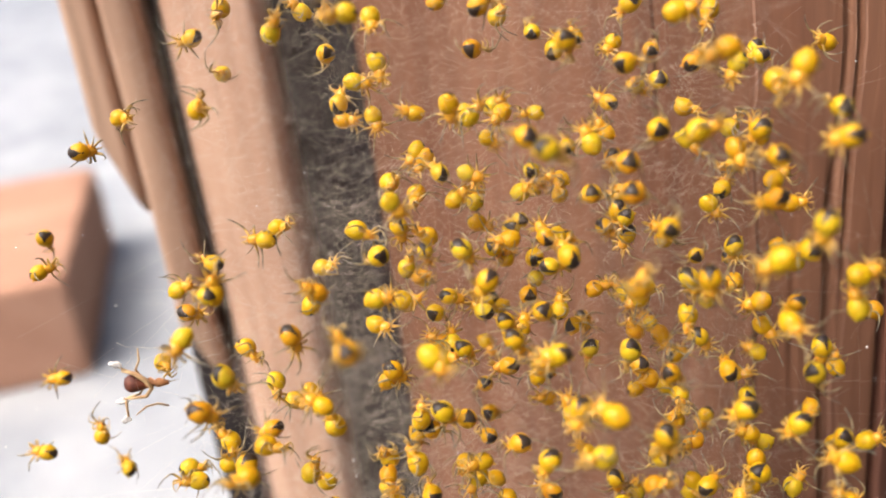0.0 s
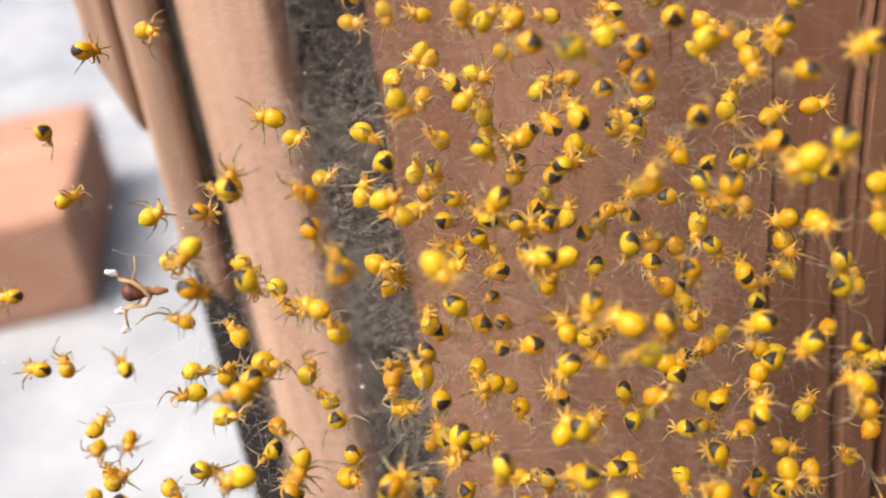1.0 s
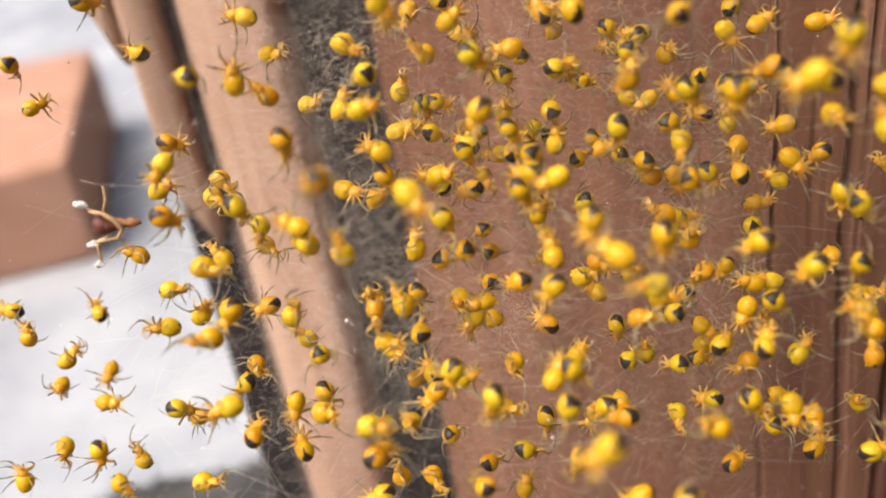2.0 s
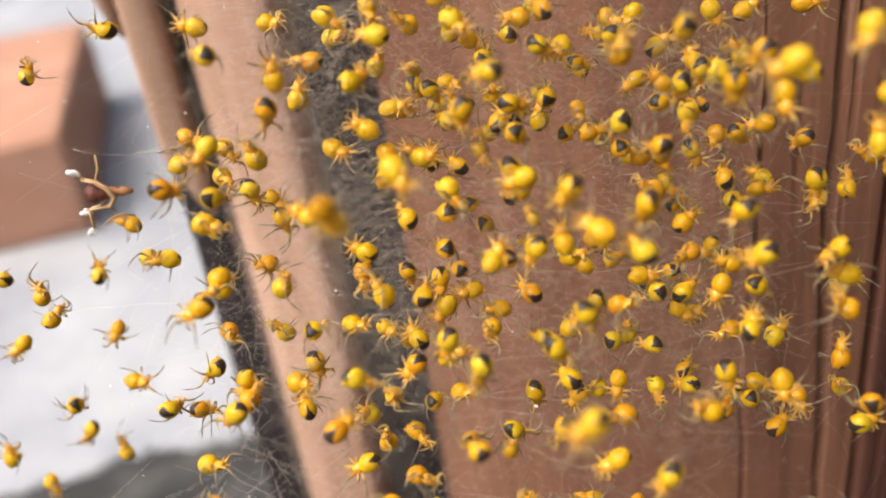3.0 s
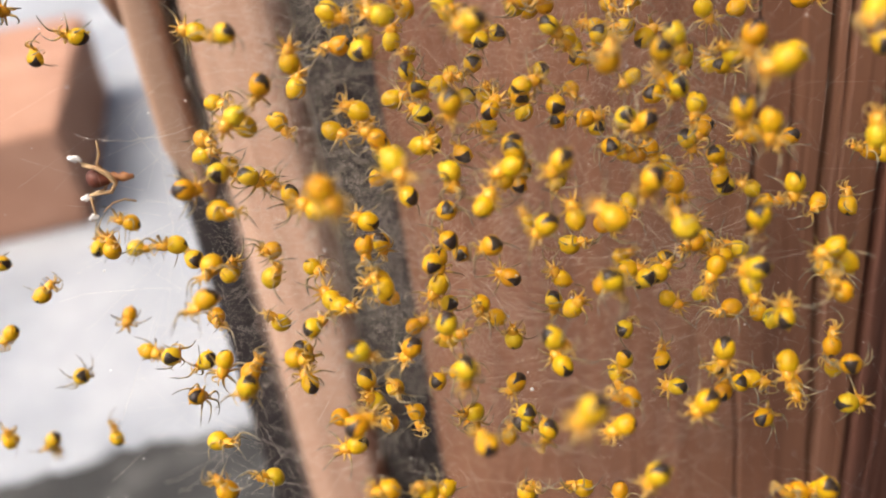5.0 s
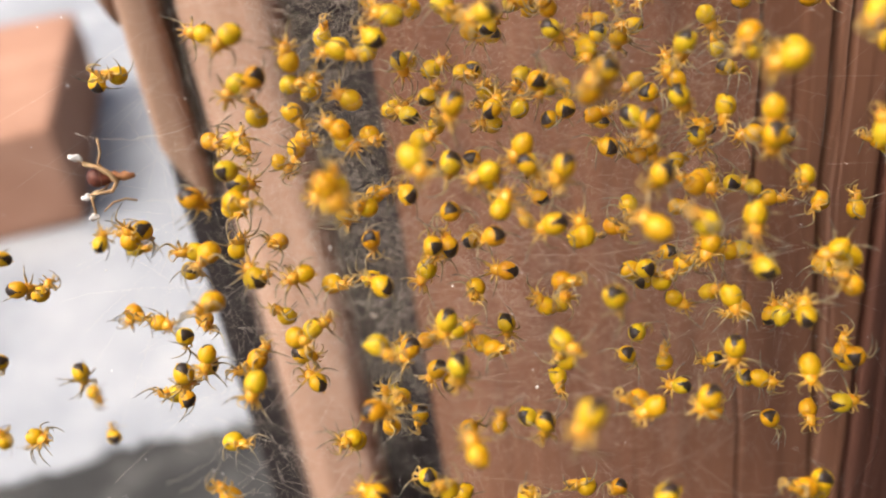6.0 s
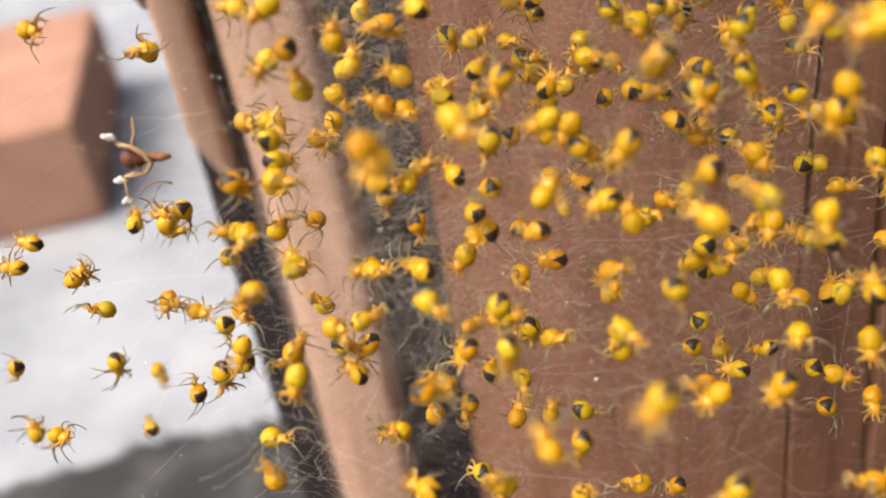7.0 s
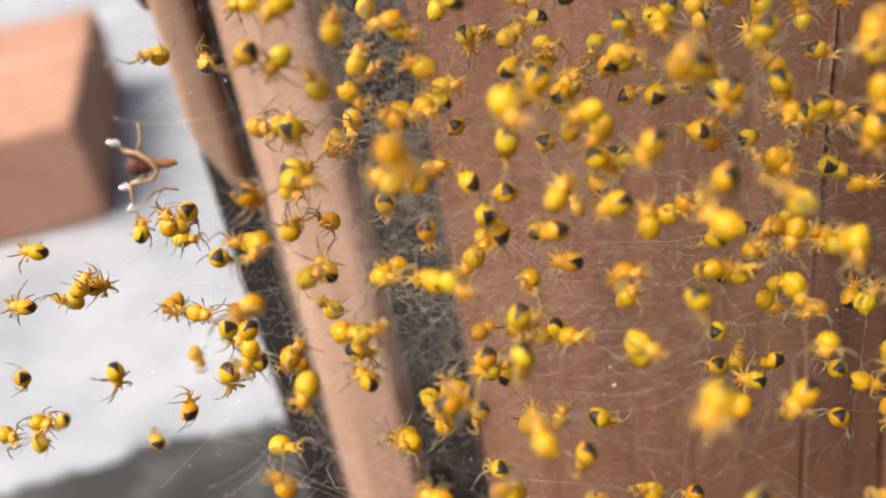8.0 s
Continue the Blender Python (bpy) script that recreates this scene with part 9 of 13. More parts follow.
    walk(SWARM[181], [(0, at(16.3, 42.6, 155.04, -30, 12, -63)), (0.5, at(16.79, 43.94, 155.91, -30, 11, -64)), (1, at(16.55, 44.09, 155.16, -32, 13, -56)), (1.5, at(16.61, 41.81, 154.42, -32, 4, -63)), (2, at(16.39, 43.55, 154.75, -34, 17, -63)), (3.5, at(16.41, 43.12, 154.05, -34, 17, -63)), (4, at(16.74, 43.08, 154.16, -34, 17, -63)), (4.5, at(16.77, 43.09, 153.93, -99, -42, -46)), (6, at(14.88, 42.4, 153.21, -100, -38, -44)), (6.5, at(14.47, 42.64, 153.61, -99, -45, -45)), (7, at(13.72, 42.7, 153.32, -103, -38, -48)), (7.5, at(13.31, 42.64, 153.06, -97, -36, -51)), (8, at(13.34, 42.82, 153.2, -102, -41, -39))])
    walk(SWARM[182], [(0, at(16.71, 38.63, 160.9, -43, -23, 91)), (0.5, at(16.63, 39.17, 160.44, -48, -27, 96)), (1, at(16.56, 39.25, 159.54, -50, -24, 101)), (1.5, at(16.59, 37.53, 159.69, -42, -27, 88)), (2, at(16.47, 39.06, 159.67, -43, -24, 89)), (3.5, at(14.68, 38.78, 159.16, -34, -41, 95)), (4, at(14.92, 38.84, 159.43, -28, -46, 90)), (4.5, at(14.78, 38.36, 158.43, -29, -33, 84)), (6, at(14.8, 37.83, 157.99, 130, -84, -110)), (6.5, at(13.92, 37.89, 158.08, -113, -83, 133)), (7, at(14.01, 38.29, 158.36, 64, -87, -46)), (7.5, at(13.54, 38.02, 157.8, 128, -78, -111)), (8, at(13.95, 38.32, 158.11, 164, -85, -143))])
    walk(SWARM[183], [(0, at(19.33, 39.55, 158.92, -101, 27, -149)), (0.5, at(19.54, 40.29, 158.76, -103, 36, -147)), (1, at(19.64, 40.52, 158.16, -97, 24, -142)), (1.5, at(19.66, 38.96, 158.54, -108, 27, -151)), (2, at(19.26, 40.45, 158.44, -98, 26, -146)), (3.5, at(19.28, 40.1, 157.81, -138, 9, -88)), (4, at(19.48, 39.96, 157.74, -144, 14, -94)), (4.5, at(19.47, 39.97, 157.52, -141, 14, -90)), (8, at(18.68, 39.29, 156.81, -144, 12, -95))])
    walk(SWARM[184], [(0, at(18.64, 37.66, 158.94, 141, 53, -139)), (0.5, at(19.04, 38.38, 158.16, 141, 52, -144)), (1, at(18.82, 38.57, 157.09, 139, 49, -144)), (1.5, at(19.21, 37.65, 156.64, 143, 53, -139)), (2, at(19.66, 40.48, 155.56, 142, 53, -139)), (3.5, at(20.27, 40.77, 156.03, 123, 60, -159)), (4, at(20.48, 40.64, 155.96, 131, 59, -150)), (4.5, at(20.46, 40.63, 155.72, 133, 45, -154)), (8, at(20.04, 40.84, 156, 129, 51, -151))])
    walk(SWARM[185], [(0, at(18.48, 36.89, 157.09, 69, -26, 61)), (0.5, at(19.31, 37.26, 156.3, 77, -23, 60)), (1, at(18.73, 37.77, 156.17, 76, -20, 54)), (1.5, at(18.95, 36.16, 156.55, 69, -29, 54)), (2, at(18.72, 37.7, 156.56, 71, -24, 50)), (3.5, at(18.61, 37.48, 156.18, 70, -18, 55)), (4, at(18.95, 37.47, 156.32, 71, -29, 49)), (4.5, at(18.79, 37.58, 156.25, 78, -30, 51)), (8, at(19.35, 37.61, 156.61, 73, -28, 52))])
    walk(SWARM[186], [(0, at(21.7, 42.3, 151.37, 118, 22, 94)), (0.5, at(22.1, 43.04, 151.15, 111, 29, 91)), (1, at(21.95, 43.06, 150.24, 121, 19, 102)), (1.5, at(21.92, 41.29, 150.4, 116, 27, 87)), (2, at(21.72, 42.9, 150.51, 114, 27, 93)), (3.5, at(20.71, 41.91, 148.84, 121, 25, 100)), (4, at(21, 41.9, 148.99, 118, 23, 94)), (4.5, at(20.82, 42.16, 149.15, 119, 23, 92)), (8, at(21.94, 40.61, 146.66, 118, 22, 95))])
    walk(SWARM[187], [(0, at(14.66, 49.71, 148.64, 135, -34, 72)), (0.5, at(14.84, 50.69, 148.84, 136, -31, 77)), (1, at(14.86, 50.84, 148.13, 139, -31, 71)), (1.5, at(15.14, 49.14, 148.44, 142, -31, 65)), (2, at(14.77, 50.13, 147.57, 139, -28, 70)), (3.5, at(15.71, 50.3, 147.86, 143, -31, 62)), (4, at(16.03, 50.28, 148.01, 144, -27, 65)), (4.5, at(16.06, 50.4, 147.95, 143, -34, 60)), (6, at(16.33, 50.06, 147.86, 148, -26, 63)), (6.5, at(16.18, 50.21, 148.12, 135, -36, 70)), (7, at(15.7, 50.33, 147.94, 137, -29, 69)), (7.5, at(15.53, 50.23, 147.64, 134, -31, 72)), (8, at(15.48, 50.26, 147.53, 139, -34, 65))])
    walk(SWARM[188], [(0, at(14.05, 44.66, 153.02, 41, 70, -25)), (0.5, at(14.35, 45.29, 152.64, 45, 68, -23)), (1, at(14.06, 45.47, 151.97, 43, 65, -19)), (1.5, at(14.36, 43.79, 152.3, 47, 68, -22)), (2, at(14.03, 44.8, 151.47, 39, 65, -23)), (3.5, at(12.88, 45.92, 153.26, 40, 66, -40)), (4, at(12.55, 45.93, 153.45, 30, 66, -52)), (4.5, at(12.28, 46.02, 153.35, 44, 71, -34)), (6, at(12, 45.41, 152.73, 139, 25, 15)), (6.5, at(11.84, 45.41, 152.77, 144, 21, 23)), (7, at(11.67, 45.6, 152.68, 144, 20, 20)), (7.5, at(11.66, 45.52, 152.42, 144, 21, 15)), (8, at(11.66, 45.57, 152.35, 148, 19, 17))])
    walk(SWARM[189], [(0, at(14.17, 48.18, 147.74, -2, 7, -78)), (0.5, at(14.4, 49.17, 147.93, -6, 5, -74)), (1, at(14.33, 49.27, 147.17, -5, 6, -76)), (1.5, at(14.31, 47.63, 147.6, 0, 3, -67)), (2, at(14, 49.04, 147.43, -7, 7, -77)), (3.5, at(13.87, 47.33, 144.69, 30, 47, -10)), (4, at(13.61, 47.6, 145.3, 36, 42, 4)), (4.5, at(13.19, 47.76, 145.3, 36, 46, -1)), (6, at(12.68, 47.38, 145.13, 103, 10, 66)), (6.5, at(12.63, 47.5, 145.32, 106, 9, 75)), (7, at(12.45, 47.64, 145.14, 102, 3, 70)), (7.5, at(12.33, 47.56, 144.81, 105, 3, 68)), (8, at(12.29, 47.54, 144.71, 108, 6, 68))])
    walk(SWARM[190], [(0, at(17.75, 47.32, 150.37, 88, -11, 60)), (0.5, at(17.97, 48.11, 150.25, 82, -16, 62)), (1, at(17.82, 48.12, 149.31, 81, -16, 65)), (1.5, at(18.13, 46.42, 149.61, 83, -9, 62)), (2, at(17.95, 48.03, 149.72, 86, -13, 58)), (3.5, at(18.4, 47.06, 148.14, 88, -16, 59)), (4, at(18.7, 47.03, 148.27, 85, -10, 60)), (4.5, at(18.53, 47.26, 148.38, 81, -11, 58)), (6, at(18.97, 46.67, 147.93, 55, 34, -9)), (6.5, at(19.07, 47.03, 148.51, 54, 27, -11)), (7, at(18.41, 47.17, 148.37, 61, 30, -5)), (7.5, at(18.31, 47.04, 148.03, 59, 20, -6)), (8, at(18.48, 47.18, 148.1, 53, 29, -11))])
    walk(SWARM[191], [(0, at(12.23, 39.48, 152.79, -79, 25, 143)), (0.5, at(11.99, 40.48, 152.96, -84, 25, 143)), (1, at(12.4, 40.7, 152.44, -89, 18, 142)), (1.5, at(13.32, 39.08, 152.95, -84, 28, 141)), (2, at(13.92, 39.86, 151.8, -85, 26, 147)), (3.5, at(13.63, 39.83, 151.75, -56, 2, 156)), (4, at(14.21, 39.74, 151.83, -62, -2, 157)), (4.5, at(14.01, 40.01, 152, -59, 0, 150)), (6, at(14.21, 39.73, 151.99, -59, 0, 150)), (6.5, at(14.08, 39.89, 152.25, 11, 3, 156)), (7, at(13.7, 39.98, 152.01, 19, 6, 152)), (7.5, at(13.85, 39.84, 151.61, 26, 5, 150)), (8, at(13.92, 39.92, 151.63, 25, 0, 150))])
    walk(SWARM[192], [(0, at(7.24, 41.41, 151.38, -38, -12, 42)), (0.5, at(7.6, 42.29, 151.35, -38, -12, 38)), (1, at(7.5, 42.49, 150.79, -36, -10, 44)), (1.5, at(6.25, 41.18, 151.77, -34, -3, 36)), (2, at(7.12, 42.09, 150.89, -31, -10, 43)), (3.5, at(5.76, 42.01, 150.81, 35, -34, 12)), (4, at(5.9, 41.78, 150.69, 39, -41, 11)), (4.5, at(5.89, 41.96, 150.71, 32, -27, 12)), (6, at(5.79, 41.96, 151.05, 121, -28, 1)), (6.5, at(5.38, 42.04, 151.19, 127, -24, -10)), (7, at(5.47, 42.16, 150.95, 122, -26, -1)), (7.5, at(5.53, 42.25, 150.9, 127, -27, -6)), (8, at(5.53, 42.26, 150.85, 116, -26, 3))])
    walk(SWARM[193], [(0, at(8.68, 44.17, 149.6, -162, -6, 8)), (0.5, at(8.89, 45.01, 149.5, -154, 1, 4)), (1, at(8.78, 45.2, 148.9, -158, -1, 5)), (1.5, at(8.62, 43.51, 149.32, -156, -10, 12)), (2, at(8.37, 44.71, 148.86, -155, -2, 1)), (3.5, at(9.58, 44.33, 148.34, -97, 3, -40)), (4, at(9.71, 44.3, 148.51, -98, 5, -42)), (4.5, at(9.84, 44.46, 148.51, -95, 4, -53)), (6, at(9.63, 44.34, 148.72, -47, 28, -54)), (6.5, at(9.65, 44.38, 148.79, -47, 22, -56)), (7, at(9.79, 44.42, 148.45, -48, 16, -62)), (7.5, at(10.2, 44.11, 147.76, -41, 21, -49)), (8, at(10, 44.1, 147.68, -48, 20, -55))])
    walk(SWARM[194], [(0, at(8.26, 38.56, 152.84, -8, -6, 58)), (1, at(4.82, 38.17, 154.57, -8, -2, 52)), (1.5, at(5.11, 37.4, 154.91, -15, -3, 50)), (2, at(7.51, 39.27, 152.4, -10, -4, 51)), (3.5, at(8.4, 38.28, 150.87, 44, 25, 124)), (4, at(8.79, 38.19, 150.97, 49, 20, 118)), (4.5, at(8.58, 38.43, 151.09, 47, 20, 119)), (6, at(8.7, 38.07, 150.91, 44, 21, 110)), (6.5, at(8.71, 38.22, 151.17, 41, 19, 115)), (7, at(8.63, 38.39, 151.03, 48, 27, 122)), (7.5, at(8.49, 38.31, 150.66, 41, 24, 117)), (8, at(8.51, 38.33, 150.65, 44, 20, 119))])
    walk(SWARM[195], [(0, at(17.15, 45.85, 146.05, -105, -18, 105)), (0.5, at(17.47, 46.57, 145.73, -109, -17, 109)), (1, at(17.18, 46.63, 144.92, -108, -16, 104)), (1.5, at(17.17, 44.91, 145.3, -109, -16, 98)), (2, at(17.34, 46.2, 144.93, -106, -15, 107)), (3.5, at(16.39, 46.21, 144.9, -130, -42, 173)), (4, at(16.56, 46.15, 144.99, -129, -35, 176)), (4.5, at(16.36, 46.37, 145.1, -124, -38, 173)), (6, at(15.53, 46.37, 145.55, -110, -38, 173)), (6.5, at(15.29, 46.6, 145.93, -108, -44, 168)), (7, at(14.93, 46.65, 145.6, -112, -45, 176)), (7.5, at(14.24, 46.59, 145.3, -123, -46, -176)), (8, at(14.11, 46.56, 145.16, -107, -44, 174))])
    walk(SWARM[196], [(0, at(17.35, 47.67, 143.29, 24, 13, -54)), (0.5, at(17.72, 48.4, 142.98, 34, 1, -57)), (1, at(17.39, 48.45, 142.16, 31, 4, -54)), (2, at(15.57, 46.98, 140.4, 23, 13, -61)), (3.5, at(17.12, 48, 142.15, 39, 13, -22)), (4, at(17.28, 47.82, 142.04, 38, 18, -24)), (4.5, at(17.3, 48.04, 142.14, 37, 16, -17)), (6, at(15.74, 46.91, 140.81, 118, 5, 3)), (6.5, at(15.86, 47.08, 141.07, 118, 1, 2)), (7, at(15.7, 47.28, 140.99, 118, 2, 4)), (7.5, at(15.28, 47.19, 140.61, 120, 4, -8)), (8, at(15.4, 47.13, 140.49, 122, -2, -1))])
    walk(SWARM[197], [(0, at(16.15, 39.58, 151.76, -117, -8, -13)), (0.5, at(16.48, 40.4, 151.67, -124, -7, -12)), (1, at(16.15, 40.43, 150.77, -114, -5, -11)), (1.5, at(16.1, 38.58, 150.87, -117, 1, -9)), (2, at(16.1, 40.04, 150.79, -122, -3, -7)), (3.5, at(17.15, 39.77, 150.38, -120, -7, -16)), (4, at(17.35, 39.71, 150.46, -119, 0, -5)), (4.5, at(17.16, 39.97, 150.62, -116, 1, -13)), (6, at(18.11, 39.38, 150.19, -127, -1, -14)), (6.5, at(17.72, 39.75, 150.79, -124, -4, -12)), (7, at(17.3, 40.03, 150.85, -120, 0, -13)), (7.5, at(17.12, 39.88, 150.45, -122, 2, -14)), (8, at(17.16, 39.95, 150.43, -117, 1, -14))])
    walk(SWARM[198], [(0, at(11.16, 35.74, 154.71, 102, -56, 5)), (0.5, at(11.38, 36.39, 154.32, 111, -57, -2)), (1, at(11.09, 36.54, 153.65, 110, -60, 2)), (1.5, at(11.13, 34.85, 154.05, 116, -50, -5)), (2, at(11.06, 36.15, 153.74, 108, -51, 5)), (3.5, at(11.8, 35.52, 152.78, 108, -51, 5)), (4, at(11.57, 35.34, 152.69, 108, -51, 5)), (4.5, at(11.69, 35.49, 152.68, -40, -46, 123)), (6, at(11.41, 35.39, 152.94, -50, -18, 126)), (6.5, at(11.08, 35.44, 153.03, -47, -21, 123)), (7, at(11.27, 35.65, 152.97, -53, -20, 123)), (7.5, at(10.92, 35.62, 152.71, -55, -19, 132)), (8, at(11.09, 35.73, 152.83, -43, -20, 124))])
    walk(SWARM[199], [(0, at(15.74, 44.7, 150.59, 15, 8, 118)), (0.5, at(15.98, 45.43, 150.34, 15, 14, 121)), (1, at(15.79, 45.52, 149.55, 16, 17, 117)), (1.5, at(15.88, 43.84, 149.89, 24, 18, 122)), (2, at(15.81, 45.19, 149.63, 15, 18, 121)), (3.5, at(16.25, 45.4, 149.97, 15, 15, 118)), (4, at(16.52, 45.37, 150.1, 19, 14, 124)), (4.5, at(16.38, 45.59, 150.21, 15, 12, 116)), (6, at(16.53, 45.13, 149.92, 20, 17, 110)), (6.5, at(16.41, 45.28, 150.17, 23, 19, 118)), (7, at(15.95, 45.29, 149.81, 21, 14, 119)), (7.5, at(15.68, 45.09, 149.34, 26, 18, 117)), (8, at(15.72, 45.2, 149.37, 22, 15, 123))])
    walk(SWARM[200], [(0, at(6.72, 45.48, 151.42, 113, -36, 119)), (0.5, at(7.32, 46.25, 151.28, 110, -31, 121)), (1, at(7.06, 46.65, 151.01, 109, -36, 126)), (1.5, at(6.98, 44.96, 151.38, 110, -33, 121)), (2, at(6.43, 46.38, 151.24, 110, -36, 125)), (3.5, at(7.27, 46.21, 151.08, 114, -40, 119)), (4, at(7.59, 46.17, 151.24, 114, -32, 124)), (4.5, at(7.57, 46.29, 151.18, 119, -35, 129)), (6, at(6.38, 46.37, 151.62, 109, -34, 125)), (6.5, at(6.13, 46.4, 151.69, 113, -36, 126)), (7, at(5.92, 46.47, 151.39, 109, -30, 126)), (7.5, at(5.68, 46.56, 151.33, 108, -38, 128)), (8, at(5.87, 46.58, 151.28, 111, -36, 126))])
    walk(SWARM[201], [(0, at(3.74, 56.06, 161.27, -14, -30, 70)), (3.5, at(3.16, 56.96, 160.97, -16, -27, 64)), (4, at(3.2, 56.97, 161.17, -18, -27, 71)), (4.5, at(3.05, 57.03, 161.06, -23, -22, 72)), (6, at(4.57, 56.43, 160.28, 15, 34, 126)), (6.5, at(4.03, 56.42, 160.35, 14, 28, 120)), (7, at(4.22, 56.61, 160.29, 17, 28, 120)), (7.5, at(5.03, 56.45, 160.03, 17, 28, 123)), (8, at(5.49, 56.56, 159.92, 12, 28, 119))])
    walk(SWARM[202], [(0, at(5.59, 45.67, 165.27, -32, 35, -38)), (3.5, at(4.69, 45.56, 164, -36, 38, -43)), (4, at(4.75, 45.77, 164.53, -35, 37, -41)), (4.5, at(4.52, 45.27, 163.52, -32, 35, -42)), (6, at(4.86, 44.72, 162.85, -114, 30, -37)), (6.5, at(4.34, 44.77, 163, -114, 31, -41)), (7, at(4.2, 44.81, 162.68, -103, 22, -32)), (7.5, at(4.66, 44.71, 162.44, -104, 22, -29)), (8, at(4.89, 44.86, 162.46, -110, 26, -34))])
    walk(SWARM[203], [(0, at(8.4, 52.56, 160.27, 4, -19, -34)), (3.5, at(8.77, 54.19, 159.38, 4, -17, -34)), (4, at(8.81, 54.2, 159.55, 3, -16, -32)), (4.5, at(8.77, 54.3, 159.51, -1, -17, -32)), (6, at(7.8, 54.11, 159.41, 0, -20, -34)), (6.5, at(7.71, 54.17, 159.58, 6, -20, -34)), (7, at(7.78, 54.19, 159.26, 1, -18, -32)), (7.5, at(8.01, 53.98, 158.88, 1, -22, -41)), (8, at(8.24, 54.35, 159.19, 0, -16, -41))])
    walk(SWARM[204], [(0, at(9.68, 51.52, 163.13, 54, -65, -132)), (3.5, at(9.43, 50.86, 160.78, 40, -59, -121)), (4, at(9.46, 50.95, 161.08, 35, -61, -118)), (4.5, at(9.44, 50.96, 160.89, 25, -58, -107)), (6, at(9.77, 50.8, 160.89, 46, -67, -125)), (6.5, at(9.3, 50.73, 160.83, 36, -62, -122)), (7, at(9.22, 50.9, 160.75, 35, -62, -123)), (7.5, at(10.52, 51.15, 161.19, 27, -55, -119)), (8, at(11.02, 51.27, 161.08, 45, -66, -129))])
    walk(SWARM[205], [(0, at(-3.55, 52.47, 162.5, -159, -24, 51)), (1.5, at(-4.45, 48.25, 161.95, -162, -26, 48)), (2, at(-4.85, 51.54, 161.25, -160, -23, 52)), (3.5, at(-4.8, 52.02, 162.33, -153, -28, 42)), (4, at(-4.77, 52.06, 162.63, -158, -32, 50)), (4.5, at(-4.88, 52.12, 162.51, -153, -28, 50)), (6, at(-4.31, 51.38, 161.45, -152, -26, 45)), (6.5, at(-4.59, 51.57, 161.8, -153, -31, 50)), (7, at(-4.53, 51.79, 161.75, -162, -28, 49)), (7.5, at(-4.3, 51.91, 161.84, -157, -28, 43)), (8, at(-4.17, 52, 161.79, -152, -28, 48))])
    walk(SWARM[206], [(0, at(-1.72, 50.74, 164.64, 125, 56, -149)), (3.5, at(-2.63, 50.29, 163.29, 129, 50, -155)), (4, at(-2.52, 50.29, 163.51, 125, 55, -151)), (4.5, at(-2.67, 50.38, 163.43, 126, 57, -154)), (6, at(-3.44, 50.74, 164.09, 135, 48, -147)), (6.5, at(-3.46, 50.62, 163.98, 129, 47, -151)), (7, at(-3.3, 50.85, 163.96, 140, 51, -149)), (7.5, at(-2.86, 50.93, 164.03, 133, 45, -151)), (8, at(-2.63, 51.19, 164.23, 133, 55, -150))])
    walk(SWARM[207], [(0, at(-0.69, 39.13, 167.36, -112, -43, -4)), (3.5, at(-1.33, 38.71, 166.47, -114, -41, -11)), (4, at(-1.27, 38.62, 166.58, -110, -39, -10)), (4.5, at(-1.44, 38.61, 166.31, -118, -33, -9)), (6, at(-0.72, 38.47, 166.28, -119, -37, -4)), (6.5, at(-1.39, 38.67, 166.63, -123, -42, -5)), (7, at(-1.43, 38.95, 166.68, -119, -44, -8)), (7.5, at(-0.59, 39.04, 166.75, -117, -38, -12)), (8, at(0.03, 39.36, 167.08, -113, -39, -17))])
    walk(SWARM[208], [(0, at(0.82, 50.87, 161.29, 56, 37, 26)), (3.5, at(0.54, 51.75, 160.09, 60, 39, 27)), (4, at(0.56, 51.68, 160.19, 52, 32, 18)), (4.5, at(0.65, 51.75, 160.08, 54, 36, 20)), (6, at(0.96, 52.27, 161.09, 111, -8, 67)), (6.5, at(0.43, 52.36, 161.29, 115, -12, 74)), (7, at(0.53, 52.58, 161.26, 110, -17, 71)), (7.5, at(0.78, 52.66, 161.33, 114, -15, 68)), (8, at(1.67, 52.65, 161.1, 113, -14, 73))])
    walk(SWARM[209], [(0, at(3.64, 43.18, 165.33, -62, 20, -125)), (3.5, at(4.33, 44.17, 162.93, -64, 20, -124)), (4, at(4.45, 44.24, 163.25, -59, 20, -116)), (4.5, at(4.43, 44.38, 163.24, -66, 23, -127)), (6, at(4.87, 43.64, 162.3, -50, 28, -131)), (6.5, at(4.49, 43.58, 162.26, -45, 30, -127)), (7, at(4.32, 43.68, 162.03, -45, 29, -128)), (7.5, at(4.36, 43.46, 161.57, -45, 30, -131)), (8, at(4.26, 43.61, 161.6, -48, 29, -123))])
    walk(SWARM[210], [(0, at(7.82, 52.46, 166.48, -152, 20, -9)), (3.5, at(8.52, 52.45, 165.54, -150, 26, -14)), (4, at(8.46, 52.58, 165.9, -157, 27, -12)), (4.5, at(8.55, 52.62, 165.77, -150, 26, -4)), (6, at(9.76, 51.67, 164.48, -146, 24, -5)), (6.5, at(9.31, 51.75, 164.68, -149, 30, -6)), (7, at(9.26, 51.76, 164.36, -143, 34, -4)), (7.5, at(9.34, 51.58, 164.1, -155, 27, -14)), (8, at(9.65, 51.87, 164.21, -151, 30, -13))])
    walk(SWARM[211], [(0, at(26.25, 50.06, 159.67, 48, 14, 85)), (3.5, at(25.33, 49.6, 157.17, 45, 14, 82)), (4, at(25.39, 49.48, 157.08, 43, 15, 89)), (4.5, at(25.51, 49.44, 156.79, 39, 21, 89)), (8, at(26.5, 49.01, 158.14, 46, 14, 80))])
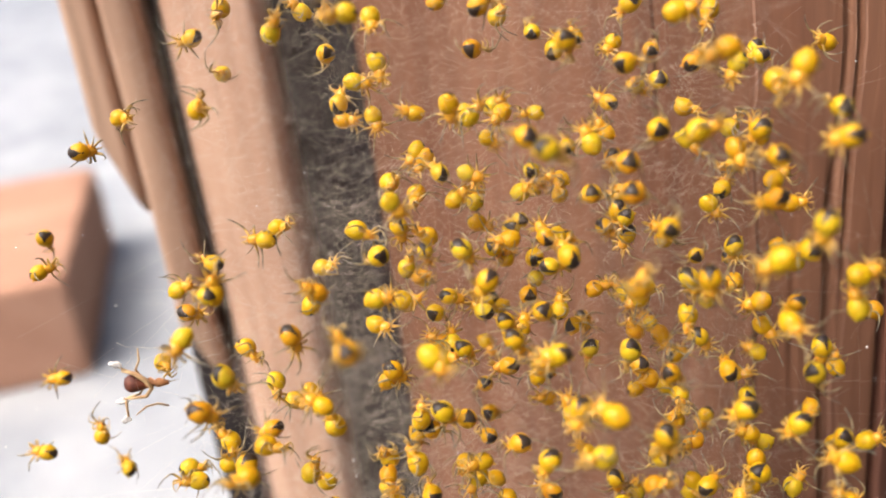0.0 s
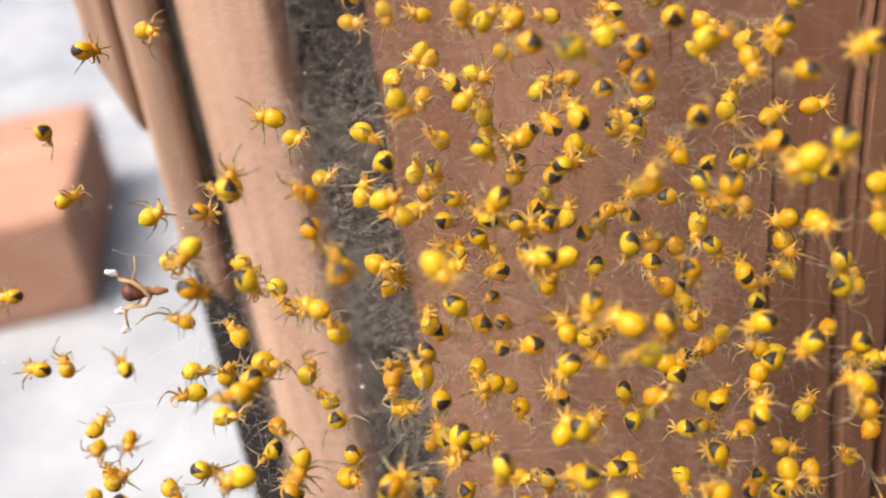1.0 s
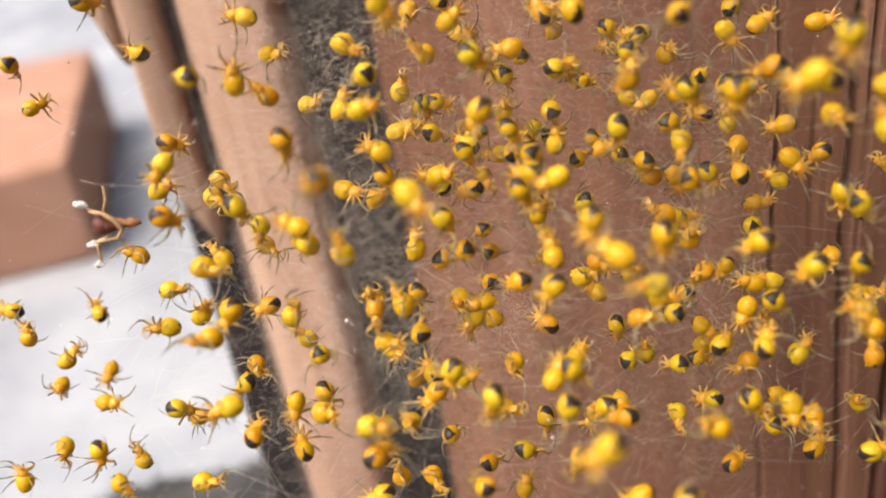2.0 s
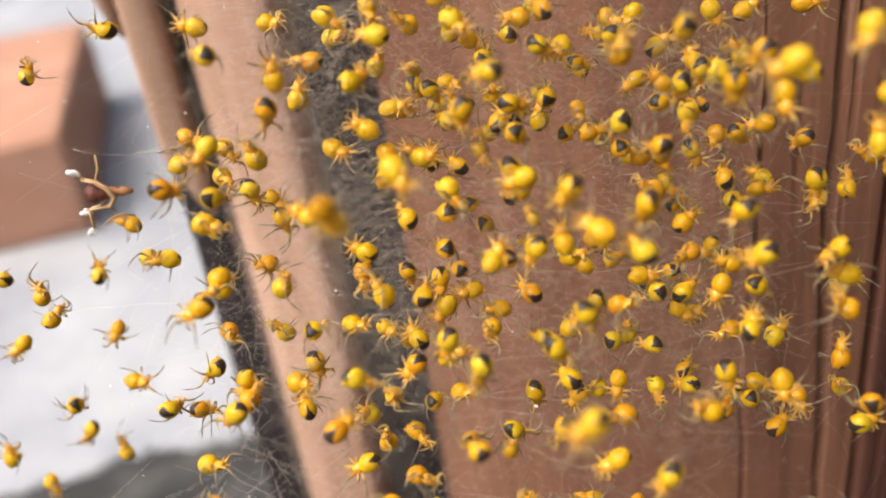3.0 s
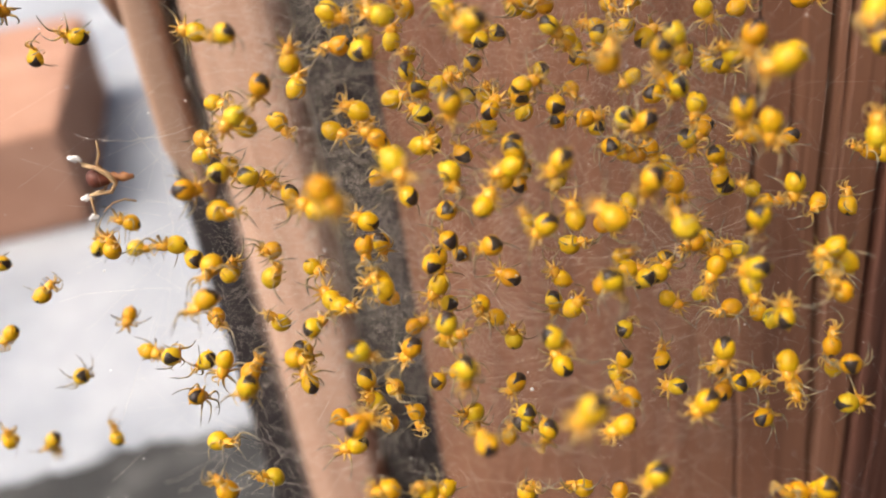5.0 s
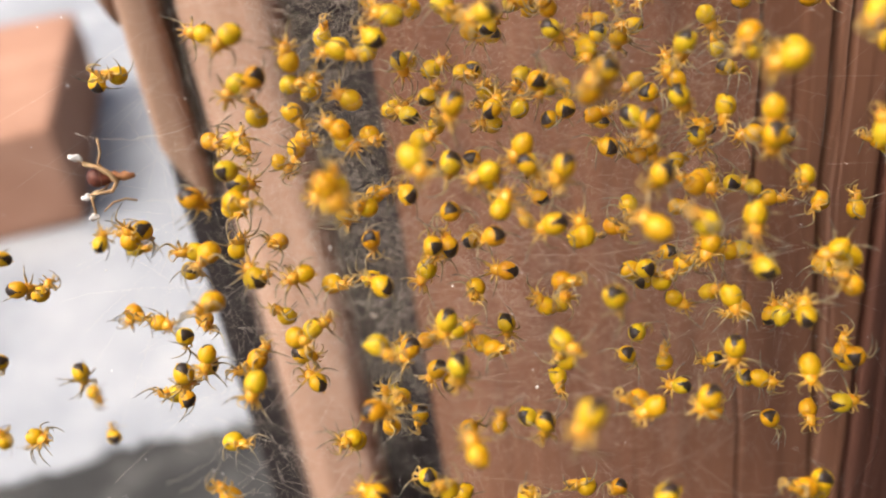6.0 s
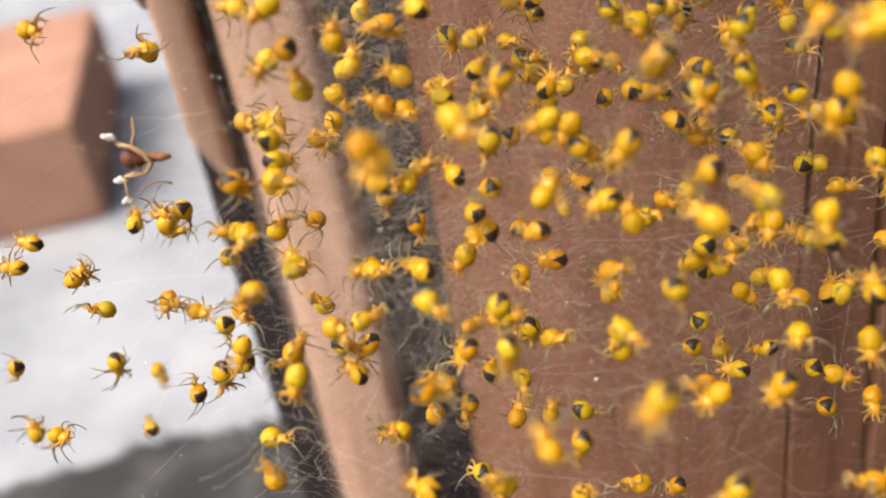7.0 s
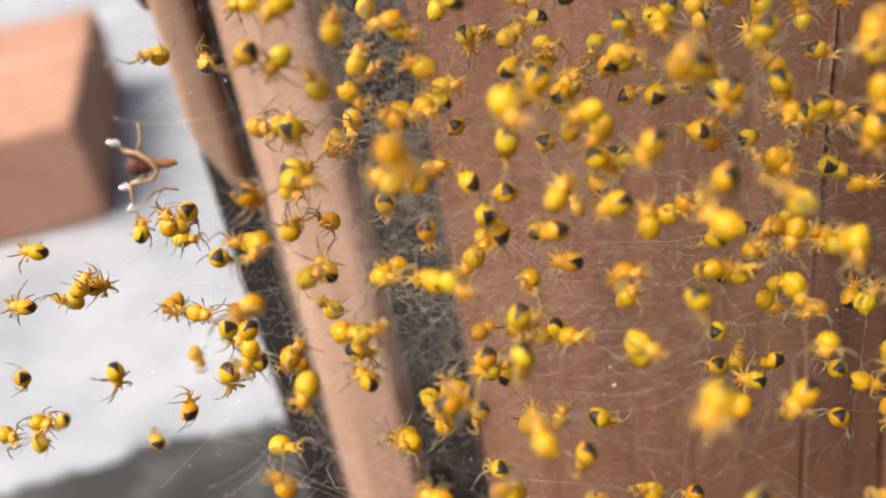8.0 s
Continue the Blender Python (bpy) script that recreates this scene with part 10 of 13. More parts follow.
    walk(SWARM[212], [(0, at(29.44, 49.65, 159.02, 128, 10, -178)), (3.5, at(27.5, 51.22, 155.14, 126, 7, 179)), (4, at(27.61, 51.33, 155.4, 130, 6, 179)), (4.5, at(27.53, 51.48, 155.41, 124, -1, -179)), (8, at(28.11, 50.54, 156.07, 127, 5, 178))])
    walk(SWARM[213], [(0, at(19.59, 49.35, 169.35, 159, -34, 121)), (0.5, at(18.71, 50.66, 168.64, 161, -31, 125)), (1, at(18.76, 50.83, 166.57, 163, -36, 118)), (1.5, at(19.13, 50.39, 166.31, 165, -37, 122)), (2, at(19.19, 54.05, 165.81, 164, -33, 119)), (3.5, at(19.48, 54.58, 165.07, 159, -36, 124)), (4, at(19.61, 54.66, 165.28, 164, -37, 118)), (4.5, at(19.28, 54.41, 164.68, 157, -32, 122)), (8, at(20.05, 55.14, 165.47, 159, -42, 121))])
    walk(SWARM[214], [(0, at(17.39, 53.69, 166.64, -80, -37, -19)), (3.5, at(17.52, 54.84, 165.44, -85, -31, -19)), (4, at(17.52, 54.93, 165.7, -78, -41, -13)), (4.5, at(17.49, 54.84, 165.35, -83, -27, -10)), (8, at(17.07, 53.88, 163.9, -83, -32, -14))])
    walk(SWARM[215], [(0, at(14.99, 55.92, 152.79, -75, -61, -44)), (3.5, at(15.38, 56.56, 154.27, -78, -55, -50)), (4, at(15.51, 56.69, 154.61, -72, -60, -49)), (4.5, at(15.42, 56.67, 154.36, -93, -57, -31)), (6, at(16.16, 56.23, 154.02, -5, -66, -42)), (6.5, at(15.71, 56.56, 154.6, 10, -67, -43)), (7, at(15.8, 56.5, 154.16, -13, -64, -20)), (7.5, at(15.81, 56.39, 153.97, -16, -75, -26)), (8, at(15.98, 56.54, 153.93, -6, -61, -34))])
    walk(SWARM[216], [(0, at(-4.57, 40.88, 167.38, 122, 6, -104)), (0.5, at(-5.08, 41.53, 166.15, 119, 8, -103)), (1, at(-5.22, 42.24, 165.75, 119, 7, -105)), (1.5, at(-4.87, 40.49, 163.99, 120, 7, -106)), (2, at(-4.71, 42.98, 162.04, 116, 3, -105)), (3.5, at(-4.25, 39.76, 163.81, 113, 2, -101)), (4, at(-4.27, 39.69, 163.95, 116, -1, -97)), (4.5, at(-4.31, 39.75, 163.82, 117, -3, -105)), (6, at(-4.14, 40.11, 164.54, 109, 1, -102)), (6.5, at(-4.74, 40.27, 164.83, 115, -1, -101)), (7, at(-4.56, 40.39, 164.63, 117, 0, -100)), (7.5, at(-4.52, 40.49, 164.63, 111, 6, -104)), (8, at(-4.41, 40.61, 164.66, 112, 6, -100))])
    walk(SWARM[217], [(0, at(7.15, 36.32, 164.52, 163, 31, -138)), (3.5, at(7.03, 36.82, 163.05, 170, 16, -137)), (4, at(7.35, 36.86, 163.33, 165, 22, -136)), (4.5, at(7.31, 36.94, 163.22, 162, 15, -133)), (6, at(9.24, 36.12, 162.25, 163, 17, -138)), (6.5, at(8.49, 36.25, 162.49, 175, 18, -132)), (7, at(8.16, 36.08, 161.82, 168, 22, -139)), (7.5, at(7.67, 36.08, 161.68, 165, 22, -142)), (8, at(7.75, 36.23, 161.75, 164, 20, -141))])
    walk(SWARM[218], [(0, at(5.41, 46.62, 152.78, 45, -63, 9)), (3.5, at(5.05, 47.39, 153.16, 43, -59, 5)), (4, at(5.09, 47.26, 153.19, 52, -66, 1)), (4.5, at(4.52, 47.42, 153.19, 45, -63, 10)), (6, at(3.7, 47.52, 153.61, 11, -53, 65)), (6.5, at(3.4, 47.53, 153.66, 8, -51, 65)), (7, at(3.33, 47.61, 153.38, -7, -57, 73)), (7.5, at(3.12, 47.59, 153.15, 7, -46, 68)), (8, at(3.36, 47.77, 153.37, 6, -52, 63))])
    walk(SWARM[219], [(0, at(15.73, 55.96, 154.99, 14, 20, -60)), (3.5, at(16.08, 56.66, 151.83, 19, 26, -61)), (4, at(16.42, 56.63, 151.93, 17, 23, -70)), (4.5, at(16.21, 56.63, 151.69, 17, 22, -70)), (6, at(16.08, 55.83, 150.79, 53, 17, -133)), (6.5, at(15.75, 56.18, 151.39, 58, 13, -128)), (7, at(16.29, 56.18, 151.05, 56, 21, -128)), (7.5, at(16.78, 56.16, 150.99, 56, 15, -126)), (8, at(17.19, 56.29, 150.95, 56, 17, -130))])
    walk(SWARM[220], [(0, at(20.63, 44.96, 161.03, -75, 1, -174)), (3.5, at(19.98, 45.5, 158.59, -70, -2, -173)), (4, at(19.51, 45.25, 158.3, -76, -1, -168)), (4.5, at(19.39, 45.25, 158.06, -69, 2, -177)), (6, at(19.65, 45.1, 158.25, -18, -59, -180)), (6.5, at(19.45, 45.15, 158.37, -22, -62, -173)), (7, at(19.23, 45.1, 157.95, -30, -62, -161)), (7.5, at(19.17, 44.83, 157.5, -24, -54, -170)), (8, at(19.49, 44.96, 157.44, -8, -56, 177))])
    walk(SWARM[221], [(0, at(16.7, 44.1, 154.87, -106, 10, -28)), (3.5, at(14.84, 44.22, 154, -114, 16, -37)), (4, at(15.24, 44.18, 154.1, -115, 19, -30)), (4.5, at(15.16, 44.18, 153.87, -108, 20, -33)), (6, at(14.57, 44.74, 155.15, -111, 15, -32)), (6.5, at(14.27, 44.79, 155.26, -110, 7, -24)), (7, at(14.23, 45.06, 155.32, -110, 13, -27)), (7.5, at(14.32, 44.93, 155.03, -107, 17, -29)), (8, at(14.27, 45, 154.93, -110, 15, -23))])
    walk(SWARM[222], [(0, at(14.03, 39.64, 155.47, 47, -27, -40)), (3.5, at(14.43, 38.3, 154.82, 34, -29, -36)), (4, at(14.65, 38.01, 154.53, 46, -30, -32)), (4.5, at(15.57, 38.3, 154.76, 37, -28, -35)), (6, at(16.99, 37.93, 154.65, 42, -25, -21)), (6.5, at(16.83, 38.24, 155.18, 43, -21, -31)), (7, at(16.37, 38.35, 154.96, 42, -29, -21)), (7.5, at(16.16, 38.15, 154.51, 47, -22, -29)), (8, at(16.34, 38.29, 154.58, 45, -32, -29))])
    walk(SWARM[223], [(0, at(19.14, 44.62, 152.05, 108, -40, -171)), (3.5, at(17.9, 44.01, 149.91, 111, -45, -172)), (4, at(18.18, 43.95, 150, 119, -43, -180)), (4.5, at(18.21, 44.14, 150.07, 108, -51, -175)), (6, at(18.38, 43.86, 150.08, 115, -45, -173)), (6.5, at(18.25, 44.21, 150.66, 112, -53, -173)), (7, at(17.8, 44.33, 150.49, 109, -48, -168)), (7.5, at(17.65, 44.12, 150, 123, -53, -179)), (8, at(17.81, 44.23, 150.04, 109, -44, -165))])
    walk(SWARM[224], [(0, at(9.95, 48.37, 149.59, -12, -58, -8)), (3.5, at(9.63, 47.57, 148.28, -14, -55, -6)), (4, at(10.07, 47.37, 148.19, -16, -53, 2)), (4.5, at(10.4, 47.61, 148.33, -15, -55, -2)), (6, at(11.01, 47.11, 147.92, -31, -46, 1)), (6.5, at(11.18, 47.1, 147.93, -33, -44, 6)), (7, at(11.15, 47.25, 147.78, -31, -44, 6)), (7.5, at(11.05, 47.17, 147.46, -31, -41, 2)), (8, at(11.02, 47.17, 147.37, -28, -38, -2))])
    walk(SWARM[225], [(0, at(13.47, 57.73, 151.64, 60, -56, -128)), (3.5, at(11.88, 57.7, 147.45, 62, -56, -130)), (4, at(12.48, 57.72, 147.69, 54, -49, -128)), (4.5, at(12.46, 57.75, 147.5, 56, -55, -129)), (6, at(13.57, 56.28, 145.54, 55, -54, -128)), (6.5, at(13.23, 56.36, 145.72, 62, -58, -142)), (7, at(13.07, 56.36, 145.32, 72, -51, -143)), (7.5, at(12.99, 56.29, 145.06, 62, -55, -137)), (8, at(13.06, 56.31, 144.96, 64, -48, -142))])
    walk(SWARM[226], [(0, at(7.95, 48.13, 157.52, 168, 72, -3)), (3.5, at(9.21, 47.77, 155.8, -167, 84, 34)), (4, at(9.67, 47.82, 156.07, 171, 80, 10)), (4.5, at(9.51, 47.89, 155.94, 156, 79, -8)), (6, at(9.83, 47.44, 155.55, 165, 74, 3)), (6.5, at(9.57, 47.67, 155.97, -153, 81, 42)), (7, at(9.35, 47.89, 155.93, 180, 80, 21)), (7.5, at(9.45, 47.75, 155.61, 170, 79, 12)), (8, at(9.53, 47.94, 155.72, 175, 75, 14))])
    walk(SWARM[227], [(0, at(-9.25, 44.6, 150.17, 48, -5, 12)), (1, at(-10.18, 43.43, 151.99, 47, -4, 16)), (1.5, at(-9.11, 42.12, 151.77, 49, -2, 13)), (2, at(-9.28, 44.11, 149.55, 48, -7, 11)), (3.5, at(-8.14, 44.29, 150.04, 42, 0, 16)), (4, at(-8.18, 44.24, 150.27, 42, -9, 18)), (4.5, at(-8.2, 44.41, 150.29, 42, -6, 15)), (6, at(-7.89, 44.32, 150.34, 31, -3, 38)), (6.5, at(-7.89, 44.36, 150.41, 36, -7, 31)), (7, at(-8.17, 44.52, 150.2, 35, 0, 35)), (7.5, at(-8.16, 44.75, 150.26, 40, -1, 36)), (8, at(-8.31, 44.69, 150.22, 34, 2, 34))])
    walk(SWARM[228], [(0, at(-31.61, 57, 137.45, 111, -1, 168)), (2, at(-28.7, 51.49, 144.54, 115, -4, 169)), (3.5, at(-32.89, 57.14, 138.75, 108, -7, 166)), (4, at(-32.89, 57.21, 139.14, 108, -7, 173)), (4.5, at(-32.81, 57.27, 139.1, 102, -6, 166)), (6, at(-33.3, 57.27, 139.3, 104, -2, 169)), (6.5, at(-32.85, 57.03, 139.26, 103, 2, 163)), (7, at(-32.89, 57.1, 139.63, 109, -5, 166)), (7.5, at(-33.06, 57.4, 140.11, 107, -5, 166)), (8, at(-33, 57.04, 139.71, 114, -6, 169))])
    walk(SWARM[229], [(0, at(-23.41, 52.65, 150.04, 111, -27, -78)), (0.5, at(-22.88, 52.09, 149.96, 114, -31, -80)), (1.5, at(-21.88, 49.67, 147.04, 113, -30, -79)), (2, at(-20.95, 51.52, 144.7, 118, -27, -79)), (3.5, at(-25.61, 57.73, 136.89, 108, -28, -79)), (4, at(-25.64, 57.82, 137.31, 111, -26, -81)), (4.5, at(-25.62, 57.88, 137.25, 112, -25, -79)), (6, at(-25.87, 57.87, 137.52, 7, -61, 29)), (6.5, at(-25.36, 57.68, 137.58, 6, -64, 35)), (7, at(-25.29, 57.67, 137.84, -1, -59, 42)), (7.5, at(-25.67, 57.81, 138.1, 7, -62, 33)), (8, at(-25.46, 57.47, 137.66, 3, -60, 39))])
    walk(SWARM[230], [(0, at(-12.27, 44.13, 149.06, 24, -21, -124)), (1, at(-13.52, 45.71, 156.01, 27, -21, -125)), (2, at(-15.1, 43.84, 148.8, 25, -21, -120)), (3.5, at(-14.05, 43.18, 147.88, 18, -16, -115)), (4, at(-13.96, 43.13, 148.16, 17, -19, -122)), (4.5, at(-13.99, 43.31, 148.19, 21, -26, -120)), (6, at(-13.15, 43.14, 148.11, 20, -24, -125)), (6.5, at(-13.09, 43.12, 148.07, 22, -23, -116)), (7, at(-13.37, 43.35, 147.93, 20, -20, -120)), (7.5, at(-13.44, 43.63, 148, 11, -20, -124)), (8, at(-13.52, 43.54, 147.97, 20, -24, -127))])
    walk(SWARM[231], [(0, at(-31.89, 61.33, 129.2, -108, 39, 93)), (1, at(-19.48, 51.17, 147.42, -108, 40, 91)), (2, at(-22.71, 50.95, 143.69, -112, 39, 92)), (3.5, at(-33.81, 61.78, 132.69, -97, 40, 94)), (4, at(-33.77, 61.82, 133.08, -102, 41, 94)), (4.5, at(-33.75, 61.9, 133.04, -102, 45, 96)), (6, at(-28.86, 64.25, 137.14, -101, 41, 94)), (6.5, at(-26.98, 64.14, 137.36, -106, 38, 86)), (7, at(-25.92, 64.34, 138.01, -107, 39, 86)), (7.5, at(-25.33, 64.64, 138.61, -103, 37, 86)), (8, at(-23.28, 64.95, 139.21, -102, 40, 88))])
    walk(SWARM[232], [(0, at(-11.73, 39.26, 149.1, 126, -19, -43)), (3.5, at(-12.78, 38.62, 148.58, 118, -19, -51)), (4, at(-12.63, 38.57, 148.86, 118, -22, -47)), (4.5, at(-12.59, 38.74, 148.87, 122, -27, -54)), (6, at(-12.71, 38.45, 148.61, 126, -29, -58)), (6.5, at(-12.29, 38.74, 149.04, 118, -22, -47)), (7, at(-12.54, 39.05, 149.05, 114, -16, -52)), (7.5, at(-12.63, 39.42, 149.24, 121, -23, -54)), (8, at(-12.64, 39.27, 149.16, 124, -23, -51))])
    walk(SWARM[233], [(0, at(-8.94, 40.44, 143.82, 49, 1, 124)), (3.5, at(-10.35, 42.04, 144.21, 50, 4, 128)), (4, at(-10.14, 41.95, 144.42, 46, 9, 130)), (4.5, at(-10.19, 42.05, 144.31, 48, 8, 125)), (7.5, at(-25.91, 56.14, 150.95, 44, 4, 118)), (8, at(-26.28, 56.06, 151.2, 49, 6, 122))])
    walk(SWARM[234], [(0, at(-0.03, 42.57, 153.83, -35, -29, 124)), (3.5, at(-2, 43.28, 152.61, -41, -32, 130)), (4, at(-1.82, 43.26, 152.85, -38, -41, 124)), (4.5, at(-1.88, 43.3, 152.66, -41, -28, 127)), (6, at(-2.38, 43.15, 152.65, -51, -21, 126)), (6.5, at(-2.42, 43.15, 152.67, -53, -12, 132)), (7, at(-2.17, 42.98, 151.98, -44, -17, 122)), (7.5, at(-2.11, 42.94, 151.65, -52, -13, 123)), (8, at(-2.06, 43.03, 151.79, -50, -15, 123))])
    walk(SWARM[235], [(0, at(0.63, 37.27, 156.67, -73, -14, -156)), (3.5, at(1.23, 36.88, 156.88, -79, -15, -152)), (4, at(1.19, 36.61, 156.71, -78, -13, -158)), (4.5, at(0.95, 36.46, 156.21, -72, -11, -149)), (6, at(-0.1, 36.43, 156.42, -70, -7, -158)), (6.5, at(-0.08, 36.67, 156.82, -73, -10, -151)), (7, at(-0.54, 36.81, 156.6, -71, -13, -154)), (7.5, at(-0.71, 36.91, 156.51, -69, -9, -147)), (8, at(-0.7, 36.99, 156.6, -75, -9, -150))])
    walk(SWARM[236], [(0, at(4.92, 38.73, 157.59, -107, 16, 134)), (3.5, at(4.77, 38.06, 156.12, -102, 16, 136)), (4, at(4.71, 37.88, 156.05, -105, 16, 129)), (4.5, at(4.89, 38.02, 156.06, -107, 9, 136)), (6, at(4.94, 37.71, 155.86, -148, 25, 49)), (6.5, at(4.77, 37.73, 155.91, -157, 28, 49)), (7, at(4.62, 37.87, 155.73, -152, 28, 48)), (7.5, at(4.35, 37.96, 155.66, -147, 28, 53)), (8, at(4.4, 37.86, 155.43, -162, 30, 45))])
    walk(SWARM[237], [(0, at(-1.84, 49.35, 147.72, -30, -29, 9)), (1.5, at(-0.7, 45.86, 146.91, -28, -26, 6)), (2, at(-1.32, 48.21, 145.39, -31, -26, 8)), (3.5, at(-1.54, 48.45, 145.51, -22, -33, 2)), (4, at(-1.53, 48.37, 145.66, -25, -29, 2)), (4.5, at(-1.4, 48.56, 145.72, -24, -29, 3)), (6, at(-0.54, 48.21, 145.46, 13, -46, -15)), (6.5, at(-0.8, 48.43, 145.81, 15, -53, -16)), (7, at(-1.01, 48.53, 145.53, 10, -54, -9)), (7.5, at(-0.96, 48.72, 145.56, 16, -47, -16)), (8, at(-1, 48.73, 145.6, 22, -53, -17))])
    walk(SWARM[238], [(0, at(-3.52, 43.45, 148.11, 97, -24, 102)), (2, at(-4.32, 42.92, 147.61, 96, -22, 102)), (3.5, at(-4.24, 42.89, 147.86, 99, -27, 97)), (4, at(-4.05, 42.75, 147.94, 103, -22, 98)), (4.5, at(-4.03, 42.91, 147.93, 104, -21, 96)), (6, at(-4.25, 42.65, 147.78, 98, -21, 102)), (6.5, at(-4.26, 42.84, 148.07, 103, -21, 99)), (7, at(-4.51, 43.02, 147.91, 98, -21, 105)), (7.5, at(-4.66, 43.16, 147.81, 102, -20, 95)), (8, at(-4.83, 43.1, 147.78, 99, -22, 97))])
    walk(SWARM[239], [(0, at(-1.86, 43.25, 148.5, -53, -60, -89)), (1.5, at(-2.08, 40.6, 149.46, -53, -64, -91)), (2, at(-2.61, 42.73, 147.6, -56, -64, -86)), (3.5, at(-2.69, 43.17, 148.35, -55, -65, -71)), (4, at(-2.5, 43.04, 148.44, -46, -66, -84)), (4.5, at(-2.49, 43.12, 148.31, -64, -63, -71)), (6, at(-2.55, 42.9, 148.23, -90, 5, -106)), (6.5, at(-2.56, 43, 148.4, -88, -1, -109)), (7, at(-2.62, 43.16, 148.19, -93, -2, -103)), (7.5, at(-2.76, 43.31, 148.11, -89, 0, -109)), (8, at(-2.87, 43.32, 148.17, -93, 2, -108))])
    walk(SWARM[240], [(0, at(-5.43, 37.3, 156.72, 17, 31, -45)), (1, at(-4.51, 37.41, 156.42, 19, 28, -48)), (1.5, at(-4.52, 35.73, 155.27, 15, 32, -46)), (2, at(-4.85, 38.07, 153.64, 15, 30, -48)), (3.5, at(-6.26, 36.34, 154.4, 23, 34, -43)), (4, at(-5.67, 35.96, 154.11, 17, 34, -44)), (4.5, at(-5.33, 36.02, 153.95, 18, 33, -44)), (6, at(-4.36, 36.28, 154.61, -14, 13, -67)), (6.5, at(-4.55, 36.52, 155.01, -13, 13, -66)), (7, at(-4.5, 36.75, 154.94, -19, 11, -65)), (7.5, at(-4.61, 36.9, 154.87, -15, 14, -62)), (8, at(-4.17, 36.8, 154.75, -9, 12, -65))])
    walk(SWARM[241], [(0, at(-4.79, 40.93, 149.17, -9, -34, 98)), (3.5, at(-5.39, 41.69, 147.58, -12, -39, 107)), (4, at(-5.09, 41.59, 147.73, -17, -43, 104)), (4.5, at(-5.44, 41.68, 147.61, -8, -35, 93)), (6, at(-6.37, 41.82, 148.06, 44, -30, 128)), (6.5, at(-6.34, 41.88, 148.17, 53, -24, 129)), (7, at(-6.37, 42.06, 148, 56, -25, 122)), (7.5, at(-6.45, 42.22, 147.89, 51, -27, 126)), (8, at(-6.62, 42.12, 147.83, 53, -24, 123))])
    walk(SWARM[242], [(0, at(-2.9, 37.58, 149.59, 4, -47, -115)), (3.5, at(-2.78, 39.43, 148.32, 12, -52, -122)), (4, at(-2.56, 39.27, 148.35, 0, -43, -118)), (4.5, at(-2.44, 39.4, 148.3, 4, -48, -119)), (6, at(-19.19, 52.07, 151.92, 9, -43, -132)), (6.5, at(-19.44, 52.79, 151.56, 7, -48, -130)), (7, at(-19.92, 54.45, 150.6, 10, -48, -130)), (7.5, at(-20.55, 55.66, 150.08, 12, -40, -128)), (8, at(-20.54, 55.39, 150.1, 10, -43, -128))])
    walk(SWARM[243], [(0, at(1.54, 46.8, 145.44, -134, 39, 171)), (3.5, at(0.32, 46.27, 143.69, -125, 33, 177)), (4, at(0.52, 46.1, 143.69, -125, 37, -177)), (4.5, at(0.65, 46.28, 143.71, -124, 35, -177)), (6, at(0.11, 46.04, 143.64, -124, 35, -177)), (6.5, at(0.01, 46.03, 143.64, 155, 2, 137)), (7, at(0, 46.35, 143.69, 150, 12, 138)), (7.5, at(-0.21, 46.5, 143.6, 151, 5, 136)), (8, at(-0.24, 46.49, 143.66, 156, -3, 139))])
    walk(SWARM[244], [(0, at(1.26, 33.13, 155.41, -123, -40, 163)), (2, at(0.1, 36.93, 151.75, -127, -38, 167)), (3.5, at(0.87, 32.32, 155.68, -136, -41, 178)), (4, at(1.13, 32.09, 155.57, -131, -51, 168)), (4.5, at(1.22, 32.2, 155.5, -131, -44, 167)), (6, at(0.07, 31.79, 155.12, 148, -17, -149)), (6.5, at(0.21, 31.77, 155.1, 144, -7, -150)), (7, at(0.3, 31.94, 154.94, 142, -7, -142)), (7.5, at(-0.37, 32.52, 155.56, 143, -9, -143)), (8, at(-0.6, 32.55, 155.63, 150, -17, -151))])
    walk(SWARM[245], [(0, at(2.1, 42.93, 149.47, -121, 32, 145)), (3.5, at(2.78, 42.47, 147.12, -112, 32, 155)), (4, at(2.92, 42.13, 146.83, -109, 31, 154)), (4.5, at(3.29, 42.31, 146.85, -111, 28, 151)), (6, at(3.41, 42.31, 147.21, -114, 29, 147)), (6.5, at(3.35, 42.38, 147.34, -114, 28, 150)), (7, at(3.26, 42.5, 147.08, -114, 28, 149)), (7.5, at(3.22, 42.61, 146.99, -112, 33, 147)), (8, at(3.22, 42.59, 146.97, -112, 32, 146))])
    walk(SWARM[246], [(0, at(4.28, 51.64, 138.46, 113, -23, -175)), (2, at(2.7, 48.44, 139.77, 109, -20, -175)), (3.5, at(3.13, 51.52, 137.3, 112, -26, -178)), (4, at(3.26, 51.11, 136.93, 111, -24, -179)), (4.5, at(3.42, 51.3, 136.95, 109, -20, -172)), (6, at(2.37, 51.75, 138.03, 117, -21, -174)), (6.5, at(2.67, 51.74, 138.03, 112, -23, -179)), (7, at(2.6, 52.09, 138.12, 120, -22, 180)), (7.5, at(2.63, 52.21, 138.02, 110, -24, -173)), (8, at(2.26, 52.21, 138.07, 116, -27, -176))])
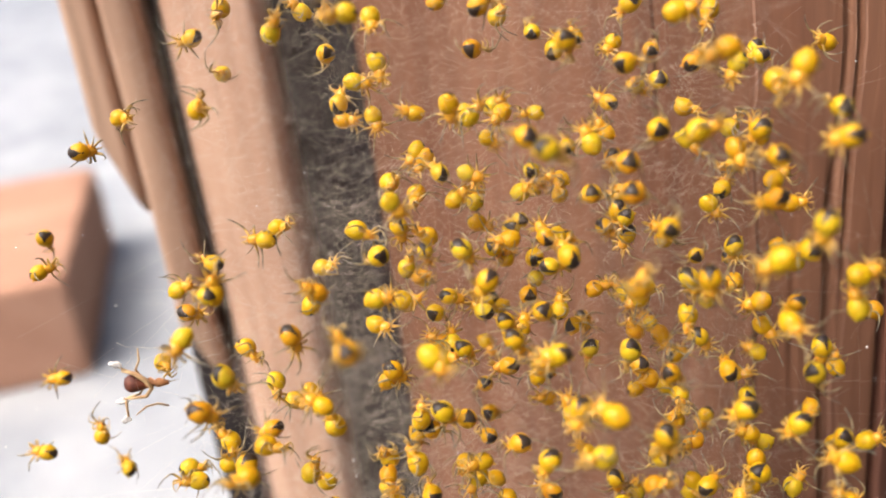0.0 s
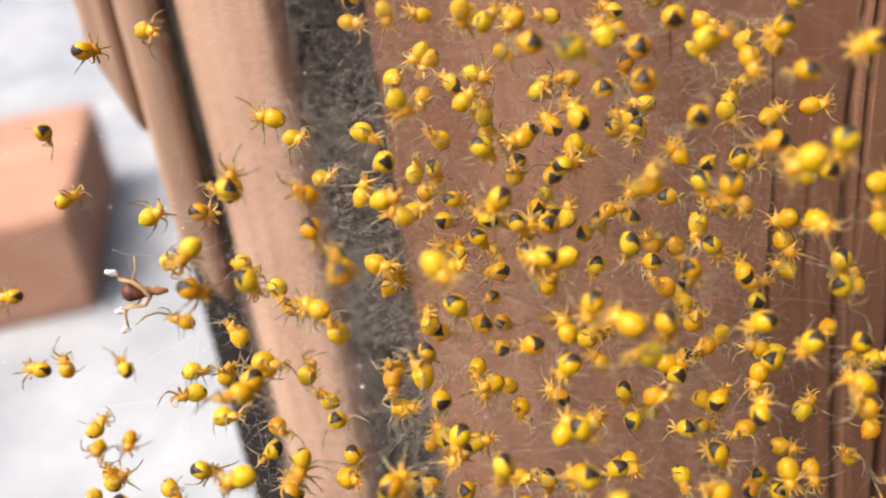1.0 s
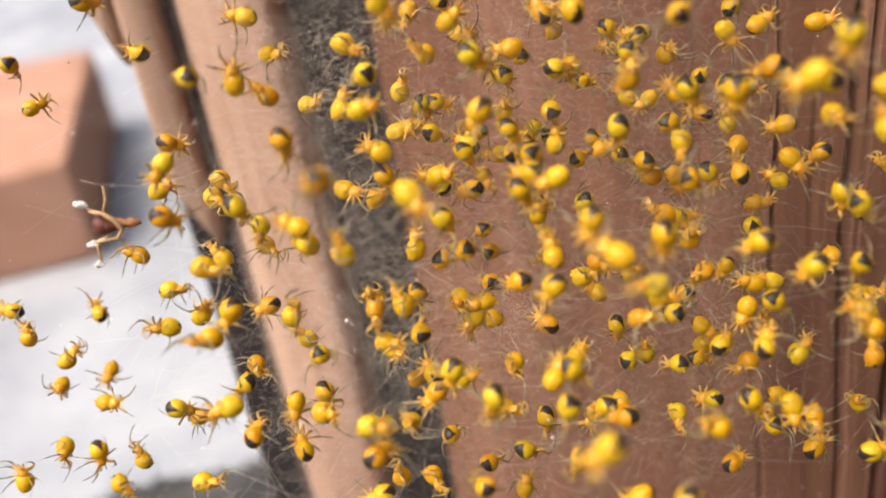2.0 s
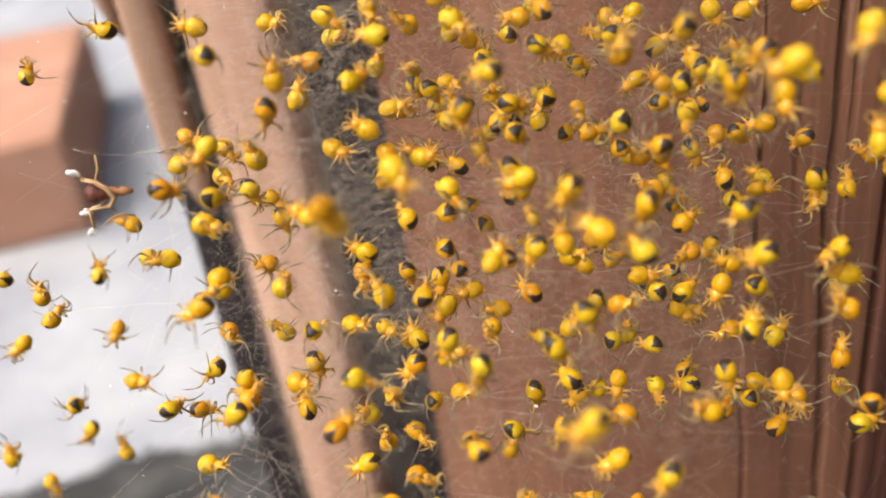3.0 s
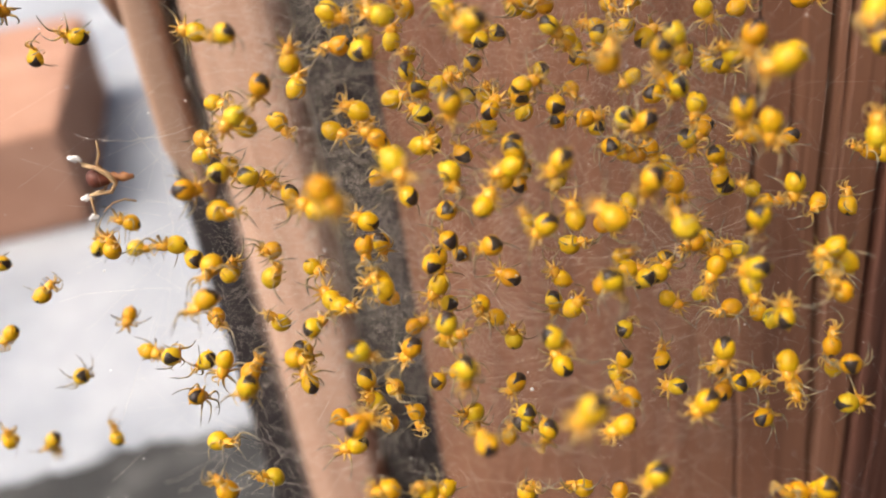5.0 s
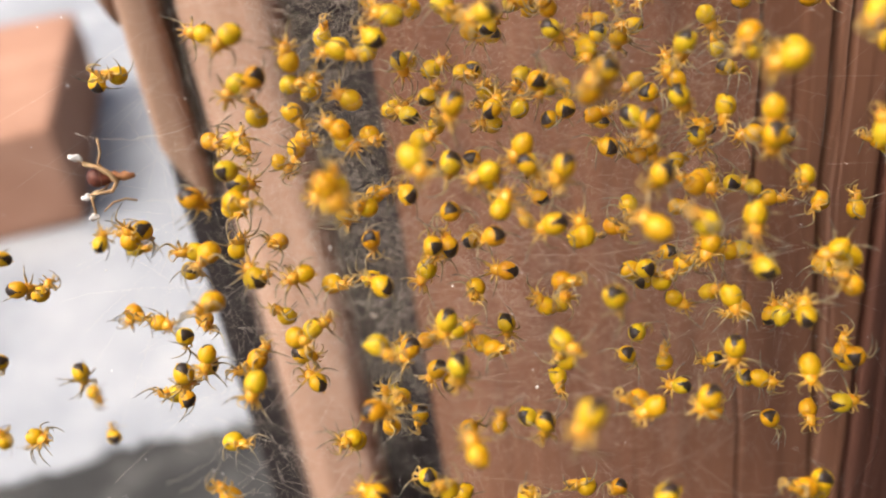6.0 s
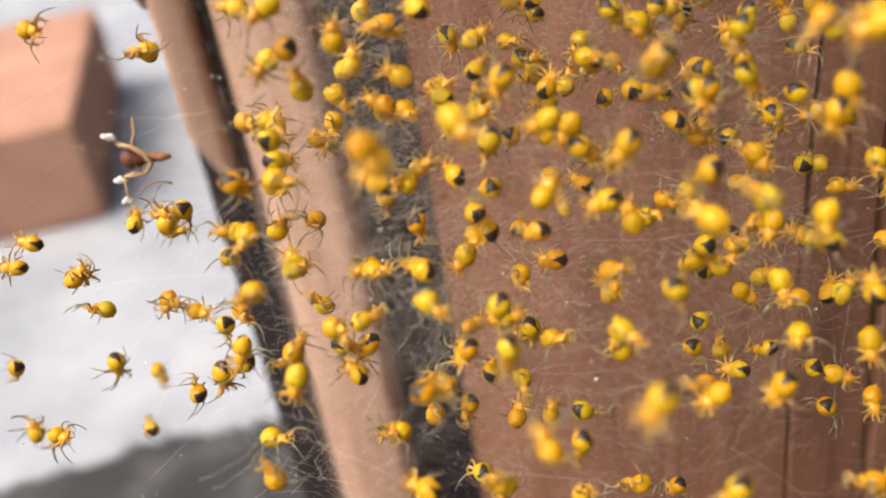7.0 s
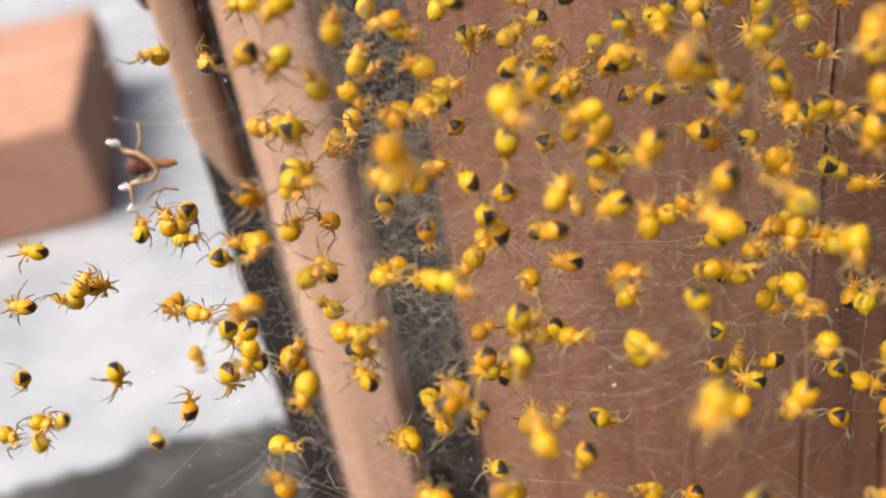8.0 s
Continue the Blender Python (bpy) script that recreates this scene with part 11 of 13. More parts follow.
    walk(SWARM[247], [(0, at(4.48, 37.24, 151.86, -87, -5, -141)), (3.5, at(4.9, 37.97, 151.18, -95, 0, -136)), (4, at(4.24, 37.55, 150.75, -88, -4, -137)), (4.5, at(4.24, 37.54, 150.46, -90, -6, -134)), (6, at(3.78, 37.64, 150.97, -81, -2, -140)), (6.5, at(3.18, 37.48, 150.71, -83, 2, -136)), (7, at(2.35, 37.31, 149.97, -85, 0, -137)), (7.5, at(1.76, 37.52, 149.99, -91, -3, -137)), (8, at(1.61, 37.4, 149.84, -93, -6, -133))])
    walk(SWARM[248], [(0, at(-3.15, 35.82, 151.34, 43, -4, 120)), (3.5, at(-4.03, 35.67, 150.16, 43, -11, 131)), (4, at(-3.79, 35.48, 150.19, 39, -11, 129)), (4.5, at(-3.71, 35.61, 150.13, 45, -12, 132)), (6, at(-4.96, 35.41, 150.06, 28, -21, 56)), (6.5, at(-4.98, 35.49, 150.18, 27, -22, 54)), (7, at(-5.05, 35.67, 149.99, 31, -17, 56)), (7.5, at(-5.22, 35.8, 149.84, 31, -20, 53)), (8, at(-5.27, 35.79, 149.94, 33, -18, 55))])
    walk(SWARM[249], [(0, at(-2.96, 35.06, 151.18, 133, -34, 2)), (3.5, at(-2.82, 35.91, 149.39, 131, -31, 3)), (4, at(-2.61, 35.75, 149.45, 130, -24, 8)), (4.5, at(-2.49, 35.88, 149.39, 127, -27, -1)), (6, at(-1.51, 35.71, 149.43, 128, -28, 1)), (6.5, at(-1.59, 35.85, 149.66, 128, -25, 5)), (7, at(-1.79, 36.01, 149.45, 130, -22, -4)), (7.5, at(-2.08, 36.16, 149.36, 127, -28, 0)), (8, at(-2.13, 36.17, 149.45, 125, -32, 2))])
    walk(SWARM[250], [(0, at(-1.16, 41.86, 142.99, -101, 52, 11)), (3.5, at(-2.23, 42.75, 142.38, -96, 56, 15)), (4, at(-2.06, 42.58, 142.44, -119, 55, -4)), (4.5, at(-1.86, 42.77, 142.46, -108, 60, 12)), (6, at(-0.78, 42.3, 142.08, -111, 60, 5)), (6.5, at(-0.92, 42.51, 142.38, -125, 60, -8)), (7, at(-1.2, 42.66, 142.17, -113, 61, 4)), (7.5, at(-1.52, 42.91, 142.18, -101, 61, 18)), (8, at(-1.62, 42.87, 142.24, -107, 65, 6))])
    walk(SWARM[251], [(0, at(4.41, 40.48, 146.4, 119, 21, -27)), (3.5, at(2.72, 39.54, 144.62, 122, 28, -23)), (4, at(2.94, 39.31, 144.52, 122, 22, -21)), (4.5, at(3.05, 39.47, 144.52, 120, 22, -12)), (6, at(2.59, 39.12, 144.32, 117, 25, -27)), (6.5, at(2.55, 39.21, 144.45, 121, 23, -25)), (7, at(2.41, 39.32, 144.19, 121, 26, -18)), (7.5, at(2.22, 39.48, 144.09, 122, 21, -19)), (8, at(2.08, 39.45, 144.13, 117, 30, -32))])
    walk(SWARM[252], [(0, at(4.36, 27.78, 162.59, -45, -44, 131)), (3.5, at(4.83, 28.06, 160.37, -40, -44, 132)), (4, at(5.13, 27.8, 160.2, -48, -43, 137)), (4.5, at(4.93, 28.01, 160.27, -51, -41, 136)), (6, at(4.32, 27.78, 160.22, -43, -19, 134)), (6.5, at(3.77, 27.88, 160.39, -46, -27, 131)), (7, at(3.86, 28.12, 160.35, -49, -24, 131)), (7.5, at(4.6, 28.23, 160.34, -51, -25, 129)), (8, at(4.85, 28.38, 160.54, -40, -17, 137))])
    walk(SWARM[253], [(0, at(7.45, 34.85, 150.64, -143, 18, -84)), (3.5, at(7.24, 36.34, 150.38, -144, 9, -81)), (4, at(7.71, 36.23, 150.46, -142, 17, -78)), (4.5, at(7.52, 36.52, 150.65, -141, 15, -84)), (6, at(9.19, 36.81, 151.56, -137, 17, -85)), (6.5, at(9.11, 37.01, 151.87, -145, 15, -82)), (7, at(8.89, 37.15, 151.69, -138, 14, -78)), (7.5, at(8.67, 37.11, 151.38, -142, 14, -84)), (8, at(8.69, 37.13, 151.38, -142, 11, -82))])
    walk(SWARM[254], [(0, at(20.05, 45.63, 143.77, 39, 28, -39)), (1.5, at(18.95, 42.51, 143.45, 35, 29, -35)), (2, at(19.8, 45.05, 142.42, 37, 30, -41)), (3.5, at(18.46, 45.02, 142.07, 35, 35, -43)), (4, at(18.51, 44.86, 141.99, 42, 33, -35)), (4.5, at(18.47, 44.95, 141.89, 30, 34, -42)), (6, at(18.4, 44.51, 141.71, -47, 16, -62)), (6.5, at(18.59, 44.67, 141.96, -42, 25, -57)), (7, at(17.82, 44.91, 141.94, -42, 20, -59)), (7.5, at(17.38, 44.87, 141.63, -45, 15, -55)), (8, at(17.28, 44.83, 141.54, -46, 22, -55))])
    walk(SWARM[255], [(0, at(18.68, 43.07, 149.34, -128, 17, 4)), (3.5, at(19.26, 42.94, 146.32, -136, 16, 1)), (4, at(19.45, 42.89, 146.41, -138, 21, -8)), (4.5, at(19.24, 43.11, 146.51, -139, 22, -4)), (6, at(19.42, 41.73, 144.82, -137, 22, 2)), (6.5, at(19.55, 41.91, 145.1, -133, 20, -3)), (7, at(18.97, 42.09, 145.01, -134, 17, -6)), (7.5, at(18.49, 42.01, 144.67, -140, 20, -6)), (8, at(18.62, 42.02, 144.63, -141, 23, -9))])
    walk(SWARM[256], [(0, at(22.56, 47.06, 146.27, 72, -4, 134)), (3.5, at(22.52, 44.75, 144.59, 65, -2, 137)), (4, at(22.7, 44.7, 144.7, 64, -7, 134)), (4.5, at(22.49, 44.93, 144.79, 70, -3, 130)), (8, at(24.67, 44.02, 145.48, 62, -1, 133))])
    walk(SWARM[257], [(0, at(20.65, 37.63, 152.74, -137, 18, 154)), (3.5, at(20.47, 37.89, 149.89, -134, 11, 161)), (4, at(20.6, 38.08, 150.37, -124, 19, 163)), (4.5, at(20.29, 38.44, 150.68, -132, 11, 162)), (8, at(21.51, 40.79, 148.66, -136, 17, 150))])
    walk(SWARM[258], [(0, at(22.16, 40.5, 147.83, 27, 64, -69)), (2, at(20.55, 40.11, 146.52, 29, 67, -71)), (3.5, at(21.92, 40.21, 146.24, 23, 65, -69)), (4, at(22.24, 40.22, 146.42, 9, 69, -83)), (4.5, at(21.78, 40.37, 146.39, 11, 65, -89)), (8, at(19.69, 39.24, 146.65, 9, 61, -89))])
    walk(SWARM[259], [(0, at(7.74, 32.16, 154.29, -51, -4, 94)), (3.5, at(8.56, 31.85, 152.83, -50, -6, 91)), (4, at(8.47, 31.5, 152.5, -47, -5, 96)), (4.5, at(8.33, 31.82, 152.75, -47, -14, 94)), (6, at(8.05, 30.94, 151.73, -47, -2, 93)), (6.5, at(7.94, 31.1, 151.99, -47, -3, 89)), (7, at(7.76, 31.26, 151.83, -48, -6, 91)), (7.5, at(7.31, 31.3, 151.6, -47, -7, 88)), (8, at(7.45, 31.28, 151.59, -46, -6, 94))])
    walk(SWARM[260], [(0, at(19.95, 38.26, 145.32, 41, -7, 111)), (3.5, at(18.48, 36.44, 143.96, 38, -11, 114)), (4, at(18.59, 36.39, 144.07, 29, -10, 106)), (4.5, at(18.37, 36.57, 144.11, 36, -10, 114)), (8, at(17.76, 36.08, 143.65, 34, -7, 111))])
    walk(SWARM[261], [(0, at(18.61, 34.55, 147.15, -92, 16, -143)), (3.5, at(17.8, 33.93, 146.72, -99, 13, -143)), (4, at(17.91, 33.88, 146.85, -89, 18, -140)), (4.5, at(17.7, 34.06, 146.86, -91, 19, -133)), (8, at(16.13, 35.05, 146.86, -90, 20, -135))])
    walk(SWARM[262], [(0, at(11.69, 43.53, 139.37, -130, 7, 0)), (3.5, at(9.7, 43.38, 139.24, -130, 9, 1)), (4, at(9.6, 43.03, 138.9, -122, 7, 2)), (4.5, at(9.33, 43.3, 139.07, -128, 12, -1)), (6, at(8.65, 43.21, 139.38, -55, 22, -17)), (6.5, at(8.72, 43.28, 139.46, -55, 25, -17)), (7, at(8.62, 43.36, 139.16, -58, 24, -24)), (7.5, at(8.44, 43.44, 138.96, -64, 19, -23)), (8, at(8.51, 43.41, 138.99, -54, 20, -14))])
    walk(SWARM[263], [(0, at(-11.22, 51.17, 162.89, -49, -40, -72)), (0.5, at(-11.65, 52.02, 162.18, -42, -41, -66)), (1, at(-11.93, 52.68, 161.67, -45, -44, -67)), (1.5, at(-11.73, 52.02, 162.04, -46, -41, -65)), (2, at(-12.23, 55.36, 161.34, -50, -46, -70)), (6, at(-6.81, 51.35, 163.64, -60, -35, -59)), (6.5, at(-6.81, 51.35, 163.72, -55, -45, -62)), (7, at(-6.86, 51.36, 163.33, -61, -39, -60)), (7.5, at(-6.65, 51.5, 163.44, -46, -30, -77)), (8, at(-6.61, 51.63, 163.45, -60, -39, -57))])
    walk(SWARM[264], [(0, at(3.56, 56.77, 166.31, -81, -61, -2)), (6, at(3.92, 57.27, 164.48, -78, -55, -5)), (6.5, at(3.34, 57.37, 164.71, -77, -57, -7)), (7, at(3.48, 57.57, 164.68, -79, -55, -3)), (7.5, at(4.2, 57.55, 164.71, -79, -55, -3)), (8, at(4.93, 57.96, 165.02, -73, -62, -10))])
    walk(SWARM[265], [(0, at(14.72, 36.62, 170.93, -106, 53, -54)), (6, at(14.62, 35.94, 169.26, -123, 53, -69)), (6.5, at(14.1, 35.99, 169.41, -115, 57, -68)), (7, at(14.14, 35.94, 169, -127, 56, -70)), (7.5, at(14.07, 35.68, 168.56, -127, 54, -70)), (8, at(14.5, 35.78, 168.44, -135, 56, -78))])
    walk(SWARM[266], [(0, at(21.65, 56.3, 153.99, 114, 68, 152)), (1.5, at(21.5, 53.41, 154.85, 111, 70, 148)), (2, at(21.94, 56.74, 154.27, 113, 64, 150)), (6, at(21.18, 55.66, 151.47, 127, 76, 162)), (6.5, at(21.17, 55.67, 151.55, 106, 74, 144)), (7, at(21.36, 55.94, 151.65, 134, 82, 175)), (7.5, at(21.6, 55.6, 151.11, 128, 74, 164)), (8, at(21.46, 55.78, 151.09, 132, 80, 166))])
    walk(SWARM[267], [(0, at(-27.07, 57.60, 153.80, 35, -43, 66)), (6, at(-28.77, 59.06, 153.26, 25, -41, 67)), (6.5, at(-28.64, 60.11, 155.34, 26, -42, 71)), (7, at(-28.39, 58.82, 153.60, 32, -46, 61)), (7.5, at(-28.45, 58.86, 153.86, 29, -37, 70)), (8, at(-28.32, 58.75, 153.59, 33, -44, 66))])
    walk(SWARM[268], [(0, at(-24.10, 55.11, 149.19, 155, 3, 116)), (6, at(-25.68, 55.47, 152.32, 163, 7, 120)), (6.5, at(-25.48, 55.21, 152.29, 154, 10, 117)), (7, at(-25.30, 55.22, 152.65, 157, -1, 117)), (7.5, at(-25.39, 55.24, 152.86, 156, 6, 115)), (8, at(-25.26, 55.13, 152.62, 152, 8, 117))])
    walk(SWARM[269], [(0, at(7.5, 63.71, 151.25, 115, 42, 144)), (6, at(6.87, 62.23, 147.75, 113, 45, 140)), (6.5, at(6.49, 62.25, 147.82, 106, 45, 134)), (7, at(6.24, 62.33, 147.56, 119, 41, 145)), (7.5, at(6.38, 62.3, 147.41, 109, 41, 142)), (8, at(6.3, 62.5, 147.55, 116, 41, 133))])
    walk(SWARM[270], [(0, at(23.66, 48.93, 151.25, 18, -4, -165)), (6, at(22.43, 47.91, 150.09, 9, -5, -170)), (6.5, at(22.2, 48.29, 150.71, 6, -6, -164)), (7, at(22, 48.39, 150.54, 20, -13, -162)), (7.5, at(21.93, 48.1, 150, 12, -11, -173)), (8, at(22.08, 48.37, 150.21, 20, -13, -168))])
    walk(SWARM[271], [(0, at(14.79, 46.16, 148.9, -5, -38, 60)), (6, at(13.06, 44.95, 145.13, -7, -37, 62)), (6.5, at(13.15, 45.19, 145.52, -8, -41, 67)), (7, at(12.84, 45.38, 145.41, -2, -41, 62)), (7.5, at(12.62, 45.3, 145.07, -1, -43, 56)), (8, at(12.6, 45.3, 145.01, -3, -44, 61))])
    walk(SWARM[272], [(0, at(7.04, 41.55, 143.29, 153, -41, -60)), (6, at(6.18, 40.63, 142.73, 155, -45, -57)), (6.5, at(6.08, 40.76, 142.9, 151, -46, -55)), (7, at(5.9, 40.86, 142.62, 161, -46, -57)), (7.5, at(5.69, 41.04, 142.58, 162, -39, -60)), (8, at(5.53, 40.98, 142.56, 149, -43, -51))])
    walk(SWARM[273], [(0, at(15.34, 34.36, 147.08, 38, 23, 111)), (6, at(15.87, 33.94, 147.18, 49, 29, 116)), (6.5, at(15.62, 34.1, 147.41, 41, 28, 108)), (7, at(15.23, 34.28, 147.28, 41, 30, 106)), (7.5, at(14.75, 34.21, 146.93, 34, 26, 108)), (8, at(14.9, 34.24, 146.95, 42, 24, 112))])
    walk(SWARM[274], [(0, at(-9.74, 58.68, 181.2, -119, -60, -63)), (8, at(-8.46, 58.69, 180.55, -118, -63, -66))])
    walk(SWARM[275], [(0, at(-11.97, 60.12, 179.5, -134, -54, -136)), (8, at(-9.1, 59.04, 178.81, -130, -56, -141))])
    walk(SWARM[276], [(0, at(-11.09, 52.04, 177.06, 108, -59, 114)), (1, at(-11.58, 52.94, 180.08, 131, -58, 90)), (8, at(-11.29, 53.21, 180.68, 110, -64, 111))])
    walk(SWARM[277], [(0, at(-11.17, 63.72, 176.37, 175, 36, -14)), (1, at(-11.49, 64.67, 176.16, 177, 40, -12)), (8, at(-11.83, 64.52, 174.84, 177, 45, -18))])
    walk(SWARM[278], [(0, at(-6.43, 52.11, 180.51, 76, 0, -120)), (8, at(-5.43, 53.44, 178.5, 71, -6, -115))])
    walk(SWARM[279], [(0, at(-5.05, 58.08, 180.43, 138, 14, -107)), (8, at(-4.68, 59.94, 178.4, 129, 10, -110))])
    walk(SWARM[280], [(0, at(-2.26, 46.62, 181.92, 22, 42, 97)), (8, at(0.36, 47.61, 180.36, 35, 36, 108))])
    walk(SWARM[281], [(0, at(-1.18, 53.75, 180.4, -17, 2, 180)), (8, at(-0.27, 54.06, 180.21, -17, 2, 180))])
    walk(SWARM[282], [(0, at(-3.84, 62.35, 179.26, 86, 37, -124)), (8, at(-3.13, 64.04, 177.9, 78, 39, -130))])
    walk(SWARM[283], [(0, at(-4.08, 56.69, 178.17, -120, 67, -122)), (8, at(-2.81, 57.43, 177.46, -133, 62, -137))])
    walk(SWARM[284], [(0, at(-1.23, 52.44, 178.21, -78, -20, -53)), (8, at(-1.68, 53.27, 177, -82, -19, -54))])
    walk(SWARM[285], [(0, at(-2.7, 55.68, 176.54, -122, -74, 35)), (1, at(-3.07, 56.61, 177.04, -121, -74, 32)), (8, at(-2.54, 56.09, 176.83, -128, -70, 35))])
    walk(SWARM[286], [(0, at(4.48, 51.81, 180.55, 75, 55, 0)), (8, at(4.72, 52.4, 178.64, 84, 57, 5))])
    walk(SWARM[287], [(0, at(6.1, 56.82, 178.87, 82, 47, -100)), (8, at(5.59, 57.22, 177.73, 77, 42, -100))])
    walk(SWARM[288], [(0, at(3.99, 52.32, 178.27, -151, 6, 154)), (8, at(4.73, 52.21, 176.85, -154, 9, 152))])
    walk(SWARM[289], [(0, at(7.91, 46.2, 179.39, -75, 44, -112)), (8, at(9.23, 45.93, 177.39, -78, 39, -119))])
    walk(SWARM[290], [(0, at(12.85, 52.74, 179.42, -35, -43, 66)), (8, at(13.45, 52.7, 178.03, -20, -38, 50))])
    walk(SWARM[291], [(0, at(13.53, 59.74, 175.77, -13, -27, 142)), (8, at(12.95, 61.73, 174.15, -11, -25, 147))])
    walk(SWARM[292], [(0, at(10.84, 46.64, 177.79, -159, 21, 134)), (8, at(11.87, 49.09, 176.54, -156, 20, 136))])
    walk(SWARM[293], [(0, at(13.76, 47.7, 179.69, 169, -64, 99)), (8, at(15.01, 47.32, 176.7, 176, -65, 97))])
    walk(SWARM[294], [(0, at(17.01, 52.16, 178.65, -114, -29, -74)), (8, at(17.98, 53.32, 176.4, -125, -30, -75))])
    walk(SWARM[295], [(0, at(15.57, 50.75, 176.23, 123, 65, 58)), (8, at(14.26, 49.92, 173.72, 119, 66, 52))])
    walk(SWARM[296], [(0, at(13.94, 40.84, 179.25, -16, 63, 71)), (8, at(14.55, 41.75, 178.23, 1, 68, 86))])
    walk(SWARM[297], [(0, at(17.37, 48.92, 176.37, -102, 11, -66)), (8, at(17.77, 49.38, 174.11, -104, 10, -67))])
    walk(SWARM[298], [(0, at(17.52, 44.21, 176.57, -86, 63, 67)), (1, at(17.15, 45.11, 176.75, -89, 61, 63)), (8, at(18.01, 44.46, 174.78, -95, 56, 58))])
    walk(SWARM[299], [(0, at(17.06, 40.2, 178.34, -113, 13, -46)), (8, at(17.63, 39.72, 176.9, -120, 12, -44))])
    walk(SWARM[300], [(0, at(26.69, 58.42, 174.21, 137, 54, -115)), (8, at(27.17, 58.32, 170.86, 133, 54, -127))])
    walk(SWARM[301], [(0, at(19.71, 42.08, 175.44, 6, 20, -7)), (1, at(19.22, 42.93, 178.11, 10, 25, -2)), (8, at(20.85, 42.33, 175.6, 6, 26, -11))])
    walk(SWARM[302], [(0, at(3, 62.78, 179.25, 152, -32, 131)), (8, at(3.97, 62.36, 176.86, 149, -30, 135))])
    walk(SWARM[303], [(0, at(-1.8, 45.97, 152.76, 51, -33, 9)), (2, at(-1.59, 46.11, 151.68, 50, -34, 7)), (4, at(-2.5, 46.93, 151.75, 46, -23, 23)), (6, at(-9.92, 45.56, 157.07, 47, -28, 15)), (6.5, at(-10.33, 46.27, 156.65, 46, -23, 9)), (7, at(-10.45, 47.96, 155.47, 50, -22, 14)), (7.5, at(-10.16, 48.99, 154.49, 47, -23, 9)), (8, at(-9.54, 48.8, 154.75, 47, -26, 15))])
    walk(SWARM[304], [(0, at(-2.13, 52.91, 154.01, -78, 7, -119)), (4, at(-1.87, 51.3, 152.79, -73, 12, -118)), (6, at(-4.98, 49.56, 158, -82, 15, -126)), (6.5, at(-5.29, 50.25, 157.53, -85, 11, -129)), (7, at(-5.4, 52.11, 156.47, -88, 16, -125)), (7.5, at(-5.85, 53.34, 155.76, -88, 12, -130)), (8, at(-6.11, 53.09, 155.91, -87, 15, -125))])
    walk(SWARM[305], [(0, at(14.03, 62, 164.61, 180, 24, -102)), (4, at(12.39, 60.99, 162.49, 177, 18, -100)), (8, at(13.23, 61.94, 162.47, 172, 26, -108))])
    walk(SWARM[306], [(0, at(2.76, 54.3, 156, -28, -26, 28)), (4, at(2.5, 55.41, 154.92, -34, -24, 32)), (7.5, at(-1.27, 55.36, 158.65, -31, -26, 31)), (8, at(-1.31, 55.12, 158.81, -33, -33, 28))])
    walk(SWARM[307], [(0, at(13.82, 46.48, 152.13, -124, -28, 34)), (0.5, at(14.26, 47.14, 151.49, -128, -27, 39)), (1, at(13.93, 47.38, 150.7, -124, -28, 38)), (1.5, at(14.36, 46.52, 150.57, -127, -31, 35)), (2, at(14.42, 49.35, 149.59, -125, -26, 37)), (4, at(13.79, 49.68, 148.55, -129, -33, 41)), (8, at(14.09, 48.32, 148.19, -125, -32, 34))])
    walk(SWARM[308], [(0, at(11.65, 44.51, 148.08, -60, -53, -107)), (4, at(11.16, 45.22, 146.77, -70, -57, -99)), (8, at(-5.41, 45.42, 147.79, -58, -61, -101))])
    walk(SWARM[309], [(0, at(8.49, 50.9, 152, 143, 18, -125)), (4, at(8.91, 51.37, 151.76, 146, 16, -123)), (6, at(5.51, 45.73, 152.01, 139, 13, -116)), (6.5, at(5.79, 46.49, 151.59, 146, 15, -122)), (7, at(6.41, 48.41, 150.33, 146, 13, -119)), (7.5, at(6.54, 49.7, 149.45, 141, 13, -121)), (8, at(6.36, 49.44, 149.85, 142, 10, -119))])
    walk(SWARM[310], [(0, at(6.38, 56.16, 168.17, 147, -41, 75)), (0.5, at(6.85, 57.71, 168.15, 145, -41, 69)), (1, at(7.19, 58.57, 167.39, 142, -38, 76)), (1.5, at(8.29, 58.18, 167.35, 146, -40, 72)), (4, at(7.13, 56.4, 166.14, 136, -38, 68)), (8, at(6.32, 55.97, 166.67, 141, -32, 71))])
    walk(SWARM[311], [(0, at(12.86, 53.23, 161.14, -118, 49, -59)), (0.5, at(12.6, 55.21, 162.45, -116, 47, -54)), (1, at(12.61, 55.67, 161.23, -120, 49, -54)), (1.5, at(13.84, 55, 160.86, -124, 46, -60)), (2, at(14.26, 58.64, 160.51, -124, 47, -54)), (4, at(14.3, 59.16, 159.75, -116, 38, -53)), (8, at(14.66, 59.26, 157.33, -120, 45, -65))])
    walk(SWARM[312], [(0, at(3.86, 46.82, 147.36, -81, -5, -138)), (4, at(4.59, 45.94, 146.73, -71, -1, -140)), (6, at(-15.1, 44.86, 152.12, -80, -1, -142)), (6.5, at(-15.21, 45.38, 151.43, -76, -3, -143)), (7, at(-15.83, 46.9, 150.14, -74, -7, -143)), (7.5, at(-16.26, 48.25, 149.72, -73, -1, -145)), (8, at(-16.18, 48, 149.89, -78, -1, -144))])
    walk(SWARM[313], [(0, at(4.54, 57.37, 159.92, 176, 9, -86)), (4, at(4.39, 56.65, 158.81, 179, 15, -87)), (8, at(5.23, 56.97, 158.25, -180, 9, -90))])
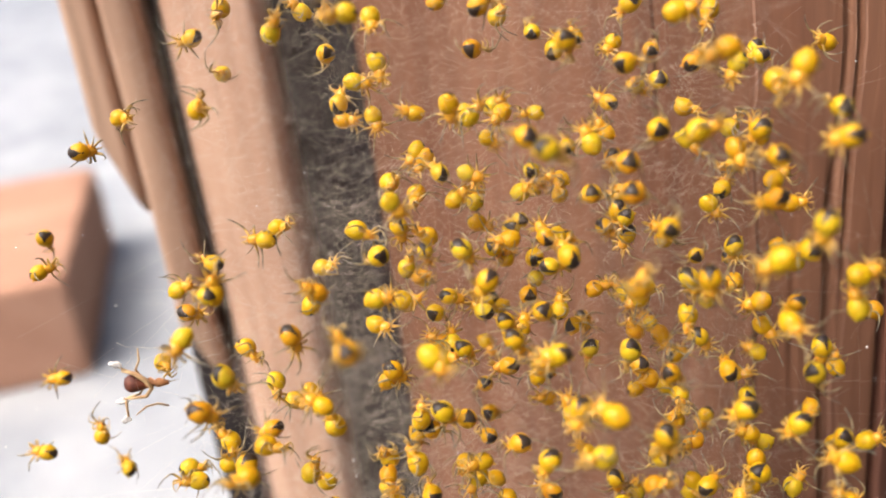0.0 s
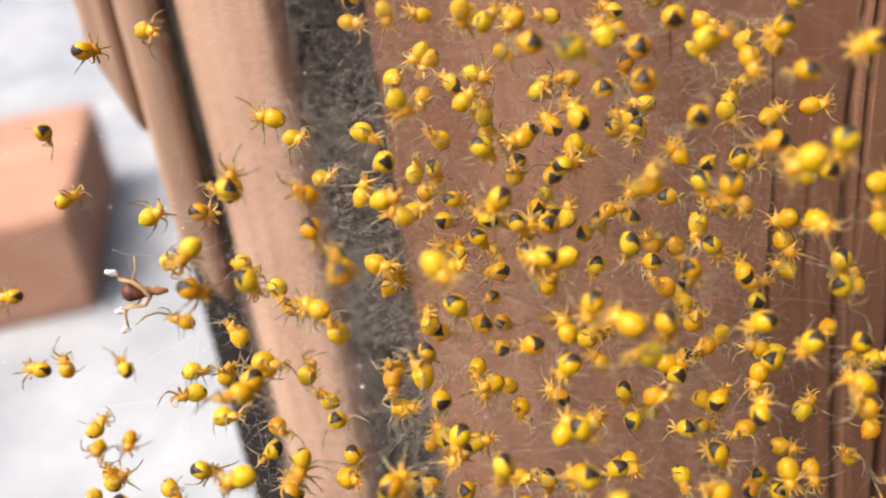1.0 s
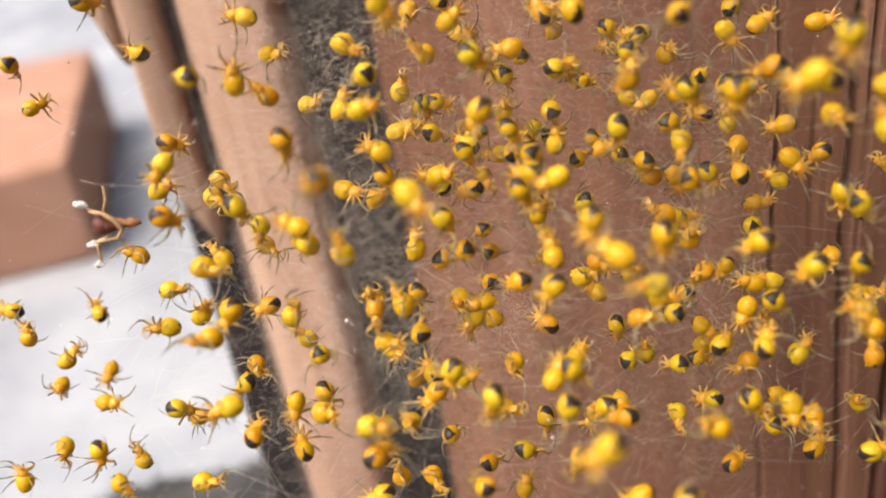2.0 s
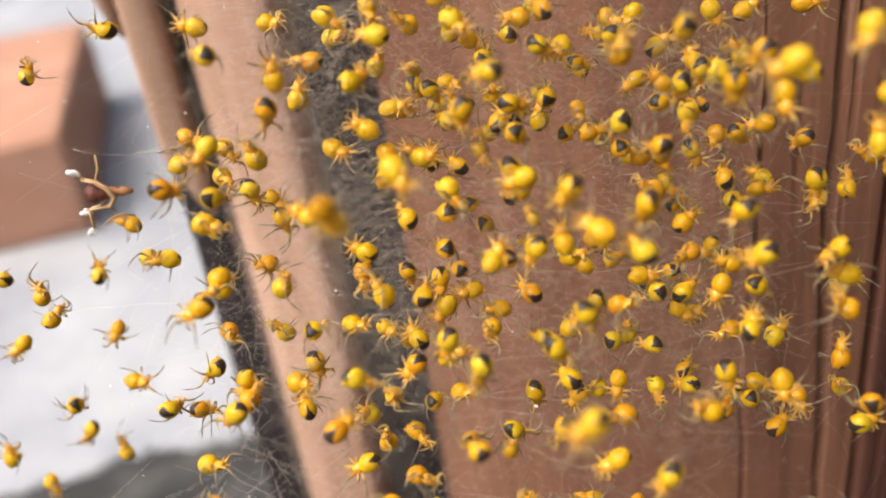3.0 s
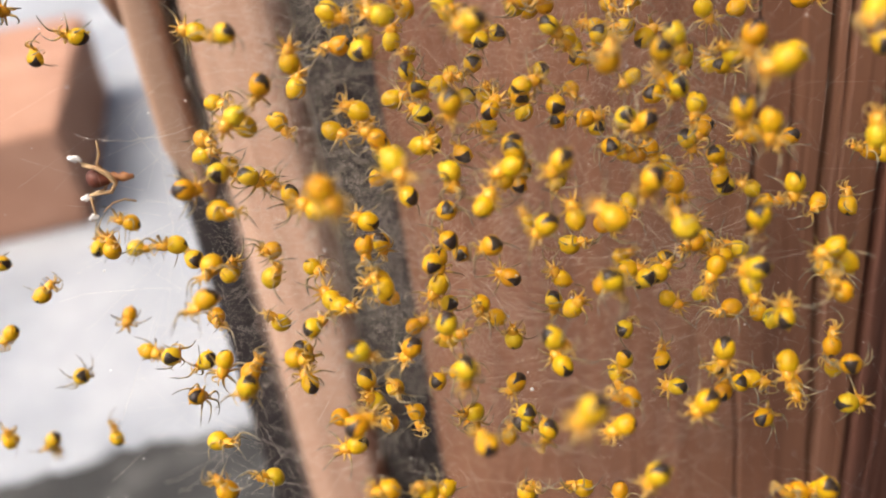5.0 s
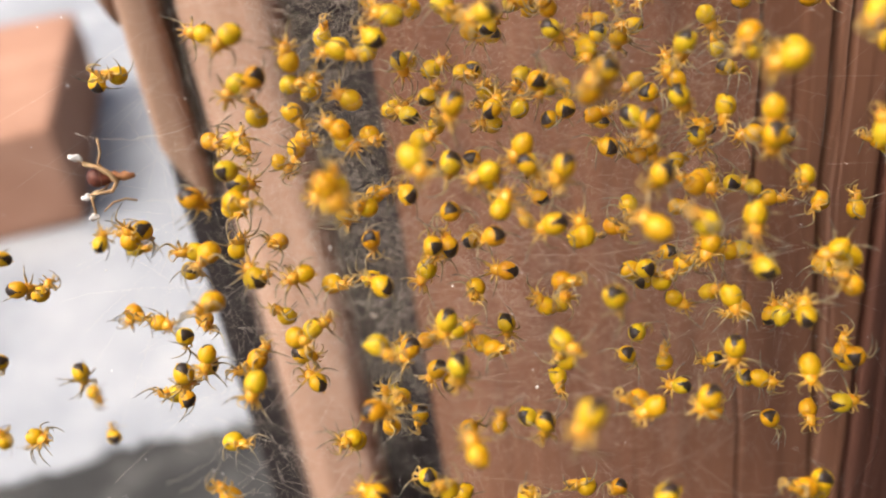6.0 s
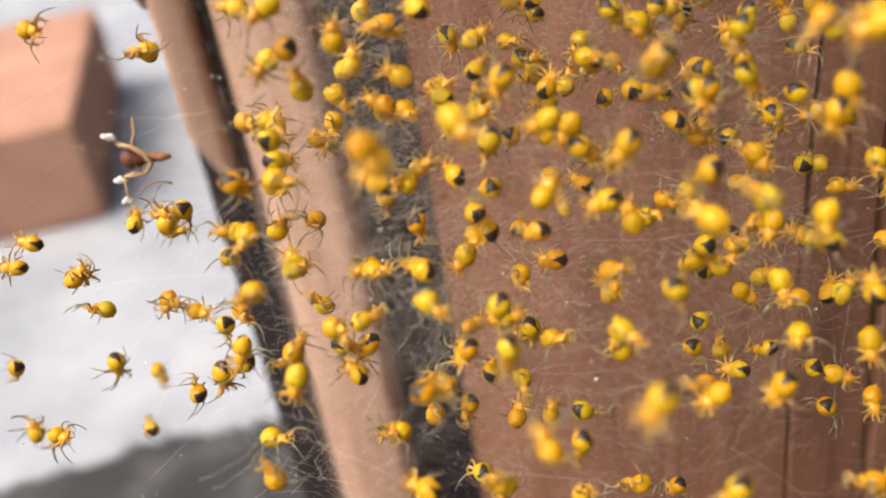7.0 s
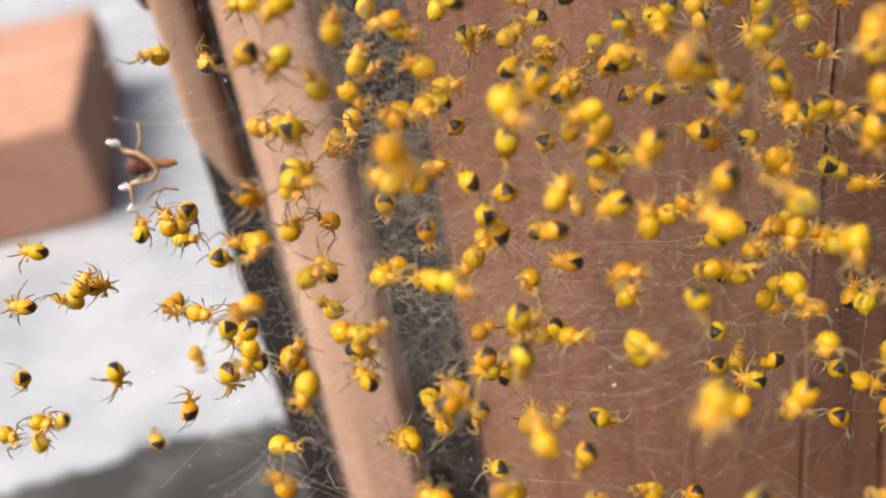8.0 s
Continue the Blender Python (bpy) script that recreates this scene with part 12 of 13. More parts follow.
    walk(SWARM[314], [(0, at(15.89, 51.16, 159.07, -66, 28, -176)), (4, at(15.52, 51.88, 158.26, -66, 24, 174)), (8, at(16.76, 50.51, 158.2, -75, 19, 178))])
    walk(SWARM[315], [(0, at(9.08, 57.75, 166.98, 99, -23, 95)), (4, at(7.97, 57.74, 165.53, 105, -20, 103)), (8, at(7.45, 58.25, 164.87, 103, -17, 91))])
    walk(SWARM[316], [(0, at(18.62, 52.77, 161.6, 9, -48, 150)), (4, at(17.06, 52.91, 158.19, -6, -42, 159)), (8, at(16.26, 50.91, 158.35, -4, -39, 152))])
    walk(SWARM[317], [(0, at(13.96, 49.26, 156.36, 5, -35, 174)), (4, at(12.18, 51.05, 155.26, -10, -31, 178)), (8, at(11.07, 50.07, 154.35, -6, -36, 179))])
    walk(SWARM[318], [(0, at(8.21, 48.85, 144.83, -46, -21, 137)), (1, at(6.15, 47.17, 146.59, -50, -24, 137)), (1.5, at(6.46, 46.4, 147.03, -49, -23, 135)), (2, at(7.61, 48.48, 145, -42, -21, 135)), (4, at(6.62, 47.75, 144.54, -52, -26, 134)), (8, at(-14.93, 50.08, 151.02, -40, -32, 137))])
    walk(SWARM[319], [(0, at(3.54, 62.46, 166.06, -59, -78, -68)), (4, at(3.15, 63.21, 164.35, -105, -75, -21)), (8, at(3.57, 63.38, 162.96, -90, -71, -29))])
    walk(SWARM[320], [(0, at(17.57, 47.12, 154.33, 89, 63, 169)), (4, at(16.42, 47.28, 152.78, 105, 62, -175)), (8, at(17.05, 47.76, 152.29, 82, 59, 162))])
    walk(SWARM[321], [(0, at(9.01, 48.69, 146.51, 147, -57, -15)), (4, at(8.27, 47.8, 144.41, 148, -61, -21)), (6, at(-6.34, 42.82, 147.04, 143, -62, -21)), (6.5, at(-6.31, 43.51, 146.56, 142, -60, -21)), (7, at(-6.84, 45.18, 145.29, 142, -61, -24)), (7.5, at(-7.05, 46.36, 144.37, 141, -66, -24)), (8, at(-7.15, 46.13, 144.77, 138, -65, -23))])
    walk(SWARM[322], [(0, at(-4.49, 51.6, 151.2, 18, 19, -137)), (4, at(-3.8, 50.88, 149.53, 13, 23, -147)), (6, at(-11.26, 50.36, 158.83, 12, 14, -127)), (6.5, at(-11.33, 51.17, 158.59, 16, 15, -131)), (7, at(-11.6, 53.06, 157.74, 8, 13, -124)), (7.5, at(-11.57, 54.17, 156.95, 12, 19, -131)), (8, at(-11.35, 54.03, 157.19, 10, 18, -125))])
    walk(SWARM[323], [(0, at(12.83, 53.97, 168.15, 179, -9, -82)), (4, at(12.84, 54.93, 164.88, -174, -1, -86)), (8, at(13.82, 53.78, 164.21, 177, -10, -83))])
    walk(SWARM[324], [(0, at(14.3, 56.39, 157.41, 146, 32, -166)), (4, at(12.94, 56.73, 155.5, 147, 31, -166)), (8, at(13.97, 56.84, 154.7, 147, 30, -175))])
    walk(SWARM[325], [(0, at(19.15, 47.69, 147.42, -158, -14, 64)), (4, at(17.76, 45.87, 144.66, -152, -11, 64)), (8, at(18.04, 44.22, 144.68, -150, -16, 63))])
    walk(SWARM[326], [(0, at(6.16, 47.35, 150.11, -128, -52, -175)), (4, at(4.82, 48.14, 149.33, -127, -51, -180)), (6, at(-4, 47.54, 154.58, -128, -47, 182)), (6.5, at(-4.14, 48.22, 154.09, -127, -52, 178)), (7, at(-4.39, 50.07, 152.99, -126, -53, 182)), (7.5, at(-4.58, 51.16, 152, -126, -48, 177)), (8, at(-4.74, 50.72, 151.95, -122, -48, 178))])
    walk(SWARM[327], [(0, at(1.45, 44.59, 157.12, 46, 76, 149)), (0.5, at(1.35, 45.14, 156.16, 49, 77, 152)), (1, at(1.52, 45.52, 155.56, 48, 77, 152)), (1.5, at(1.65, 44.72, 155.72, 47, 83, 149)), (2, at(1.87, 47.71, 154.88, 48, 82, 149)), (4, at(1.2, 47.59, 153.6, 109, 83, -144)), (6, at(-7.29, 45.1, 157.14, 56, 84, 163)), (6.5, at(-7.22, 45.71, 156.55, 63, 80, 159)), (7, at(-6.55, 47.3, 155.13, 57, 84, 165)), (7.5, at(-5.83, 48.54, 154.39, 61, 81, 159)), (8, at(-5.78, 48.32, 154.67, 62, 84, 158))])
    walk(SWARM[328], [(0, at(7.42, 48.98, 156, -178, 18, 70)), (4, at(7.57, 48.55, 154.26, -180, 19, 67)), (8, at(8.68, 48.06, 155.14, 180, 18, 68))])
    walk(SWARM[329], [(0, at(6.61, 54.08, 163.13, -67, 50, 56)), (4, at(6.32, 55.5, 160.65, -60, 47, 68)), (7, at(6.71, 54.57, 162.85, -69, 52, 55)), (7.5, at(7.2, 55.72, 161.88, -72, 56, 61)), (8, at(7, 55.54, 162.19, -72, 51, 59))])
    walk(SWARM[330], [(0, at(3.53, 55.97, 168.04, 125, 6, 143)), (4, at(1.6, 55.91, 165.87, 121, 6, 144)), (6, at(-2.19, 52.81, 165.89, 132, -1, 142)), (6.5, at(-2.17, 53.73, 165.8, 138, 1, 142)), (7, at(-1.8, 56.19, 165.53, 137, -1, 136)), (7.5, at(-1.62, 57.43, 164.89, 135, 0, 138)), (8, at(-1.37, 57.22, 164.98, 132, -1, 139))])
    walk(SWARM[331], [(0, at(11.26, 50, 149.12, 114, -2, -21)), (4, at(10.71, 49.52, 147.06, 112, -2, -20)), (6, at(-2.84, 45.17, 150.87, 104, 2, -18)), (6.5, at(-2.85, 45.83, 150.32, 103, -2, -16)), (7, at(-2.46, 47.16, 148.4, 102, -4, -18)), (7.5, at(-2.25, 48.14, 147.13, 102, 0, -19)), (8, at(-1.78, 47.64, 147.1, 108, -2, -16))])
    walk(SWARM[332], [(0, at(17.81, 44.45, 145.34, -40, 13, -31)), (4, at(17.01, 45.08, 144.65, -32, 16, -29)), (8, at(17.67, 46.25, 143.87, -31, 22, -28))])
    walk(SWARM[333], [(0, at(23.28, 57.28, 161.36, -76, -45, -27)), (4, at(21.39, 57.09, 160.99, -87, -47, -16)), (8, at(20.38, 56.26, 162.42, -79, -48, -25))])
    walk(SWARM[334], [(0, at(18.63, 53.34, 163.09, -12, 15, -69)), (4, at(18.17, 53.32, 162.05, -13, 14, -66)), (8, at(17.97, 52.25, 160.92, -15, 9, -77))])
    walk(SWARM[335], [(0, at(11.91, 44.03, 151.59, -15, 6, 10)), (4, at(10.46, 44.86, 149.11, -24, 20, 5)), (6, at(-2.57, 39.08, 146.95, -24, 15, 2)), (6.5, at(-2.2, 39.8, 146.51, -23, 13, 10)), (7, at(-2.51, 41.31, 144.86, -19, 11, 2)), (7.5, at(-2.66, 42.53, 143.92, -26, 12, 8)), (8, at(-2.32, 42.42, 144.6, -23, 14, 6))])
    walk(SWARM[336], [(0, at(24.09, 55.85, 157.64, -37, -32, 75)), (4, at(23.77, 55.34, 155.6, -41, -37, 77)), (8, at(22.01, 55.34, 154.91, -31, -32, 79))])
    walk(SWARM[337], [(0, at(6.85, 55.57, 156.03, -74, 21, -119)), (4, at(6.27, 56.78, 155.44, -79, 17, -118)), (8, at(7.55, 55.79, 154.91, -75, 18, -120))])
    walk(SWARM[338], [(0, at(14.09, 51.75, 165.92, 115, 43, 177)), (4, at(14.3, 53.08, 161.83, 116, 39, 180)), (6, at(14.37, 50.3, 162.46, 115, 45, -178)), (6.5, at(14.46, 50.99, 161.9, 119, 45, -177)), (7, at(15.39, 53.18, 160.75, 113, 42, -177)), (7.5, at(16.3, 54.22, 159.44, 114, 43, -179)), (8, at(16.55, 53.88, 159.63, 116, 43, -176))])
    walk(SWARM[339], [(0, at(0.1, 58.06, 164.37, -80, 9, 176)), (4, at(0.27, 57.56, 162.31, -84, 14, 175)), (6, at(-0.52, 53.86, 164.7, -79, 13, 179)), (6.5, at(-0.64, 54.73, 164.51, -74, 16, 177)), (7, at(-0.43, 56.76, 163.54, -79, 15, 177)), (7.5, at(-0.26, 57.97, 162.8, -79, 15, 176)), (8, at(0.03, 57.86, 163.08, -77, 14, 181))])
    walk(SWARM[340], [(0, at(12.44, 52.98, 159.08, 132, -11, -44)), (4, at(12.71, 51.97, 157.92, 137, -19, -38)), (8, at(12.17, 51.66, 157, 131, -12, -36))])
    walk(SWARM[341], [(0, at(9.78, 49.4, 150.87, -73, 6, -147)), (4, at(9.03, 51.37, 149.11, -73, -6, -150)), (7, at(1.51, 47.64, 149.14, -73, 4, -145)), (7.5, at(1.92, 48.77, 148.05, -73, 6, -149)), (8, at(2.25, 48.59, 148.55, -71, 3, -147))])
    walk(SWARM[342], [(0, at(3.06, 52.37, 162.33, 115, -74, -57)), (4, at(1.34, 52.9, 161.92, 75, -72, -20)), (7.5, at(-1.73, 51.8, 161.87, 100, -76, -42)), (8, at(-2.08, 51.57, 162.03, 97, -77, -40))])
    walk(SWARM[343], [(0, at(7.51, 51.76, 161.96, 124, 15, 117)), (4, at(6.74, 53.35, 160.84, 122, 6, 117)), (8, at(5.13, 54.29, 160.43, 136, 10, 113))])
    walk(SWARM[344], [(0, at(12.58, 57.71, 172.57, 59, -56, 12)), (4, at(10.93, 59.52, 169.47, 59, -52, 10)), (8, at(9.83, 59.48, 167.81, 58, -56, 7))])
    walk(SWARM[345], [(0, at(18.88, 51.22, 154.27, -120, 64, -150)), (4, at(17.96, 51.8, 154.58, -117, 63, -149)), (8, at(18.53, 51.19, 154.43, -115, 67, -151))])
    walk(SWARM[346], [(0, at(2.19, 54.33, 169, 132, -38, 128)), (4, at(2.2, 54.89, 168.51, 141, -36, 126)), (8, at(1.67, 55.12, 169.39, 137, -38, 128))])
    walk(SWARM[347], [(0, at(9.46, 57.88, 176.23, 60, 8, -32)), (4, at(10.93, 58.53, 173.23, 65, 7, -27)), (8, at(11.64, 60.24, 174.08, 58, 14, -30))])
    walk(SWARM[348], [(0, at(0.26, 51.68, 160.94, 92, 55, 149)), (4, at(-0.68, 51.75, 160.53, 88, 54, 139)), (6, at(-4.12, 47.7, 163.82, 100, 57, 157)), (6.5, at(-4.52, 48.53, 163.58, 101, 59, 155)), (7, at(-4.42, 50.52, 162.67, 98, 62, 156)), (7.5, at(-4.39, 51.62, 161.77, 102, 59, 156)), (8, at(-4.53, 51.21, 161.63, 102, 60, 156))])
    walk(SWARM[349], [(0, at(12.73, 51.39, 162.76, -12, 3, -51)), (4, at(13.45, 50.59, 161.98, -7, 7, -52)), (8, at(11.21, 49.87, 161.94, -12, 7, -49))])
    walk(SWARM[350], [(0, at(6.49, 53.41, 164.87, -43, 86, -69)), (4, at(7.71, 52.17, 162.03, -135, 81, -156)), (8, at(8.81, 50.45, 160.86, -133, 82, -159))])
    walk(SWARM[351], [(0, at(5.71, 55.62, 173.51, -130, 58, -13)), (4, at(6.14, 56.07, 171.53, -142, 57, -26)), (8, at(5.5, 55.63, 171.76, -133, 57, -24))])
    walk(SWARM[352], [(0, at(17.32, 54.99, 160.51, 12, -79, 42)), (1, at(16.67, 52.68, 160.71, 11, -80, 43)), (1.5, at(16.75, 52.19, 160.62, 8, -76, 43)), (2, at(16.71, 55.78, 160.25, 12, -78, 46)), (4, at(17.89, 55.41, 158.03, 32, -70, 22)), (8, at(17.32, 54.38, 156.59, 29, -74, 24))])
    walk(SWARM[353], [(0, at(21.67, 56.5, 174.52, -4, -29, 32)), (4, at(21.45, 58.37, 171.33, -12, -25, 29)), (8, at(21.81, 58.2, 170.55, -8, -24, 29))])
    walk(SWARM[354], [(0, at(16.85, 52.97, 151.99, -84, 20, -35)), (4, at(17.15, 52.28, 150.95, -81, 30, -31)), (8, at(16.85, 52.34, 150.62, -90, 22, -35))])
    walk(SWARM[355], [(0, at(12.2, 55.17, 166.49, -87, -8, -177)), (4, at(12.37, 55.81, 164.35, -87, -12, -172)), (8, at(12.64, 54.64, 162.76, -87, -14, 180))])
    walk(SWARM[356], [(0, at(4.93, 54.89, 164.46, 132, 5, 3)), (4, at(4.43, 54.09, 162.14, 140, 7, 0)), (8, at(3.95, 55.03, 161.76, 134, 7, -5))])
    walk(SWARM[357], [(0, at(14.2, 53.82, 158.07, -104, -12, 15)), (4, at(14.01, 53.26, 157.32, -106, -11, 17)), (8, at(12.81, 53.5, 156.72, -99, -15, 12))])
    walk(SWARM[358], [(0, at(7.95, 60.99, 167.73, -149, -25, 159)), (4, at(8.28, 61.4, 165.53, -146, -20, 163)), (8, at(6.56, 63.23, 165, -145, -21, 154))])
    walk(SWARM[359], [(0, at(17.68, 50.08, 165.37, -78, -18, 105)), (4, at(15.54, 51.26, 163.49, -79, -15, 108)), (8, at(15.32, 53.01, 163.73, -70, -15, 105))])
    walk(SWARM[360], [(0, at(8.95, 56.38, 164.54, -15, 21, -65)), (4, at(10.2, 56.79, 162.32, -13, 26, -77)), (8, at(10.82, 56.75, 161.98, -22, 22, -68))])
    walk(SWARM[361], [(0, at(11.95, 60.64, 169.74, 52, 29, -120)), (4, at(11.79, 60.75, 168.91, 51, 35, -118)), (8, at(10.46, 61.39, 169.24, 36, 27, -129))])
    walk(SWARM[362], [(0, at(-0.5, 56.85, 163.2, 153, 59, 1)), (4, at(-1.08, 55.92, 161.26, 151, 68, 7)), (7, at(-8.63, 54.32, 159.71, 141, 70, -10)), (7.5, at(-8.58, 55.58, 159.14, 138, 69, -13)), (8, at(-8.46, 55.13, 158.88, 140, 67, -12))])
    walk(SWARM[363], [(0, at(23.07, 60.83, 173.86, -95, -6, -178)), (4, at(22.48, 61.76, 171.25, -97, -6, 177)), (8, at(23.6, 61.01, 170.01, -94, -9, 178))])
    walk(SWARM[364], [(0, at(6.69, 53.7, 154.59, 59, 47, 154)), (4, at(5.71, 54.27, 151.77, 65, 50, 166)), (6, at(-11.54, 45.52, 151.15, 48, 48, 147)), (6.5, at(-11.2, 46.17, 150.65, 50, 44, 150)), (7, at(-12.04, 47.79, 149.42, 45, 44, 151)), (7.5, at(-12.59, 48.96, 148.64, 48, 48, 152)), (8, at(-12.45, 48.73, 148.89, 52, 44, 151))])
    walk(SWARM[365], [(0, at(5.94, 58.64, 164.74, -43, -41, 49)), (4, at(4.34, 57.54, 163.17, -25, -32, 36)), (8, at(3.52, 56.87, 160.67, -29, -37, 37))])
    walk(SWARM[366], [(0, at(12.59, 49.07, 152.45, -139, 24, 146)), (4, at(12.03, 49.15, 150.82, -136, 18, 151)), (8, at(11.86, 48.88, 149.98, -138, 18, 154))])
    walk(SWARM[367], [(0, at(18.69, 47.87, 153.05, 177, 9, -101)), (4, at(17.69, 47.99, 152.67, 168, 4, -105)), (8, at(17.26, 47.02, 152.03, 176, 9, -103))])
    walk(SWARM[368], [(0, at(15.71, 63.34, 171.85, -39, -44, -73)), (4, at(14.55, 63.33, 169.21, -52, -46, -64)), (8, at(14.82, 64.28, 167.54, -56, -42, -69))])
    walk(SWARM[369], [(0, at(6.62, 59.37, 164.89, -4, 2, 18)), (4, at(6.16, 58.53, 164.1, -2, 11, 15)), (8, at(4.4, 59.01, 162.81, -6, 10, 24))])
    walk(SWARM[370], [(0, at(25.09, 47.83, 151.92, 132, -56, 118)), (4, at(23.91, 49.34, 148.9, 142, -54, 104)), (8, at(24.42, 49.07, 148.69, 137, -55, 116))])
    walk(SWARM[371], [(0, at(12.04, 48.92, 158.05, 58, 4, 92)), (4, at(12.91, 48.85, 157.59, 55, 10, 92)), (6, at(13.56, 44.56, 159.04, 54, 10, 92)), (6.5, at(13.4, 45.39, 158.69, 59, 7, 89)), (7, at(14.12, 47.52, 157.52, 59, 8, 88)), (7.5, at(14.54, 48.76, 156.47, 60, 5, 94)), (8, at(14.23, 48.42, 156.75, 55, 8, 95))])
    walk(SWARM[372], [(0, at(3.74, 59.91, 172.65, -96, 49, 44)), (4, at(3.58, 61.16, 171.55, -88, 52, 54)), (8, at(3.46, 60.87, 169.88, -92, 52, 42))])
    walk(SWARM[373], [(0, at(15.47, 62.11, 172.19, 153, -34, 3)), (4, at(16.09, 61.98, 169.46, 148, -23, -1)), (8, at(15.26, 62.63, 169.92, 151, -30, 1))])
    walk(SWARM[374], [(0, at(11.91, 51.88, 167.32, -61, -33, 74)), (4, at(11.05, 52.29, 165.49, -61, -26, 77)), (8, at(10.06, 51.56, 165.02, -57, -32, 76))])
    walk(SWARM[375], [(0, at(5.76, 52.41, 162.98, -135, 46, -153)), (4, at(5.49, 53.35, 161.2, -136, 52, -155)), (6, at(6.33, 48.22, 164.62, -136, 45, -158)), (6.5, at(6.3, 48.99, 164.22, -138, 46, -158)), (7, at(6.52, 51.01, 163.04, -136, 47, -154)), (7.5, at(7.12, 52.16, 162.05, -138, 41, -156)), (8, at(6.79, 51.95, 162.33, -137, 43, -158))])
    walk(SWARM[376], [(0, at(16.55, 62.25, 174.38, -161, 64, 171)), (4, at(16.38, 63.35, 172.77, -154, 58, 180)), (8, at(16.72, 63.37, 171.97, -168, 62, 167))])
    walk(SWARM[377], [(0, at(13.17, 59.77, 168.29, -84, -20, 117)), (4, at(13.24, 60.42, 167.43, -78, -21, 111)), (8, at(13.75, 59.79, 167.8, -86, -21, 118))])
    walk(SWARM[378], [(0, at(17.92, 46.67, 163.39, -119, 59, -72)), (0.5, at(18.45, 47.72, 162.75, -117, 62, -74)), (1, at(18.96, 48.12, 161.6, -114, 60, -78)), (1.5, at(18.99, 47.62, 161.47, -118, 65, -73)), (2, at(19.8, 51.07, 160.95, -119, 64, -76)), (4, at(18.95, 49.97, 159.26, -136, 66, -87)), (8, at(18.94, 51.53, 157.59, -121, 60, -72))])
    walk(SWARM[379], [(0, at(16.74, 63.02, 178.84, -21, -52, 69)), (4, at(16.55, 63.36, 175.34, -18, -48, 71)), (8, at(17.87, 62.11, 174.12, -23, -45, 65))])
    walk(SWARM[380], [(0, at(12.77, 56.19, 159.8, -8, 7, 11)), (4, at(11.05, 55.64, 157.77, -9, 11, 7)), (8, at(12, 56.32, 158.21, -13, 10, 10))])
    walk(SWARM[381], [(0, at(9.52, 52.99, 158.33, -71, -24, 102)), (4, at(8.11, 52.35, 156.7, -66, -26, 101)), (8, at(7.95, 53.74, 155.84, -65, -21, 99))])
    walk(SWARM[382], [(0, at(5.04, 51.13, 161.39, 57, 20, -17)), (4, at(4.37, 51.46, 162.11, 43, 21, -25)), (8, at(4.03, 50.96, 161.67, 43, 27, -29))])
    walk(SWARM[383], [(0, at(16.59, 55.61, 172.33, -150, 15, 57)), (4, at(16.49, 56.07, 169.25, -155, 18, 47)), (8, at(16.2, 56.62, 170.1, -145, 16, 47))])
    walk(SWARM[384], [(0, at(10.66, 62.17, 168.59, 166, -74, -158)), (4, at(10.08, 63.29, 168.21, 172, -78, -154)), (8, at(10.23, 64.13, 168.08, 174, -73, -163))])
    walk(SWARM[385], [(0, at(5.38, 48.18, 159.77, 78, -11, -167)), (4, at(5.14, 48.99, 158.91, 84, -13, -170)), (6, at(3.06, 44.67, 161.2, 82, -14, -169)), (6.5, at(2.81, 45.68, 161.21, 80, -12, -164)), (7, at(3.57, 48.05, 160.69, 86, -10, -166)), (7.5, at(4.29, 49.36, 159.97, 84, -14, -165)), (8, at(4.15, 49.17, 160.31, 82, -10, -164))])
    walk(SWARM[386], [(0, at(15.99, 58.56, 173.28, 2, 9, -2)), (4, at(16.93, 59.22, 172.25, 4, 5, -2)), (8, at(18.49, 60.86, 173.07, 5, 16, 0))])
    walk(SWARM[387], [(0, at(23.17, 55.32, 165.14, -180, -61, 83)), (4, at(23.47, 55.79, 164.4, 174, -59, 91)), (8, at(24.65, 55.21, 163.41, 166, -63, 98))])
    walk(SWARM[388], [(0, at(11.89, 63.06, 175.73, 123, -65, -110)), (4, at(13.36, 63.33, 174.88, 119, -70, -102)), (8, at(12.16, 61.85, 175.58, 98, -64, -89))])
    walk(SWARM[389], [(0, at(13.73, 50.61, 152.3, -15, 3, 21)), (4, at(13.86, 49.86, 151.15, -18, -4, 29)), (8, at(13.85, 50.86, 151.38, -16, 2, 24))])
    walk(SWARM[390], [(0, at(11.73, 45.75, 154.71, -122, 12, -157)), (4, at(11.48, 44.82, 153.59, -128, 7, -165)), (8, at(10.5, 45.73, 154.76, -131, 8, -161))])
    walk(SWARM[391], [(0, at(8.8, 61.31, 176.79, 177, -61, -172)), (4, at(10.34, 61.22, 174.08, 172, -67, -163)), (8, at(11.24, 61.4, 174.59, 170, -59, -160))])
    walk(SWARM[392], [(0, at(11.6, 45.79, 155.13, -120, -81, 40)), (4, at(10.91, 47.16, 153.08, -125, -76, 43)), (8, at(10.32, 45.72, 152.79, -146, -78, 67))])
    stir(SWARM[0], 0)
    stir(SWARM[4], 4)
    stir(SWARM[8], 8)
    stir(SWARM[12], 12)
    stir(SWARM[16], 16)
    stir(SWARM[20], 20)
    stir(SWARM[24], 24)
    stir(SWARM[28], 28)
    stir(SWARM[32], 32)
    stir(SWARM[36], 36)
    stir(SWARM[40], 40)
    stir(SWARM[44], 44)
    stir(SWARM[48], 48)
    stir(SWARM[52], 52)
    stir(SWARM[56], 56)
    stir(SWARM[60], 60)
    stir(SWARM[64], 64)
    stir(SWARM[68], 68)
    stir(SWARM[72], 72)
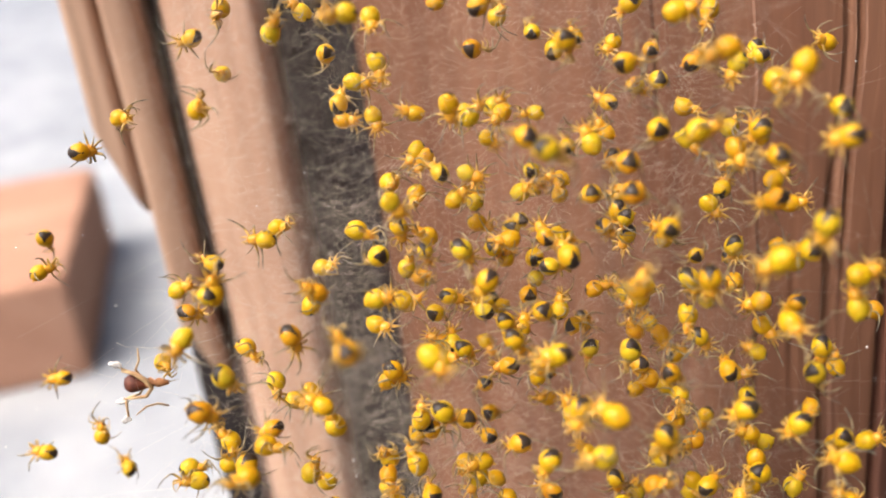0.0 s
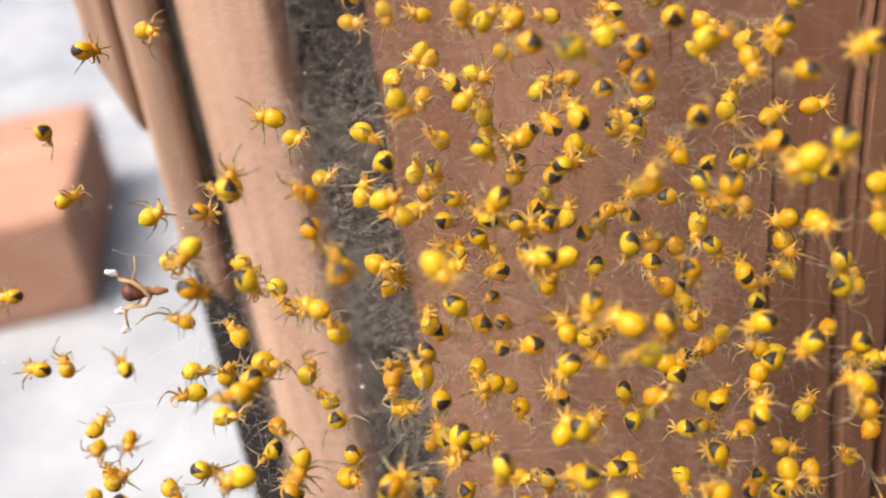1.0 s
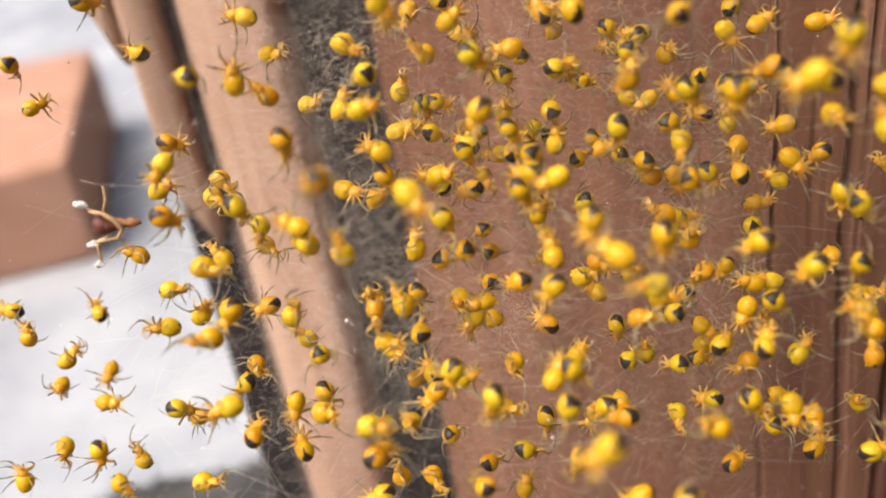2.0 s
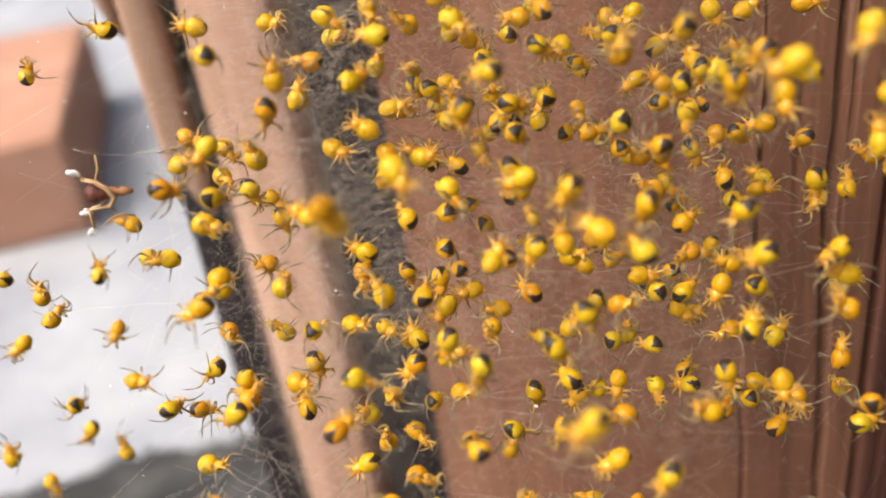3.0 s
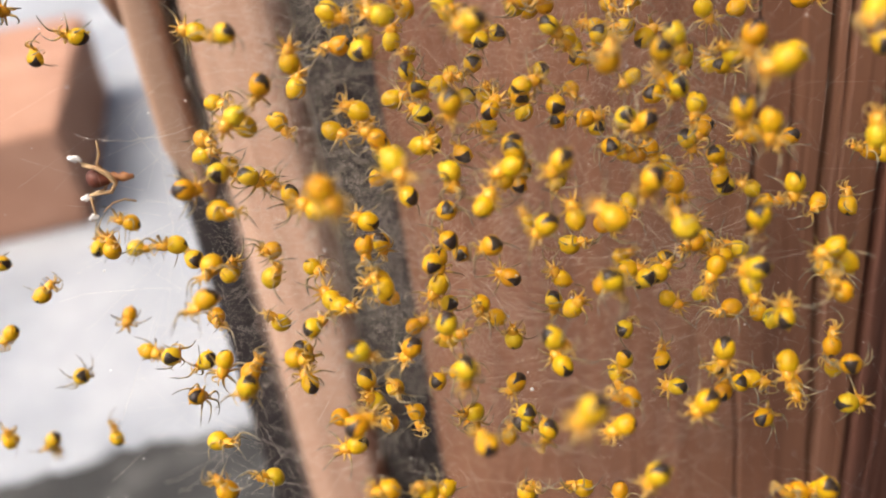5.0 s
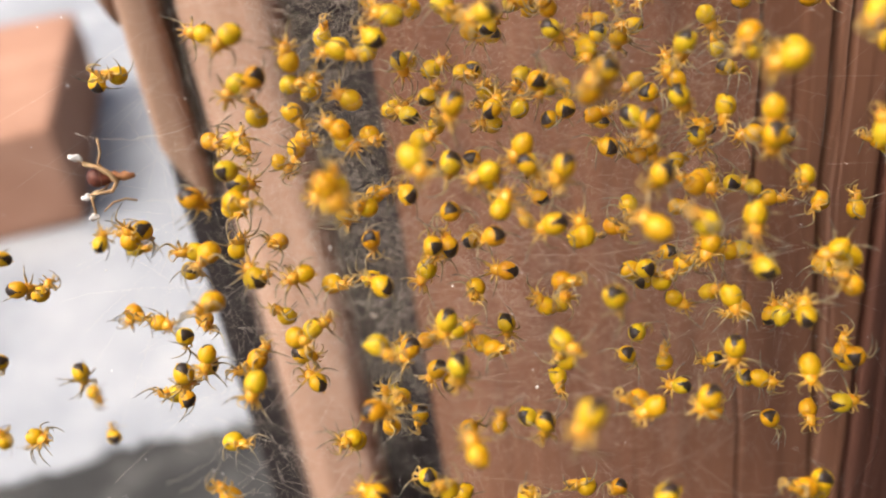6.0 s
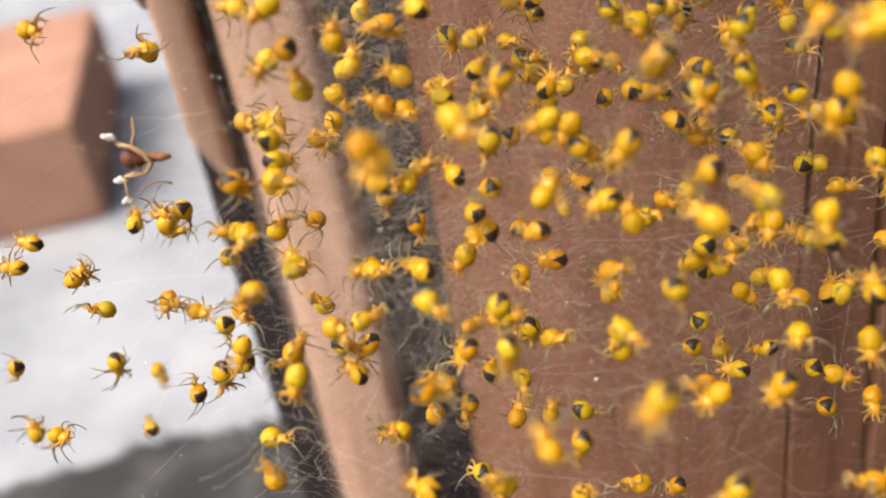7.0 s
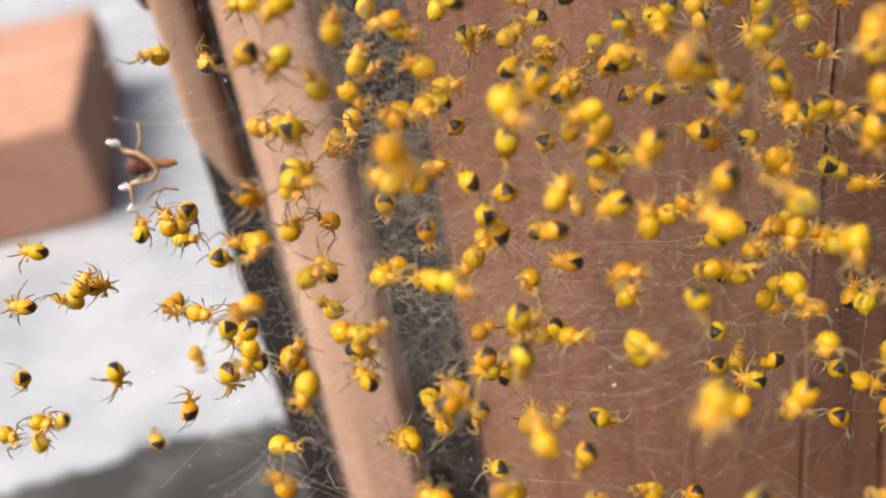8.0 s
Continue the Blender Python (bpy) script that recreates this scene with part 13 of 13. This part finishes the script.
    stir(SWARM[76], 76)
    stir(SWARM[80], 80)
    stir(SWARM[84], 84)
    stir(SWARM[88], 88)
    stir(SWARM[92], 92)
    stir(SWARM[96], 96)
    stir(SWARM[100], 100)
    stir(SWARM[104], 104)
    stir(SWARM[108], 108)
    stir(SWARM[112], 112)
    stir(SWARM[116], 116)
    stir(SWARM[120], 120)
    stir(SWARM[124], 124)
    stir(SWARM[128], 128)
    stir(SWARM[132], 132)
    stir(SWARM[136], 136)
    stir(SWARM[140], 140)
    stir(SWARM[144], 144)
    stir(SWARM[148], 148)
    stir(SWARM[152], 152)
    stir(SWARM[156], 156)
    stir(SWARM[160], 160)
    stir(SWARM[164], 164)
    stir(SWARM[168], 168)
    stir(SWARM[172], 172)
    stir(SWARM[176], 176)
    stir(SWARM[180], 180)
    stir(SWARM[184], 184)
    stir(SWARM[188], 188)
    stir(SWARM[192], 192)
    stir(SWARM[196], 196)
    stir(SWARM[200], 200)
    stir(SWARM[204], 204)
    stir(SWARM[208], 208)
    stir(SWARM[212], 212)
    stir(SWARM[216], 216)
    stir(SWARM[220], 220)
    stir(SWARM[224], 224)
    stir(SWARM[228], 228)
    stir(SWARM[232], 232)
    stir(SWARM[236], 236)
    stir(SWARM[240], 240)
    stir(SWARM[244], 244)
    stir(SWARM[248], 248)
    stir(SWARM[252], 252)
    stir(SWARM[256], 256)
    stir(SWARM[260], 260)
    stir(SWARM[264], 264)
    stir(SWARM[268], 268)
    stir(SWARM[272], 272)
    stir(SWARM[276], 276)
    stir(SWARM[280], 280)
    stir(SWARM[284], 284)
    stir(SWARM[288], 288)
    stir(SWARM[292], 292)
    stir(SWARM[296], 296)
    stir(SWARM[300], 300)
    stir(SWARM[304], 304)
    stir(SWARM[308], 308)
    stir(SWARM[312], 312)
    stir(SWARM[316], 316)
    stir(SWARM[320], 320)
    stir(SWARM[324], 324)
    stir(SWARM[328], 328)
    stir(SWARM[332], 332)
    stir(SWARM[336], 336)
    stir(SWARM[340], 340)
    stir(SWARM[344], 344)
    stir(SWARM[348], 348)
    stir(SWARM[352], 352)
    stir(SWARM[356], 356)
    stir(SWARM[360], 360)
    stir(SWARM[364], 364)
    stir(SWARM[368], 368)
    stir(SWARM[372], 372)
    stir(SWARM[376], 376)
    stir(SWARM[380], 380)
    stir(SWARM[384], 384)
    stir(SWARM[388], 388)
    stir(SWARM[392], 392)


motions()
